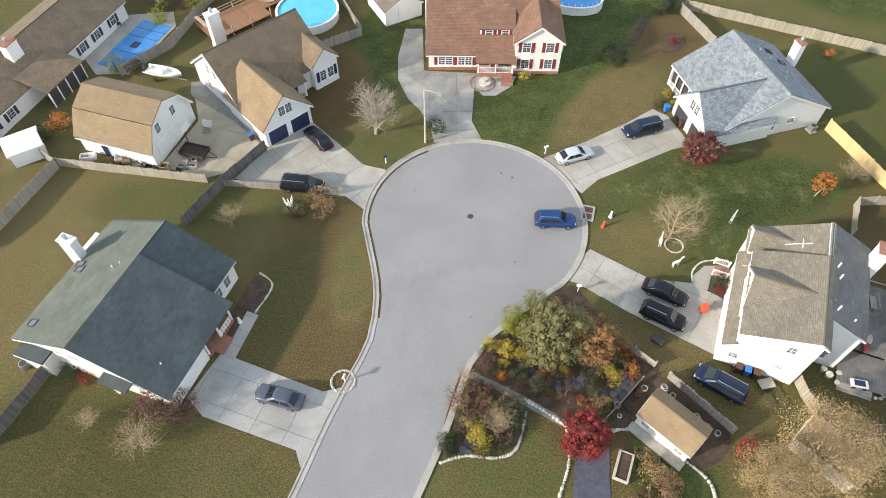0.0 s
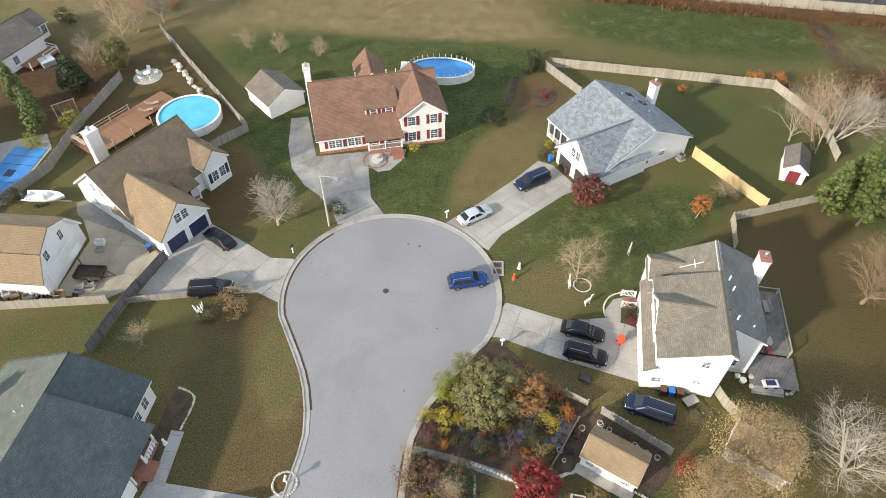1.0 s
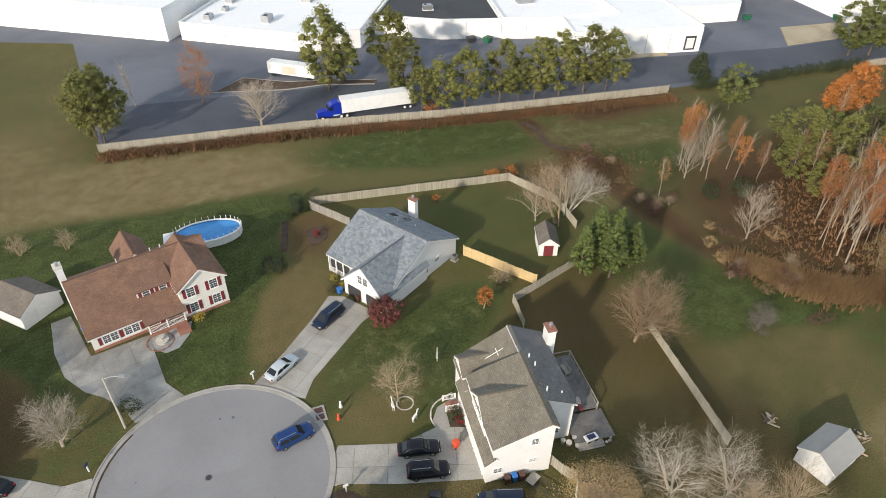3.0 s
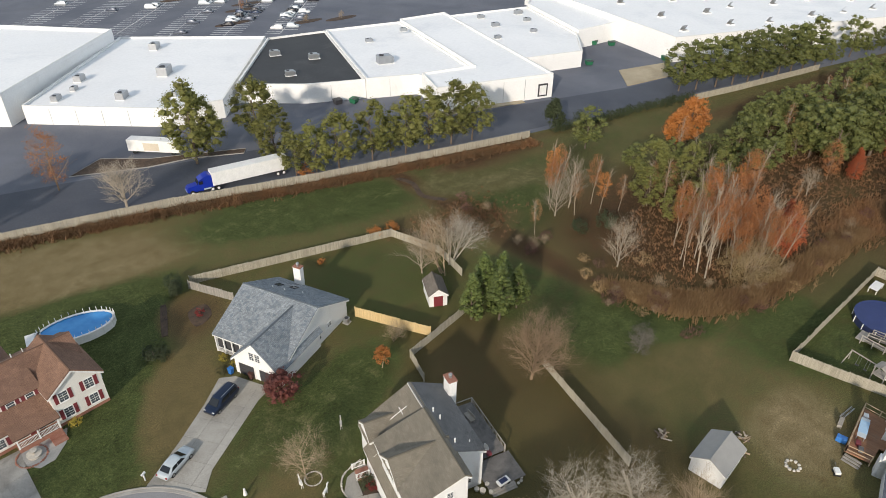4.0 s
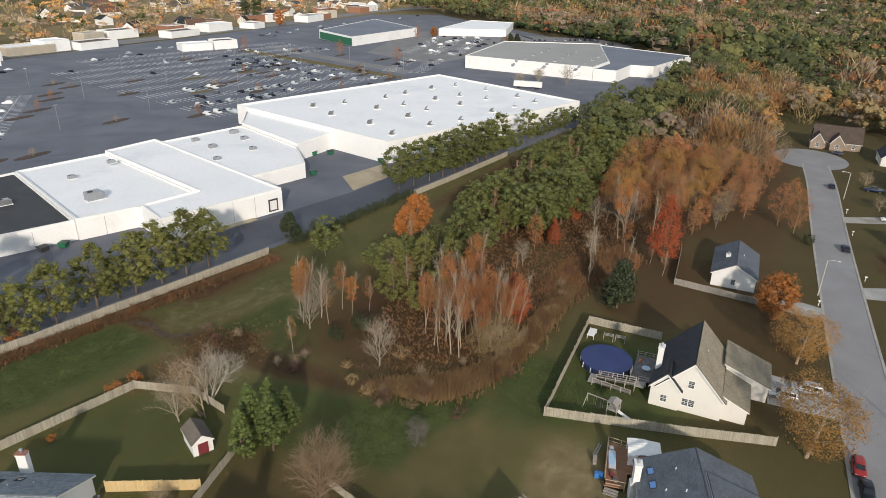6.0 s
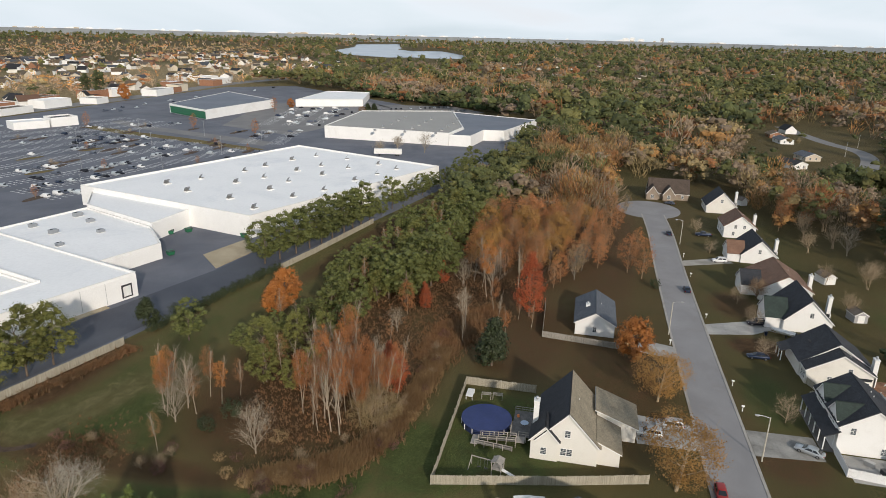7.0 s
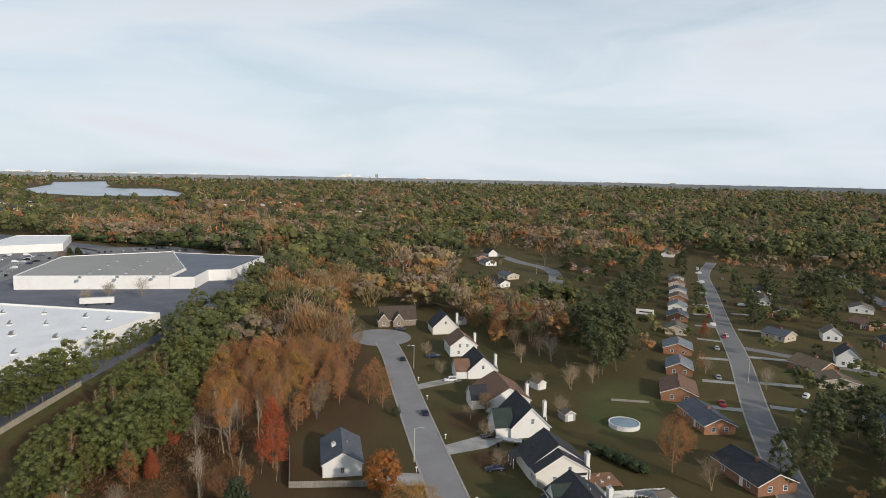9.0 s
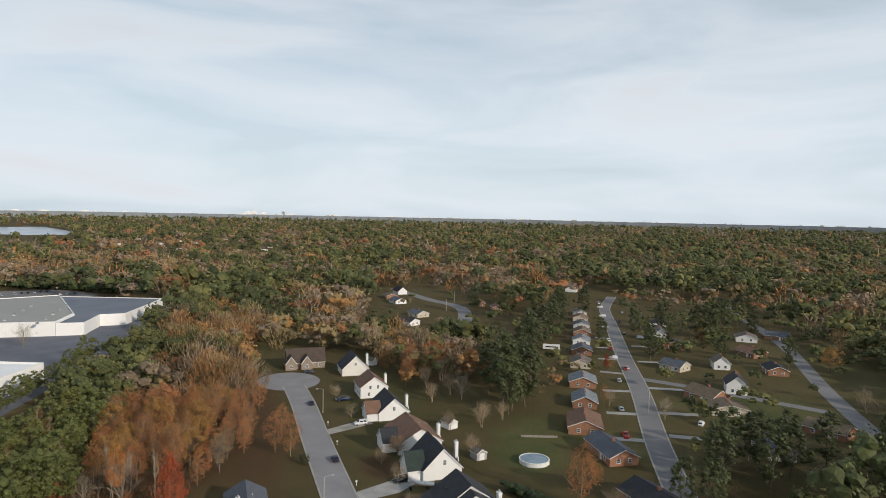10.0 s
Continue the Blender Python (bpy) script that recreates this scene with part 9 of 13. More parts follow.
# ---- the wood ----
def join_trees(items, name, label):
    """Many trees as one mesh, for stands too far off to tell apart."""
    V, LV, LT, MI, mats, nv = [], [], [], [], [], 0
    for key, m in items:
        for me in TREE[key][:3]:
            if me is None:
                continue
            co = np.empty(len(me.vertices) * 3, np.float32); me.vertices.foreach_get("co", co)
            M = np.array(m)
            V.append(co.reshape(-1, 3) @ M[:3, :3].T + M[:3, 3])
            lv = np.empty(len(me.loops), np.int32); me.loops.foreach_get("vertex_index", lv)
            lt = np.empty(len(me.polygons), np.int32); me.polygons.foreach_get("loop_total", lt)
            mt = me.materials[0]
            if mt not in mats:
                mats.append(mt)
            LV.append(lv + nv); LT.append(lt); MI.append(np.full(len(lt), mats.index(mt), np.int32))
            nv += len(me.vertices)
    V, LV, LT, MI = np.concatenate(V), np.concatenate(LV), np.concatenate(LT), np.concatenate(MI)
    me = bpy.data.meshes.new(name)
    me.vertices.add(len(V)); me.loops.add(len(LV)); me.polygons.add(len(LT))
    me.vertices.foreach_set("co", V.astype(np.float32).ravel())
    me.loops.foreach_set("vertex_index", LV)
    me.polygons.foreach_set("loop_start", np.concatenate([[0], np.cumsum(LT)[:-1]]).astype(np.int32))
    me.polygons.foreach_set("material_index", MI)
    for mt in mats:
        me.materials.append(mt)
    me.update(calc_edges=True)
    tagged(put(name, me, None), label, "woods", kind="stuff")


def woodland(poly, n, kinds, seed, label, gap=3.0, smin=0.8, smax=1.15, group="", joined=""):
    r = random.Random(seed)
    xs, ys = [p[0] for p in poly], [p[1] for p in poly]
    done, tries, items = [], 0, []
    while len(done) < n and tries < n * 60:
        tries += 1
        x, y = r.uniform(min(xs), max(xs)), r.uniform(min(ys), max(ys))
        if inside(poly, x, y) and all((x - a) ** 2 + (y - b) ** 2 > gap * gap for a, b in done):
            done.append((x, y))
            k, q = r.choice(kinds), r.uniform(smin, smax)
            if joined:
                items.append((k, pose(x, y, 0, 0, 0, r.uniform(0, 360)) @ Matrix.Diagonal((q, q, q * r.uniform(0.9, 1.1), 1))))
            else:
                tree(k, x, y, q, label[k.split("_")[0]], group=group)
    if joined:
        join_trees(items, "woods", joined)
LAB = {"birch": "slender pale-stemmed tree with thin rust-orange leaves", "bare": "leafless pale tree in a wood", "pine": "olive-green pine in a wood", "maple": "autumn tree with rust-coloured leaves",
       "oak": "broad golden-brown autumn oak", "magnolia": "dark evergreen tree", "cypress": "bright green evergreen tree", "tan": "dry tan-leaved tree", "ash": "tall autumn tree with thin rusty leaves"}
woodland([(92.0, 38.5), (93.0, 35.0), (97.5, 33.8), (104.5, 29.5), (108.5, 31.5), (108.0, 39.0), (98.0, 45.0), (93.5, 44.5)], 30, ("bare_tall", "birch_thin", "birch_orange", "birch_orange", "birch_thin", "birch_orange"), 3, LAB, 1.5, 0.85, 1.12, "pale-stemmed stand")
for k, x, y, q in (("birch_orange", 97.5, 46.0, 1.0), ("birch_gold", 100.5, 47.5, 1.05), ("birch_orange", 102.0, 43.5, 1.1), ("birch_gold", 108.0, 46.5, 1.15), ("birch_orange", 105.5, 41.0, 1.1), ("birch_orange", 111.5, 41.0, 1.0), ("birch_gold", 113.0, 44.5, 1.05)):
    tree(k, x, y, q, "slender pale-stemmed tree with thin rust-orange leaves", group="pale-stemmed stand")
for x, y, q in ((108.6, 31.4, 0.80), (111.4, 33.4, 0.72)):
    tree("maple_red", x, y, q, "red-orange autumn tree beside pale stems")
tree("straw_tree", 97.6, 32.4, 1.25, "straw-coloured twiggy tree before pale stems")
for k, x, y, q in (("birch_orange", 90.4, 69.6, 0.85), ("birch_orange", 94.8, 71.8, 0.95), ("bare_fan", 89.2, 67.2, 0.9), ("birch_orange", 98.6, 65.8, 0.8), ("birch_gold", 91.9, 71.2, 1.0), ("bare_tall", 93.8, 67.6, 0.85), ("bare_fan", 95.6, 68.6, 0.95), ("birch_thin", 92.4, 65.0, 0.8), ("birch_gold", 96.9, 62.4, 0.78), ("birch_thin", 100.5, 60.5, 0.7)):
    tree(k, x, y, q, "slender pale tree at the edge of a thicket", group="pale-stemmed thicket")
for k, x, y, q in (("pine_far", 119.0, 83.6, 0.62), ("pine_b", 112.5, 62.0, 0.72), ("pine_b", 114.5, 59.0, 0.55), ("pine_b", 120.1, 57.2, 0.62), ("pine_b", 124.0, 52.6, 0.55), ("pine_far", 118.0, 70.0, 0.40), ("pine_far", 133.0, 60.0, 0.50), ("pine_far", 140.0, 57.4, 0.62), ("pine_far", 146.5, 53.8, 0.66),
                   ("pine_far", 138.6, 50.2, 0.56), ("pine_far", 130.5, 52.0, 0.45), ("cypress", 157.0, 47.4, 0.72), ("pine_b", 151.5, 49.0, 0.55), ("pine_far", 150.8, 59.4, 0.50), ("pine_far", 128.0, 66.0, 0.36), ("pine_b", 105.0, 52.0, 0.42)):
    tree(k, x, y, q * 1.25, "olive-green pine in a mixed wood", group="mixed wood")
for k, x, y, q in (("maple_rust", 146.7, 39.4, 0.62), ("maple_red", 150.5, 35.6, 0.46), ("maple_red", 154.5, 37.0, 0.40), ("bare_tall", 127.0, 60.4, 0.6), ("birch_thin", 131.2, 66.4, 0.72), ("birch_thin", 106.5, 58.0, 0.75), ("bare_fan", 117.0, 50.5, 0.8), ("birch_orange", 118.0, 44.0, 0.95), ("birch_gold", 121.5, 46.0, 0.9),
                   ("bare_fan", 136.0, 39.0, 0.55), ("birch_thin", 128.5, 38.5, 0.55), ("bare_fan", 150.0, 26.0, 0.6), ("birch_thin", 108.0, 55.0, 0.8)):
    tree(k, x, y, q * 1.15, "autumn tree with thin rusty leaves in a mixed wood", group="mixed wood")
woodland([(158, 66), (218, 59), (240, 55.5), (240, 48), (200, 54), (158, 58)], 26, ("pine_far", "pine_far", "pine_b", "birch_thin"), 9, LAB, 4.4, 0.52, 0.78, "pine belt", joined="belt of low olive-green pines")
woodland([(152.8, 41.1), (219.6, 33.4), (240, 30.0), (240, 48), (200, 54), (156, 58)], 44, ("pine_far", "pine_b", "pine_far", "pine_far", "birch_thin"), 10, LAB, 4.8, 0.76, 1.12, "pine belt", joined="belt of rounded olive-green pines")
woodland([(180.0, 8.0), (217.5, 0.7), (240, -5.5), (240, 29), (219.5, 31.3), (184.0, 31.2)], 58, ("ash_rust", "maple_rust", "ash_brown", "ash_rust", "maple_rust", "ash_rust", "oak_brown"), 12, LAB, 4.2, 0.72, 1.08, "autumn wood", joined="tall rust and orange autumn wood")
tree("pine_big", 167.2, 38.2, 1.1, "huge spreading olive-green pine in a wood")
tree("pine_big", 161.1, 43.2, 0.7, "spreading olive-green pine in a wood")
tree("maple_orange", 142.0, 70.5, 1.25, "bright orange rounded autumn tree by a yard")
tree("maple_orange", 137.9, 71.5, 1.05, "bright orange rounded autumn tree by a yard")
tree("maple_red", 153.6, 9.2, 1.25, "tall red-orange autumn tree")
for k, x, y, q in (("bare_tall", 172.0, 14.0, 0.9), ("birch_thin", 176.0, 20.0, 0.95), ("ash_brown", 174.0, 27.0, 0.8), ("bare_fan", 170.0, 29.5, 0.8), ("maple_rust", 178.0, 12.0, 0.8), ("birch_orange", 170.5, 24.0, 0.9)):
    tree(k, x, y, q, "thin autumn tree at the open edge of a wood", group="autumn wood edge")
tree("birch_gold", 163.4, 21.7, 1.35, "slender tree with orange leaves")
tree("bare_fan", 168.5, 20.7, 1.25, "tall leafless pale tree")
tree("magnolia", 125.2, 14.6, 1.35, "dark evergreen standing at the edge of rough grass")
tree("maple_orange", 135.3, -15.3, 1.25, "dense orange autumn tree beside a house")
tree("maple_gold", 91.7, -20.0, 1.55, "golden-brown autumn tree by the street")
tree("maple_gold", 119.0, -19.5, 1.3, "golden-brown autumn tree on a verge")
woodland([(172, 8), (205, -2), (262, -14), (272, -20), (232, -15), (180, -6)], 20, ("maple_rust", "ash_rust", "ash_brown", "maple_rust"), 21, LAB, 3.5, 0.6, 0.95, "autumn wood", joined="rusty autumn trees at the edge of a wood")
woodland([(126, 24), (150, 4), (164, 8), (150, 26)], 9, ("birch_thin", "birch_orange", "bare_tall"), 22, LAB, 4.5, 0.5, 0.75, "mixed wood")
tree("maple_rust", 190.2, -20.9, 1.0, "rusty autumn tree by the street", group="street trees")
tree("maple_rust", 194.5, -16.9, 1.05, "rusty autumn tree by the street", group="street trees")
tree("maple_rust", 212.9, -20.3, 0.80, "rusty autumn tree by the street", group="street trees")
tree("bush_dark", 183.5, -23.9, 1.2, "dark evergreen bush by the street", "bush", "shrub")
tree("maple_red", 169.0, 35.1, 0.5, "small red-orange tree at a wood's edge")
for x, y in ((163.2, -46.2), (145.3, -44.8), (117.4, -42.5), (177.3, -45.2), (221.7, -45.0), (247.1, -43.9)):
    tree("bare_a", x, y, 0.8, "leafless tree in a front yard", group="front yard trees")
tree("bare_c", 182.0, -51.0, 0.75, "leafless tree before a house")

for x, y, q in ((210.4, -100, 0.95), (217.2, -110, 1.0), (214, -103, 0.85), (224, -104, 1.05), (232, -109, 0.9), (238, -104, 0.95), (228, -117, 0.9), (246, -115, 0.95), (252, -124, 0.85), (262, -128, 0.95), (272, -138, 0.9), (284, -146, 1.0), (299, -152, 0.9), (312, -166, 0.95)):
    tree("pine_tall", x, y, q, "tall dark pine in a grove behind back yards", group="tall pine grove")
for x, y, q in ((345.0, -190.5, 0.8), (357.1, -196.4, 0.85), (372.0, -206.0, 0.9), (392.0, -222.0, 0.95), (412.0, -232.0, 0.9), (319.3, -208.0, 0.62), (315.9, -281.8, 0.95), (322.0, -276.0, 0.85), (360.3, -281.8, 0.75), (346.3, -268.0, 0.7), (330.7, -363.3, 0.9), (374.1, -369.9, 1.0), (345.0, -330.0, 0.9)):
    tree("pine_tall", x, y, q, "tall dark pine among bungalows", group="tall pines among bungalows")
for x, y, q in ((271.2, -205.7, 0.7), (276.5, -212.0, 0.62), (299.6, -238.3, 0.75), (306.0, -230.0, 0.65), (330.1, -237.8, 0.8), (318.2, -284.9, 0.8), (332.5, -307.6, 0.85), (308.4, -306.6, 0.8), (400.7, -208.4, 0.9), (378.5, -215.0, 0.85), (409.5, -250.9, 0.9), (439.3, -178.2, 0.9), (413.6, -190.8, 0.9), (425.0, -200.0, 0.85), (258.0, -238.0, 0.6), (240.0, -262.0, 0.7)):
    tree("pine_tall", x, y, q, "tall dark pine between bungalow gardens", group="tall pines among bungalows")
for kd, x, y, q in (("oak_brown", 142.8, -91.9, 0.75), ("maple_rust", 214.6, -143.0, 0.55), ("bare_fan", 232.3, -90.3, 1.1), ("bare_multi", 199.2, -85.0, 0.9), ("bare_multi", 205.5, -88.0, 0.8), ("maple_rust", 258.4, -174.5, 0.6), ("oak_brown", 222.0, -212.0, 0.6), ("bare_fan", 190.0, -152.0, 0.8), ("oak_brown", 300.0, -262.0, 0.8)):
    tree(kd, x, y, q, "autumn tree between gardens", group="garden trees beyond the row")
for x, y, q in ((124.3, -106.4, 0.62), (121.4, -112.6, 0.6), (135.5, -126.5, 0.78), (141.0, -133.0, 0.72), (145.1, -139.8, 0.74), (148.3, -149.4, 0.66), (141.5, -146.5, 0.7), (145.4, -160.5, 0.68), (136, -152, 0.7), (130, -139, 0.75), (138, -168, 0.7)):
    tree("pine_tall", x, y, q, "tall dark pine standing above bungalow roofs", group="tall roadside pines")
tree("maple_rust", 265.3, -87.1, 1.25, "broad rust-orange tree behind a row of houses")
tree("maple_rust", 272.0, -80.0, 1.1, "broad rust-orange tree behind a row of houses")
tree("oak_brown", 229.6, -277.0, 1.0, "golden-brown oak beside a far street")
tree("maple_orange", 318.0, -392.0, 1.5, "bright orange round tree among far pines")
tree("bare_multi", 176.0, -232.0, 1.1, "large leafless tree beside a bungalow")
tree("maple_rust", 137, -86, 1.25, "broad rust-brown autumn tree in a back yard")
tree("bare_multi", 127, -90, 0.9, "leafless spreading tree in a back yard")
tree("bare_multi", 210.0, -142.1, 0.7, "leafless tan tree beside a street")
tree("maple_red", 263, -175, 0.5, "small dark red tree by a bungalow")
for x, y, q in ((176, -72, 0.8), (200, -74, 0.75), (232, -78, 0.9), (252, -82, 1.0), (262, -92, 1.1), (240, -88, 1.0), (205, -95, 0.7)):
    tree("bare_multi", x, y, q, "leafless spreading tree in a back yard", group="back yard trees")
for x, y, q in ((258, -75, 1.0), (270, -80, 1.1), (283, -84, 1.1), (275, -95, 1.15), (290, -98, 1.1), (262, -104, 1.0), (300, -88, 1.1), (312, -100, 1.1)):
    tree("maple_rust", x, y, q, "rusty autumn tree behind the houses", group="rusty trees")

# undergrowth and reeds, past counting
def tufts(name, poly, n, size, height, material, label, seed, blades=5, jit=1.6, lean_by=0.5):
    rng = np.random.default_rng(seed)
    xs, ys = [p[0] for p in poly], [p[1] for p in poly]
    P = []
    while len(P) < n:
        c = rng.uniform((min(xs), min(ys)), (max(xs), max(ys)), (n, 2))
        P += [p for p in c if inside(poly, p[0], p[1])]
    P = np.array(P[:n])
    P = P + rng.normal(0, jit, P.shape) * (rng.uniform(0, 1, (n, 1)) < 0.45)
    B = np.repeat(P, blades, 0) + rng.normal(0, size * 0.5, (n * blades, 2))
    a = rng.uniform(0, 2 * np.pi, len(B))
    hh = height * rng.uniform(0.55, 1.15, len(B))
    w = size * rng.uniform(0.10, 0.22, len(B))
    lean = rng.normal(0, lean_by, (len(B), 2)) * hh[:, None]
    z0 = np.zeros(len(B))
    sx, sy = np.cos(a) * w, np.sin(a) * w
    q = np.stack([np.stack([B[:, 0] - sx, B[:, 1] - sy, z0], -1), np.stack([B[:, 0] + sx, B[:, 1] + sy, z0], -1),
                  np.stack([B[:, 0] + sx * 0.7 + lean[:, 0], B[:, 1] + sy * 0.7 + lean[:, 1], hh], -1), np.stack([B[:, 0] - sx * 0.7 + lean[:, 0], B[:, 1] - sy * 0.7 + lean[:, 1], hh], -1)], 1)
    me = mesh_np(name, q.reshape(-1, 3), 4, material)
    return tagged(put(name, me, None), label, name.replace("_", " "), kind="stuff")
REEDS = [(77.5, 47.5), (77.2, 42.9), (78.2, 37.8), (80.3, 33.6), (85.0, 30.2), (91.8, 27.6), (100.8, 26.0), (110.1, 25.0), (129.6, 24.2), (128.8, 26.5), (117.7, 28.4), (99.7, 29.1), (92.7, 31.4), (87.2, 35.2), (82.8, 40.0), (80.6, 44.8)]
tufts("reeds", REEDS, 6500, 0.24, 1.35, L_REED, "dry straw-coloured reed bed along a wood", 71, jit=0.9, lean_by=0.28)
rr = random.Random(44)
for k in range(46):
    i = rr.randrange(len(REEDS) // 2)
    (ax, ay), (bx, by) = REEDS[i], REEDS[-1 - i]
    f = rr.uniform(-0.5, 1.4)
    tree(rr.choice(("bush_tan", "bush_plum", "bare_shrub", "bush_brown", "bare_shrub")), ax + (bx - ax) * f + rr.uniform(-2.5, 2.5), ay + (by - ay) * f + rr.uniform(-1, 1), rr.uniform(0.45, 0.9), "dry brown shrub in a reed bed along a wood", "bush", "shrub", "reed bed shrubs")
tufts("reeds", [(124.6, 24.4), (152.0, 14.5), (160.4, 18.6), (142.2, 30.7), (123.9, 31.7)], 2600, 0.34, 0.9, L_FERN, "rusty tall grass in a clearing", 76)
tufts("undergrowth", [(82.5, 45.0), (87.5, 37.0), (99.0, 30.5), (118.0, 29.5), (135.0, 28.0), (162.5, 20.7), (178.5, 12.7), (179.5, 41.3), (153.8, 62.0), (112.7, 60.0), (92.0, 56.0)], 5200, 0.30, 0.45, L_FERN, "rust-brown brambles and fallen leaves under the trees", 72)
tufts("hedge_growth", [(-3.3, 125.6), (33.9, 116.4), (61.7, 107.6), (112.1, 93.8), (112.0, 92.6), (61.6, 105.8), (33.9, 114.9), (-3.3, 123.8)], 5600, 0.42, 0.85, L_FERN, "rusty brambles along a board fence", 73, jit=0.8)
tufts("rough_grass", [(67.5, 81.7), (63.2, 77.4), (71.3, 73.2), (79.5, 71.3), (84.1, 77.8), (79.9, 81.9)], 900, 0.32, 0.4, L_FERN, "brown rough grass and brambles by a ditch", 74, jit=3.0)

# ---- shopping centre ----
def shrink(poly, d):
    """Polygon with each edge moved inward by d (convex or nearly so)."""
    if sum(poly[i - 1][0] * poly[i][1] - poly[i][0] * poly[i - 1][1] for i in range(len(poly))) < 0:
        poly = poly[::-1]
    out, n = [], len(poly)
    for i in range(n):
        a, b, c = Vector(poly[i - 1]), Vector(poly[i]), Vector(poly[(i + 1) % n])
        n1, n2 = Vector((-(b - a).y, (b - a).x)).normalized(), Vector((-(c - b).y, (c - b).x)).normalized()
        k = (n1 + n2) / max(0.3, (1 + n1.dot(n2)))
        out.append(tuple(b + k * d))
    return out


def flat_building(name, poly, z, wall, roof, label, parapet=0.8, category="store", rim=None):
    b = empty(name, pose(*poly[0], 0), label, category)
    m = Matrix()
    part("wall", prism(poly, 0, z), wall, b, m=m)
    inner = shrink(poly, 0.55)
    part("roof_deck", prism(inner, z, z + 0.12), roof, b, m=m)
    part("parapet", sweep(shrink(poly, 0.2), 0.4, z, z + parapet, True), wall, b, m=m)
    part("coping", sweep(shrink(poly, 0.2), 0.56, z + parapet, z + parapet + 0.1, True), rim or TRIM, b, m=m)
    for (ax, ay), (bx, by) in zip(poly, poly[1:]):
        d = math.hypot(bx - ax, by - ay)
        if math.hypot((ax + bx) / 2, (ay + by) / 2) < 182 and d > 9:
            for k in range(1, int(d / 6.5)):
                f = k * 6.5 / d
                part("panel_joint", box(-0.05, 0.05, -0.025, 0.025, 0.1, z - 0.1), STEEL, b, m=pose(ax + (bx - ax) * f, ay + (by - ay) * f, 0, 0, 0, math.degrees(math.atan2(by - ay, bx - ax))))
    return b


def roof_unit(x, y, z, rot, s, label="pale rooftop air handling unit", material=STEEL):
    u = empty("rooftop_unit", pose(x, y, z, 0, 0, rot), label, "rooftop unit", "rooftop units")
    part("casing", box(-1.1 * s, 1.1 * s, -0.75 * s, 0.75 * s, 0.15, 1.3 * s, bevel=0.05), material, u)
    part("hood", box(1.1 * s, 1.5 * s, -0.6 * s, 0.6 * s, 0.4, 1.0 * s, bevel=0.04), material, u)
    part("fan", tube((-0.4 * s, 0, 1.3 * s), (-0.4 * s, 0, 1.38 * s), 0.4 * s, n=12), DARK_PAINT, u)
    part("kerb_frame", box(-1.2 * s, 1.6 * s, -0.85 * s, 0.85 * s, 0.0, 0.16), TRIM, u)


b1 = flat_building("store", [(22.7, 181.6), (49.7, 156.9), (62.4, 154.6), (70.6, 165.0), (98.8, 200.1), (62.0, 228.3)], 4.2, WHITE_WALL, MEMBRANE, "large white flat-roofed store with white membrane roof", 0.6)
flat_building("store", [(-35.8, 230.1), (19.3, 182.0), (59.1, 224.5), (8.4, 277.0)], 7.5, WHITE_WALL, MEMBRANE, "taller white flat-roofed store", 1.0)
flat_building("store", [(69.6, 161.9), (83.9, 150.0), (98.5, 143.6), (116.7, 192.3), (97.5, 196.2)], 4.7, WHITE_WALL, ROOF_BLACK, "wedge-shaped store with a black membrane roof", 0.6)
flat_building("store", [(98.4, 142.9), (111.3, 137.0), (111.7, 135.3), (127.0, 131.0), (142.4, 185.1), (116.5, 191.6)], 5.1, WHITE_WALL, MEMBRANE, "white store with a white membrane roof", 0.6)
flat_building("store", [(106.5, 123.1), (139.2, 111.6), (160.9, 182.3), (142.4, 184.7), (127.1, 130.6), (111.4, 134.9)], 6.1, WHITE_WALL, MEMBRANE, "white store with a loading dock door", 0.6)
flat_building("store", [(144.5, 130.6), (167.0, 123.6), (181.2, 137.2), (196.1, 174.2), (161.9, 183.0)], 4.5, WHITE_WALL, MEMBRANE, "lower white store between two larger ones", 0.6)
flat_building("store", [(181.4, 137.0), (200.9, 135.6), (214.3, 186.6), (196.2, 174.0)], 5.9, WHITE_WALL, MEMBRANE, "white link building beside a loading yard", 0.4)
flat_building("supermarket", [(193.6, 108.0), (300.2, 66.4), (332.5, 152.8), (214.9, 192.4)], 7.2, WHITE_WALL, MEMBRANE, "huge white flat-roofed supermarket", 0.8, rim=TRIM)
dk = empty("dock_door", pose(136.4, 112.7, 0, 0, 0, -19.6), "black-framed loading dock door in a white wall", "dock door")
part("seal", sweep([(-1.5, 0), (1.5, 0)], 0.3, 0.6, 4.2), DARK_PAINT, dk)
part("door", box(-1.05, 1.05, -0.22, 0.2, 1.0, 3.7), TRIM, dk)
bw = empty("parapet_wall", pose(99, 198, 0), "tall black-backed parapet behind a shop roof", "parapet", kind="structure")
part("screen", sweep([(97.6, 194.2), (115.6, 190.6)], 0.35, 4.6, 7.4), ROOF_BLACK, bw)
part("screen", sweep([(117.6, 190.2), (128.5, 188.2), (141.2, 184.6)], 0.4, 5.0, 7.8), WHITE_WALL, bw)
part("screen", sweep([(62.0, 226.0), (76.0, 215.0), (97.0, 195.5)], 0.4, 4.2, 6.2), WHITE_WALL, bw)
rr = random.Random(31)
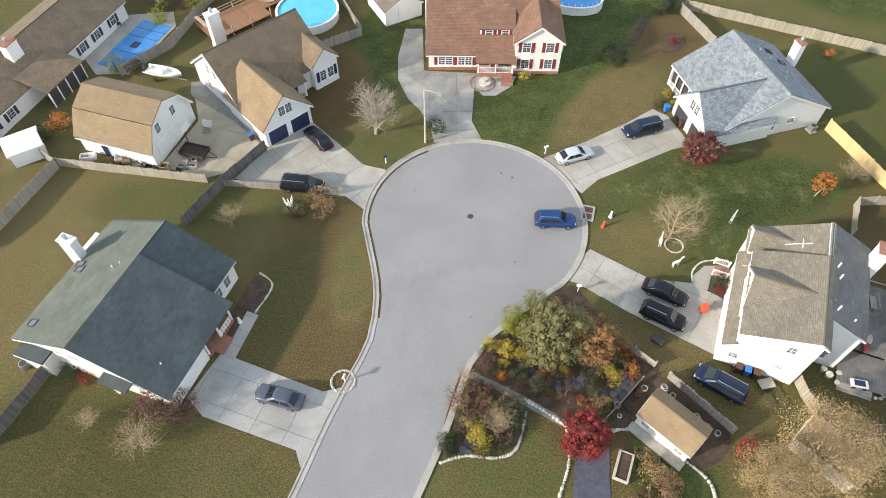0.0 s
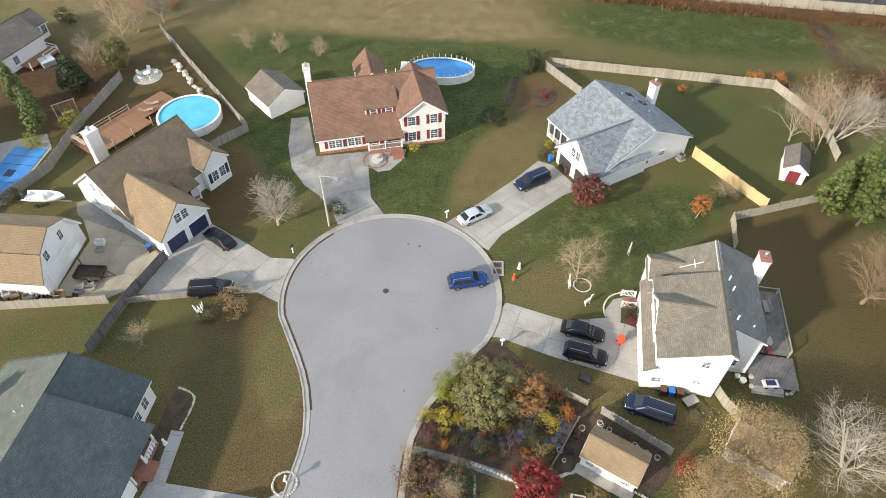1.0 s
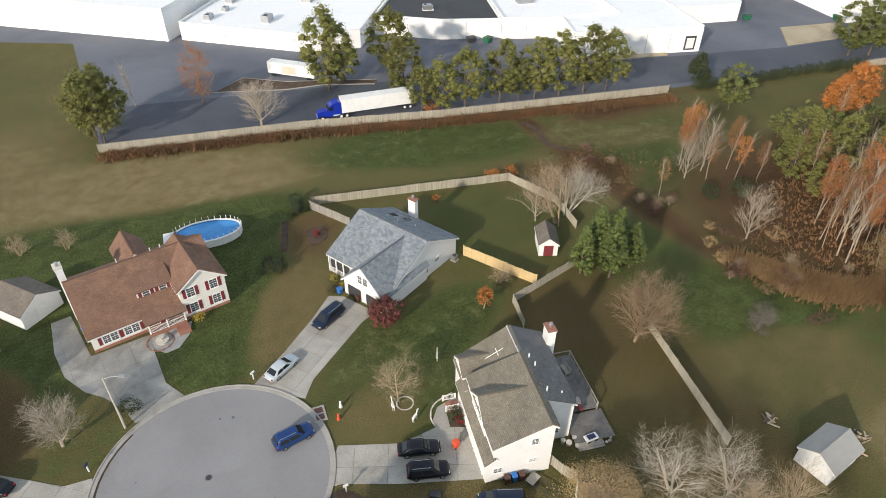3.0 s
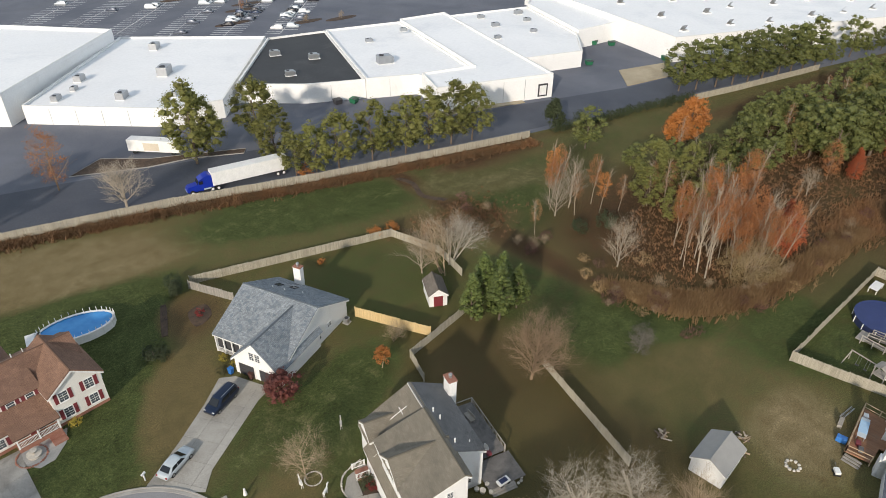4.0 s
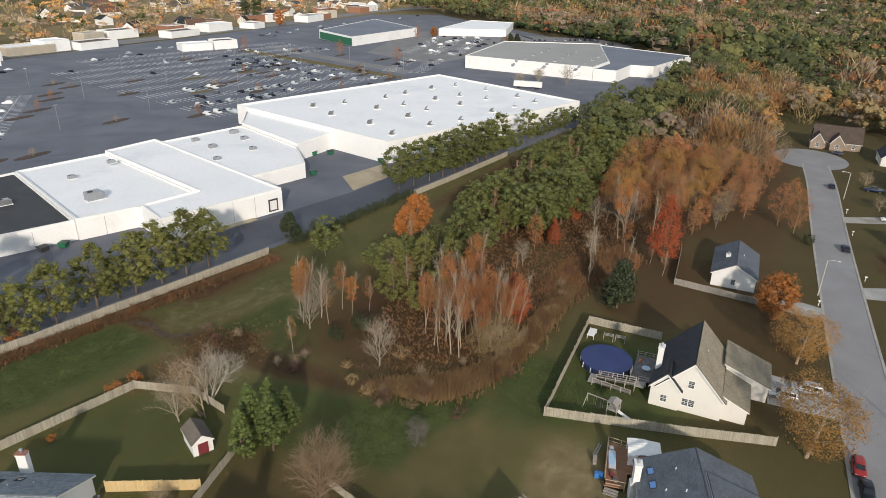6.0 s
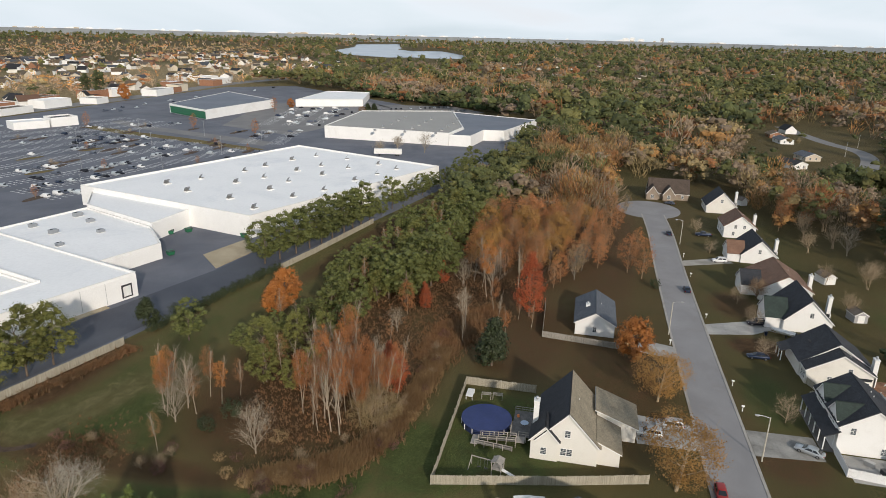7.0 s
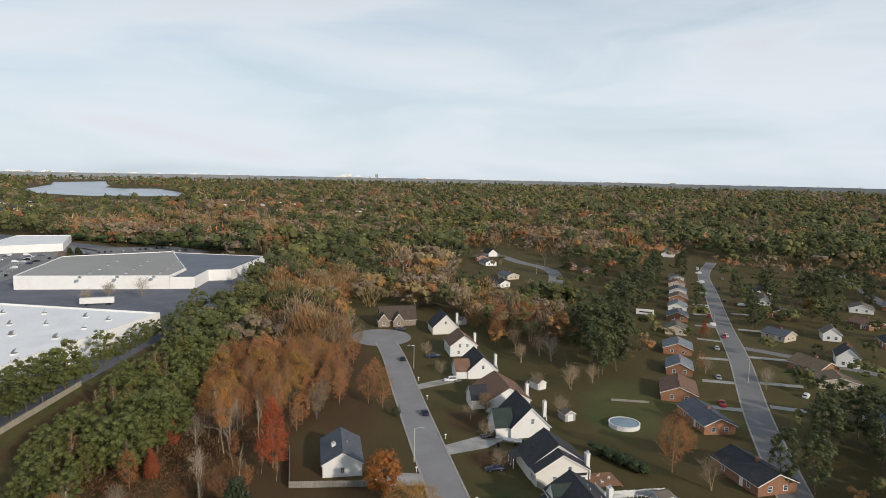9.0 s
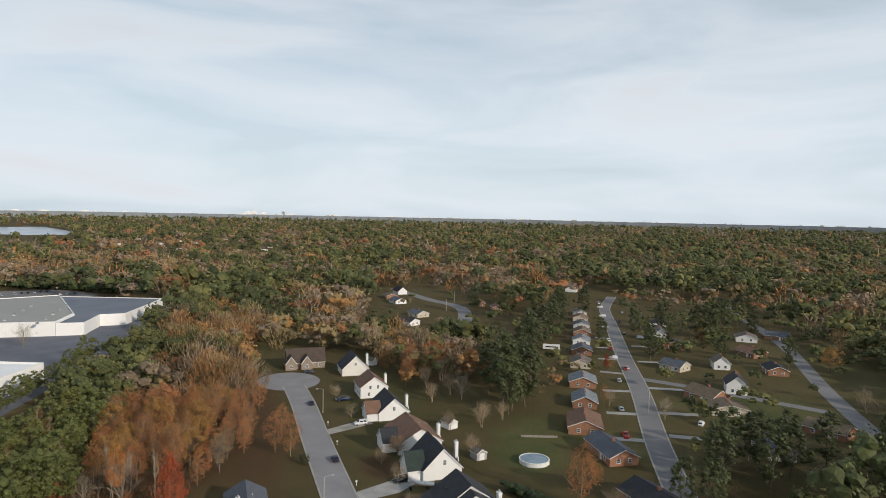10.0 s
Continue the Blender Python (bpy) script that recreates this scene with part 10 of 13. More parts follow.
for x, y, s in ((29.0, 172.5, 1.1), (37.5, 183.6, 1.3), (56.3, 175.2, 1.9), (62.9, 199.4, 1.5), (51.9, 157.8, 1.0), (41.5, 164.1, 1.4), (34.3, 177.0, 0.9)):
    roof_unit(-0.75 + (x + 0.75) * 1.0522, -1.23 + (y + 1.23) * 1.0522, 4.31, 48, s)
for x, y, s in ((82.3, 155.4, 1.1), (87.9, 174.0, 1.2), (95.1, 164.3, 1.2)):
    roof_unit(-0.75 + (x + 0.75) * 1.0327, -1.23 + (y + 1.23) * 1.0327, 4.81, -20, s)
for x, y, s in ((108.4, 148.2, 1.8), (117.3, 168.0, 0.9), (131.0, 168.2, 0.9)):
    roof_unit(x * 1.027, y * 1.027, 5.21 if x < 120 else 6.21, -15, s)
for x, y, s in ((152.3, 146.6, 0.9), (162.2, 157.6, 1.1), (167.2, 144.8, 0.9), (176.0, 155.8, 1.0), (180.7, 164.6, 1.2), (165.9, 168.6, 1.0)):
    roof_unit(x * 1.031, y * 1.031, 4.61, -15, s)
for i in range(6):
    for j in range(4):
        u, v = 11 + i * 17.5 + rr.uniform(-3, 3), 9 + j * 18 + rr.uniform(-3, 3)
        x, y = local((194.6, 108.6), -21.3, u, v)
        sk = empty("roof_hatch", pose(x, y, 7.32, 0, 0, rr.uniform(-25, 10)), "raised white roof hatch with an open lid", "roof hatch", "roof hatches")
        part("curb", box(-1.3, 1.3, -0.9, 0.9, 0, 0.45, bevel=0.03), TRIM, sk)
        part("lid", box(-1.2, 1.2, 0, 1.7, -0.05, 0.05, m=pose(0, 0.8, 0.45, 120, 0, 0)), STEEL, sk)
        part("opening", box(-1.1, 1.1, -0.75, 0.75, 0.45, 0.47), MEMBRANE_GREY, sk)
# warehouse with grey roof
flat_building("warehouse", [(411.0, 170.2), (407.2, 84.6), (438.4, 81.2), (531.6, 107.8), (502.7, 175.8)], 7.6, WHITE_WALL, MEMBRANE_GREY, "long white warehouse with a grey membrane roof", 0.5, "warehouse")
flat_building("warehouse", [(407.5, 84.3), (407.4, 70.3), (436.7, 66.8), (438.2, 53.1), (508.0, 37.3), (532.6, 107.3), (438.5, 81.0)], 6.6, WHITE_WALL, MEMBRANE_BLUE, "white warehouse wing with a blue-grey roof", 0.5, "warehouse")
for i in range(5):
    for j in range(3):
        roof_unit(402 + i * 18, 92 + j * 20, 7.7, 0, 0.9, "small pale rooftop unit")
gfs = flat_building("store", [(462.8, 290.1), (491.5, 340.9), (613.4, 356.4), (558.9, 280.5)], 7, WHITE_WALL, MEMBRANE_BLUE, "store with a pale blue-grey roof and dark green front", 0.4)
part("shop_front", box(0, 56, -0.3, 0.3, 0.5, 6.0), GREEN_PAINT, gfs, "dark green shop front panel", m=pose(462.3, 290.1, 0, 0, 0, 60.5))
flat_building("store", [(576.1, 266.7), (603.8, 210.5), (681.4, 229.9), (676.3, 275.4)], 6, WHITE_WALL, MEMBRANE, "white store with a long canopy", 0.5)
flat_building("restaurant", [(365.7, 372.4), (385.5, 362.2), (393.6, 375.9), (373.5, 385.8)], 4.2, WHITE_WALL, MEMBRANE, "small white restaurant in a car park", 0.8, "restaurant")
flat_building("restaurant", [(386.7, 361.7), (403.6, 354.6), (410.5, 368.2), (394.1, 374.7)], 5.4, WHITE_WALL, ROOF_BLACK, "white restaurant with a dark roof", 0.9, "restaurant")

# lorry, box trailer and skips
tk = empty("lorry", pose(48.1, 119.5, 0.03, 0, 0, 170.6), "royal blue lorry with a long white box trailer", "lorry")
part("trailer_body", box(-11.0, 5.1, -1.28, 1.28, 1.15, 4.05, bevel=0.04), TRIM, tk, "white ribbed box trailer")
bm = bmesh.new()
for k in range(22):
    for s in (-1, 1):
        add_box(bm, -10.8 + k * 0.74, -10.74 + k * 0.74, s * 1.285 - 0.012, s * 1.285 + 0.012, 1.25, 3.95)
part("trailer_ribs", bm, TRIM, tk)
part("trailer_chassis", box(-10.8, 5.0, -0.5, 0.5, 0.85, 1.15), DARK_PAINT, tk)
bm = bmesh.new()
sec = [(4.9, 0.75), (4.9, 3.4), (5.8, 3.75), (6.9, 3.35), (7.7, 2.9), (8.1, 2.0), (10.0, 1.75), (10.25, 1.2), (10.25, 0.55), (4.9, 0.55)]
lo = [[bm.verts.new((x, s * (1.15 if x < 8.05 else 0.9), z)) for x, z in sec] for s in (-1, 1)]
bm.faces.new(lo[0]); bm.faces.new(lo[1][::-1])
for k in range(len(sec)):
    bm.faces.new((lo[0][k - 1], lo[1][k - 1], lo[1][k], lo[0][k]))
bmesh.ops.recalc_face_normals(bm, faces=bm.faces)
bmesh.ops.bevel(bm, geom=list(bm.edges), offset=0.07, segments=2, affect="EDGES")
cab = part("cab", bm, P_ROYAL, tk)
part("windscreen", box(-0.02, 0.02, -0.95, 0.95, 0, 0.85, m=pose(8.08, 0, 2.06, 0, -22, 0)), CAR_GLASS, cab)
for s in (-1, 1):
    part("side_window", box(7.0, 7.75, s * 1.16 - 0.01, s * 1.16 + 0.01, 2.05, 2.75), CAR_GLASS, cab)
    part("exhaust_stack", tube((4.85, s * 1.05, 0.8), (4.85, s * 1.05, 4.0), 0.08, n=8), CHROME, cab)
    part("fuel_tank", tube((5.4, s * 0.95, 0.75), (7.0, s * 0.95, 0.75), 0.32, n=14), CHROME, tk)
    for x in (9.3, 5.3, 4.1, -8.6, -9.9):
        w = part("wheel", tube((x, s * 0.95, 0.5), (x, s * 1.25, 0.5), 0.5, n=18), TYRE, tk)
        part("rim", tube((x, s * 1.24, 0.5), (x, s * 1.27, 0.5), 0.28, n=12), TRIM, w)
part("front_bumper", box(10.2, 10.4, -1.1, 1.1, 0.35, 0.85, bevel=0.06), CHROME, tk)
bx = empty("box_trailer", pose(40.9, 144.9, 0.03, 0, 0, -46), "white parked box trailer with a beige door", "trailer")
part("body", box(-6, 6, -1.25, 1.25, 0.7, 3.4, bevel=0.05), TRIM, bx)
part("door", box(-2.2, 1.4, -1.29, -1.25, 1.0, 2.8), BEIGE_WALL, bx)
for x in (-4.6, 4.4):
    for s in (-1, 1):
        part("wheel", tube((x, s * 0.95, 0.45), (x, s * 1.2, 0.45), 0.45, n=14), TYRE, bx)
bx = empty("box_trailer", pose(360.8, 110.5, 0.03, 0, 0, 100), "white lorry trailer parked beside a warehouse", "trailer")
part("body", box(-8, 8, -1.3, 1.3, 1.1, 4.0, bevel=0.05), TRIM, bx)
for x in (-6, -4.8, 5):
    for s in (-1, 1):
        part("wheel", tube((x, s * 0.95, 0.5), (x, s * 1.25, 0.5), 0.5, n=12), TYRE, bx)


def skip(x, y, rot, material, label):
    b = empty("skip", pose(x, y, 0.03, 0, 0, rot), label, "waste container", "waste containers")
    bm = bmesh.new()
    lo = [bm.verts.new((a * 0.9, c * 0.75, 0.12)) for a, c in ((-1, -1), (1, -1), (1, 1), (-1, 1))]
    hi = [bm.verts.new((a * 1.1, c * 0.95, 1.45)) for a, c in ((-1, -1), (1, -1), (1, 1), (-1, 1))]
    bm.faces.new(lo[::-1]); bm.faces.new(hi)
    for k in range(4):
        bm.faces.new((lo[k - 1], lo[k], hi[k], hi[k - 1]))
    part("body", bm, material, b)
    part("lid", box(-1.12, 1.12, -0.97, 0.1, 1.47, 1.53, m=pose(0, 0, 0, 8, 0, 0)), DARK_PAINT, b)
for x, y, mt in ((89.9, 144.7, DARK_PAINT), (93.8, 142.6, GREEN_PAINT), (114.7, 133.4, DARK_PAINT), (170.6, 123.3, GREEN_PAINT), (194.1, 132.1, GREEN_PAINT), (190.2, 136.5, GREEN_PAINT), (194.1, 110.7, GREEN_PAINT), (199.2, 107.5, STEEL)):
    skip(x, y, rr.uniform(-40, 40), mt, "steel waste container behind a store")

for nm, poly, mt, lb in (("verge", [(394, 345), (379, 304), (368, 255), (348, 188), (356, 186), (378, 254), (390, 303), (404, 345)], GROUND, "straw-coloured grass verge between two car parks"),
                        ("side_road", [(424, 345), (402, 305), (389, 262), (366, 192), (381, 192), (402, 260), (415, 303), (436, 345)], ROAD_GREY, "pale grey access road between two car parks"),
                        ("car_park_rear", [(536, 196), (520, 178), (545, 112), (600, 92), (640, 130), (625, 205), (600, 182)], ROAD_GREY, "worn grey asphalt yard behind a warehouse"),
                        ("car_park_bay", [(587, 304), (649, 221), (606, 184), (512, 182), (440, 190), (412, 196), (438, 262)], ROAD_GREY, "worn grey asphalt car park before a store")):
    tagged(put(nm, to_mesh(prism(poly, 0.02, 0.034), nm), mt), lb, nm.replace("_", " "), kind="structure")
VERGE = [(22.0, 144.5), (36.7, 138.5), (45.6, 137.0), (56.0, 132.0), (57.5, 134.0), (47.5, 138.6), (38.5, 142.5), (30.0, 149.5)]
tagged(put("planted_verge", to_mesh(prism(VERGE, 0.03, 0.15), "planted_verge"), MULCH), "brown mulched verge between a lane and a store yard", "verge", kind="structure")
tagged(put("verge_kerb", to_mesh(sweep(VERGE, 0.22, 0.03, 0.19, True), "verge_kerb"), KERB), "pale concrete kerb round a mulched verge", "kerb", kind="structure")
# painted bays, islands, lamp posts and cars of the car park
def bays():
    bm_v = []
    rows = []
    for zone, (ox, oy, rot, nrow, length, pitch) in enumerate(((110.9, 206.5, 48, 6, 150, 19.0), (218.0, 208.4, -14, 9, 135, 19.0), (375.6, 183.1, 12, 2, 60, 18.0), (461.9, 195.6, 12, 3, 120, 18.0), (279.8, 330.7, -14, 4, 160, 18.0))):
        for r in range(nrow):
            for side in (0, 1):
                n = int(length / 2.75)
                for i in range(n + 1):
                    u, v = i * 2.75, r * pitch + (5.4 if side else 0)
                    rows.append((zone, ox, oy, rot, u, v, side))
    return rows
BAYS = bays()
BLOCK = [[(20.6, 171.1), (47.6, 147.0), (95.5, 137.3), (135.4, 106.8), (190.7, 104.2), (308.3, 63.2), (338.2, 151.6), (210.7, 191.6), (157.9, 181.7), (94.6, 193.9), (58.9, 219.1)], [(409.2, 172.4), (404.3, 66.1), (510.6, 33.2), (538.4, 110.0), (505.6, 180.4)],
         [(459.1, 285.5), (492.0, 344.6), (617.6, 360.2), (561.7, 275.9)], [(571.9, 270.1), (601.3, 206.5), (684.9, 228.4), (679.3, 280.2)], [(-36.5, 223.2), (18.5, 172.2), (58.9, 216.9), (8.0, 270.6)], [(362.0, 369.8), (405.6, 349.9), (414.2, 371.8), (371.5, 389.4)]]
LOT = [(-63.6, 223.7), (63.3, 227.0), (212.0, 193.9), (349.8, 160.6), (409.9, 179.1), (558.9, 187.8), (665.7, 291.9), (733.3, 410.4), (429.6, 416.5), (65.8, 427.5)]
rng = np.random.default_rng(77)
lines, spots = [], []
for zone, ox, oy, rot, u, v, side in BAYS:
    a = local((ox, oy), rot, u, v)
    b = local((ox, oy), rot, u, v + 5.2)
    if not inside(LOT, *a) or any(inside(p, *a) for p in BLOCK):
        continue
    dx, dy = math.cos(radians(rot)) * 0.15, math.sin(radians(rot)) * 0.15
    lines += [(a[0] - dx, a[1] - dy, 0.036), (a[0] + dx, a[1] + dy, 0.036), (b[0] + dx, b[1] + dy, 0.036), (b[0] - dx, b[1] - dy, 0.036)]
    if side:
        for p, q in ((u, v - 0.24), (u + 2.75, v - 0.24), (u + 2.75, v - 0.06), (u, v - 0.06)):
            lines.append((*local((ox, oy), rot, p, q), 0.036))
    spots.append((local((ox, oy), rot, u + 1.37, v + 2.6), rot + (90 if side else -90)))
tagged(put("bay_markings", mesh_np("bay_markings", lines, 4, TRIM), None), "white painted parking bay lines", "road marking", kind="stuff")
cols = (P_WHITE, P_SILVER, P_BLACK, P_GREY, P_WHITE, P_SILVER, P_BLACK, P_WHITE, P_GREY, P_SILVER, P_GREY, P_NAVY, P_PALE, P_BLACK)
names = {P_WHITE: "white", P_SILVER: "silver", P_BLACK: "black", P_GREY: "grey", P_RED: "red", P_NAVY: "dark blue", P_PALE: "pale blue", P_TEAL: "teal"}
rr = random.Random(19)
order = list(range(len(spots)))
rr.shuffle(order)
made = 0
for k in order:
    (x, y), rot = spots[k]
    d = min(math.hypot(x - a, y - b) for a, b in ((112, 255), (112, 274), (134, 247), (169, 225), (126, 235), (230, 230), (266, 230), (326, 240), (345, 285), (430, 270), (445, 223), (540, 236)))
    if rr.random() < math.exp(-d / 22) and made < 200:
        c = rr.choice(cols)
        kd = rr.choice(("sedan", "suv", "hatch", "suv", "sedan", "van"))
        car(kd, c, x, y, rot + rr.choice((0, 180)), names[c] + " car in a parking bay", "cars in the car park", 0.03, True)
        made += 1
rr = random.Random(29)
for row, (ax, ay, bx, by) in enumerate(((538, 168, 590, 106), (552, 180, 606, 112), (584, 186, 630, 128))):
    for k in range(16):
        if rr.random() < 0.75:
            c = rr.choice(cols)
            f = k / 15
            car(rr.choice(("sedan", "suv", "hatch", "van")), c, ax + (bx - ax) * f, ay + (by - ay) * f, 25 + rr.choice((0, 180)), names[c] + " car in a yard behind a warehouse", "cars in the warehouse yard", 0.034, True)
for x, y, r in ((321.8, 276.0, -14), (288.2, 286.5, -14), (260.3, 254.7, -14)):
    isl = [local((x, y), r, 7.5 * math.cos(math.tau * q / 16), 2.2 * math.sin(math.tau * q / 16)) for q in range(16)]
    tagged(put("grass_island", to_mesh(prism(isl, 0.02, 0.17), "grass_island"), GROUND), "kerbed straw-coloured grass island in a car park", "island", kind="structure")
for kd, x, y, q, lb in (("bare_b", 367.3, 117.6, 1.0, "pale leafless tree before a warehouse"), ("bare_b", 381.5, 110.9, 1.2, "pale leafless tree before a warehouse"), ("bare_fan", 376.4, 92.6, 1.2, "pale leafless tree before a warehouse"),
                        ("maple_orange", 558.5, 434.8, 1.8, "bright orange tree beside a far road"), ("maple_rust", 532.5, 266.7, 1.0, "rusty tree beside a store"), ("maple_orange", 561.1, 264.4, 1.1, "orange tree beside a store"), ("maple_gold", 537.0, 187.7, 0.9, "golden round tree in a car park"),
                        ("magnolia", 541.0, 184.0, 1.2, "dark evergreen in a car park"), ("magnolia", 546.0, 180.0, 1.2, "dark evergreen in a car park"), ("maple_gold", 875.0, 363.0, 2.2, "large golden tree beside a far road"),
                        ("pine_tall", 566.0, 482.0, 0.9, "dark pine among far stores"), ("pine_tall", 573.0, 474.0, 1.0, "dark pine among far stores"), ("pine_tall", 580.0, 480.0, 1.0, "dark pine among far stores"), ("pine_tall", 571.0, 488.0, 0.9, "dark pine among far stores")):
    tree(kd, x, y, q, lb, group="trees among the stores")
rr = random.Random(23)
for k in range(60):
    x, y = rr.uniform(100, 420), rr.uniform(190, 350)
    if inside(LOT, x, y) and not any(inside(p, x, y) for p in BLOCK):
        isl = [(x + 7 * math.cos(t) * (1 if abs(math.cos(t)) > 0 else 1), y + 2.0 * math.sin(t)) for t in [math.tau * q / 14 for q in range(14)]]
        tagged(put("planted_island", to_mesh(prism(isl, 0.02, 0.18), "planted_island"), MULCH), "kerbed mulch island in a car park", "island", kind="structure")
        tree(rr.choice(("maple_rust", "bare_shrub", "bush_plum")), x, y, rr.uniform(0.35, 0.5) if k % 2 else 0.9, "small rusty tree on a car park island", group="car park trees")
for k in range(22):
    x, y = 110 + (k % 6) * 55 + rr.uniform(-6, 6), 200 + (k // 6) * 45
    if inside(LOT, x, y) and not any(inside(p, x, y) for p in BLOCK):
        s = empty("lamp_post", pose(x, y, 0.03, 0, 0, rr.uniform(0, 180)), "tall slim car park lamp post", "lamp post", "car park lamp posts")
        part("pole", tube((0, 0, 0), (0, 0, 10), 0.12, 0.08, 8), STEEL, s)
        part("head", box(-0.8, 0.8, -0.2, 0.2, 9.9, 10.1, bevel=0.04), STEEL, s)

# ---- houses along the long street ----
def row_house(x, y, L, W, he, hr, wall, roof, label, rot=0.0, wing=None, chim=None, wins=((3.0, 1.0), (7.0, 1.0), (5.2, 4.2)), name="house", front="v1", group="houses along the street", gar=True):
    """Gabled house with its ridge along the street; an optional lower wing towards the kerb."""
    h = house(name, x, y, rot, label, group=group)
    m = volume(h, (x, y), rot, L, gable(W, he, hr), wall, roof, ov=0.4)
    for v, z in wins:
        if v < W - 0.8 and z + 1.3 < he + (hr - he) * (1 - abs(v - W / 2) / (W / 2)):
            window(h, on_wall(m, "u0", v, z, L, W), 0.85, 1.25)
    for u in (2.5, L * 0.5, L - 2.5):
        window(h, on_wall(m, front, u, 0.9, L, W), 0.9, 1.4)
    if wing:
        wu, wl, wd, whe, whr, wroof = wing
        mw = volume(h, local((x, y), rot, wu + wl, W - 1.0), rot + 90, wd + 1.0, gable(wl, whe, whr), wall, wroof, ov=0.3)
        if gar:
            garage_door(h, on_wall(mw, "u1", wl / 2, 0, wd + 1.0, wl), min(4.8, wl - 0.8), 2.1)
    if chim:
        cu, cv = chim
        chimney(h, *local((x, y), rot, cu, cv), rot, 0, hr * 0.93, 1.3, 0.9, cap=TRIM)
    vent(h, m, L * 0.5, W * 0.35, he + (hr - he) * 0.7 + 0.15, 0.4)
    return h, m
O = (109.4, -59.2)
h, m = row_house(*O, 13.5, 10.8, 5.5, 9.0, WHITE_SIDING, ROOF_NAVY, "white two-storey house with charcoal roof and two large dormers", chim=(6.5, -0.3), wins=((3.2, 0.7), (8.6, 4.0)))
roof_slab(h, m, -0.3, 13.7, (10.5, 4.3), (13.0, 3.0), ROOF_NAVY)
posts_rail(h, m, (0.2, 12.7), (13.3, 12.7), 0.1, 3.05, 2.6, False)
boxed(h, "porch_floor", m, TIMBER_DARK, 0.0, 13.4, 10.83, 12.9, 0.0, 0.25)
door(h, on_wall(m, "v1", 9.4, 0.25, 13.5, 10.8), material=DARK_PAINT)
for u in (1.0, 7.6):
    dm = volume(h, local(O, 0, u + 0.0, 11.0), -90, 5.6, gable(4.2, 6.0, 8.3), WHITE_SIDING, ROOF_GREEN2, ov=0.22)
    for v in (1.5, 2.7):
        window(h, on_wall(dm, "u0", v, 4.55, 5.6, 4.2), 0.75, 1.3)
for u, v in ((2.0, 3.0), (5.0, 2.2), (9.0, 3.4)):
    vent(h, m, u, v, 5.5 + v * 0.648 + 0.15, 0.4)
# broad house with two offset roofs
O = (134.6, -63.2)
h, m = row_house(*O, 3.6, 12.8, 3.5, 7.3, CREAM_SIDING, ROOF_NAVY, "cream house with two offset charcoal roofs and a white rake board", wins=((8.2, 0.9), (4.6, 3.1)))
m2 = volume(h, local(O, 0, 3.62, 0.0), 0, 10.0, [(-0.9, 3.4), (6.1, 8.1), (13.1, 3.4)], CREAM_SIDING, ROOF_NAVY, ov=0.4)
chimney(h, *local(O, 0, 1.7, -0.35), 0, 0, 6.6, 1.3, 0.9, cap=TRIM)
skylight(h, m2, 5.6, 10.0, 3.4 + 3.1 * 0.671 + 0.2, 33.9, 0.7, 1.1)
part("bay_window", prism([(-0.02, 0.4), (-0.85, 0.9), (-0.85, 2.7), (-0.02, 3.2)], 0.0, 2.5), CREAM_SIDING, h, m=m)
part("bay_roof", prism([(-0.02, 0.2), (-1.0, 0.8), (-1.0, 2.8), (-0.02, 3.4)], 2.5, 2.68, bevel=0.05), ROOF_NAVY, h, m=m)
for v in (1.4, 2.2):
    window(h, on_wall(m, "u0", v, 0.8, 3.6, 12.8) @ pose(0, 0.86, 0), 0.6, 1.3)
roof_slab(h, m2, 6.0, 10.2, (12.8, 3.5), (15.4, 2.5), ROOF_NAVY)
posts_rail(h, m2, (6.2, 15.1), (10.0, 15.1), 0.1, 2.5, 1.9, False)
row_house(162.0, -63.9, 14.0, 11.0, 3.1, 8.5, WHITE_SIDING, ROOF_NAVY, "white house with near-black roof and a green front wing", wing=(1.0, 8.0, 4.0, 3.0, 6.8, ROOF_GREEN2), chim=(6, -0.4), wins=((5.0, 4.0),))
row_house(182.3, -65.1, 17.0, 13.5, 3.4, 7.3, WHITE_SIDING, ROOF_RED, "white house with a red-brown roof", wing=(3.0, 8.0, 4.0, 3.0, 6.2, ROOF_NAVY), chim=(5, -0.4), wins=((8.0, 1.0),))
row_house(214.8, -64.0, 14.0, 10.8, 2.9, 7.6, WHITE_SIDING, ROOF_NAVY, "white house with dark roof and terracotta front slope", wing=(0.5, 8.0, 4.0, 2.8, 6.0, ROOF_RED), chim=(5, -0.4), wins=((5.4, 3.4),))
row_house(243.5, -63.6, 12.0, 10.8, 4.3, 8.2, WHITE_SIDING, ROOF_RED, "white two-storey house with brown roof", chim=(6, -0.4), wins=((3, 1), (7.5, 1), (4, 3.6), (7, 3.6)))
row_house(279.5, -64.0, 12.0, 11.8, 3.2, 8.7, CREAM_SIDING, ROOF_NAVY, "cream gabled house with dark roof", chim=(6, -0.4), wins=((6, 4.5),))
h, m = row_house(308.0, -47.5, 17, 10.0, 3.2, 8.4, BRICK_TAUPE, ROOF_UMBER, "taupe brick house with twin front gables at the street end", rot=90, wins=())
for u in (1.0, 8.0):
    mg = volume(h, local((308.0, -47.5), 90, u + 5.0, 12.2), 0, 6.0, gable(5.0, 2.9, 6.2), BRICK_TAUPE, ROOF_UMBER, ov=0.3)
    window(h, on_wall(mg, "u0", 2.5, 0.9, 6.0, 5.0), 1.2, 1.4)
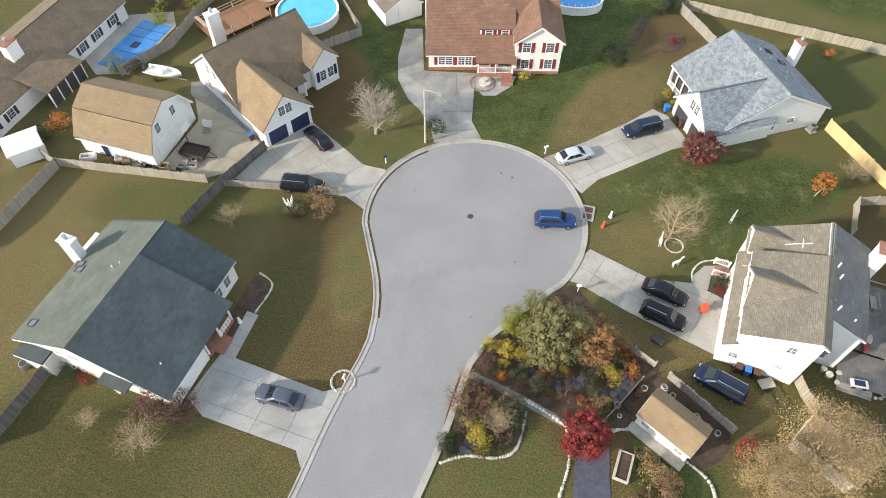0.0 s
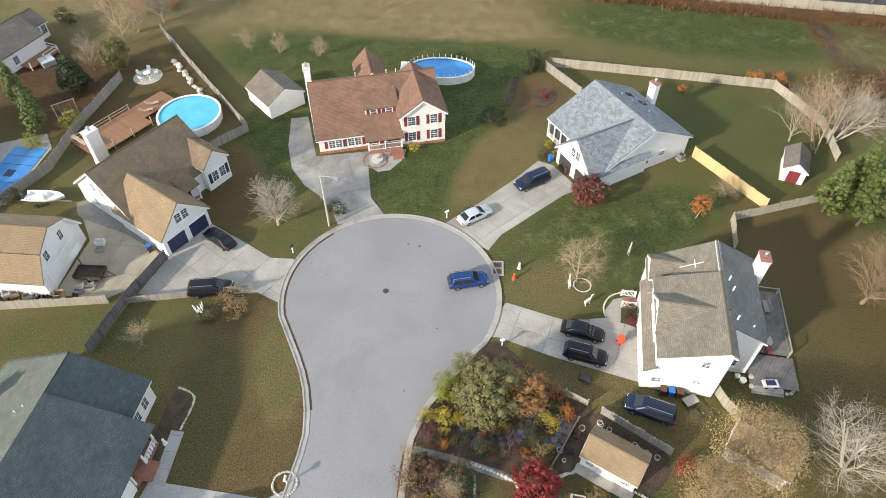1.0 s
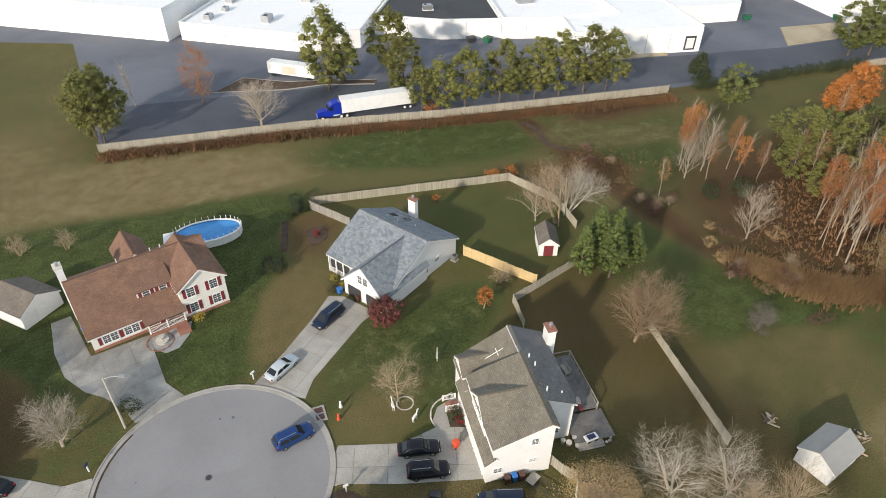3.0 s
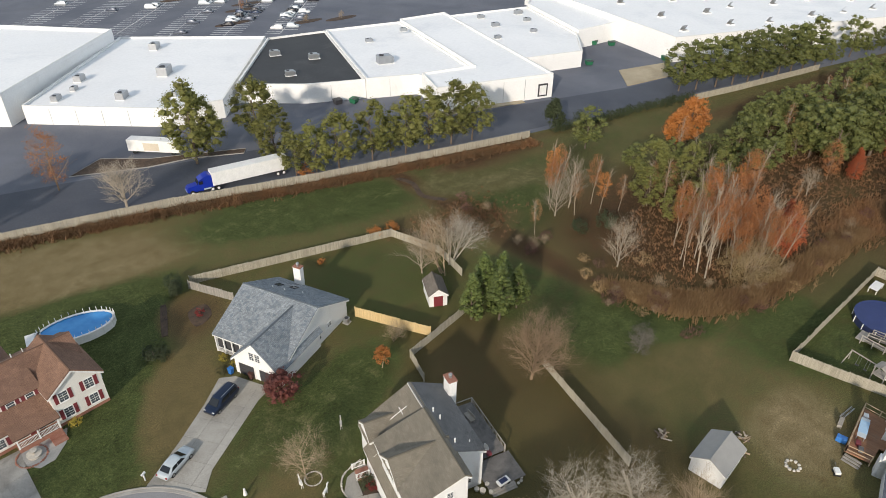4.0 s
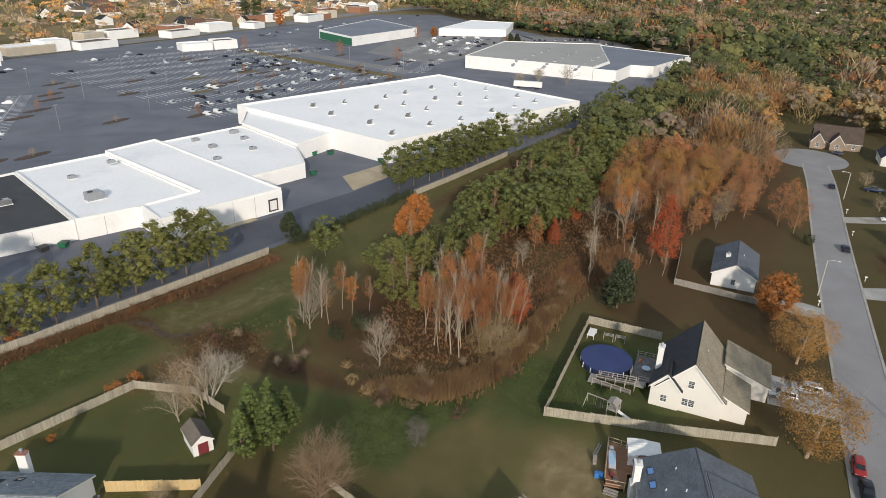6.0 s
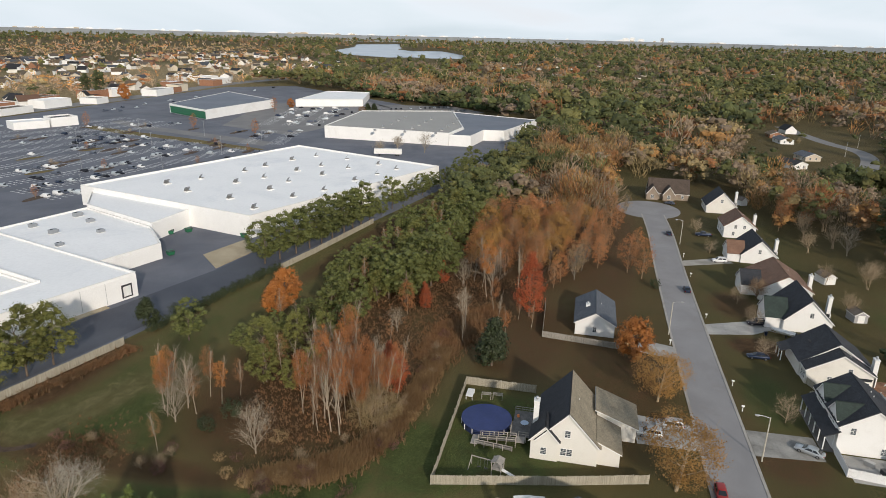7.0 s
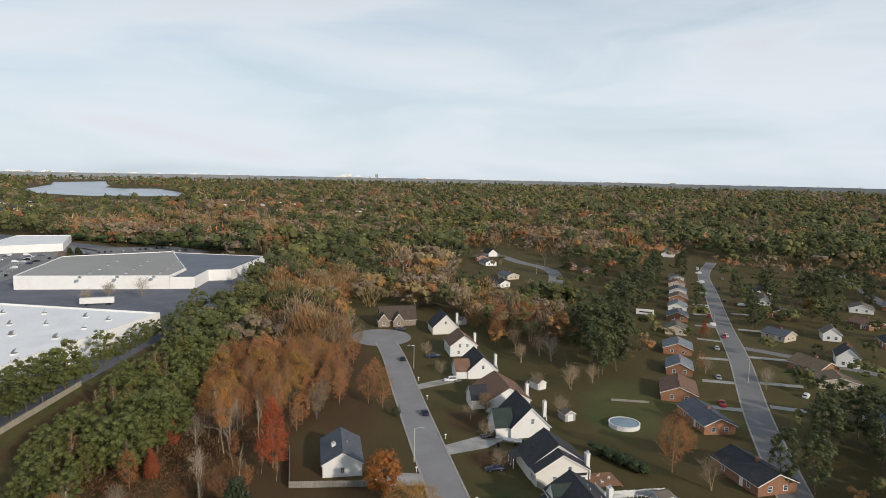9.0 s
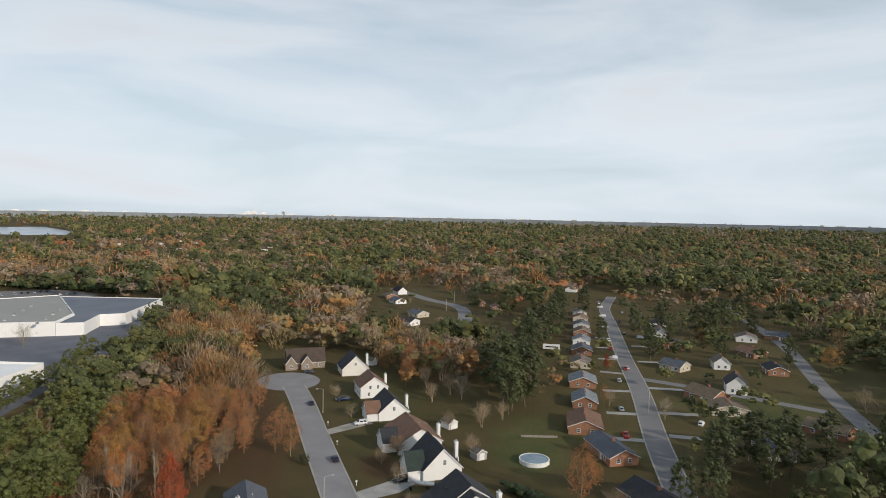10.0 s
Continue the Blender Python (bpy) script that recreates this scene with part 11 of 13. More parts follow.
# kerb-side house with the pool yard: steep gable, right slope coloured tan as if sunlit
h, m = row_house(94.9, -7.6, 14.2, 10.2, 3.9, 9.4, CREAM_SIDING, ROOF_NAVY, "cream gabled house, navy roof with sunlit slopes coloured taupe", front="v0", chim=(4.2, 10.7), wins=((5.1, 4.8), (4.6, 1.3), (5.6, 1.3)))
roof_slab(h, m, -0.45, 14.7, (5.1, 9.62), (-0.5, 3.62), ROOF_SAND_LIT, 0.08)
mw = volume(h, (103.5, -14.3), 0, 7.6, [(0, 3.0), (7.0, 5.6)], CREAM_SIDING, ROOF_SAND_LIT, ov=0.35, ridge_cap=False)
mw2 = volume(h, (95.6, -11.3), 0, 7.7, [(0, 2.7), (3.8, 4.4)], CREAM_SIDING, ROOF_SAND_LIT, ov=0.3, ridge_cap=False)
mg = volume(h, (94.6, -1.1), 0, 4.0, gable(4.6, 4.0, 6.6), CREAM_SIDING, ROOF_NAVY, ov=0.35)
window(h, on_wall(mg, "u0", 2.4, 1.2, 4, 4.6), 0.9, 1.2)
row_house(146.3, -11.7, 15.0, 9.2, 3.3, 5.9, WHITE_SIDING, ROOF_SLATE, "low white house with a slate-grey roof", front="v0", chim=(6.5, 6.5), wins=((4.6, 1.0),))
h, m = row_house(75.7, 2.7, 14.5, 15.0, 3.2, 6.5, WHITE_SIDING, ROOF_SLATE, "white house with slate-blue shingles and skylights", rot=194.7, wins=(), chim=(3.5, -0.35))
for u in (2.6, 5.2):
    skylight(h, m, u, 1.6, 3.2 + 1.6 * 0.44 + 0.17, 23.7, 1.2, 0.8, BLUE_PANE)
for u, v in ((3.0, 4.6), (6.5, 3.0), (9.5, 5.2), (4.6, 9.4), (8.2, 10.2)):
    vent(h, m, u, v, 3.2 + (7.5 - abs(v - 7.5)) * 0.44 + 0.15, 0.35)
volume(h, local((75.7, 2.7), 194.7, 4.6, 8.3), 194.7, 8.0, [(0, 6.5), (7.6, 3.3)], WHITE_SIDING, ROOF_SLATE, ov=0.3, ridge_cap=False)
fence([(140.4, -13.7), (142.4, 4.9), (161.7, 5.5)], FENCE_GREY, 1.6, "grey fence behind a low white house")
fence([(140.4, -13.7), (147.4, -16.6)], FENCE_NEW, 1.5, "tan fence by a low white house")
VINYL = board_islands("white_vinyl_boards", (0.74, 0.75, 0.76), (0.8, 0.8, 0.8), (0.7, 0.7, 0.7))
fence([(109.2, -48.3), (102.4, -48.2), (100.6, -62.0)], VINYL, 1.7, "white vinyl fence round a paved back yard")
fence([(131.2, -63.4), (127.0, -63.9), (126.6, -78.0), (112.0, -80.0)], VINYL, 1.7, "white vinyl fence behind a pool")
fence([(123.2, -49.2), (128.4, -49.7), (130.0, -52.5), (134.4, -50.8)], FENCE_PALE, 1.5, "white picket fence between houses")
slabs("driveway_6", [(104.8, -34.6), (112.8, -34.6), (113.2, -46.0), (106.0, -46.2)], 0, 3.0, CONCRETE_STAINED, "stained concrete driveway to the street")
slabs("patio_2", [(101.2, -49.0), (108.9, -49.0), (109.0, -61.0), (100.9, -61.6)], 0, 1.5, CONCRETE_GREY, "grey paved yard inside a white fence")
slabs("driveway_7", [(154.6, -34.5), (160.6, -34.5), (165.3, -45.2), (167.0, -52.0), (163.0, -52.5), (157.3, -45.2)], 0, 3.0, CONCRETE_GREY, "grey concrete driveway to the street")
slabs("driveway_8", [(206.1, -34.9), (211.2, -34.9), (218.3, -48.9), (213.1, -50.9)], 0, 3.0, CONCRETE, "pale concrete driveway to the street")
slabs("driveway_9", [(139.0, -25.2), (145.1, -25.2), (147.4, -17.1), (140.3, -17.2)], 0, 3.0, CONCRETE_GREY, "concrete driveway of a low house")
slabs("driveway_10", [(103.7, -25.3), (111.7, -25.3), (113.1, -14.4), (103.5, -14.7)], 0, 3.0, CONCRETE_GREY, "concrete driveway of a gabled house")
for kd, c, x, y, r, lb in (("suv", P_SILVER, 106.5, -17.0, 92, "silver sport utility car on a driveway"), ("van", P_SILVER, 110.2, -20.8, 90, "silver minivan on a driveway"), ("sedan", P_NAVY, 144.2, -43.4, 92, "dark blue saloon car in a front yard"),
                        ("sedan", P_NAVY, 183.5, -32.9, 0, "dark saloon car parked at the kerb"), ("suv", P_WHITE, 213.1, -46.5, 95, "white car on a driveway"), ("sedan", P_NAVY, 241.1, -33.7, 0, "dark blue car parked at the kerb"),
                        ("pickup", P_NAVY, 242.9, -45.9, 95, "dark blue pickup truck in a front yard"), ("hatch", P_RED, 92.2, -26.8, 180, "dark red car parked at the kerb"), ("sedan", P_BLACK, 87.2, -27.3, 180, "black car parked at the kerb"),
                        ("suv", P_BLACK, 163.7, -47.2, 100, "dark car on a driveway"), ("sedan", P_GREY, 289.8, -38.8, 60, "dark car before a house"), ("sedan", P_SILVER, 107.9, -44.0, 60, "silver car on a stained driveway")):
    car(kd, c, x, y, r, lb, "cars along the street", 0.03 if abs(y + 31.8) < 5 else (0.05 if (x, y) in ((106.5, -17.0), (110.2, -20.8), (213.1, -46.5), (163.7, -47.2), (107.9, -44.0)) else 0.0))
shed(201.0, -77.0, 20, 4.5, 3.6, 2.3, 3.4, WHITE_SIDING, ROOF_TAUPE, "small white shed in a back yard")
shed(172.3, -75.6, 10, 4.0, 3.4, 2.2, 3.2, GREY_SIDING, ROOF_TAUPE, "small grey shed in a back yard")
shed(297.7, -72.0, 30, 4.0, 3.2, 2.3, 3.6, WHITE_SIDING, ROOF_TAUPE, "small white shed among trees")
round_pool(166.2, -88.0, 4.3, 1.2, water_mat("grey_blue_pool_water", (0.20, 0.28, 0.34), (0.26, 0.34, 0.40)), "round above-ground pool with grey water")
# oval pool with a railed walk, gambrel house, timber deck and yard things behind the row
pl = round_pool(120.4, -68.6, 4.4, 1.2, POND, "oval above-ground pool with dark water and a white railed walk", 2.7, 68)
part("walk", sweep([(4.95 * math.cos(math.tau * k / 28), 3.25 * math.sin(math.tau * k / 28)) for k in range(28)], 0.8, 1.10, 1.19, True), TRIM, pl)
part("handrail", sweep([(5.3 * math.cos(math.tau * k / 28), 3.6 * math.sin(math.tau * k / 28)) for k in range(28)], 0.08, 2.05, 2.13, True), TRIM, pl)
for k in range(40):
    a = math.tau * k / 40
    part("picket", box(-0.05, 0.05, -0.05, 0.05, 0.0 if k % 5 == 0 else 1.19, 2.05, m=pose(5.3 * math.cos(a), 3.6 * math.sin(a), 0, 0, 0, math.degrees(a))), TRIM, pl)
shed(124.9, -76.9, 95, 3.4, 3.2, 2.2, 2.9, GREY_SIDING, ROOF_TAUPE, "small grey shed beside a white fence")
O = (107.2, -63.0)
h = house("house", *O, -90, "white gambrel-roofed house with dark grey shingles", group="houses along the street")
mg = volume(h, O, -90, 12.0, [(0, 3.2), (1.1, 5.4), (3.2, 6.6), (5.3, 5.4), (6.4, 3.2)], WHITE_SIDING, ROOF_SLATE, ov=0.25)
for v, z in ((2.2, 3.7), (4.2, 3.7), (3.2, 0.9)):
    window(h, on_wall(mg, "u0", v, z, 12.0, 6.4), 0.75, 1.2)
for u in (2.5, 7.0):
    window(h, on_wall(mg, "v0", u, 0.9, 12.0, 6.4), 0.9, 1.2)
dk = empty("deck", pose(131.6, -70.6, 0), "red-brown timber deck with garden furniture behind a house", "deck")
for k in range(26):
    part("deck_board", box(0.0, 7.0, 0.27 * k, 0.27 * k + 0.255, 0.32, 0.38), DECK, dk)
for x in (0.1, 3.4, 6.8):
    for y in (0.1, 6.8):
        part("post", box(x - 0.07, x + 0.07, y - 0.07, y + 0.07, 0, 0.32), TIMBER, dk)
for k, (x, y) in enumerate(((133.3, -66.2), (135.0, -68.6), (136.6, -66.6))):
    ln = empty("garden_chair", pose(x, y, 0.38, 0, 0, 70 * k), "pale garden chair on a timber deck", "chair", "chairs on a deck")
    part("seat", box(-0.28, 0.28, -0.28, 0.28, 0.38, 0.44, bevel=0.02), TRIM, ln)
    part("backrest", box(-0.28, 0.28, -0.03, 0.03, 0.0, 0.55, m=pose(0, 0.28, 0.42, -12, 0, 0)), TRIM, ln)
    for a in (-0.24, 0.24):
        for b in (-0.24, 0.24):
            part("leg", box(a - 0.025, a + 0.025, b - 0.025, b + 0.025, 0, 0.38), TRIM, ln)
for x, y, r, lb in ((110.0 - 1.6, -56.8, 10, "dark blue wheeled bin beside a house wall"), (108.3, -58.2, -14, "blue wheeled bin in a paved yard"), (157.6, -48.0, 5, "blue wheeled bin at the corner of a house")):
    bin_(x, y, r, P_NAVY, P_NAVY, lb)
tb = empty("garden_table", pose(105.4, -56.8, 0.05, 0, 0, 24), "cluttered dark garden table in a paved yard", "table")
part("tabletop", box(-1.0, 1.0, -0.5, 0.5, 0.68, 0.74, bevel=0.02), TIMBER_DARK, tb)
for a in (-0.9, 0.9):
    for b in (-0.4, 0.4):
        part("leg", box(a - 0.04, a + 0.04, b - 0.04, b + 0.04, 0, 0.68), STEEL, tb)
for x, y, r, c, lb in ((104.4, -54.6, 20, DARK_PAINT, "covered black barbecue in a paved yard"), (106.6, -53.0, 50, STEEL, "grey metal box in a paved yard"), (103.0, -58.8, 0, DARK_PAINT, "dark storage chest in a paved yard")):
    cr = empty("storage_chest", pose(x, y, 0.05, 0, 0, r), lb, "chest")
    part("body", box(-0.75, 0.75, -0.4, 0.4, 0.0, 0.75, bevel=0.05), c, cr)
    part("lid", box(-0.79, 0.79, -0.44, 0.44, 0.75, 0.85, bevel=0.04), c, cr)
copy_thing(bt, pose(158.6, -52.2, 0, 0, 0, 65))
fence([(187.0, -93.8), (183.1, -104.9)], FENCE_GREY, 0.8, "low weathered fence between back gardens")

# deck, canopy and play things in the pool yards
dk = empty("deck", pose(76.5, 3.0, 0), "reddish timber deck with railings behind a house", "deck")
DK = [(4.8, 4.5), (-4.5, 3.2), (-4.0, 0.3), (-0.9, 0.5), (0.3, -3.4), (4.5, -3.4)]
part("floor", prism(DK, 0.55, 0.72), DECK, dk)
RAIL = [(4.5, -3.3), (4.7, 4.4), (-4.4, 3.1), (-3.9, 0.4)]
for (ax, ay), (bx, by) in zip(RAIL, RAIL[1:]):
    n = max(1, round(math.hypot(bx - ax, by - ay) / 1.9))
    for k in range(n + 1):
        px, py = ax + (bx - ax) * k / n, ay + (by - ay) * k / n
        part("post", box(px - 0.07, px + 0.07, py - 0.07, py + 0.07, 0, 1.72), TIMBER, dk)
    for z in (1.0, 1.65):
        part("rail", tube((ax, ay, z), (bx, by, z), 0.06, n=4), TIMBER, dk)
for k in range(3):
    part("step", box(-5.5 - 0.32 * k, -5.15 - 0.32 * k, 0.6, 2.6, 0.42 - 0.18 * k, 0.48 - 0.18 * k, m=pose(0.6, 0.4, 0)), TIMBER_GREY, dk)
cn = empty("canopy", pose(79.6, 2.1, 0.72, 0, 0, 12), "white draped fabric canopy over a deck", "canopy")
bm = bmesh.new()
bmesh.ops.create_grid(bm, x_segments=8, y_segments=8, size=1.0)
for v in bm.verts:
    a, b = v.co.x, v.co.y
    v.co = Vector((a * 1.9, b * 2.35, 2.5 - 0.45 * abs(b) - 0.25 * a * a + 0.12 * math.sin(5 * a + 3 * b)))
bmesh.ops.solidify(bm, geom=list(bm.faces), thickness=0.04)
part("cloth", bm, TRIM, cn)
for a in (-1, 1):
    for b in (-1, 1):
        part("post", box(a * 1.8 - 0.05, a * 1.8 + 0.05, b * 2.2 - 0.05, b * 2.2 + 0.05, 0, 1.95), TRIM, cn)
part("side_curtain", box(-1.86, -1.8, 0.9, 2.2, 0.05, 1.9, bevel=0.02), TRIM, cn)
tb = empty("long_table", pose(76.8, 6.0, 0.72, 0, 0, 12), "pale blue covered table on a deck", "table")
part("tabletop", box(-1.9, 1.9, -0.5, 0.5, 0.68, 0.76, bevel=0.03), P_PALE, tb)
part("cloth", box(-1.1, 1.3, -0.52, 0.52, 0.765, 0.79, bevel=0.01), plain("pale_blue_cloth", (0.38, 0.55, 0.72), 0.8), tb)
for a in (-1.7, 1.7):
    for b in (-0.4, 0.4):
        part("leg", box(a - 0.04, a + 0.04, b - 0.04, b + 0.04, 0, 0.68), STEEL, tb)
for x, y, c, lb in ((74.2, 5.5, RED_PAINT, "red plastic box on a deck"), (73.4, 4.9, TIMBER_DARK, "dark box on a deck"), (79.6, 6.6, TRIM, "small white crate on a deck")):
    cr = empty("crate", pose(x, y, 0.72, 0, 0, 20), lb, "crate")
    part("body", box(-0.35, 0.35, -0.25, 0.25, 0, 0.42, bevel=0.03), c, cr)
    part("lid", box(-0.38, 0.38, -0.28, 0.28, 0.42, 0.48, bevel=0.02), c, cr)
ld = empty("ladder", pose(79.6, 8.6, 0.0, 0, 0, 84), "aluminium ladder lying on grass", "ladder")
for s_ in (-0.22, 0.22):
    part("side_rail", box(s_ - 0.03, s_ + 0.03, -1.5, 1.5, 0, 0.1), STEEL, ld)
for k in range(10):
    part("rung", box(-0.22, 0.22, -1.4 + 0.31 * k, -1.36 + 0.31 * k, 0.03, 0.07), STEEL, ld)
bn = empty("garden_bench", pose(76.9, 8.4, 0, 0, 0, 190), "weathered timber bench beside a deck", "bench")
part("seat", box(-0.9, 0.9, -0.25, 0.25, 0.42, 0.48), TIMBER_GREY, bn)
part("backrest", box(-0.9, 0.9, -0.3, -0.25, 0.5, 0.95), TIMBER_GREY, bn)
for a in (-0.8, 0.8):
    part("leg", box(a - 0.05, a + 0.05, -0.25, 0.25, 0, 0.42), TIMBER_GREY, bn)
tagged(part("storage_tub", box(-0.4, 0.4, -0.6, 0.6, 0, 0.75, bevel=0.08), plain("blue_plastic", (0.05, 0.2, 0.55), 0.4), m=pose(74.0, 7.2, 0, 0, 0, 10)), "blue plastic tub beside a deck", "tub")
ct = empty("garden_cart", pose(68.4, 5.5, 0, 0, 0, 40), "small white garden cart on worn grass", "cart")
part("tray", box(-0.45, 0.45, -0.3, 0.3, 0.35, 0.7, bevel=0.03), TRIM, ct)
for a in (-0.3, 0.3):
    part("wheel", tube((a, -0.36, 0.18), (a, 0.36, 0.18), 0.18, n=10), TYRE, ct)
part("handle", tube((0.45, 0, 0.6), (0.95, 0, 0.9), 0.02), STEEL, ct)
def log_pile(x, y, n, seed, label):
    r = random.Random(seed)
    for k in range(n):
        a, q, rr = r.uniform(0, 6.28), r.uniform(0, 0.9), r.uniform(0.06, 0.13)
        L = r.uniform(0.5, 1.3)
        tagged(part("log", tube((-L / 2, 0, 0), (L / 2, 0, 0), rr, rr * 0.85, 7), (BARK_PALE, BARK, BARK_TAN)[k % 3], m=pose(x + q * math.cos(a), y + q * math.sin(a), rr, 0, 0, r.uniform(0, 180))), label, "log", "logs on the grass")
log_pile(57.7, 22.3, 14, 1, "short cut log on bare grass")
log_pile(64.9, 15.6, 12, 2, "short cut log on bare grass")
log_pile(62.6, 14.0, 4, 3, "short cut log on bare grass")

# pool deck with its two ramps
dk = empty("pool_deck", pose(98.4, 8.1, 0), "greyed timber pool deck with ramps and railings", "deck")
for k in range(28):
    part("board", box(0.4 + 0.3 * k, 0.68 + 0.3 * k, -4.9, -0.75, 1.02, 1.08), TIMBER_DARK, dk)
part("skirt", box(0.4, 8.8, -4.88, -4.8, 0.0, 1.0), TIMBER_DARK, dk)
RAILS = [((0.4, -4.8), (8.8, -4.8), 1.05, 1.05), ((0.4, -4.8), (0.4, -2.2), 1.05, 1.05), ((-1.5, -1.9), (-1.5, 4.6), 1.05, 0.5), ((-0.2, -1.9), (-0.2, 4.4), 1.05, 0.5), ((-2.9, -1.5), (-2.9, 5.0), 0.0, 0.5), ((8.6, -4.8), (8.6, -0.8), 1.05, 1.05), ((1.4, -0.7), (3.2, -0.7), 1.05, 1.05)]
for (ax, ay), (bx, by), za, zb in RAILS:
    n = max(1, round(math.hypot(bx - ax, by - ay) / 1.5))
    for k in range(n + 1):
        f = k / n
        px, py, pz = ax + (bx - ax) * f, ay + (by - ay) * f, za + (zb - za) * f
        part("post", box(px - 0.06, px + 0.06, py - 0.06, py + 0.06, 0, pz + 1.0), TIMBER_GREY, dk)
    for q in (0.5, 0.95):
        part("rail", tube((ax, ay, za + q), (bx, by, zb + q), 0.065, n=4), TIMBER_GREY, dk)
def ramp(x0, x1, ya, za, yb, zb):
    bm = bmesh.new()
    vs = [bm.verts.new((x, y, z)) for x, y, z in ((x0, ya, za), (x1, ya, za), (x1, yb, zb), (x0, yb, zb))]
    bm.faces.new(vs)
    bmesh.ops.solidify(bm, geom=list(bm.faces), thickness=0.1)
    part("ramp", bm, TIMBER_GREY, dk)
ramp(-1.4, -0.25, -1.9, 1.05, 4.6, 0.55); ramp(-2.8, -1.55, -1.5, 0.08, 4.6, 0.55)
part("landing", box(-2.9, -0.2, 4.6, 5.8, 0.45, 0.55), TIMBER_GREY, dk)
part("gangway", box(-1.4, 0.4, -3.4, -1.9, 0.96, 1.06), TIMBER_GREY, dk)
rt = empty("garden_table", pose(102.2, 5.2, 1.08), "round pale blue table on a pool deck", "table")
part("tabletop", tube((0, 0, 0.68), (0, 0, 0.73), 0.75, n=18), plain("pale_blue_metal", (0.42, 0.52, 0.66), 0.5), rt)
part("leg", tube((0, 0, 0), (0, 0, 0.68), 0.05), STEEL, rt)
tagged(part("orange_ball", tube((0, 0, 0), (0, 0, 0.5), 0.28, 0.2, 10), plain("orange_plastic", (0.8, 0.25, 0.08), 0.5), m=pose(105.0, 6.6, 1.08)), "small orange plastic float on a pool deck", "float")
wt = empty("potting_table", pose(111.6, 16.8, 0), "white table standing in a fence corner", "table")
part("tabletop", box(-1.5, 1.5, -0.7, 0.7, 0.8, 0.9, bevel=0.03), TRIM, wt)
for a in (-1.35, 1.35):
    for b in (-0.6, 0.6):
        part("leg", box(a - 0.05, a + 0.05, b - 0.05, b + 0.05, 0, 0.8), TRIM, wt)
for x, y in ((111.6, 13.6), (111.9, 11.4)):
    rk = empty("timber_rack", pose(x, y, 0, 0, 0, 95), "grey timber rack by a pool yard fence", "rack", "racks by the fence")
    for a in (-0.9, 0.9):
        for b in (-0.4, 0.4):
            part("post", box(a - 0.05, a + 0.05, b - 0.05, b + 0.05, 0, 1.1), TIMBER_GREY, rk)
    for b in (-0.4, 0.0, 0.4):
        part("slat", box(-0.95, 0.95, b - 0.08, b + 0.08, 1.1, 1.15), TIMBER_GREY, rk)
ps = empty("play_frame", pose(88.9, 8.2, 0, 0, 0, -10), "timber climbing frame with slide and swings", "climbing frame")
for a in (-0.8, 0.8):
    for b in (-0.8, 0.8):
        part("post", box(a - 0.06, a + 0.06, b - 0.06, b + 0.06, 0, 2.6), TIMBER_GREY, ps)
for k in range(6):
    part("platform_board", box(-0.85 + 0.285 * k, -0.6 + 0.285 * k, -0.85, 0.85, 1.3, 1.38), TIMBER_GREY, ps)
part("roof", add_box(box(-1.0, 1.0, -1.0, 0.05, 0, 0.06, m=pose(0, 0, 2.9, 20, 0, 0)), -1.0, 1.0, -0.05, 1.0, 0, 0.06, m=pose(0, 0, 2.9, -20, 0, 0)), TIMBER_GREY, ps)
part("slide", box(-0.3, 0.3, -3.6, 0, -0.04, 0.06, m=pose(-0.3, -0.8, 1.35, 20, 0, 0)), TRIM, ps)
part("swing_beam", tube((0, 0.8, 2.3), (0, 4.6, 2.3), 0.09), TIMBER_GREY, ps)
for s_ in (-0.9, 0.9):
    part("swing_leg", tube((0, 4.5, 2.3), (s_, 4.8, 0), 0.07), TIMBER_GREY, ps)
for y in (2.0, 3.2):
    part("swing_seat", box(-0.15, 0.15, y - 0.25, y + 0.25, 0.5, 0.54), DARK_PAINT, ps)
    for s_ in (-0.2, 0.2):
        part("swing_chain", tube((0, y + s_, 0.54), (0, y + s_, 2.3), 0.02, n=5), STEEL, ps)

# ---- bungalows beyond ----
HOMES = []
def bungalow(x, y, rot, L, W, wall, roof, label, he=2.7, hr=4.6):
    h = house("bungalow", x, y, rot, label, "house", "bungalows beyond")
    HOMES.append(local((x, y), rot, L * 0.3, W / 2)); HOMES.append(local((x, y), rot, L * 0.75, W / 2))
    m = volume(h, (x, y), rot, L, gable(W, he, hr), wall, roof, ov=0.45)
    def wf():
        bm = bmesh.new()
        for q in ((-0.62, -0.52, 0, 1.2), (0.52, 0.62, 0, 1.2), (-0.62, 0.62, -0.1, 0), (-0.62, 0.62, 1.2, 1.3), (-0.52, 0.52, 0.57, 0.63)):
            add_box(bm, q[0], q[1], -0.02, 0.07, q[2], q[3])
        return to_mesh(bm, "window")
    for w, u in (("v0", L * 0.25), ("v0", L * 0.75), ("v1", L * 0.2), ("v1", L * 0.75), ("u0", W * 0.3), ("u0", W * 0.7), ("u1", W * 0.5)):
        mw = on_wall(m, w, u, 0.9, L, W)
        put("pane", cached("bwp", lambda: to_mesh(box(-0.52, 0.52, 0.0, 0.025, 0, 1.2), "pane")), GLASS, put("window", cached("bwf", wf), TRIM, h, mw), mw)
    door(h, on_wall(m, "v1", L * 0.35, 0, L, W), material=TRIM)
    part("chimney", box(L * 0.4, L * 0.4 + 0.9, W * 0.5 - 0.4, W * 0.5 + 0.4, he, hr + 0.9), BRICK, h, m=m)
BR, BB = "brick bungalow with a low shingle roof", "pale bungalow with a low shingle roof"
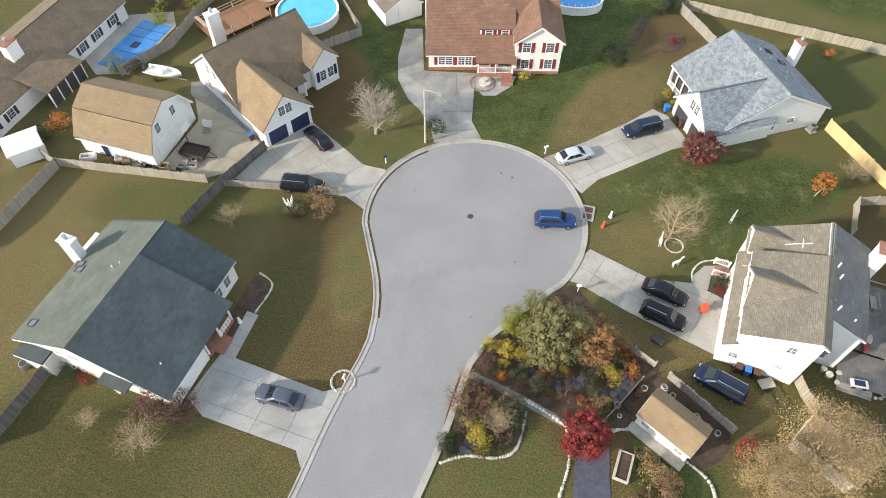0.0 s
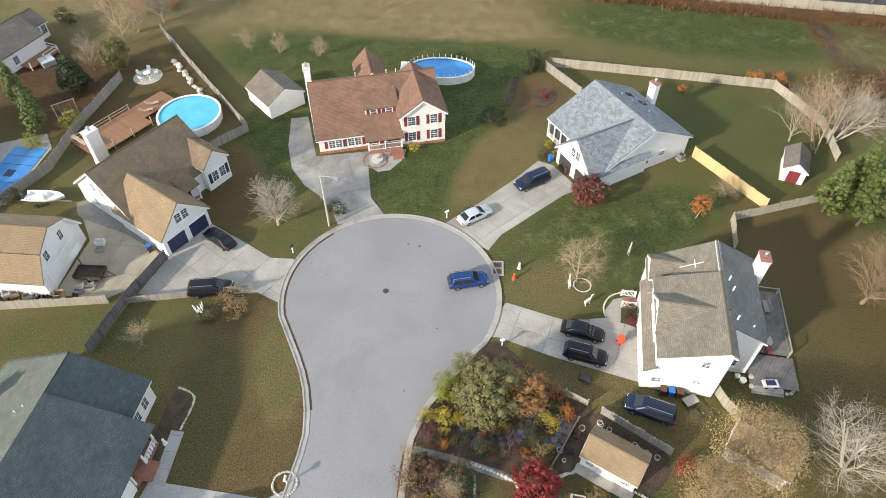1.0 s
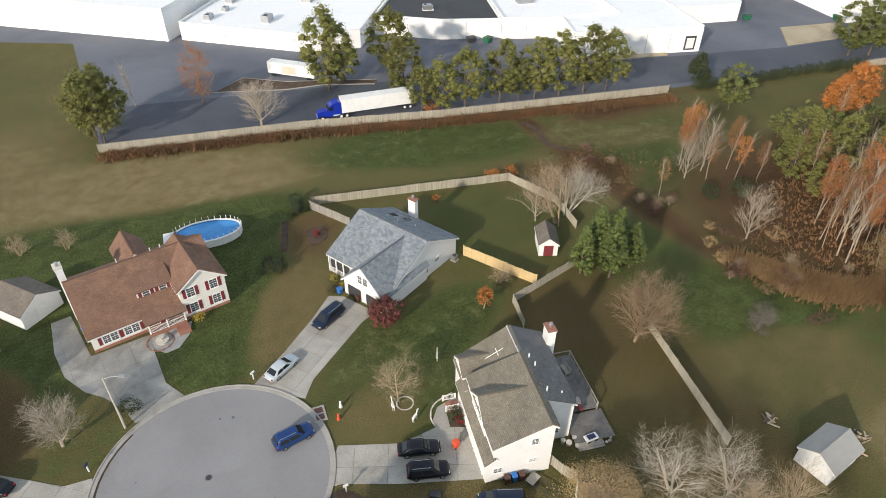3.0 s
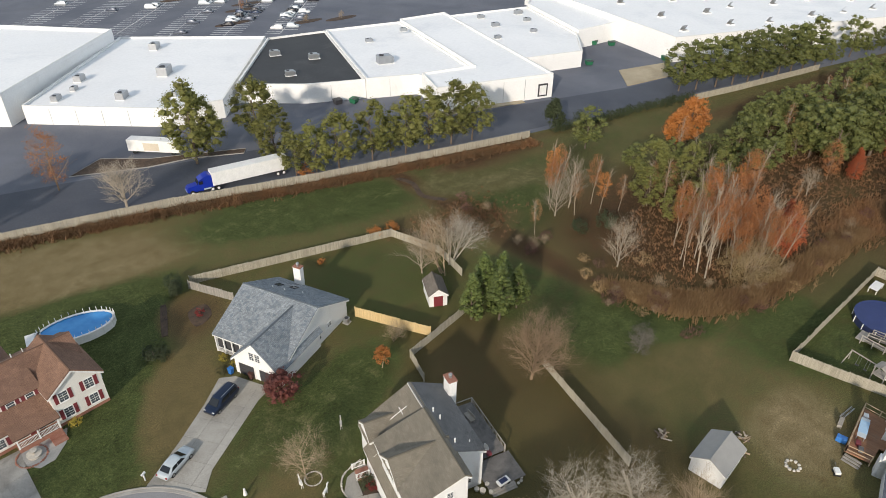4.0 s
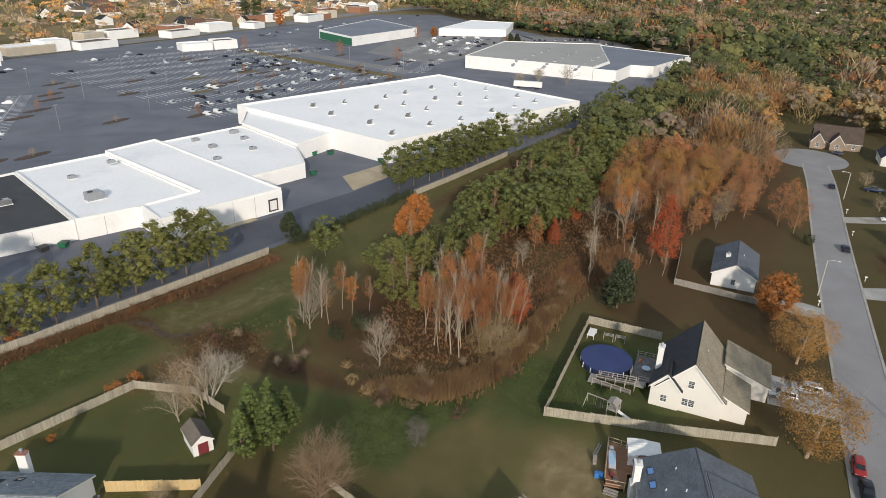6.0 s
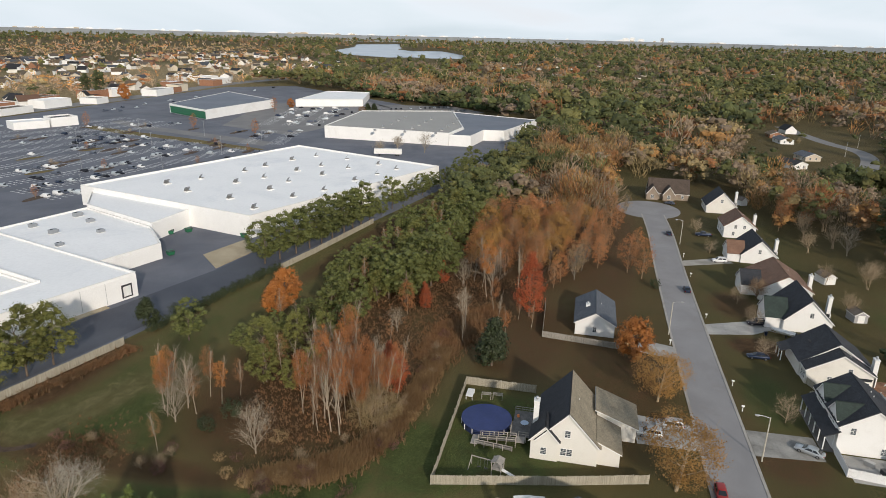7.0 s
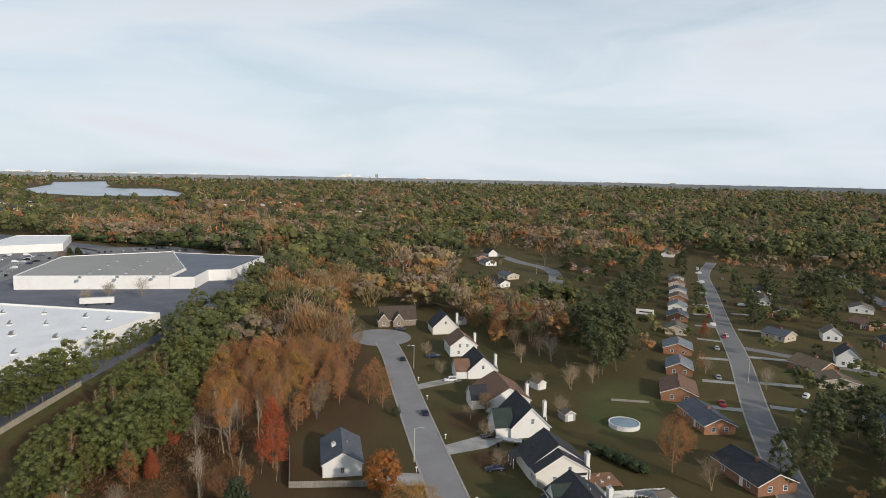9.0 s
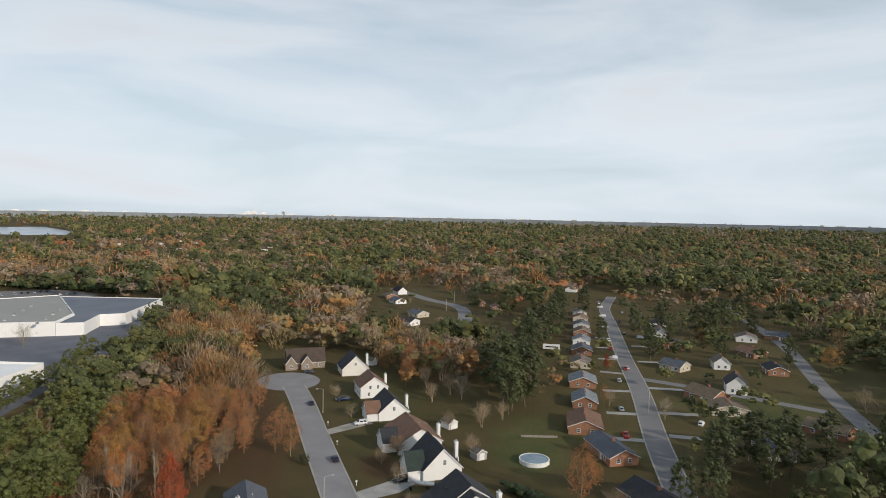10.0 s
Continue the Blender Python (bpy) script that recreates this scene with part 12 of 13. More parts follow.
def place_bungalows():
    rr = random.Random(41)
    roofs = (ROOF_RED, ROOF_SLATE, ROOF_TAUPE, ROOF_BROWN, ROOF_NAVY)
    walls = ((BRICK_BROWN, BR), (BRICK_BROWN, BR), (WHITE_SIDING, BB), (TAN_SIDING, BB))
    a = Vector((0.862, -0.507)); n = Vector((0.507, 0.862))
    start = Vector((146.1, -120.2))
    head = math.degrees(math.atan2(a.y, a.x))
    def drive(k, side, off, w):
        p0, p1 = start + a * k + n * side * 4.2, start + a * (k + rr.uniform(-2, 2)) + n * side * off
        q = a * w
        tagged(put("driveway", to_mesh(prism([tuple(p0 - q), tuple(p0 + q), tuple(p1 + q), tuple(p1 - q)], 0.003, 0.028), "driveway"), CONCRETE_GREY), "grey concrete driveway of a bungalow", "driveway", kind="structure")
    for x, y, r, L, W, wall, roof, lb, he, hr in ((180.3, -120.0, -28, 15, 11, BRICK_BROWN, ROOF_RED, "brick bungalow with a red-brown roof", 2.8, 5.0), (206.8, -134.7, -29, 12, 9, BRICK_BROWN, ROOF_BLUE, "brick bungalow with a pale blue-grey roof", 2.7, 4.8),
            (232.5, -150.4, -29, 12, 11, BRICK_BROWN, ROOF_BLUE, "brick bungalow with a pale grey roof", 2.7, 4.8), (264.2, -167.4, -30, 11, 9.5, TAN_SIDING, ROOF_TAUPE, BB, 2.7, 4.6), (290.5, -184.0, -30, 11, 10, BRICK_BROWN, ROOF_SLATE, BR, 2.7, 4.8),
            (314.0, -197.5, -31, 11, 9.5, WHITE_SIDING, ROOF_BLUE, BB, 2.7, 4.7), (337.0, -212.0, -30, 12, 10, BRICK_BROWN, ROOF_BROWN, BR, 2.7, 4.8), (361.0, -226.0, -29, 11, 10, WHITE_SIDING, ROOF_SLATE, BB, 2.7, 4.6), (386.0, -240.0, -30, 11, 10, TAN_SIDING, ROOF_RED, BB, 2.7, 4.6), (412.0, -255.0, -30, 12, 10, WHITE_SIDING, ROOF_TAUPE, BB, 2.7, 4.6),
            (201.0, -191.0, 8, 14, 10, BRICK_BROWN, ROOF_BROWN, "brick bungalow with a brown gabled roof", 2.9, 5.4), (207.6, -206.0, -37, 11, 8, WHITE_SIDING, ROOF_NAVY, "white gabled house with a dark roof", 4.0, 7.4), (183.2, -183.6, -27, 10, 13, TAN_SIDING, ROOF_BROWN, BB, 2.7, 4.4),
            (245.4, -232.1, -32, 9, 7.4, WHITE_SIDING, ROOF_TAUPE, "white barn-like garage with a pale roof", 3.4, 6.2), (250.7, -213.3, 20, 11, 9, TAN_SIDING, ROOF_SLATE, BB, 2.7, 4.8), (289.0, -241.5, -40, 12, 11.5, BRICK_BROWN, ROOF_NAVY, BR, 2.7, 4.8), (311.5, -246.4, -38, 9, 7, WHITE_SIDING, ROOF_SLATE, "white two-storey house with a grey roof", 4.8, 7.2),
            (297.2, -299.5, -40, 12, 11.5, WHITE_SIDING, ROOF_TAUPE, BB, 2.7, 4.8), (264.6, -274.0, 5, 12, 10, BRICK_BROWN, ROOF_RED, BR, 2.7, 4.8), (156.0, -116.5, -7, 17, 9, BRICK_BROWN, ROOF_SLATE, "brick bungalow with a dark grey roof", 2.7, 4.8), (123.0, -109.1, 3, 16, 10.4, BRICK_BROWN, ROOF_NAVY, "brick bungalow with a near-black roof", 2.7, 5.0),
            (330.0, -262.0, -35, 12, 9, BRICK_BROWN, ROOF_TAUPE, BR, 2.7, 4.6), (352.0, -278.0, -30, 12, 9, WHITE_SIDING, ROOF_NAVY, BB, 2.7, 4.8), (228.0, -250.0, -30, 12, 9, BRICK_BROWN, ROOF_NAVY, BR, 2.7, 4.6)):
        bungalow(x, y, r, L, W, wall, roof, lb, he, hr)
    for k in (29, 58, 90, 121, 151, 180, 210):
        drive(k, 1, 15, 1.6)
    for k in (36, 62, 98, 150, 190):
        drive(k, -1, 18, 1.7)
    for x, y, r in ((156.8, -202.8, 20), (303.6, -330.5, 40), (498.3, -142.9, 10), (400.2, -124.4, 30), (468.8, -198.5, -20), (526.6, -143.1, 0), (144.3, -163.7, -30), (168.1, -257.8, 30), (430, -140, 15), (445, -205, -15)):
        w, lb = walls[rr.randrange(4)]
        bungalow(x, y, r, 13, 9.5, w, roofs[rr.randrange(5)], lb)
    rv = empty("camper_van", pose(309.0, -170.5, 0.0, 0, 0, -120), "long white camper parked behind a bungalow", "camper")
    part("body", box(-4.5, 4.5, -1.25, 1.25, 0.5, 3.0, bevel=0.15), TRIM, rv)
    part("window_band", box(-3.0, 3.6, -1.28, 1.28, 1.6, 2.2), CAR_GLASS, rv)
    for q in (-2.8, 2.6):
        for w in (-1, 1):
            part("wheel", tube((q, w * 0.95, 0.4), (q, w * 1.2, 0.4), 0.4, n=10), TYRE, rv)
    for kd, c, x, y, r in (("pickup", P_RED, 178.6, -127.6, -25), ("suv", P_WHITE, 181.6, -160.7, -50), ("sedan", P_SILVER, 204.6, -143.6, -25), ("van", P_WHITE, 327, -240.5, -108), ("sedan", P_WHITE, 262, -186, -30)):
        car(kd, c, x, y, r, names[c] + " car by a bungalow", "cars by the bungalows", 0.028 if kd != "pickup" else 0.0, True)
    cols2 = (P_WHITE, P_SILVER, P_RED, P_BLACK, P_WHITE)
    for k in range(4, 16):
        p = start + a * (24 * k + 10) + n * rr.choice((7.5, -8.0, 3.2, -3.0))
        c = rr.choice(cols2)
        car(rr.choice(("sedan", "suv", "pickup", "van")), c, p.x, p.y, math.degrees(math.atan2(a.y, a.x)) + rr.choice((0, 90, 180)), names[c] + " car by a bungalow", "cars by the bungalows", 0.03, True)
place_bungalows()

# ---- suburb beyond the main road ----
def far_house(x, y, rot, L, W, he, hr, wall, roof, name="house", label="small pale house among distant trees"):
    h = house(name, x, y, rot, label, group="distant houses")
    HOMES.append((x, y))
    m = pose(x, y, 0, 0, 0, rot)
    bm = bmesh.new()
    sect = [(0, 0), (0, he), (W / 2, hr), (W, he), (W, 0)]
    r = [[bm.verts.new((u, v, z)) for v, z in sect] for u in (0, L)]
    bm.faces.new(r[0][::-1]); bm.faces.new(r[1])
    for i in range(5):
        bm.faces.new((r[0][i - 1], r[0][i], r[1][i], r[1][i - 1]))
    part("wall", bm, wall, h, m=m)
    bm = bmesh.new()
    for v0, sg in ((-0.5, 1), (W + 0.5, -1)):
        q = [(-0.4, v0, he - 0.2), (L + 0.4, v0, he - 0.2), (L + 0.4, W / 2, hr + 0.1), (-0.4, W / 2, hr + 0.1)]
        lo, hi = [bm.verts.new(c) for c in q], [bm.verts.new((c[0], c[1], c[2] + 0.22)) for c in q]
        bm.faces.new(lo[::sg]); bm.faces.new(hi[::-sg])
        for i in range(4):
            bm.faces.new((lo[i - 1], lo[i], hi[i], hi[i - 1]))
    bmesh.ops.recalc_face_normals(bm, faces=bm.faces)
    part("roof", bm, roof, h, m=m)
rr = random.Random(51)
rfs = (ROOF_TAUPE, ROOF_RED, ROOF_SLATE, ROOF_NAVY, ROOF_BROWN)
for k in range(330):
    x, y = rr.uniform(420, 1700), rr.uniform(300, 1100)
    if y > 470 + 0.0 * x and x * 0.62 - y < 330 and math.hypot(x, y) > 640:
        far_house(x, y, rr.uniform(0, 360), rr.uniform(11, 24), rr.uniform(9, 13), rr.uniform(3.5, 6.5), rr.uniform(7, 10), rr.choice((WHITE_SIDING, CREAM_SIDING, WHITE_SIDING, BEIGE_WALL, BRICK_BROWN)), rr.choice(rfs))
for k in range(50):
    a, d = radians(rr.uniform(-32, 14)), rr.uniform(560, 1700)
    far_house(d * math.cos(a), d * math.sin(a), rr.uniform(0, 360), rr.uniform(10, 16), rr.uniform(8, 11), 3, rr.uniform(5, 7), rr.choice((WHITE_SIDING, CREAM_SIDING, BEIGE_WALL)), rr.choice(rfs))
for k in range(26):
    x, y = 120 + 27 * k + rr.uniform(-6, 6), rr.choice((432, 438, 470)) + rr.uniform(-6, 8) + max(0, k - 20) * 6
    L, W = rr.uniform(16, 34), rr.uniform(12, 20)
    r = rr.uniform(-8, 5)
    flat_building("shop", [local((x, y), r, *q) for q in ((0, 0), (L, 0), (L, W), (0, W))], rr.uniform(4.5, 7), rr.choice((WHITE_WALL, BEIGE_WALL, BRICK_BROWN, WHITE_WALL)), rr.choice((MEMBRANE, MEMBRANE_GREY, ROOF_BROWN)), "low flat-roofed shop along the main road", 0.7, "shop")
    HOMES.append((x + L / 2, y + W / 2)); HOMES.append((x + L / 2, y - 10)); HOMES.append((x + L / 2 - 14, y - 4))
for k in range(34):
    c = rr.choice(cols)
    x = rr.uniform(240, 760)
    car(rr.choice(("sedan", "suv", "van")), c, x, 390 - (x - 420) * 0.012 + rr.choice((-7, -3, 4, 8)) - max(0, x - 680) * 0.16, rr.choice((0, 180)), names[c] + " car on the main road", "cars on the main road", 0.03, True)
for k in range(40):
    x, y = rr.uniform(450, 640), rr.uniform(165, 250)
    if inside(LOT + [], x, y) and not any(inside(p, x, y) for p in BLOCK):
        c = rr.choice(cols)
        car(rr.choice(("sedan", "suv", "van")), c, x, y, 12 + rr.choice((0, 90)), names[c] + " car by a distant store", "cars in the car park", 0.03, True)

# ---- woods to the horizon, past counting ----
def far_leaf():
    m, nt, p = _start("distant_foliage")
    at = nt.nodes.new("ShaderNodeAttribute"); at.attribute_name = "tint"
    v = _vec(nt, "pos")
    col = _mix(nt, at.outputs["Color"], _grey(nt, _ramp(nt, _noise(nt, v, 1.2, 4, 0.7), 0.3, 0.7, 0.7, 1.3)), 1.0, "MULTIPLY")
    nt.links.new(col, p.inputs["Base Color"]); p.inputs["Roughness"].default_value = 0.7
    p.inputs["Specular IOR Level"].default_value = 0.2
    return m
FAR_LEAF = far_leaf()
TINTS = np.array([(0.112, 0.118, 0.044), (0.092, 0.104, 0.040), (0.142, 0.138, 0.050), (0.076, 0.088, 0.036), (0.24, 0.150, 0.078), (0.30, 0.165, 0.062), (0.23, 0.172, 0.115), (0.20, 0.150, 0.104), (0.27, 0.125, 0.055), (0.22, 0.168, 0.082), (0.34, 0.145, 0.048)])
KEEP_OUT = BLOCK + [LOT + [], [(146, 72), (240, 62), (240, -8), (165, 2), (146, 10)], [(-93.3, 169.0), (-12.7, 129.9), (113.2, 98.0), (231.9, 73.0), (340.2, 50.8), (412.1, 38.8), (514.5, 24.9), (592.2, 130.1), (795.4, 367.8), (743.8, 468.5), (434.0, 465.3), (66.1, 454.2)], [(-77.9, -59.9), (-82.5, 142.6), (113.1, 92.7), (237.2, 75.2), (236.3, 62.5), (153.8, 68.0), (151.8, 10.5), (322.7, -18.8), (317.9, -72.9), (59.1, -73.8)],
                    LAKE_SHORE[1:13] + [(x * 0.72, y * 0.72) for x, y in LAKE_SHORE[13:]] + [(1480, 560)],
                    [(222, 80), (236, 60), (240, 28), (240, -8), (320, -16), (430, 30), (436, 48)]]
SPARSE = [([(150, -85), (240, -115), (320, -160), (470, -255), (540, -340), (470, -400), (330, -360), (180, -270), (120, -170), (100, -110)], 0.46), ([(385, -80), (470, -105), (580, -135), (640, -211), (487, -210), (400, -196), (322, -152), (335, -112)], 0.16),
          ([(100, -68), (250, -70), (262, -92), (240, -120), (205, -127), (150, -118)], 0.0), ([(270, -48), (330, -50), (330, -20), (270, -15)], 0.05), ([(290, -130), (360, -170), (330, -190), (275, -150)], 0.45)]
STREETS = [([(88.4, -89.9), (162.3, -129.4), (225.8, -167.1), (285.2, -199.8), (374.2, -250.8), (441.3, -289.2), (508.1, -339.5)], 10), ([(245.2, -176.9), (226.8, -191.1), (179.6, -219.3)], 7), ([(342.4, -132.0), (368.8, -140.2), (414.6, -161.0), (456.1, -175.4), (485.0, -177.2), (520.5, -168.0), (602.6, -159.6)], 11),
           ([(142.6, -202.0), (200.6, -242.4), (282.6, -305.8), (352.3, -349.9), (458.5, -416.9)], 6)]


def crown_template(rng, lobes, cards, size, shape):
    """A crown about two units across: lobes of dense foliage, each fringed with leaf cards; also a tone for each triangle corner."""
    T, F = [], []
    if shape == "feather":                               # bare or thinly leaved: upright sprays of twigs
        cards = int(cards * 1.5)
        d = rng.normal(0, 1, (cards, 3)); d /= np.linalg.norm(d, axis=1, keepdims=True)
        P = d * rng.uniform(0.25, 1.0, (cards, 1)) ** 0.6
        P[:, :2] *= (0.55 + 0.40 * np.sin(np.clip(P[:, 2:] * 0.5 + 0.5, 0, 1) * 2.6))
        up = np.concatenate([P[:, :2] * 0.55, np.full((cards, 1), 0.8)], 1) + rng.normal(0, 0.22, (cards, 3))
        up /= np.linalg.norm(up, axis=1, keepdims=True)
        side = np.cross(up, rng.normal(0, 1, (cards, 3))); side /= np.linalg.norm(side, axis=1, keepdims=True)
        L, W = size * rng.uniform(1.2, 2.8, (cards, 1)), size * rng.uniform(0.10, 0.24, (cards, 1))
        T.append(to_tris(np.stack([P - up * L * 0.5, P + side * W, P + up * L, P - side * W], 1).reshape(-1, 3)))
        F.append(np.repeat(rng.uniform(0.7, 1.3, cards), 6))
    else:
        d = rng.normal(0, 1, (lobes, 3)); d /= np.linalg.norm(d, axis=1, keepdims=True)
        d[:, 2] = np.where(rng.uniform(0, 1, lobes) < 0.75, np.abs(d[:, 2]), d[:, 2]) - 0.12
        C = d * rng.uniform(0.42, 0.78, (lobes, 1))
        if shape == "cone":
            C[:, :2] *= (0.95 - 0.55 * np.clip(C[:, 2:] + 0.35, 0, 1))
        elif shape == "pine":
            C[:, 2] = np.abs(C[:, 2]) * 0.95 - 0.15 + rng.uniform(-0.25, 0.1, lobes)
        r = rng.uniform(0.75, 1.2, lobes) * 0.88 / lobes ** 0.40
        R = np.stack([r, r, r * (0.6 if shape == "pine" else 0.8)], -1)
        # inner lumps toned darker: the shade inside a crown put into colour
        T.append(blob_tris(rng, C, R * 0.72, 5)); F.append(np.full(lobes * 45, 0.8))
        k = rng.integers(0, lobes, cards)
        q = rng.normal(0, 1, (cards, 3)) + 0.9 * d[k] + np.array([0, 0, 0.5]); q /= np.linalg.norm(q, axis=1, keepdims=True)
        P = C[k] + q * R[k] * rng.uniform(0.75, 1.3, (cards, 1))
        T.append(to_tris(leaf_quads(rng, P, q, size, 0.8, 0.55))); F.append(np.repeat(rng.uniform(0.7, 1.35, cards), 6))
    return np.concatenate(T), np.concatenate(F)


def near_line(X, Y, line, d):
    """True where a point lies within d of a broken line."""
    hit = np.zeros(len(X), bool)
    for (ax, ay), (bx, by) in zip(line, line[1:]):
        L2 = (bx - ax) ** 2 + (by - ay) ** 2
        t = np.clip(((X - ax) * (bx - ax) + (Y - ay) * (by - ay)) / L2, 0, 1)
        hit |= (X - ax - t * (bx - ax)) ** 2 + (Y - ay - t * (by - ay)) ** 2 < d * d
    return hit


def in_poly(X, Y, poly):
    c = np.zeros(len(X), bool)
    for i in range(len(poly)):
        (ax, ay), (bx, by) = poly[i - 1], poly[i]
        c ^= ((ay > Y) != (by > Y)) & (X < (bx - ax) * (Y - ay) / (by - ay + 1e-12) + ax)
    return c


RUSTY = [[(700, 240), (760, 70), (960, 90), (1010, 230), (860, 290)], [(1040, 190), (1075, 10), (1440, 60), (1460, 190)], [(640, 60), (640, -20), (740, -20), (745, 60)], [(330, -70), (470, -40), (560, -60), (540, -110), (380, -90)],
         [(900, -380), (1250, -420), (1300, -330), (940, -290)], [(1500, -160), (2100, -300), (2150, -160), (1550, -60)], [(620, -260), (760, -300), (790, -230), (650, -200)]]


def wood_ring(name, r0, r1, spacing, lobes, cards, size, hh, az, seed, label, evergreen, clear=0.0, within=None, tones=(4, 5, 6, 6, 7, 7, 8, 9, 9), shapes=("pine", "cone", "pine", "round", "pine", "round", "round", "feather", "round", "feather")):
    rng = np.random.default_rng(seed)
    area = (r1 * r1 - r0 * r0) / 2 * radians(az[1] - az[0])
    n = int(area / spacing ** 2)
    rad = np.sqrt(rng.uniform(r0 * r0, r1 * r1, n))
    th = np.radians(rng.uniform(az[0], az[1], n))
    X, Y = rad * np.sin(th), rad * np.cos(th)
    ok, low = np.ones(n, bool), np.zeros(n, bool)
    if within:
        ok &= in_poly(X, Y, within)
    else:
        for poly in KEEP_OUT:
            ok &= ~in_poly(X, Y, poly)
        for poly, keep in SPARSE:
            ok &= ~(in_poly(X, Y, poly) & (rng.uniform(0, 1, n) > keep))
            low |= in_poly(X, Y, poly)
        for line, d in STREETS:
            ok &= ~near_line(X, Y, line, d)
    if clear:
        patch = np.sin(X * 0.013 + 1.3) * np.sin(Y * 0.017 + 0.7) + 0.5 * np.sin(X * 0.031 + Y * 0.027)
        ok &= ~((patch > clear) & (rng.uniform(0, 1, n) < 0.75))
    for hx, hy in HOMES:
        ok &= (X - hx) ** 2 + (Y - hy) ** 2 > 11.5 ** 2
    open_land = (Y > 440) & (X * 0.62 - Y < 260) & (np.hypot(X, Y) < 3000)          # gardens of the suburb: fewer, lower trees
    ok &= ~(open_land & (rng.uniform(0, 1, n) < 0.45))
    X, Y, open_land, low = X[ok], Y[ok], open_land[ok], low[ok]
    n = len(X)
    tpl = [crown_template(rng, lobes, cards, size, sh) for sh in shapes]
    hue = 1.2 * np.sin(X * 0.010 + 2.0) * np.cos(Y * 0.013) + 0.9 * np.sin(X * 0.031 - Y * 0.027)
    ev = rng.uniform(0, 1, n) < np.clip(evergreen + 0.50 * hue - 0.95 * open_land, 0.06, 0.95)
    for poly in RUSTY:
        ev &= ~(in_poly(X, Y, poly) & (rng.uniform(0, 1, n) < 0.85))
    which, s = np.where(ev, rng.integers(0, 6, n), rng.integers(5, 10, n)), hh * rng.uniform(0.55, 1.2, n) * np.where(ev, 1.1, 0.85) * np.where(open_land, 0.62, 1.0) * np.where(low, 0.58, 1.0)
    tone = np.where(ev, rng.integers(0, 4, n), rng.choice(tones, n))
    tint = TINTS[tone] * rng.uniform(0.7, 1.3, (n, 1)) * np.where(ev, 1.05, np.where(open_land, 2.1, 1.15))[:, None]
    V, C = [], []
    for k in range(10):
        q = which == k
        a = rng.uniform(0, 2 * np.pi, q.sum())
        ca, sa = np.cos(a)[:, None], np.sin(a)[:, None]
        T, F = tpl[k]
        w = np.where(ev[q], 0.46, 0.56)[:, None] * s[q][:, None]
        vx = (T[None, :, 0] * ca - T[None, :, 1] * sa) * w + X[q][:, None]
        vy = (T[None, :, 0] * sa + T[None, :, 1] * ca) * w + Y[q][:, None]
        vz = np.maximum(T[None, :, 2] * s[q][:, None] * 0.48 + s[q][:, None] * 0.52, 0.15)
        V.append(np.stack([vx, vy, vz], -1).reshape(-1, 3))
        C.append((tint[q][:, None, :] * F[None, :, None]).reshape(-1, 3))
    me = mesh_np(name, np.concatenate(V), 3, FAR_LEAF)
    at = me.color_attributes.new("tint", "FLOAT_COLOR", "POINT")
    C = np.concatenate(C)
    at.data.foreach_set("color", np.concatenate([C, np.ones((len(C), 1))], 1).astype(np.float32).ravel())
    tagged(put(name, me, None), label, "woods", kind="stuff")


wood_ring("woods", 150, 450, 6.4, 12, 130, 0.14, 13.5, (70, 100), 105, "belt of olive-green pines beside a supermarket", 1.6, within=[(240, 57), (306, 49), (390, 40), (432, 33), (430, 27), (306.7, 22), (240, 30)])
wood_ring("woods", 150, 450, 6.6, 11, 190, 0.105, 18.0, (70, 102), 106, "rust and tan autumn wood beside a street's end", -0.5, within=[(240, 29), (306.5, 21), (430, 26), (470, 10), (400, -30), (330, -12), (303.0, -12.9), (264.2, -13.1), (240, -6)], tones=(4, 5, 6, 7, 7, 8, 9), shapes=("pine", "cone", "pine", "round", "pine", "feather", "feather", "round", "round", "feather"))
wood_ring("woods", 150, 430, 9.0, 12, 150, 0.12, 17.0, (74, 160), 101, "mixed autumn woods behind the houses", 0.60)
wood_ring("woods", 430, 1000, 13.2, 5, 32, 0.215, 21.0, (28, 158), 102, "mixed green and rust-coloured woods", 0.60, 1.05)
wood_ring("far_woods", 1000, 2600, 26.0, 3, 8, 0.36, 23, (36, 158), 103, "distant olive and rust woods", 0.60, 1.15)
wood_ring("far_woods", 2600, 4850, 56.0, 2, 4, 0.70, 26, (36, 160), 104, "hazy woods near the horizon", 0.7)

rng = np.random.default_rng(17)
def hedge_row(a, b, hh, wd, label, seed, tone):
    """A long clipped hedge of dense lumps."""
    r = np.random.default_rng(seed)
    n = int(math.dist(a, b) / (0.9 if wd > 4 else 0.16))
    t = r.uniform(0, 1, n)[:, None]
    C = np.concatenate([np.array(a) * (1 - t) + np.array(b) * t + r.normal(0, wd * 0.3, (n, 2)), r.uniform(hh * 0.35, hh * 0.8, (n, 1))], 1)
    R = np.stack([np.full(n, wd * 0.5), np.full(n, wd * 0.5), np.full(n, hh * 0.32)], -1) * r.uniform(0.8, 1.2, (n, 1))
    me = mesh_np("hedge", blob_tris(r, C, R), 3, FAR_LEAF)
    at = me.color_attributes.new("tint", "FLOAT_COLOR", "POINT")
    col = np.repeat(np.array(tone)[None] * r.uniform(0.8, 1.2, (n, 1)), 60, 0)
    at.data.foreach_set("color", np.concatenate([col, np.ones((len(col), 1))], 1).astype(np.float32).ravel())
    tagged(put("hedge", me, None), label, "hedge", kind="stuff")
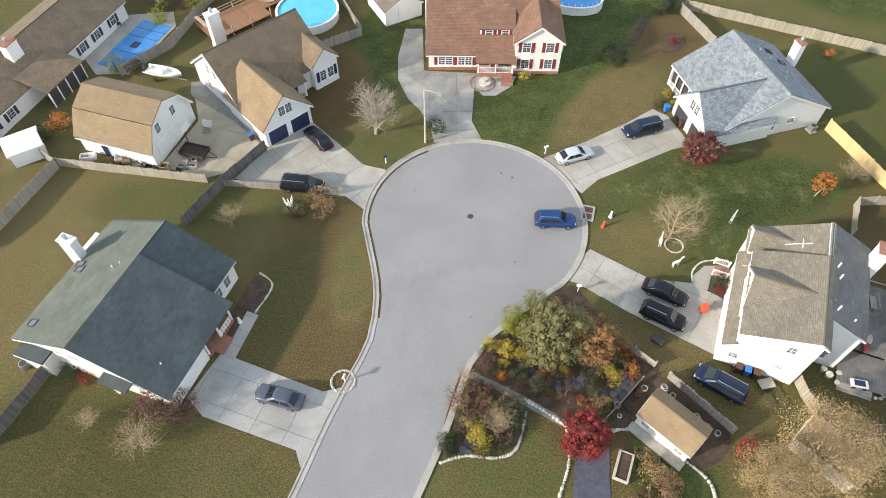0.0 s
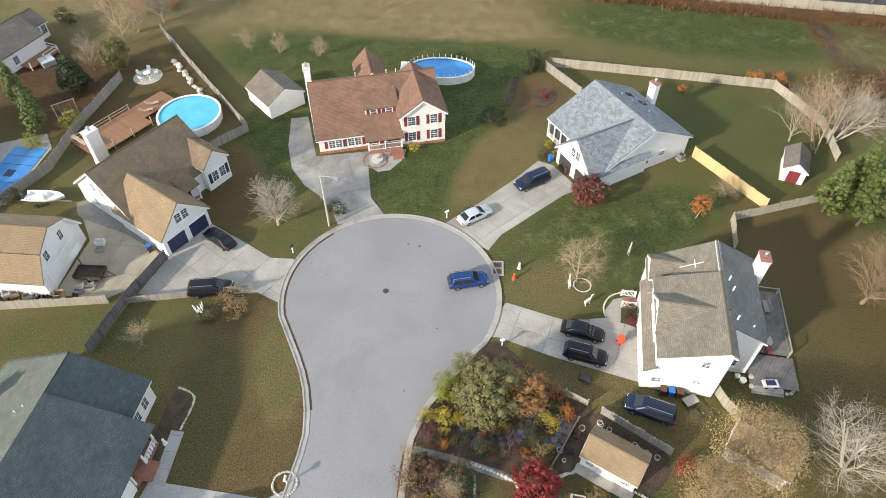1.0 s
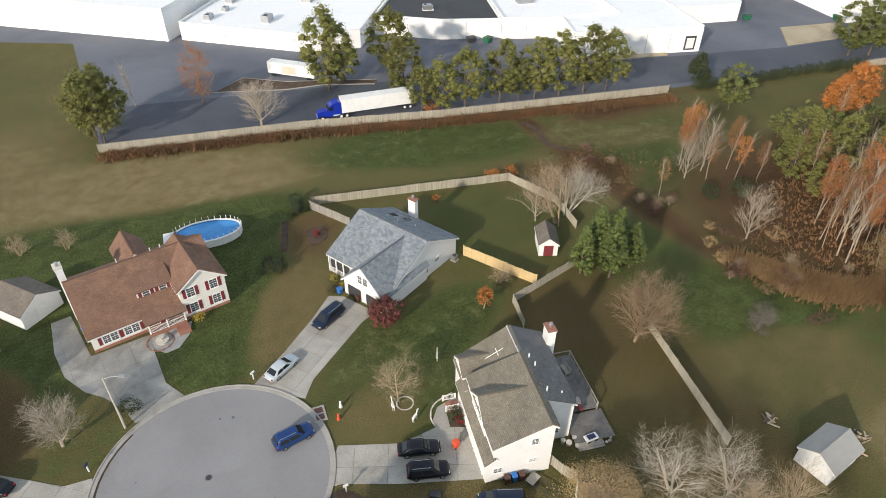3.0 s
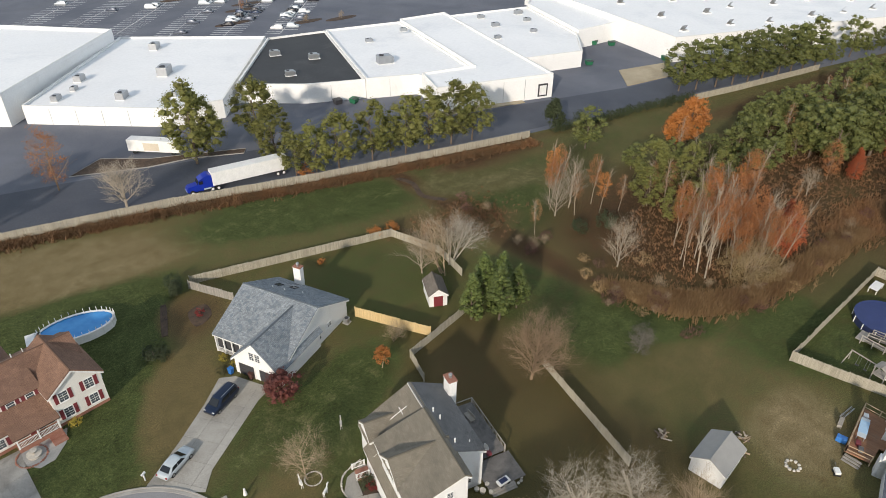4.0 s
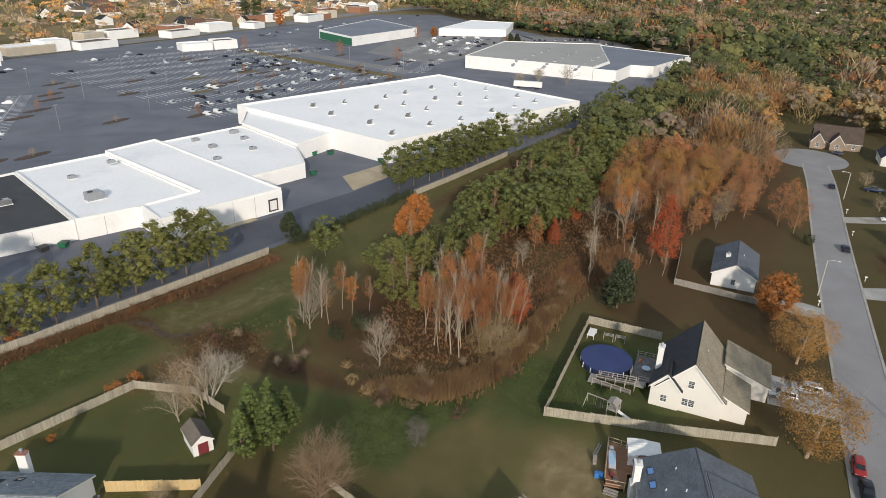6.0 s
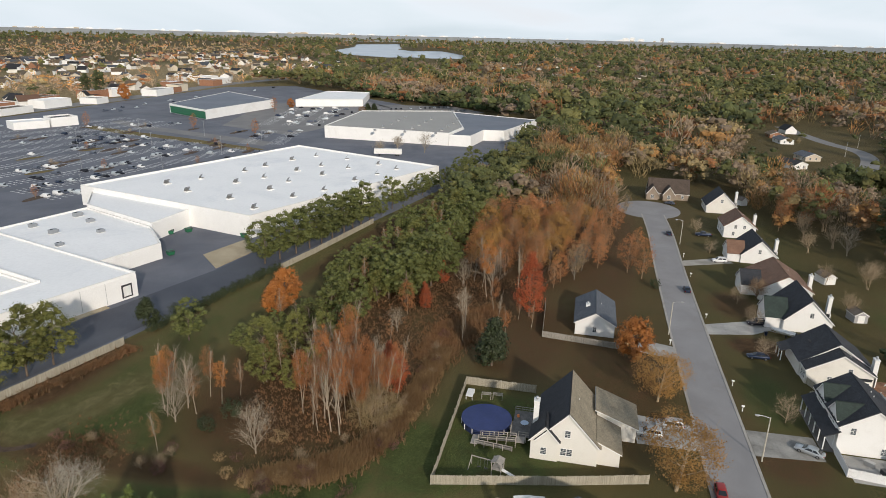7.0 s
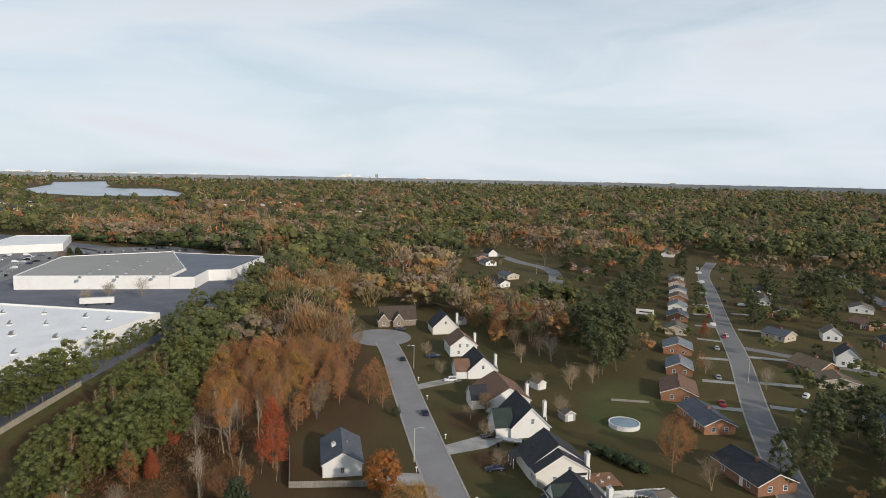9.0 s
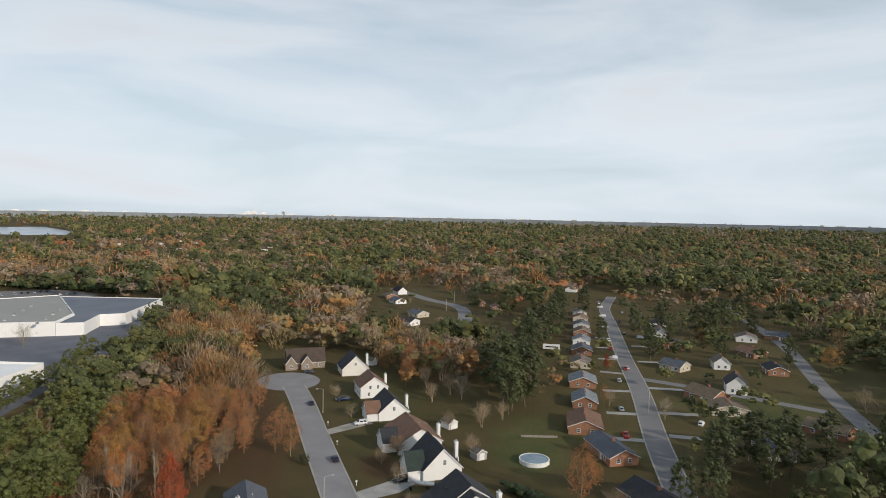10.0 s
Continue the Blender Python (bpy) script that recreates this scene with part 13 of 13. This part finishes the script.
hedge_row((700, 236), (596, 60), 6.5, 6.0, "long dark green hedge behind a warehouse", 5, (0.06, 0.085, 0.032))
hedge_row((150.5, -72.0), (137.0, -78.5), 2.6, 2.2, "dark garden hedge behind a house", 7, (0.030, 0.042, 0.018))
hedge_row((735, 215), (640, 55), 7.5, 6.5, "second long green hedge behind a warehouse", 6, (0.075, 0.095, 0.036))
# horizon: a low wooded rise with haze put into its colour, pale buildings and a tower along it
rng = np.random.default_rng(9)
hz = []
azs = np.arange(30, 172, 0.5)
tops = 44 + np.cumsum(rng.normal(0, 0.5, len(azs))) * 0.4 + rng.normal(0, 0.7, len(azs))
tops = np.clip(tops, 41, 48)
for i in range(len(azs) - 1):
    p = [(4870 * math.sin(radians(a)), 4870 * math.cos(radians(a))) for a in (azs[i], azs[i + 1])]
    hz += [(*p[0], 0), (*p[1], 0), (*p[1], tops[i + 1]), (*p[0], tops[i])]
tagged(put("backdrop", mesh_np("backdrop", hz, 4, mat("hazed_wooded_rise", (0.22, 0.245, 0.27), (0.25, 0.27, 0.285), 0.95, 0.004, 0.02, 0.0, var=0.15)), None), "low wooded rise on the horizon, coloured blue-grey for haze", "backdrop", kind="structure")
rr = random.Random(61)
def horizon_block(az, d, w, z1, material, label="tiny pale building on the horizon", name="building"):
    x, y = d * math.sin(radians(az)), d * math.cos(radians(az))
    b = empty(name, pose(x, y, 0, 0, 0, -az), label, "building", "skyline buildings")
    part("wall", add_box(box(-w / 2, w / 2, -8, 8, 0, z1), -w * 0.2, w * 0.2, -5, 5, z1, z1 + 3), material, b)
for k in range(120):
    horizon_block(rr.uniform(40, 160), rr.uniform(4885, 4930), rr.choice((10, 16, 24, 40, 60)), rr.uniform(47.5, 52.0), rr.choice((WHITE_WALL, WHITE_WALL, BEIGE_WALL)))
horizon_block(95.2, 4900, 22, 70, MEMBRANE_GREY, "slim grey office tower on the horizon", "tower")
for az, w, z in ((92.4, 46, 64), (92.9, 30, 69), (93.6, 40, 60)):
    horizon_block(az, 4900, w, z, WHITE_WALL, "pale office block on the horizon")
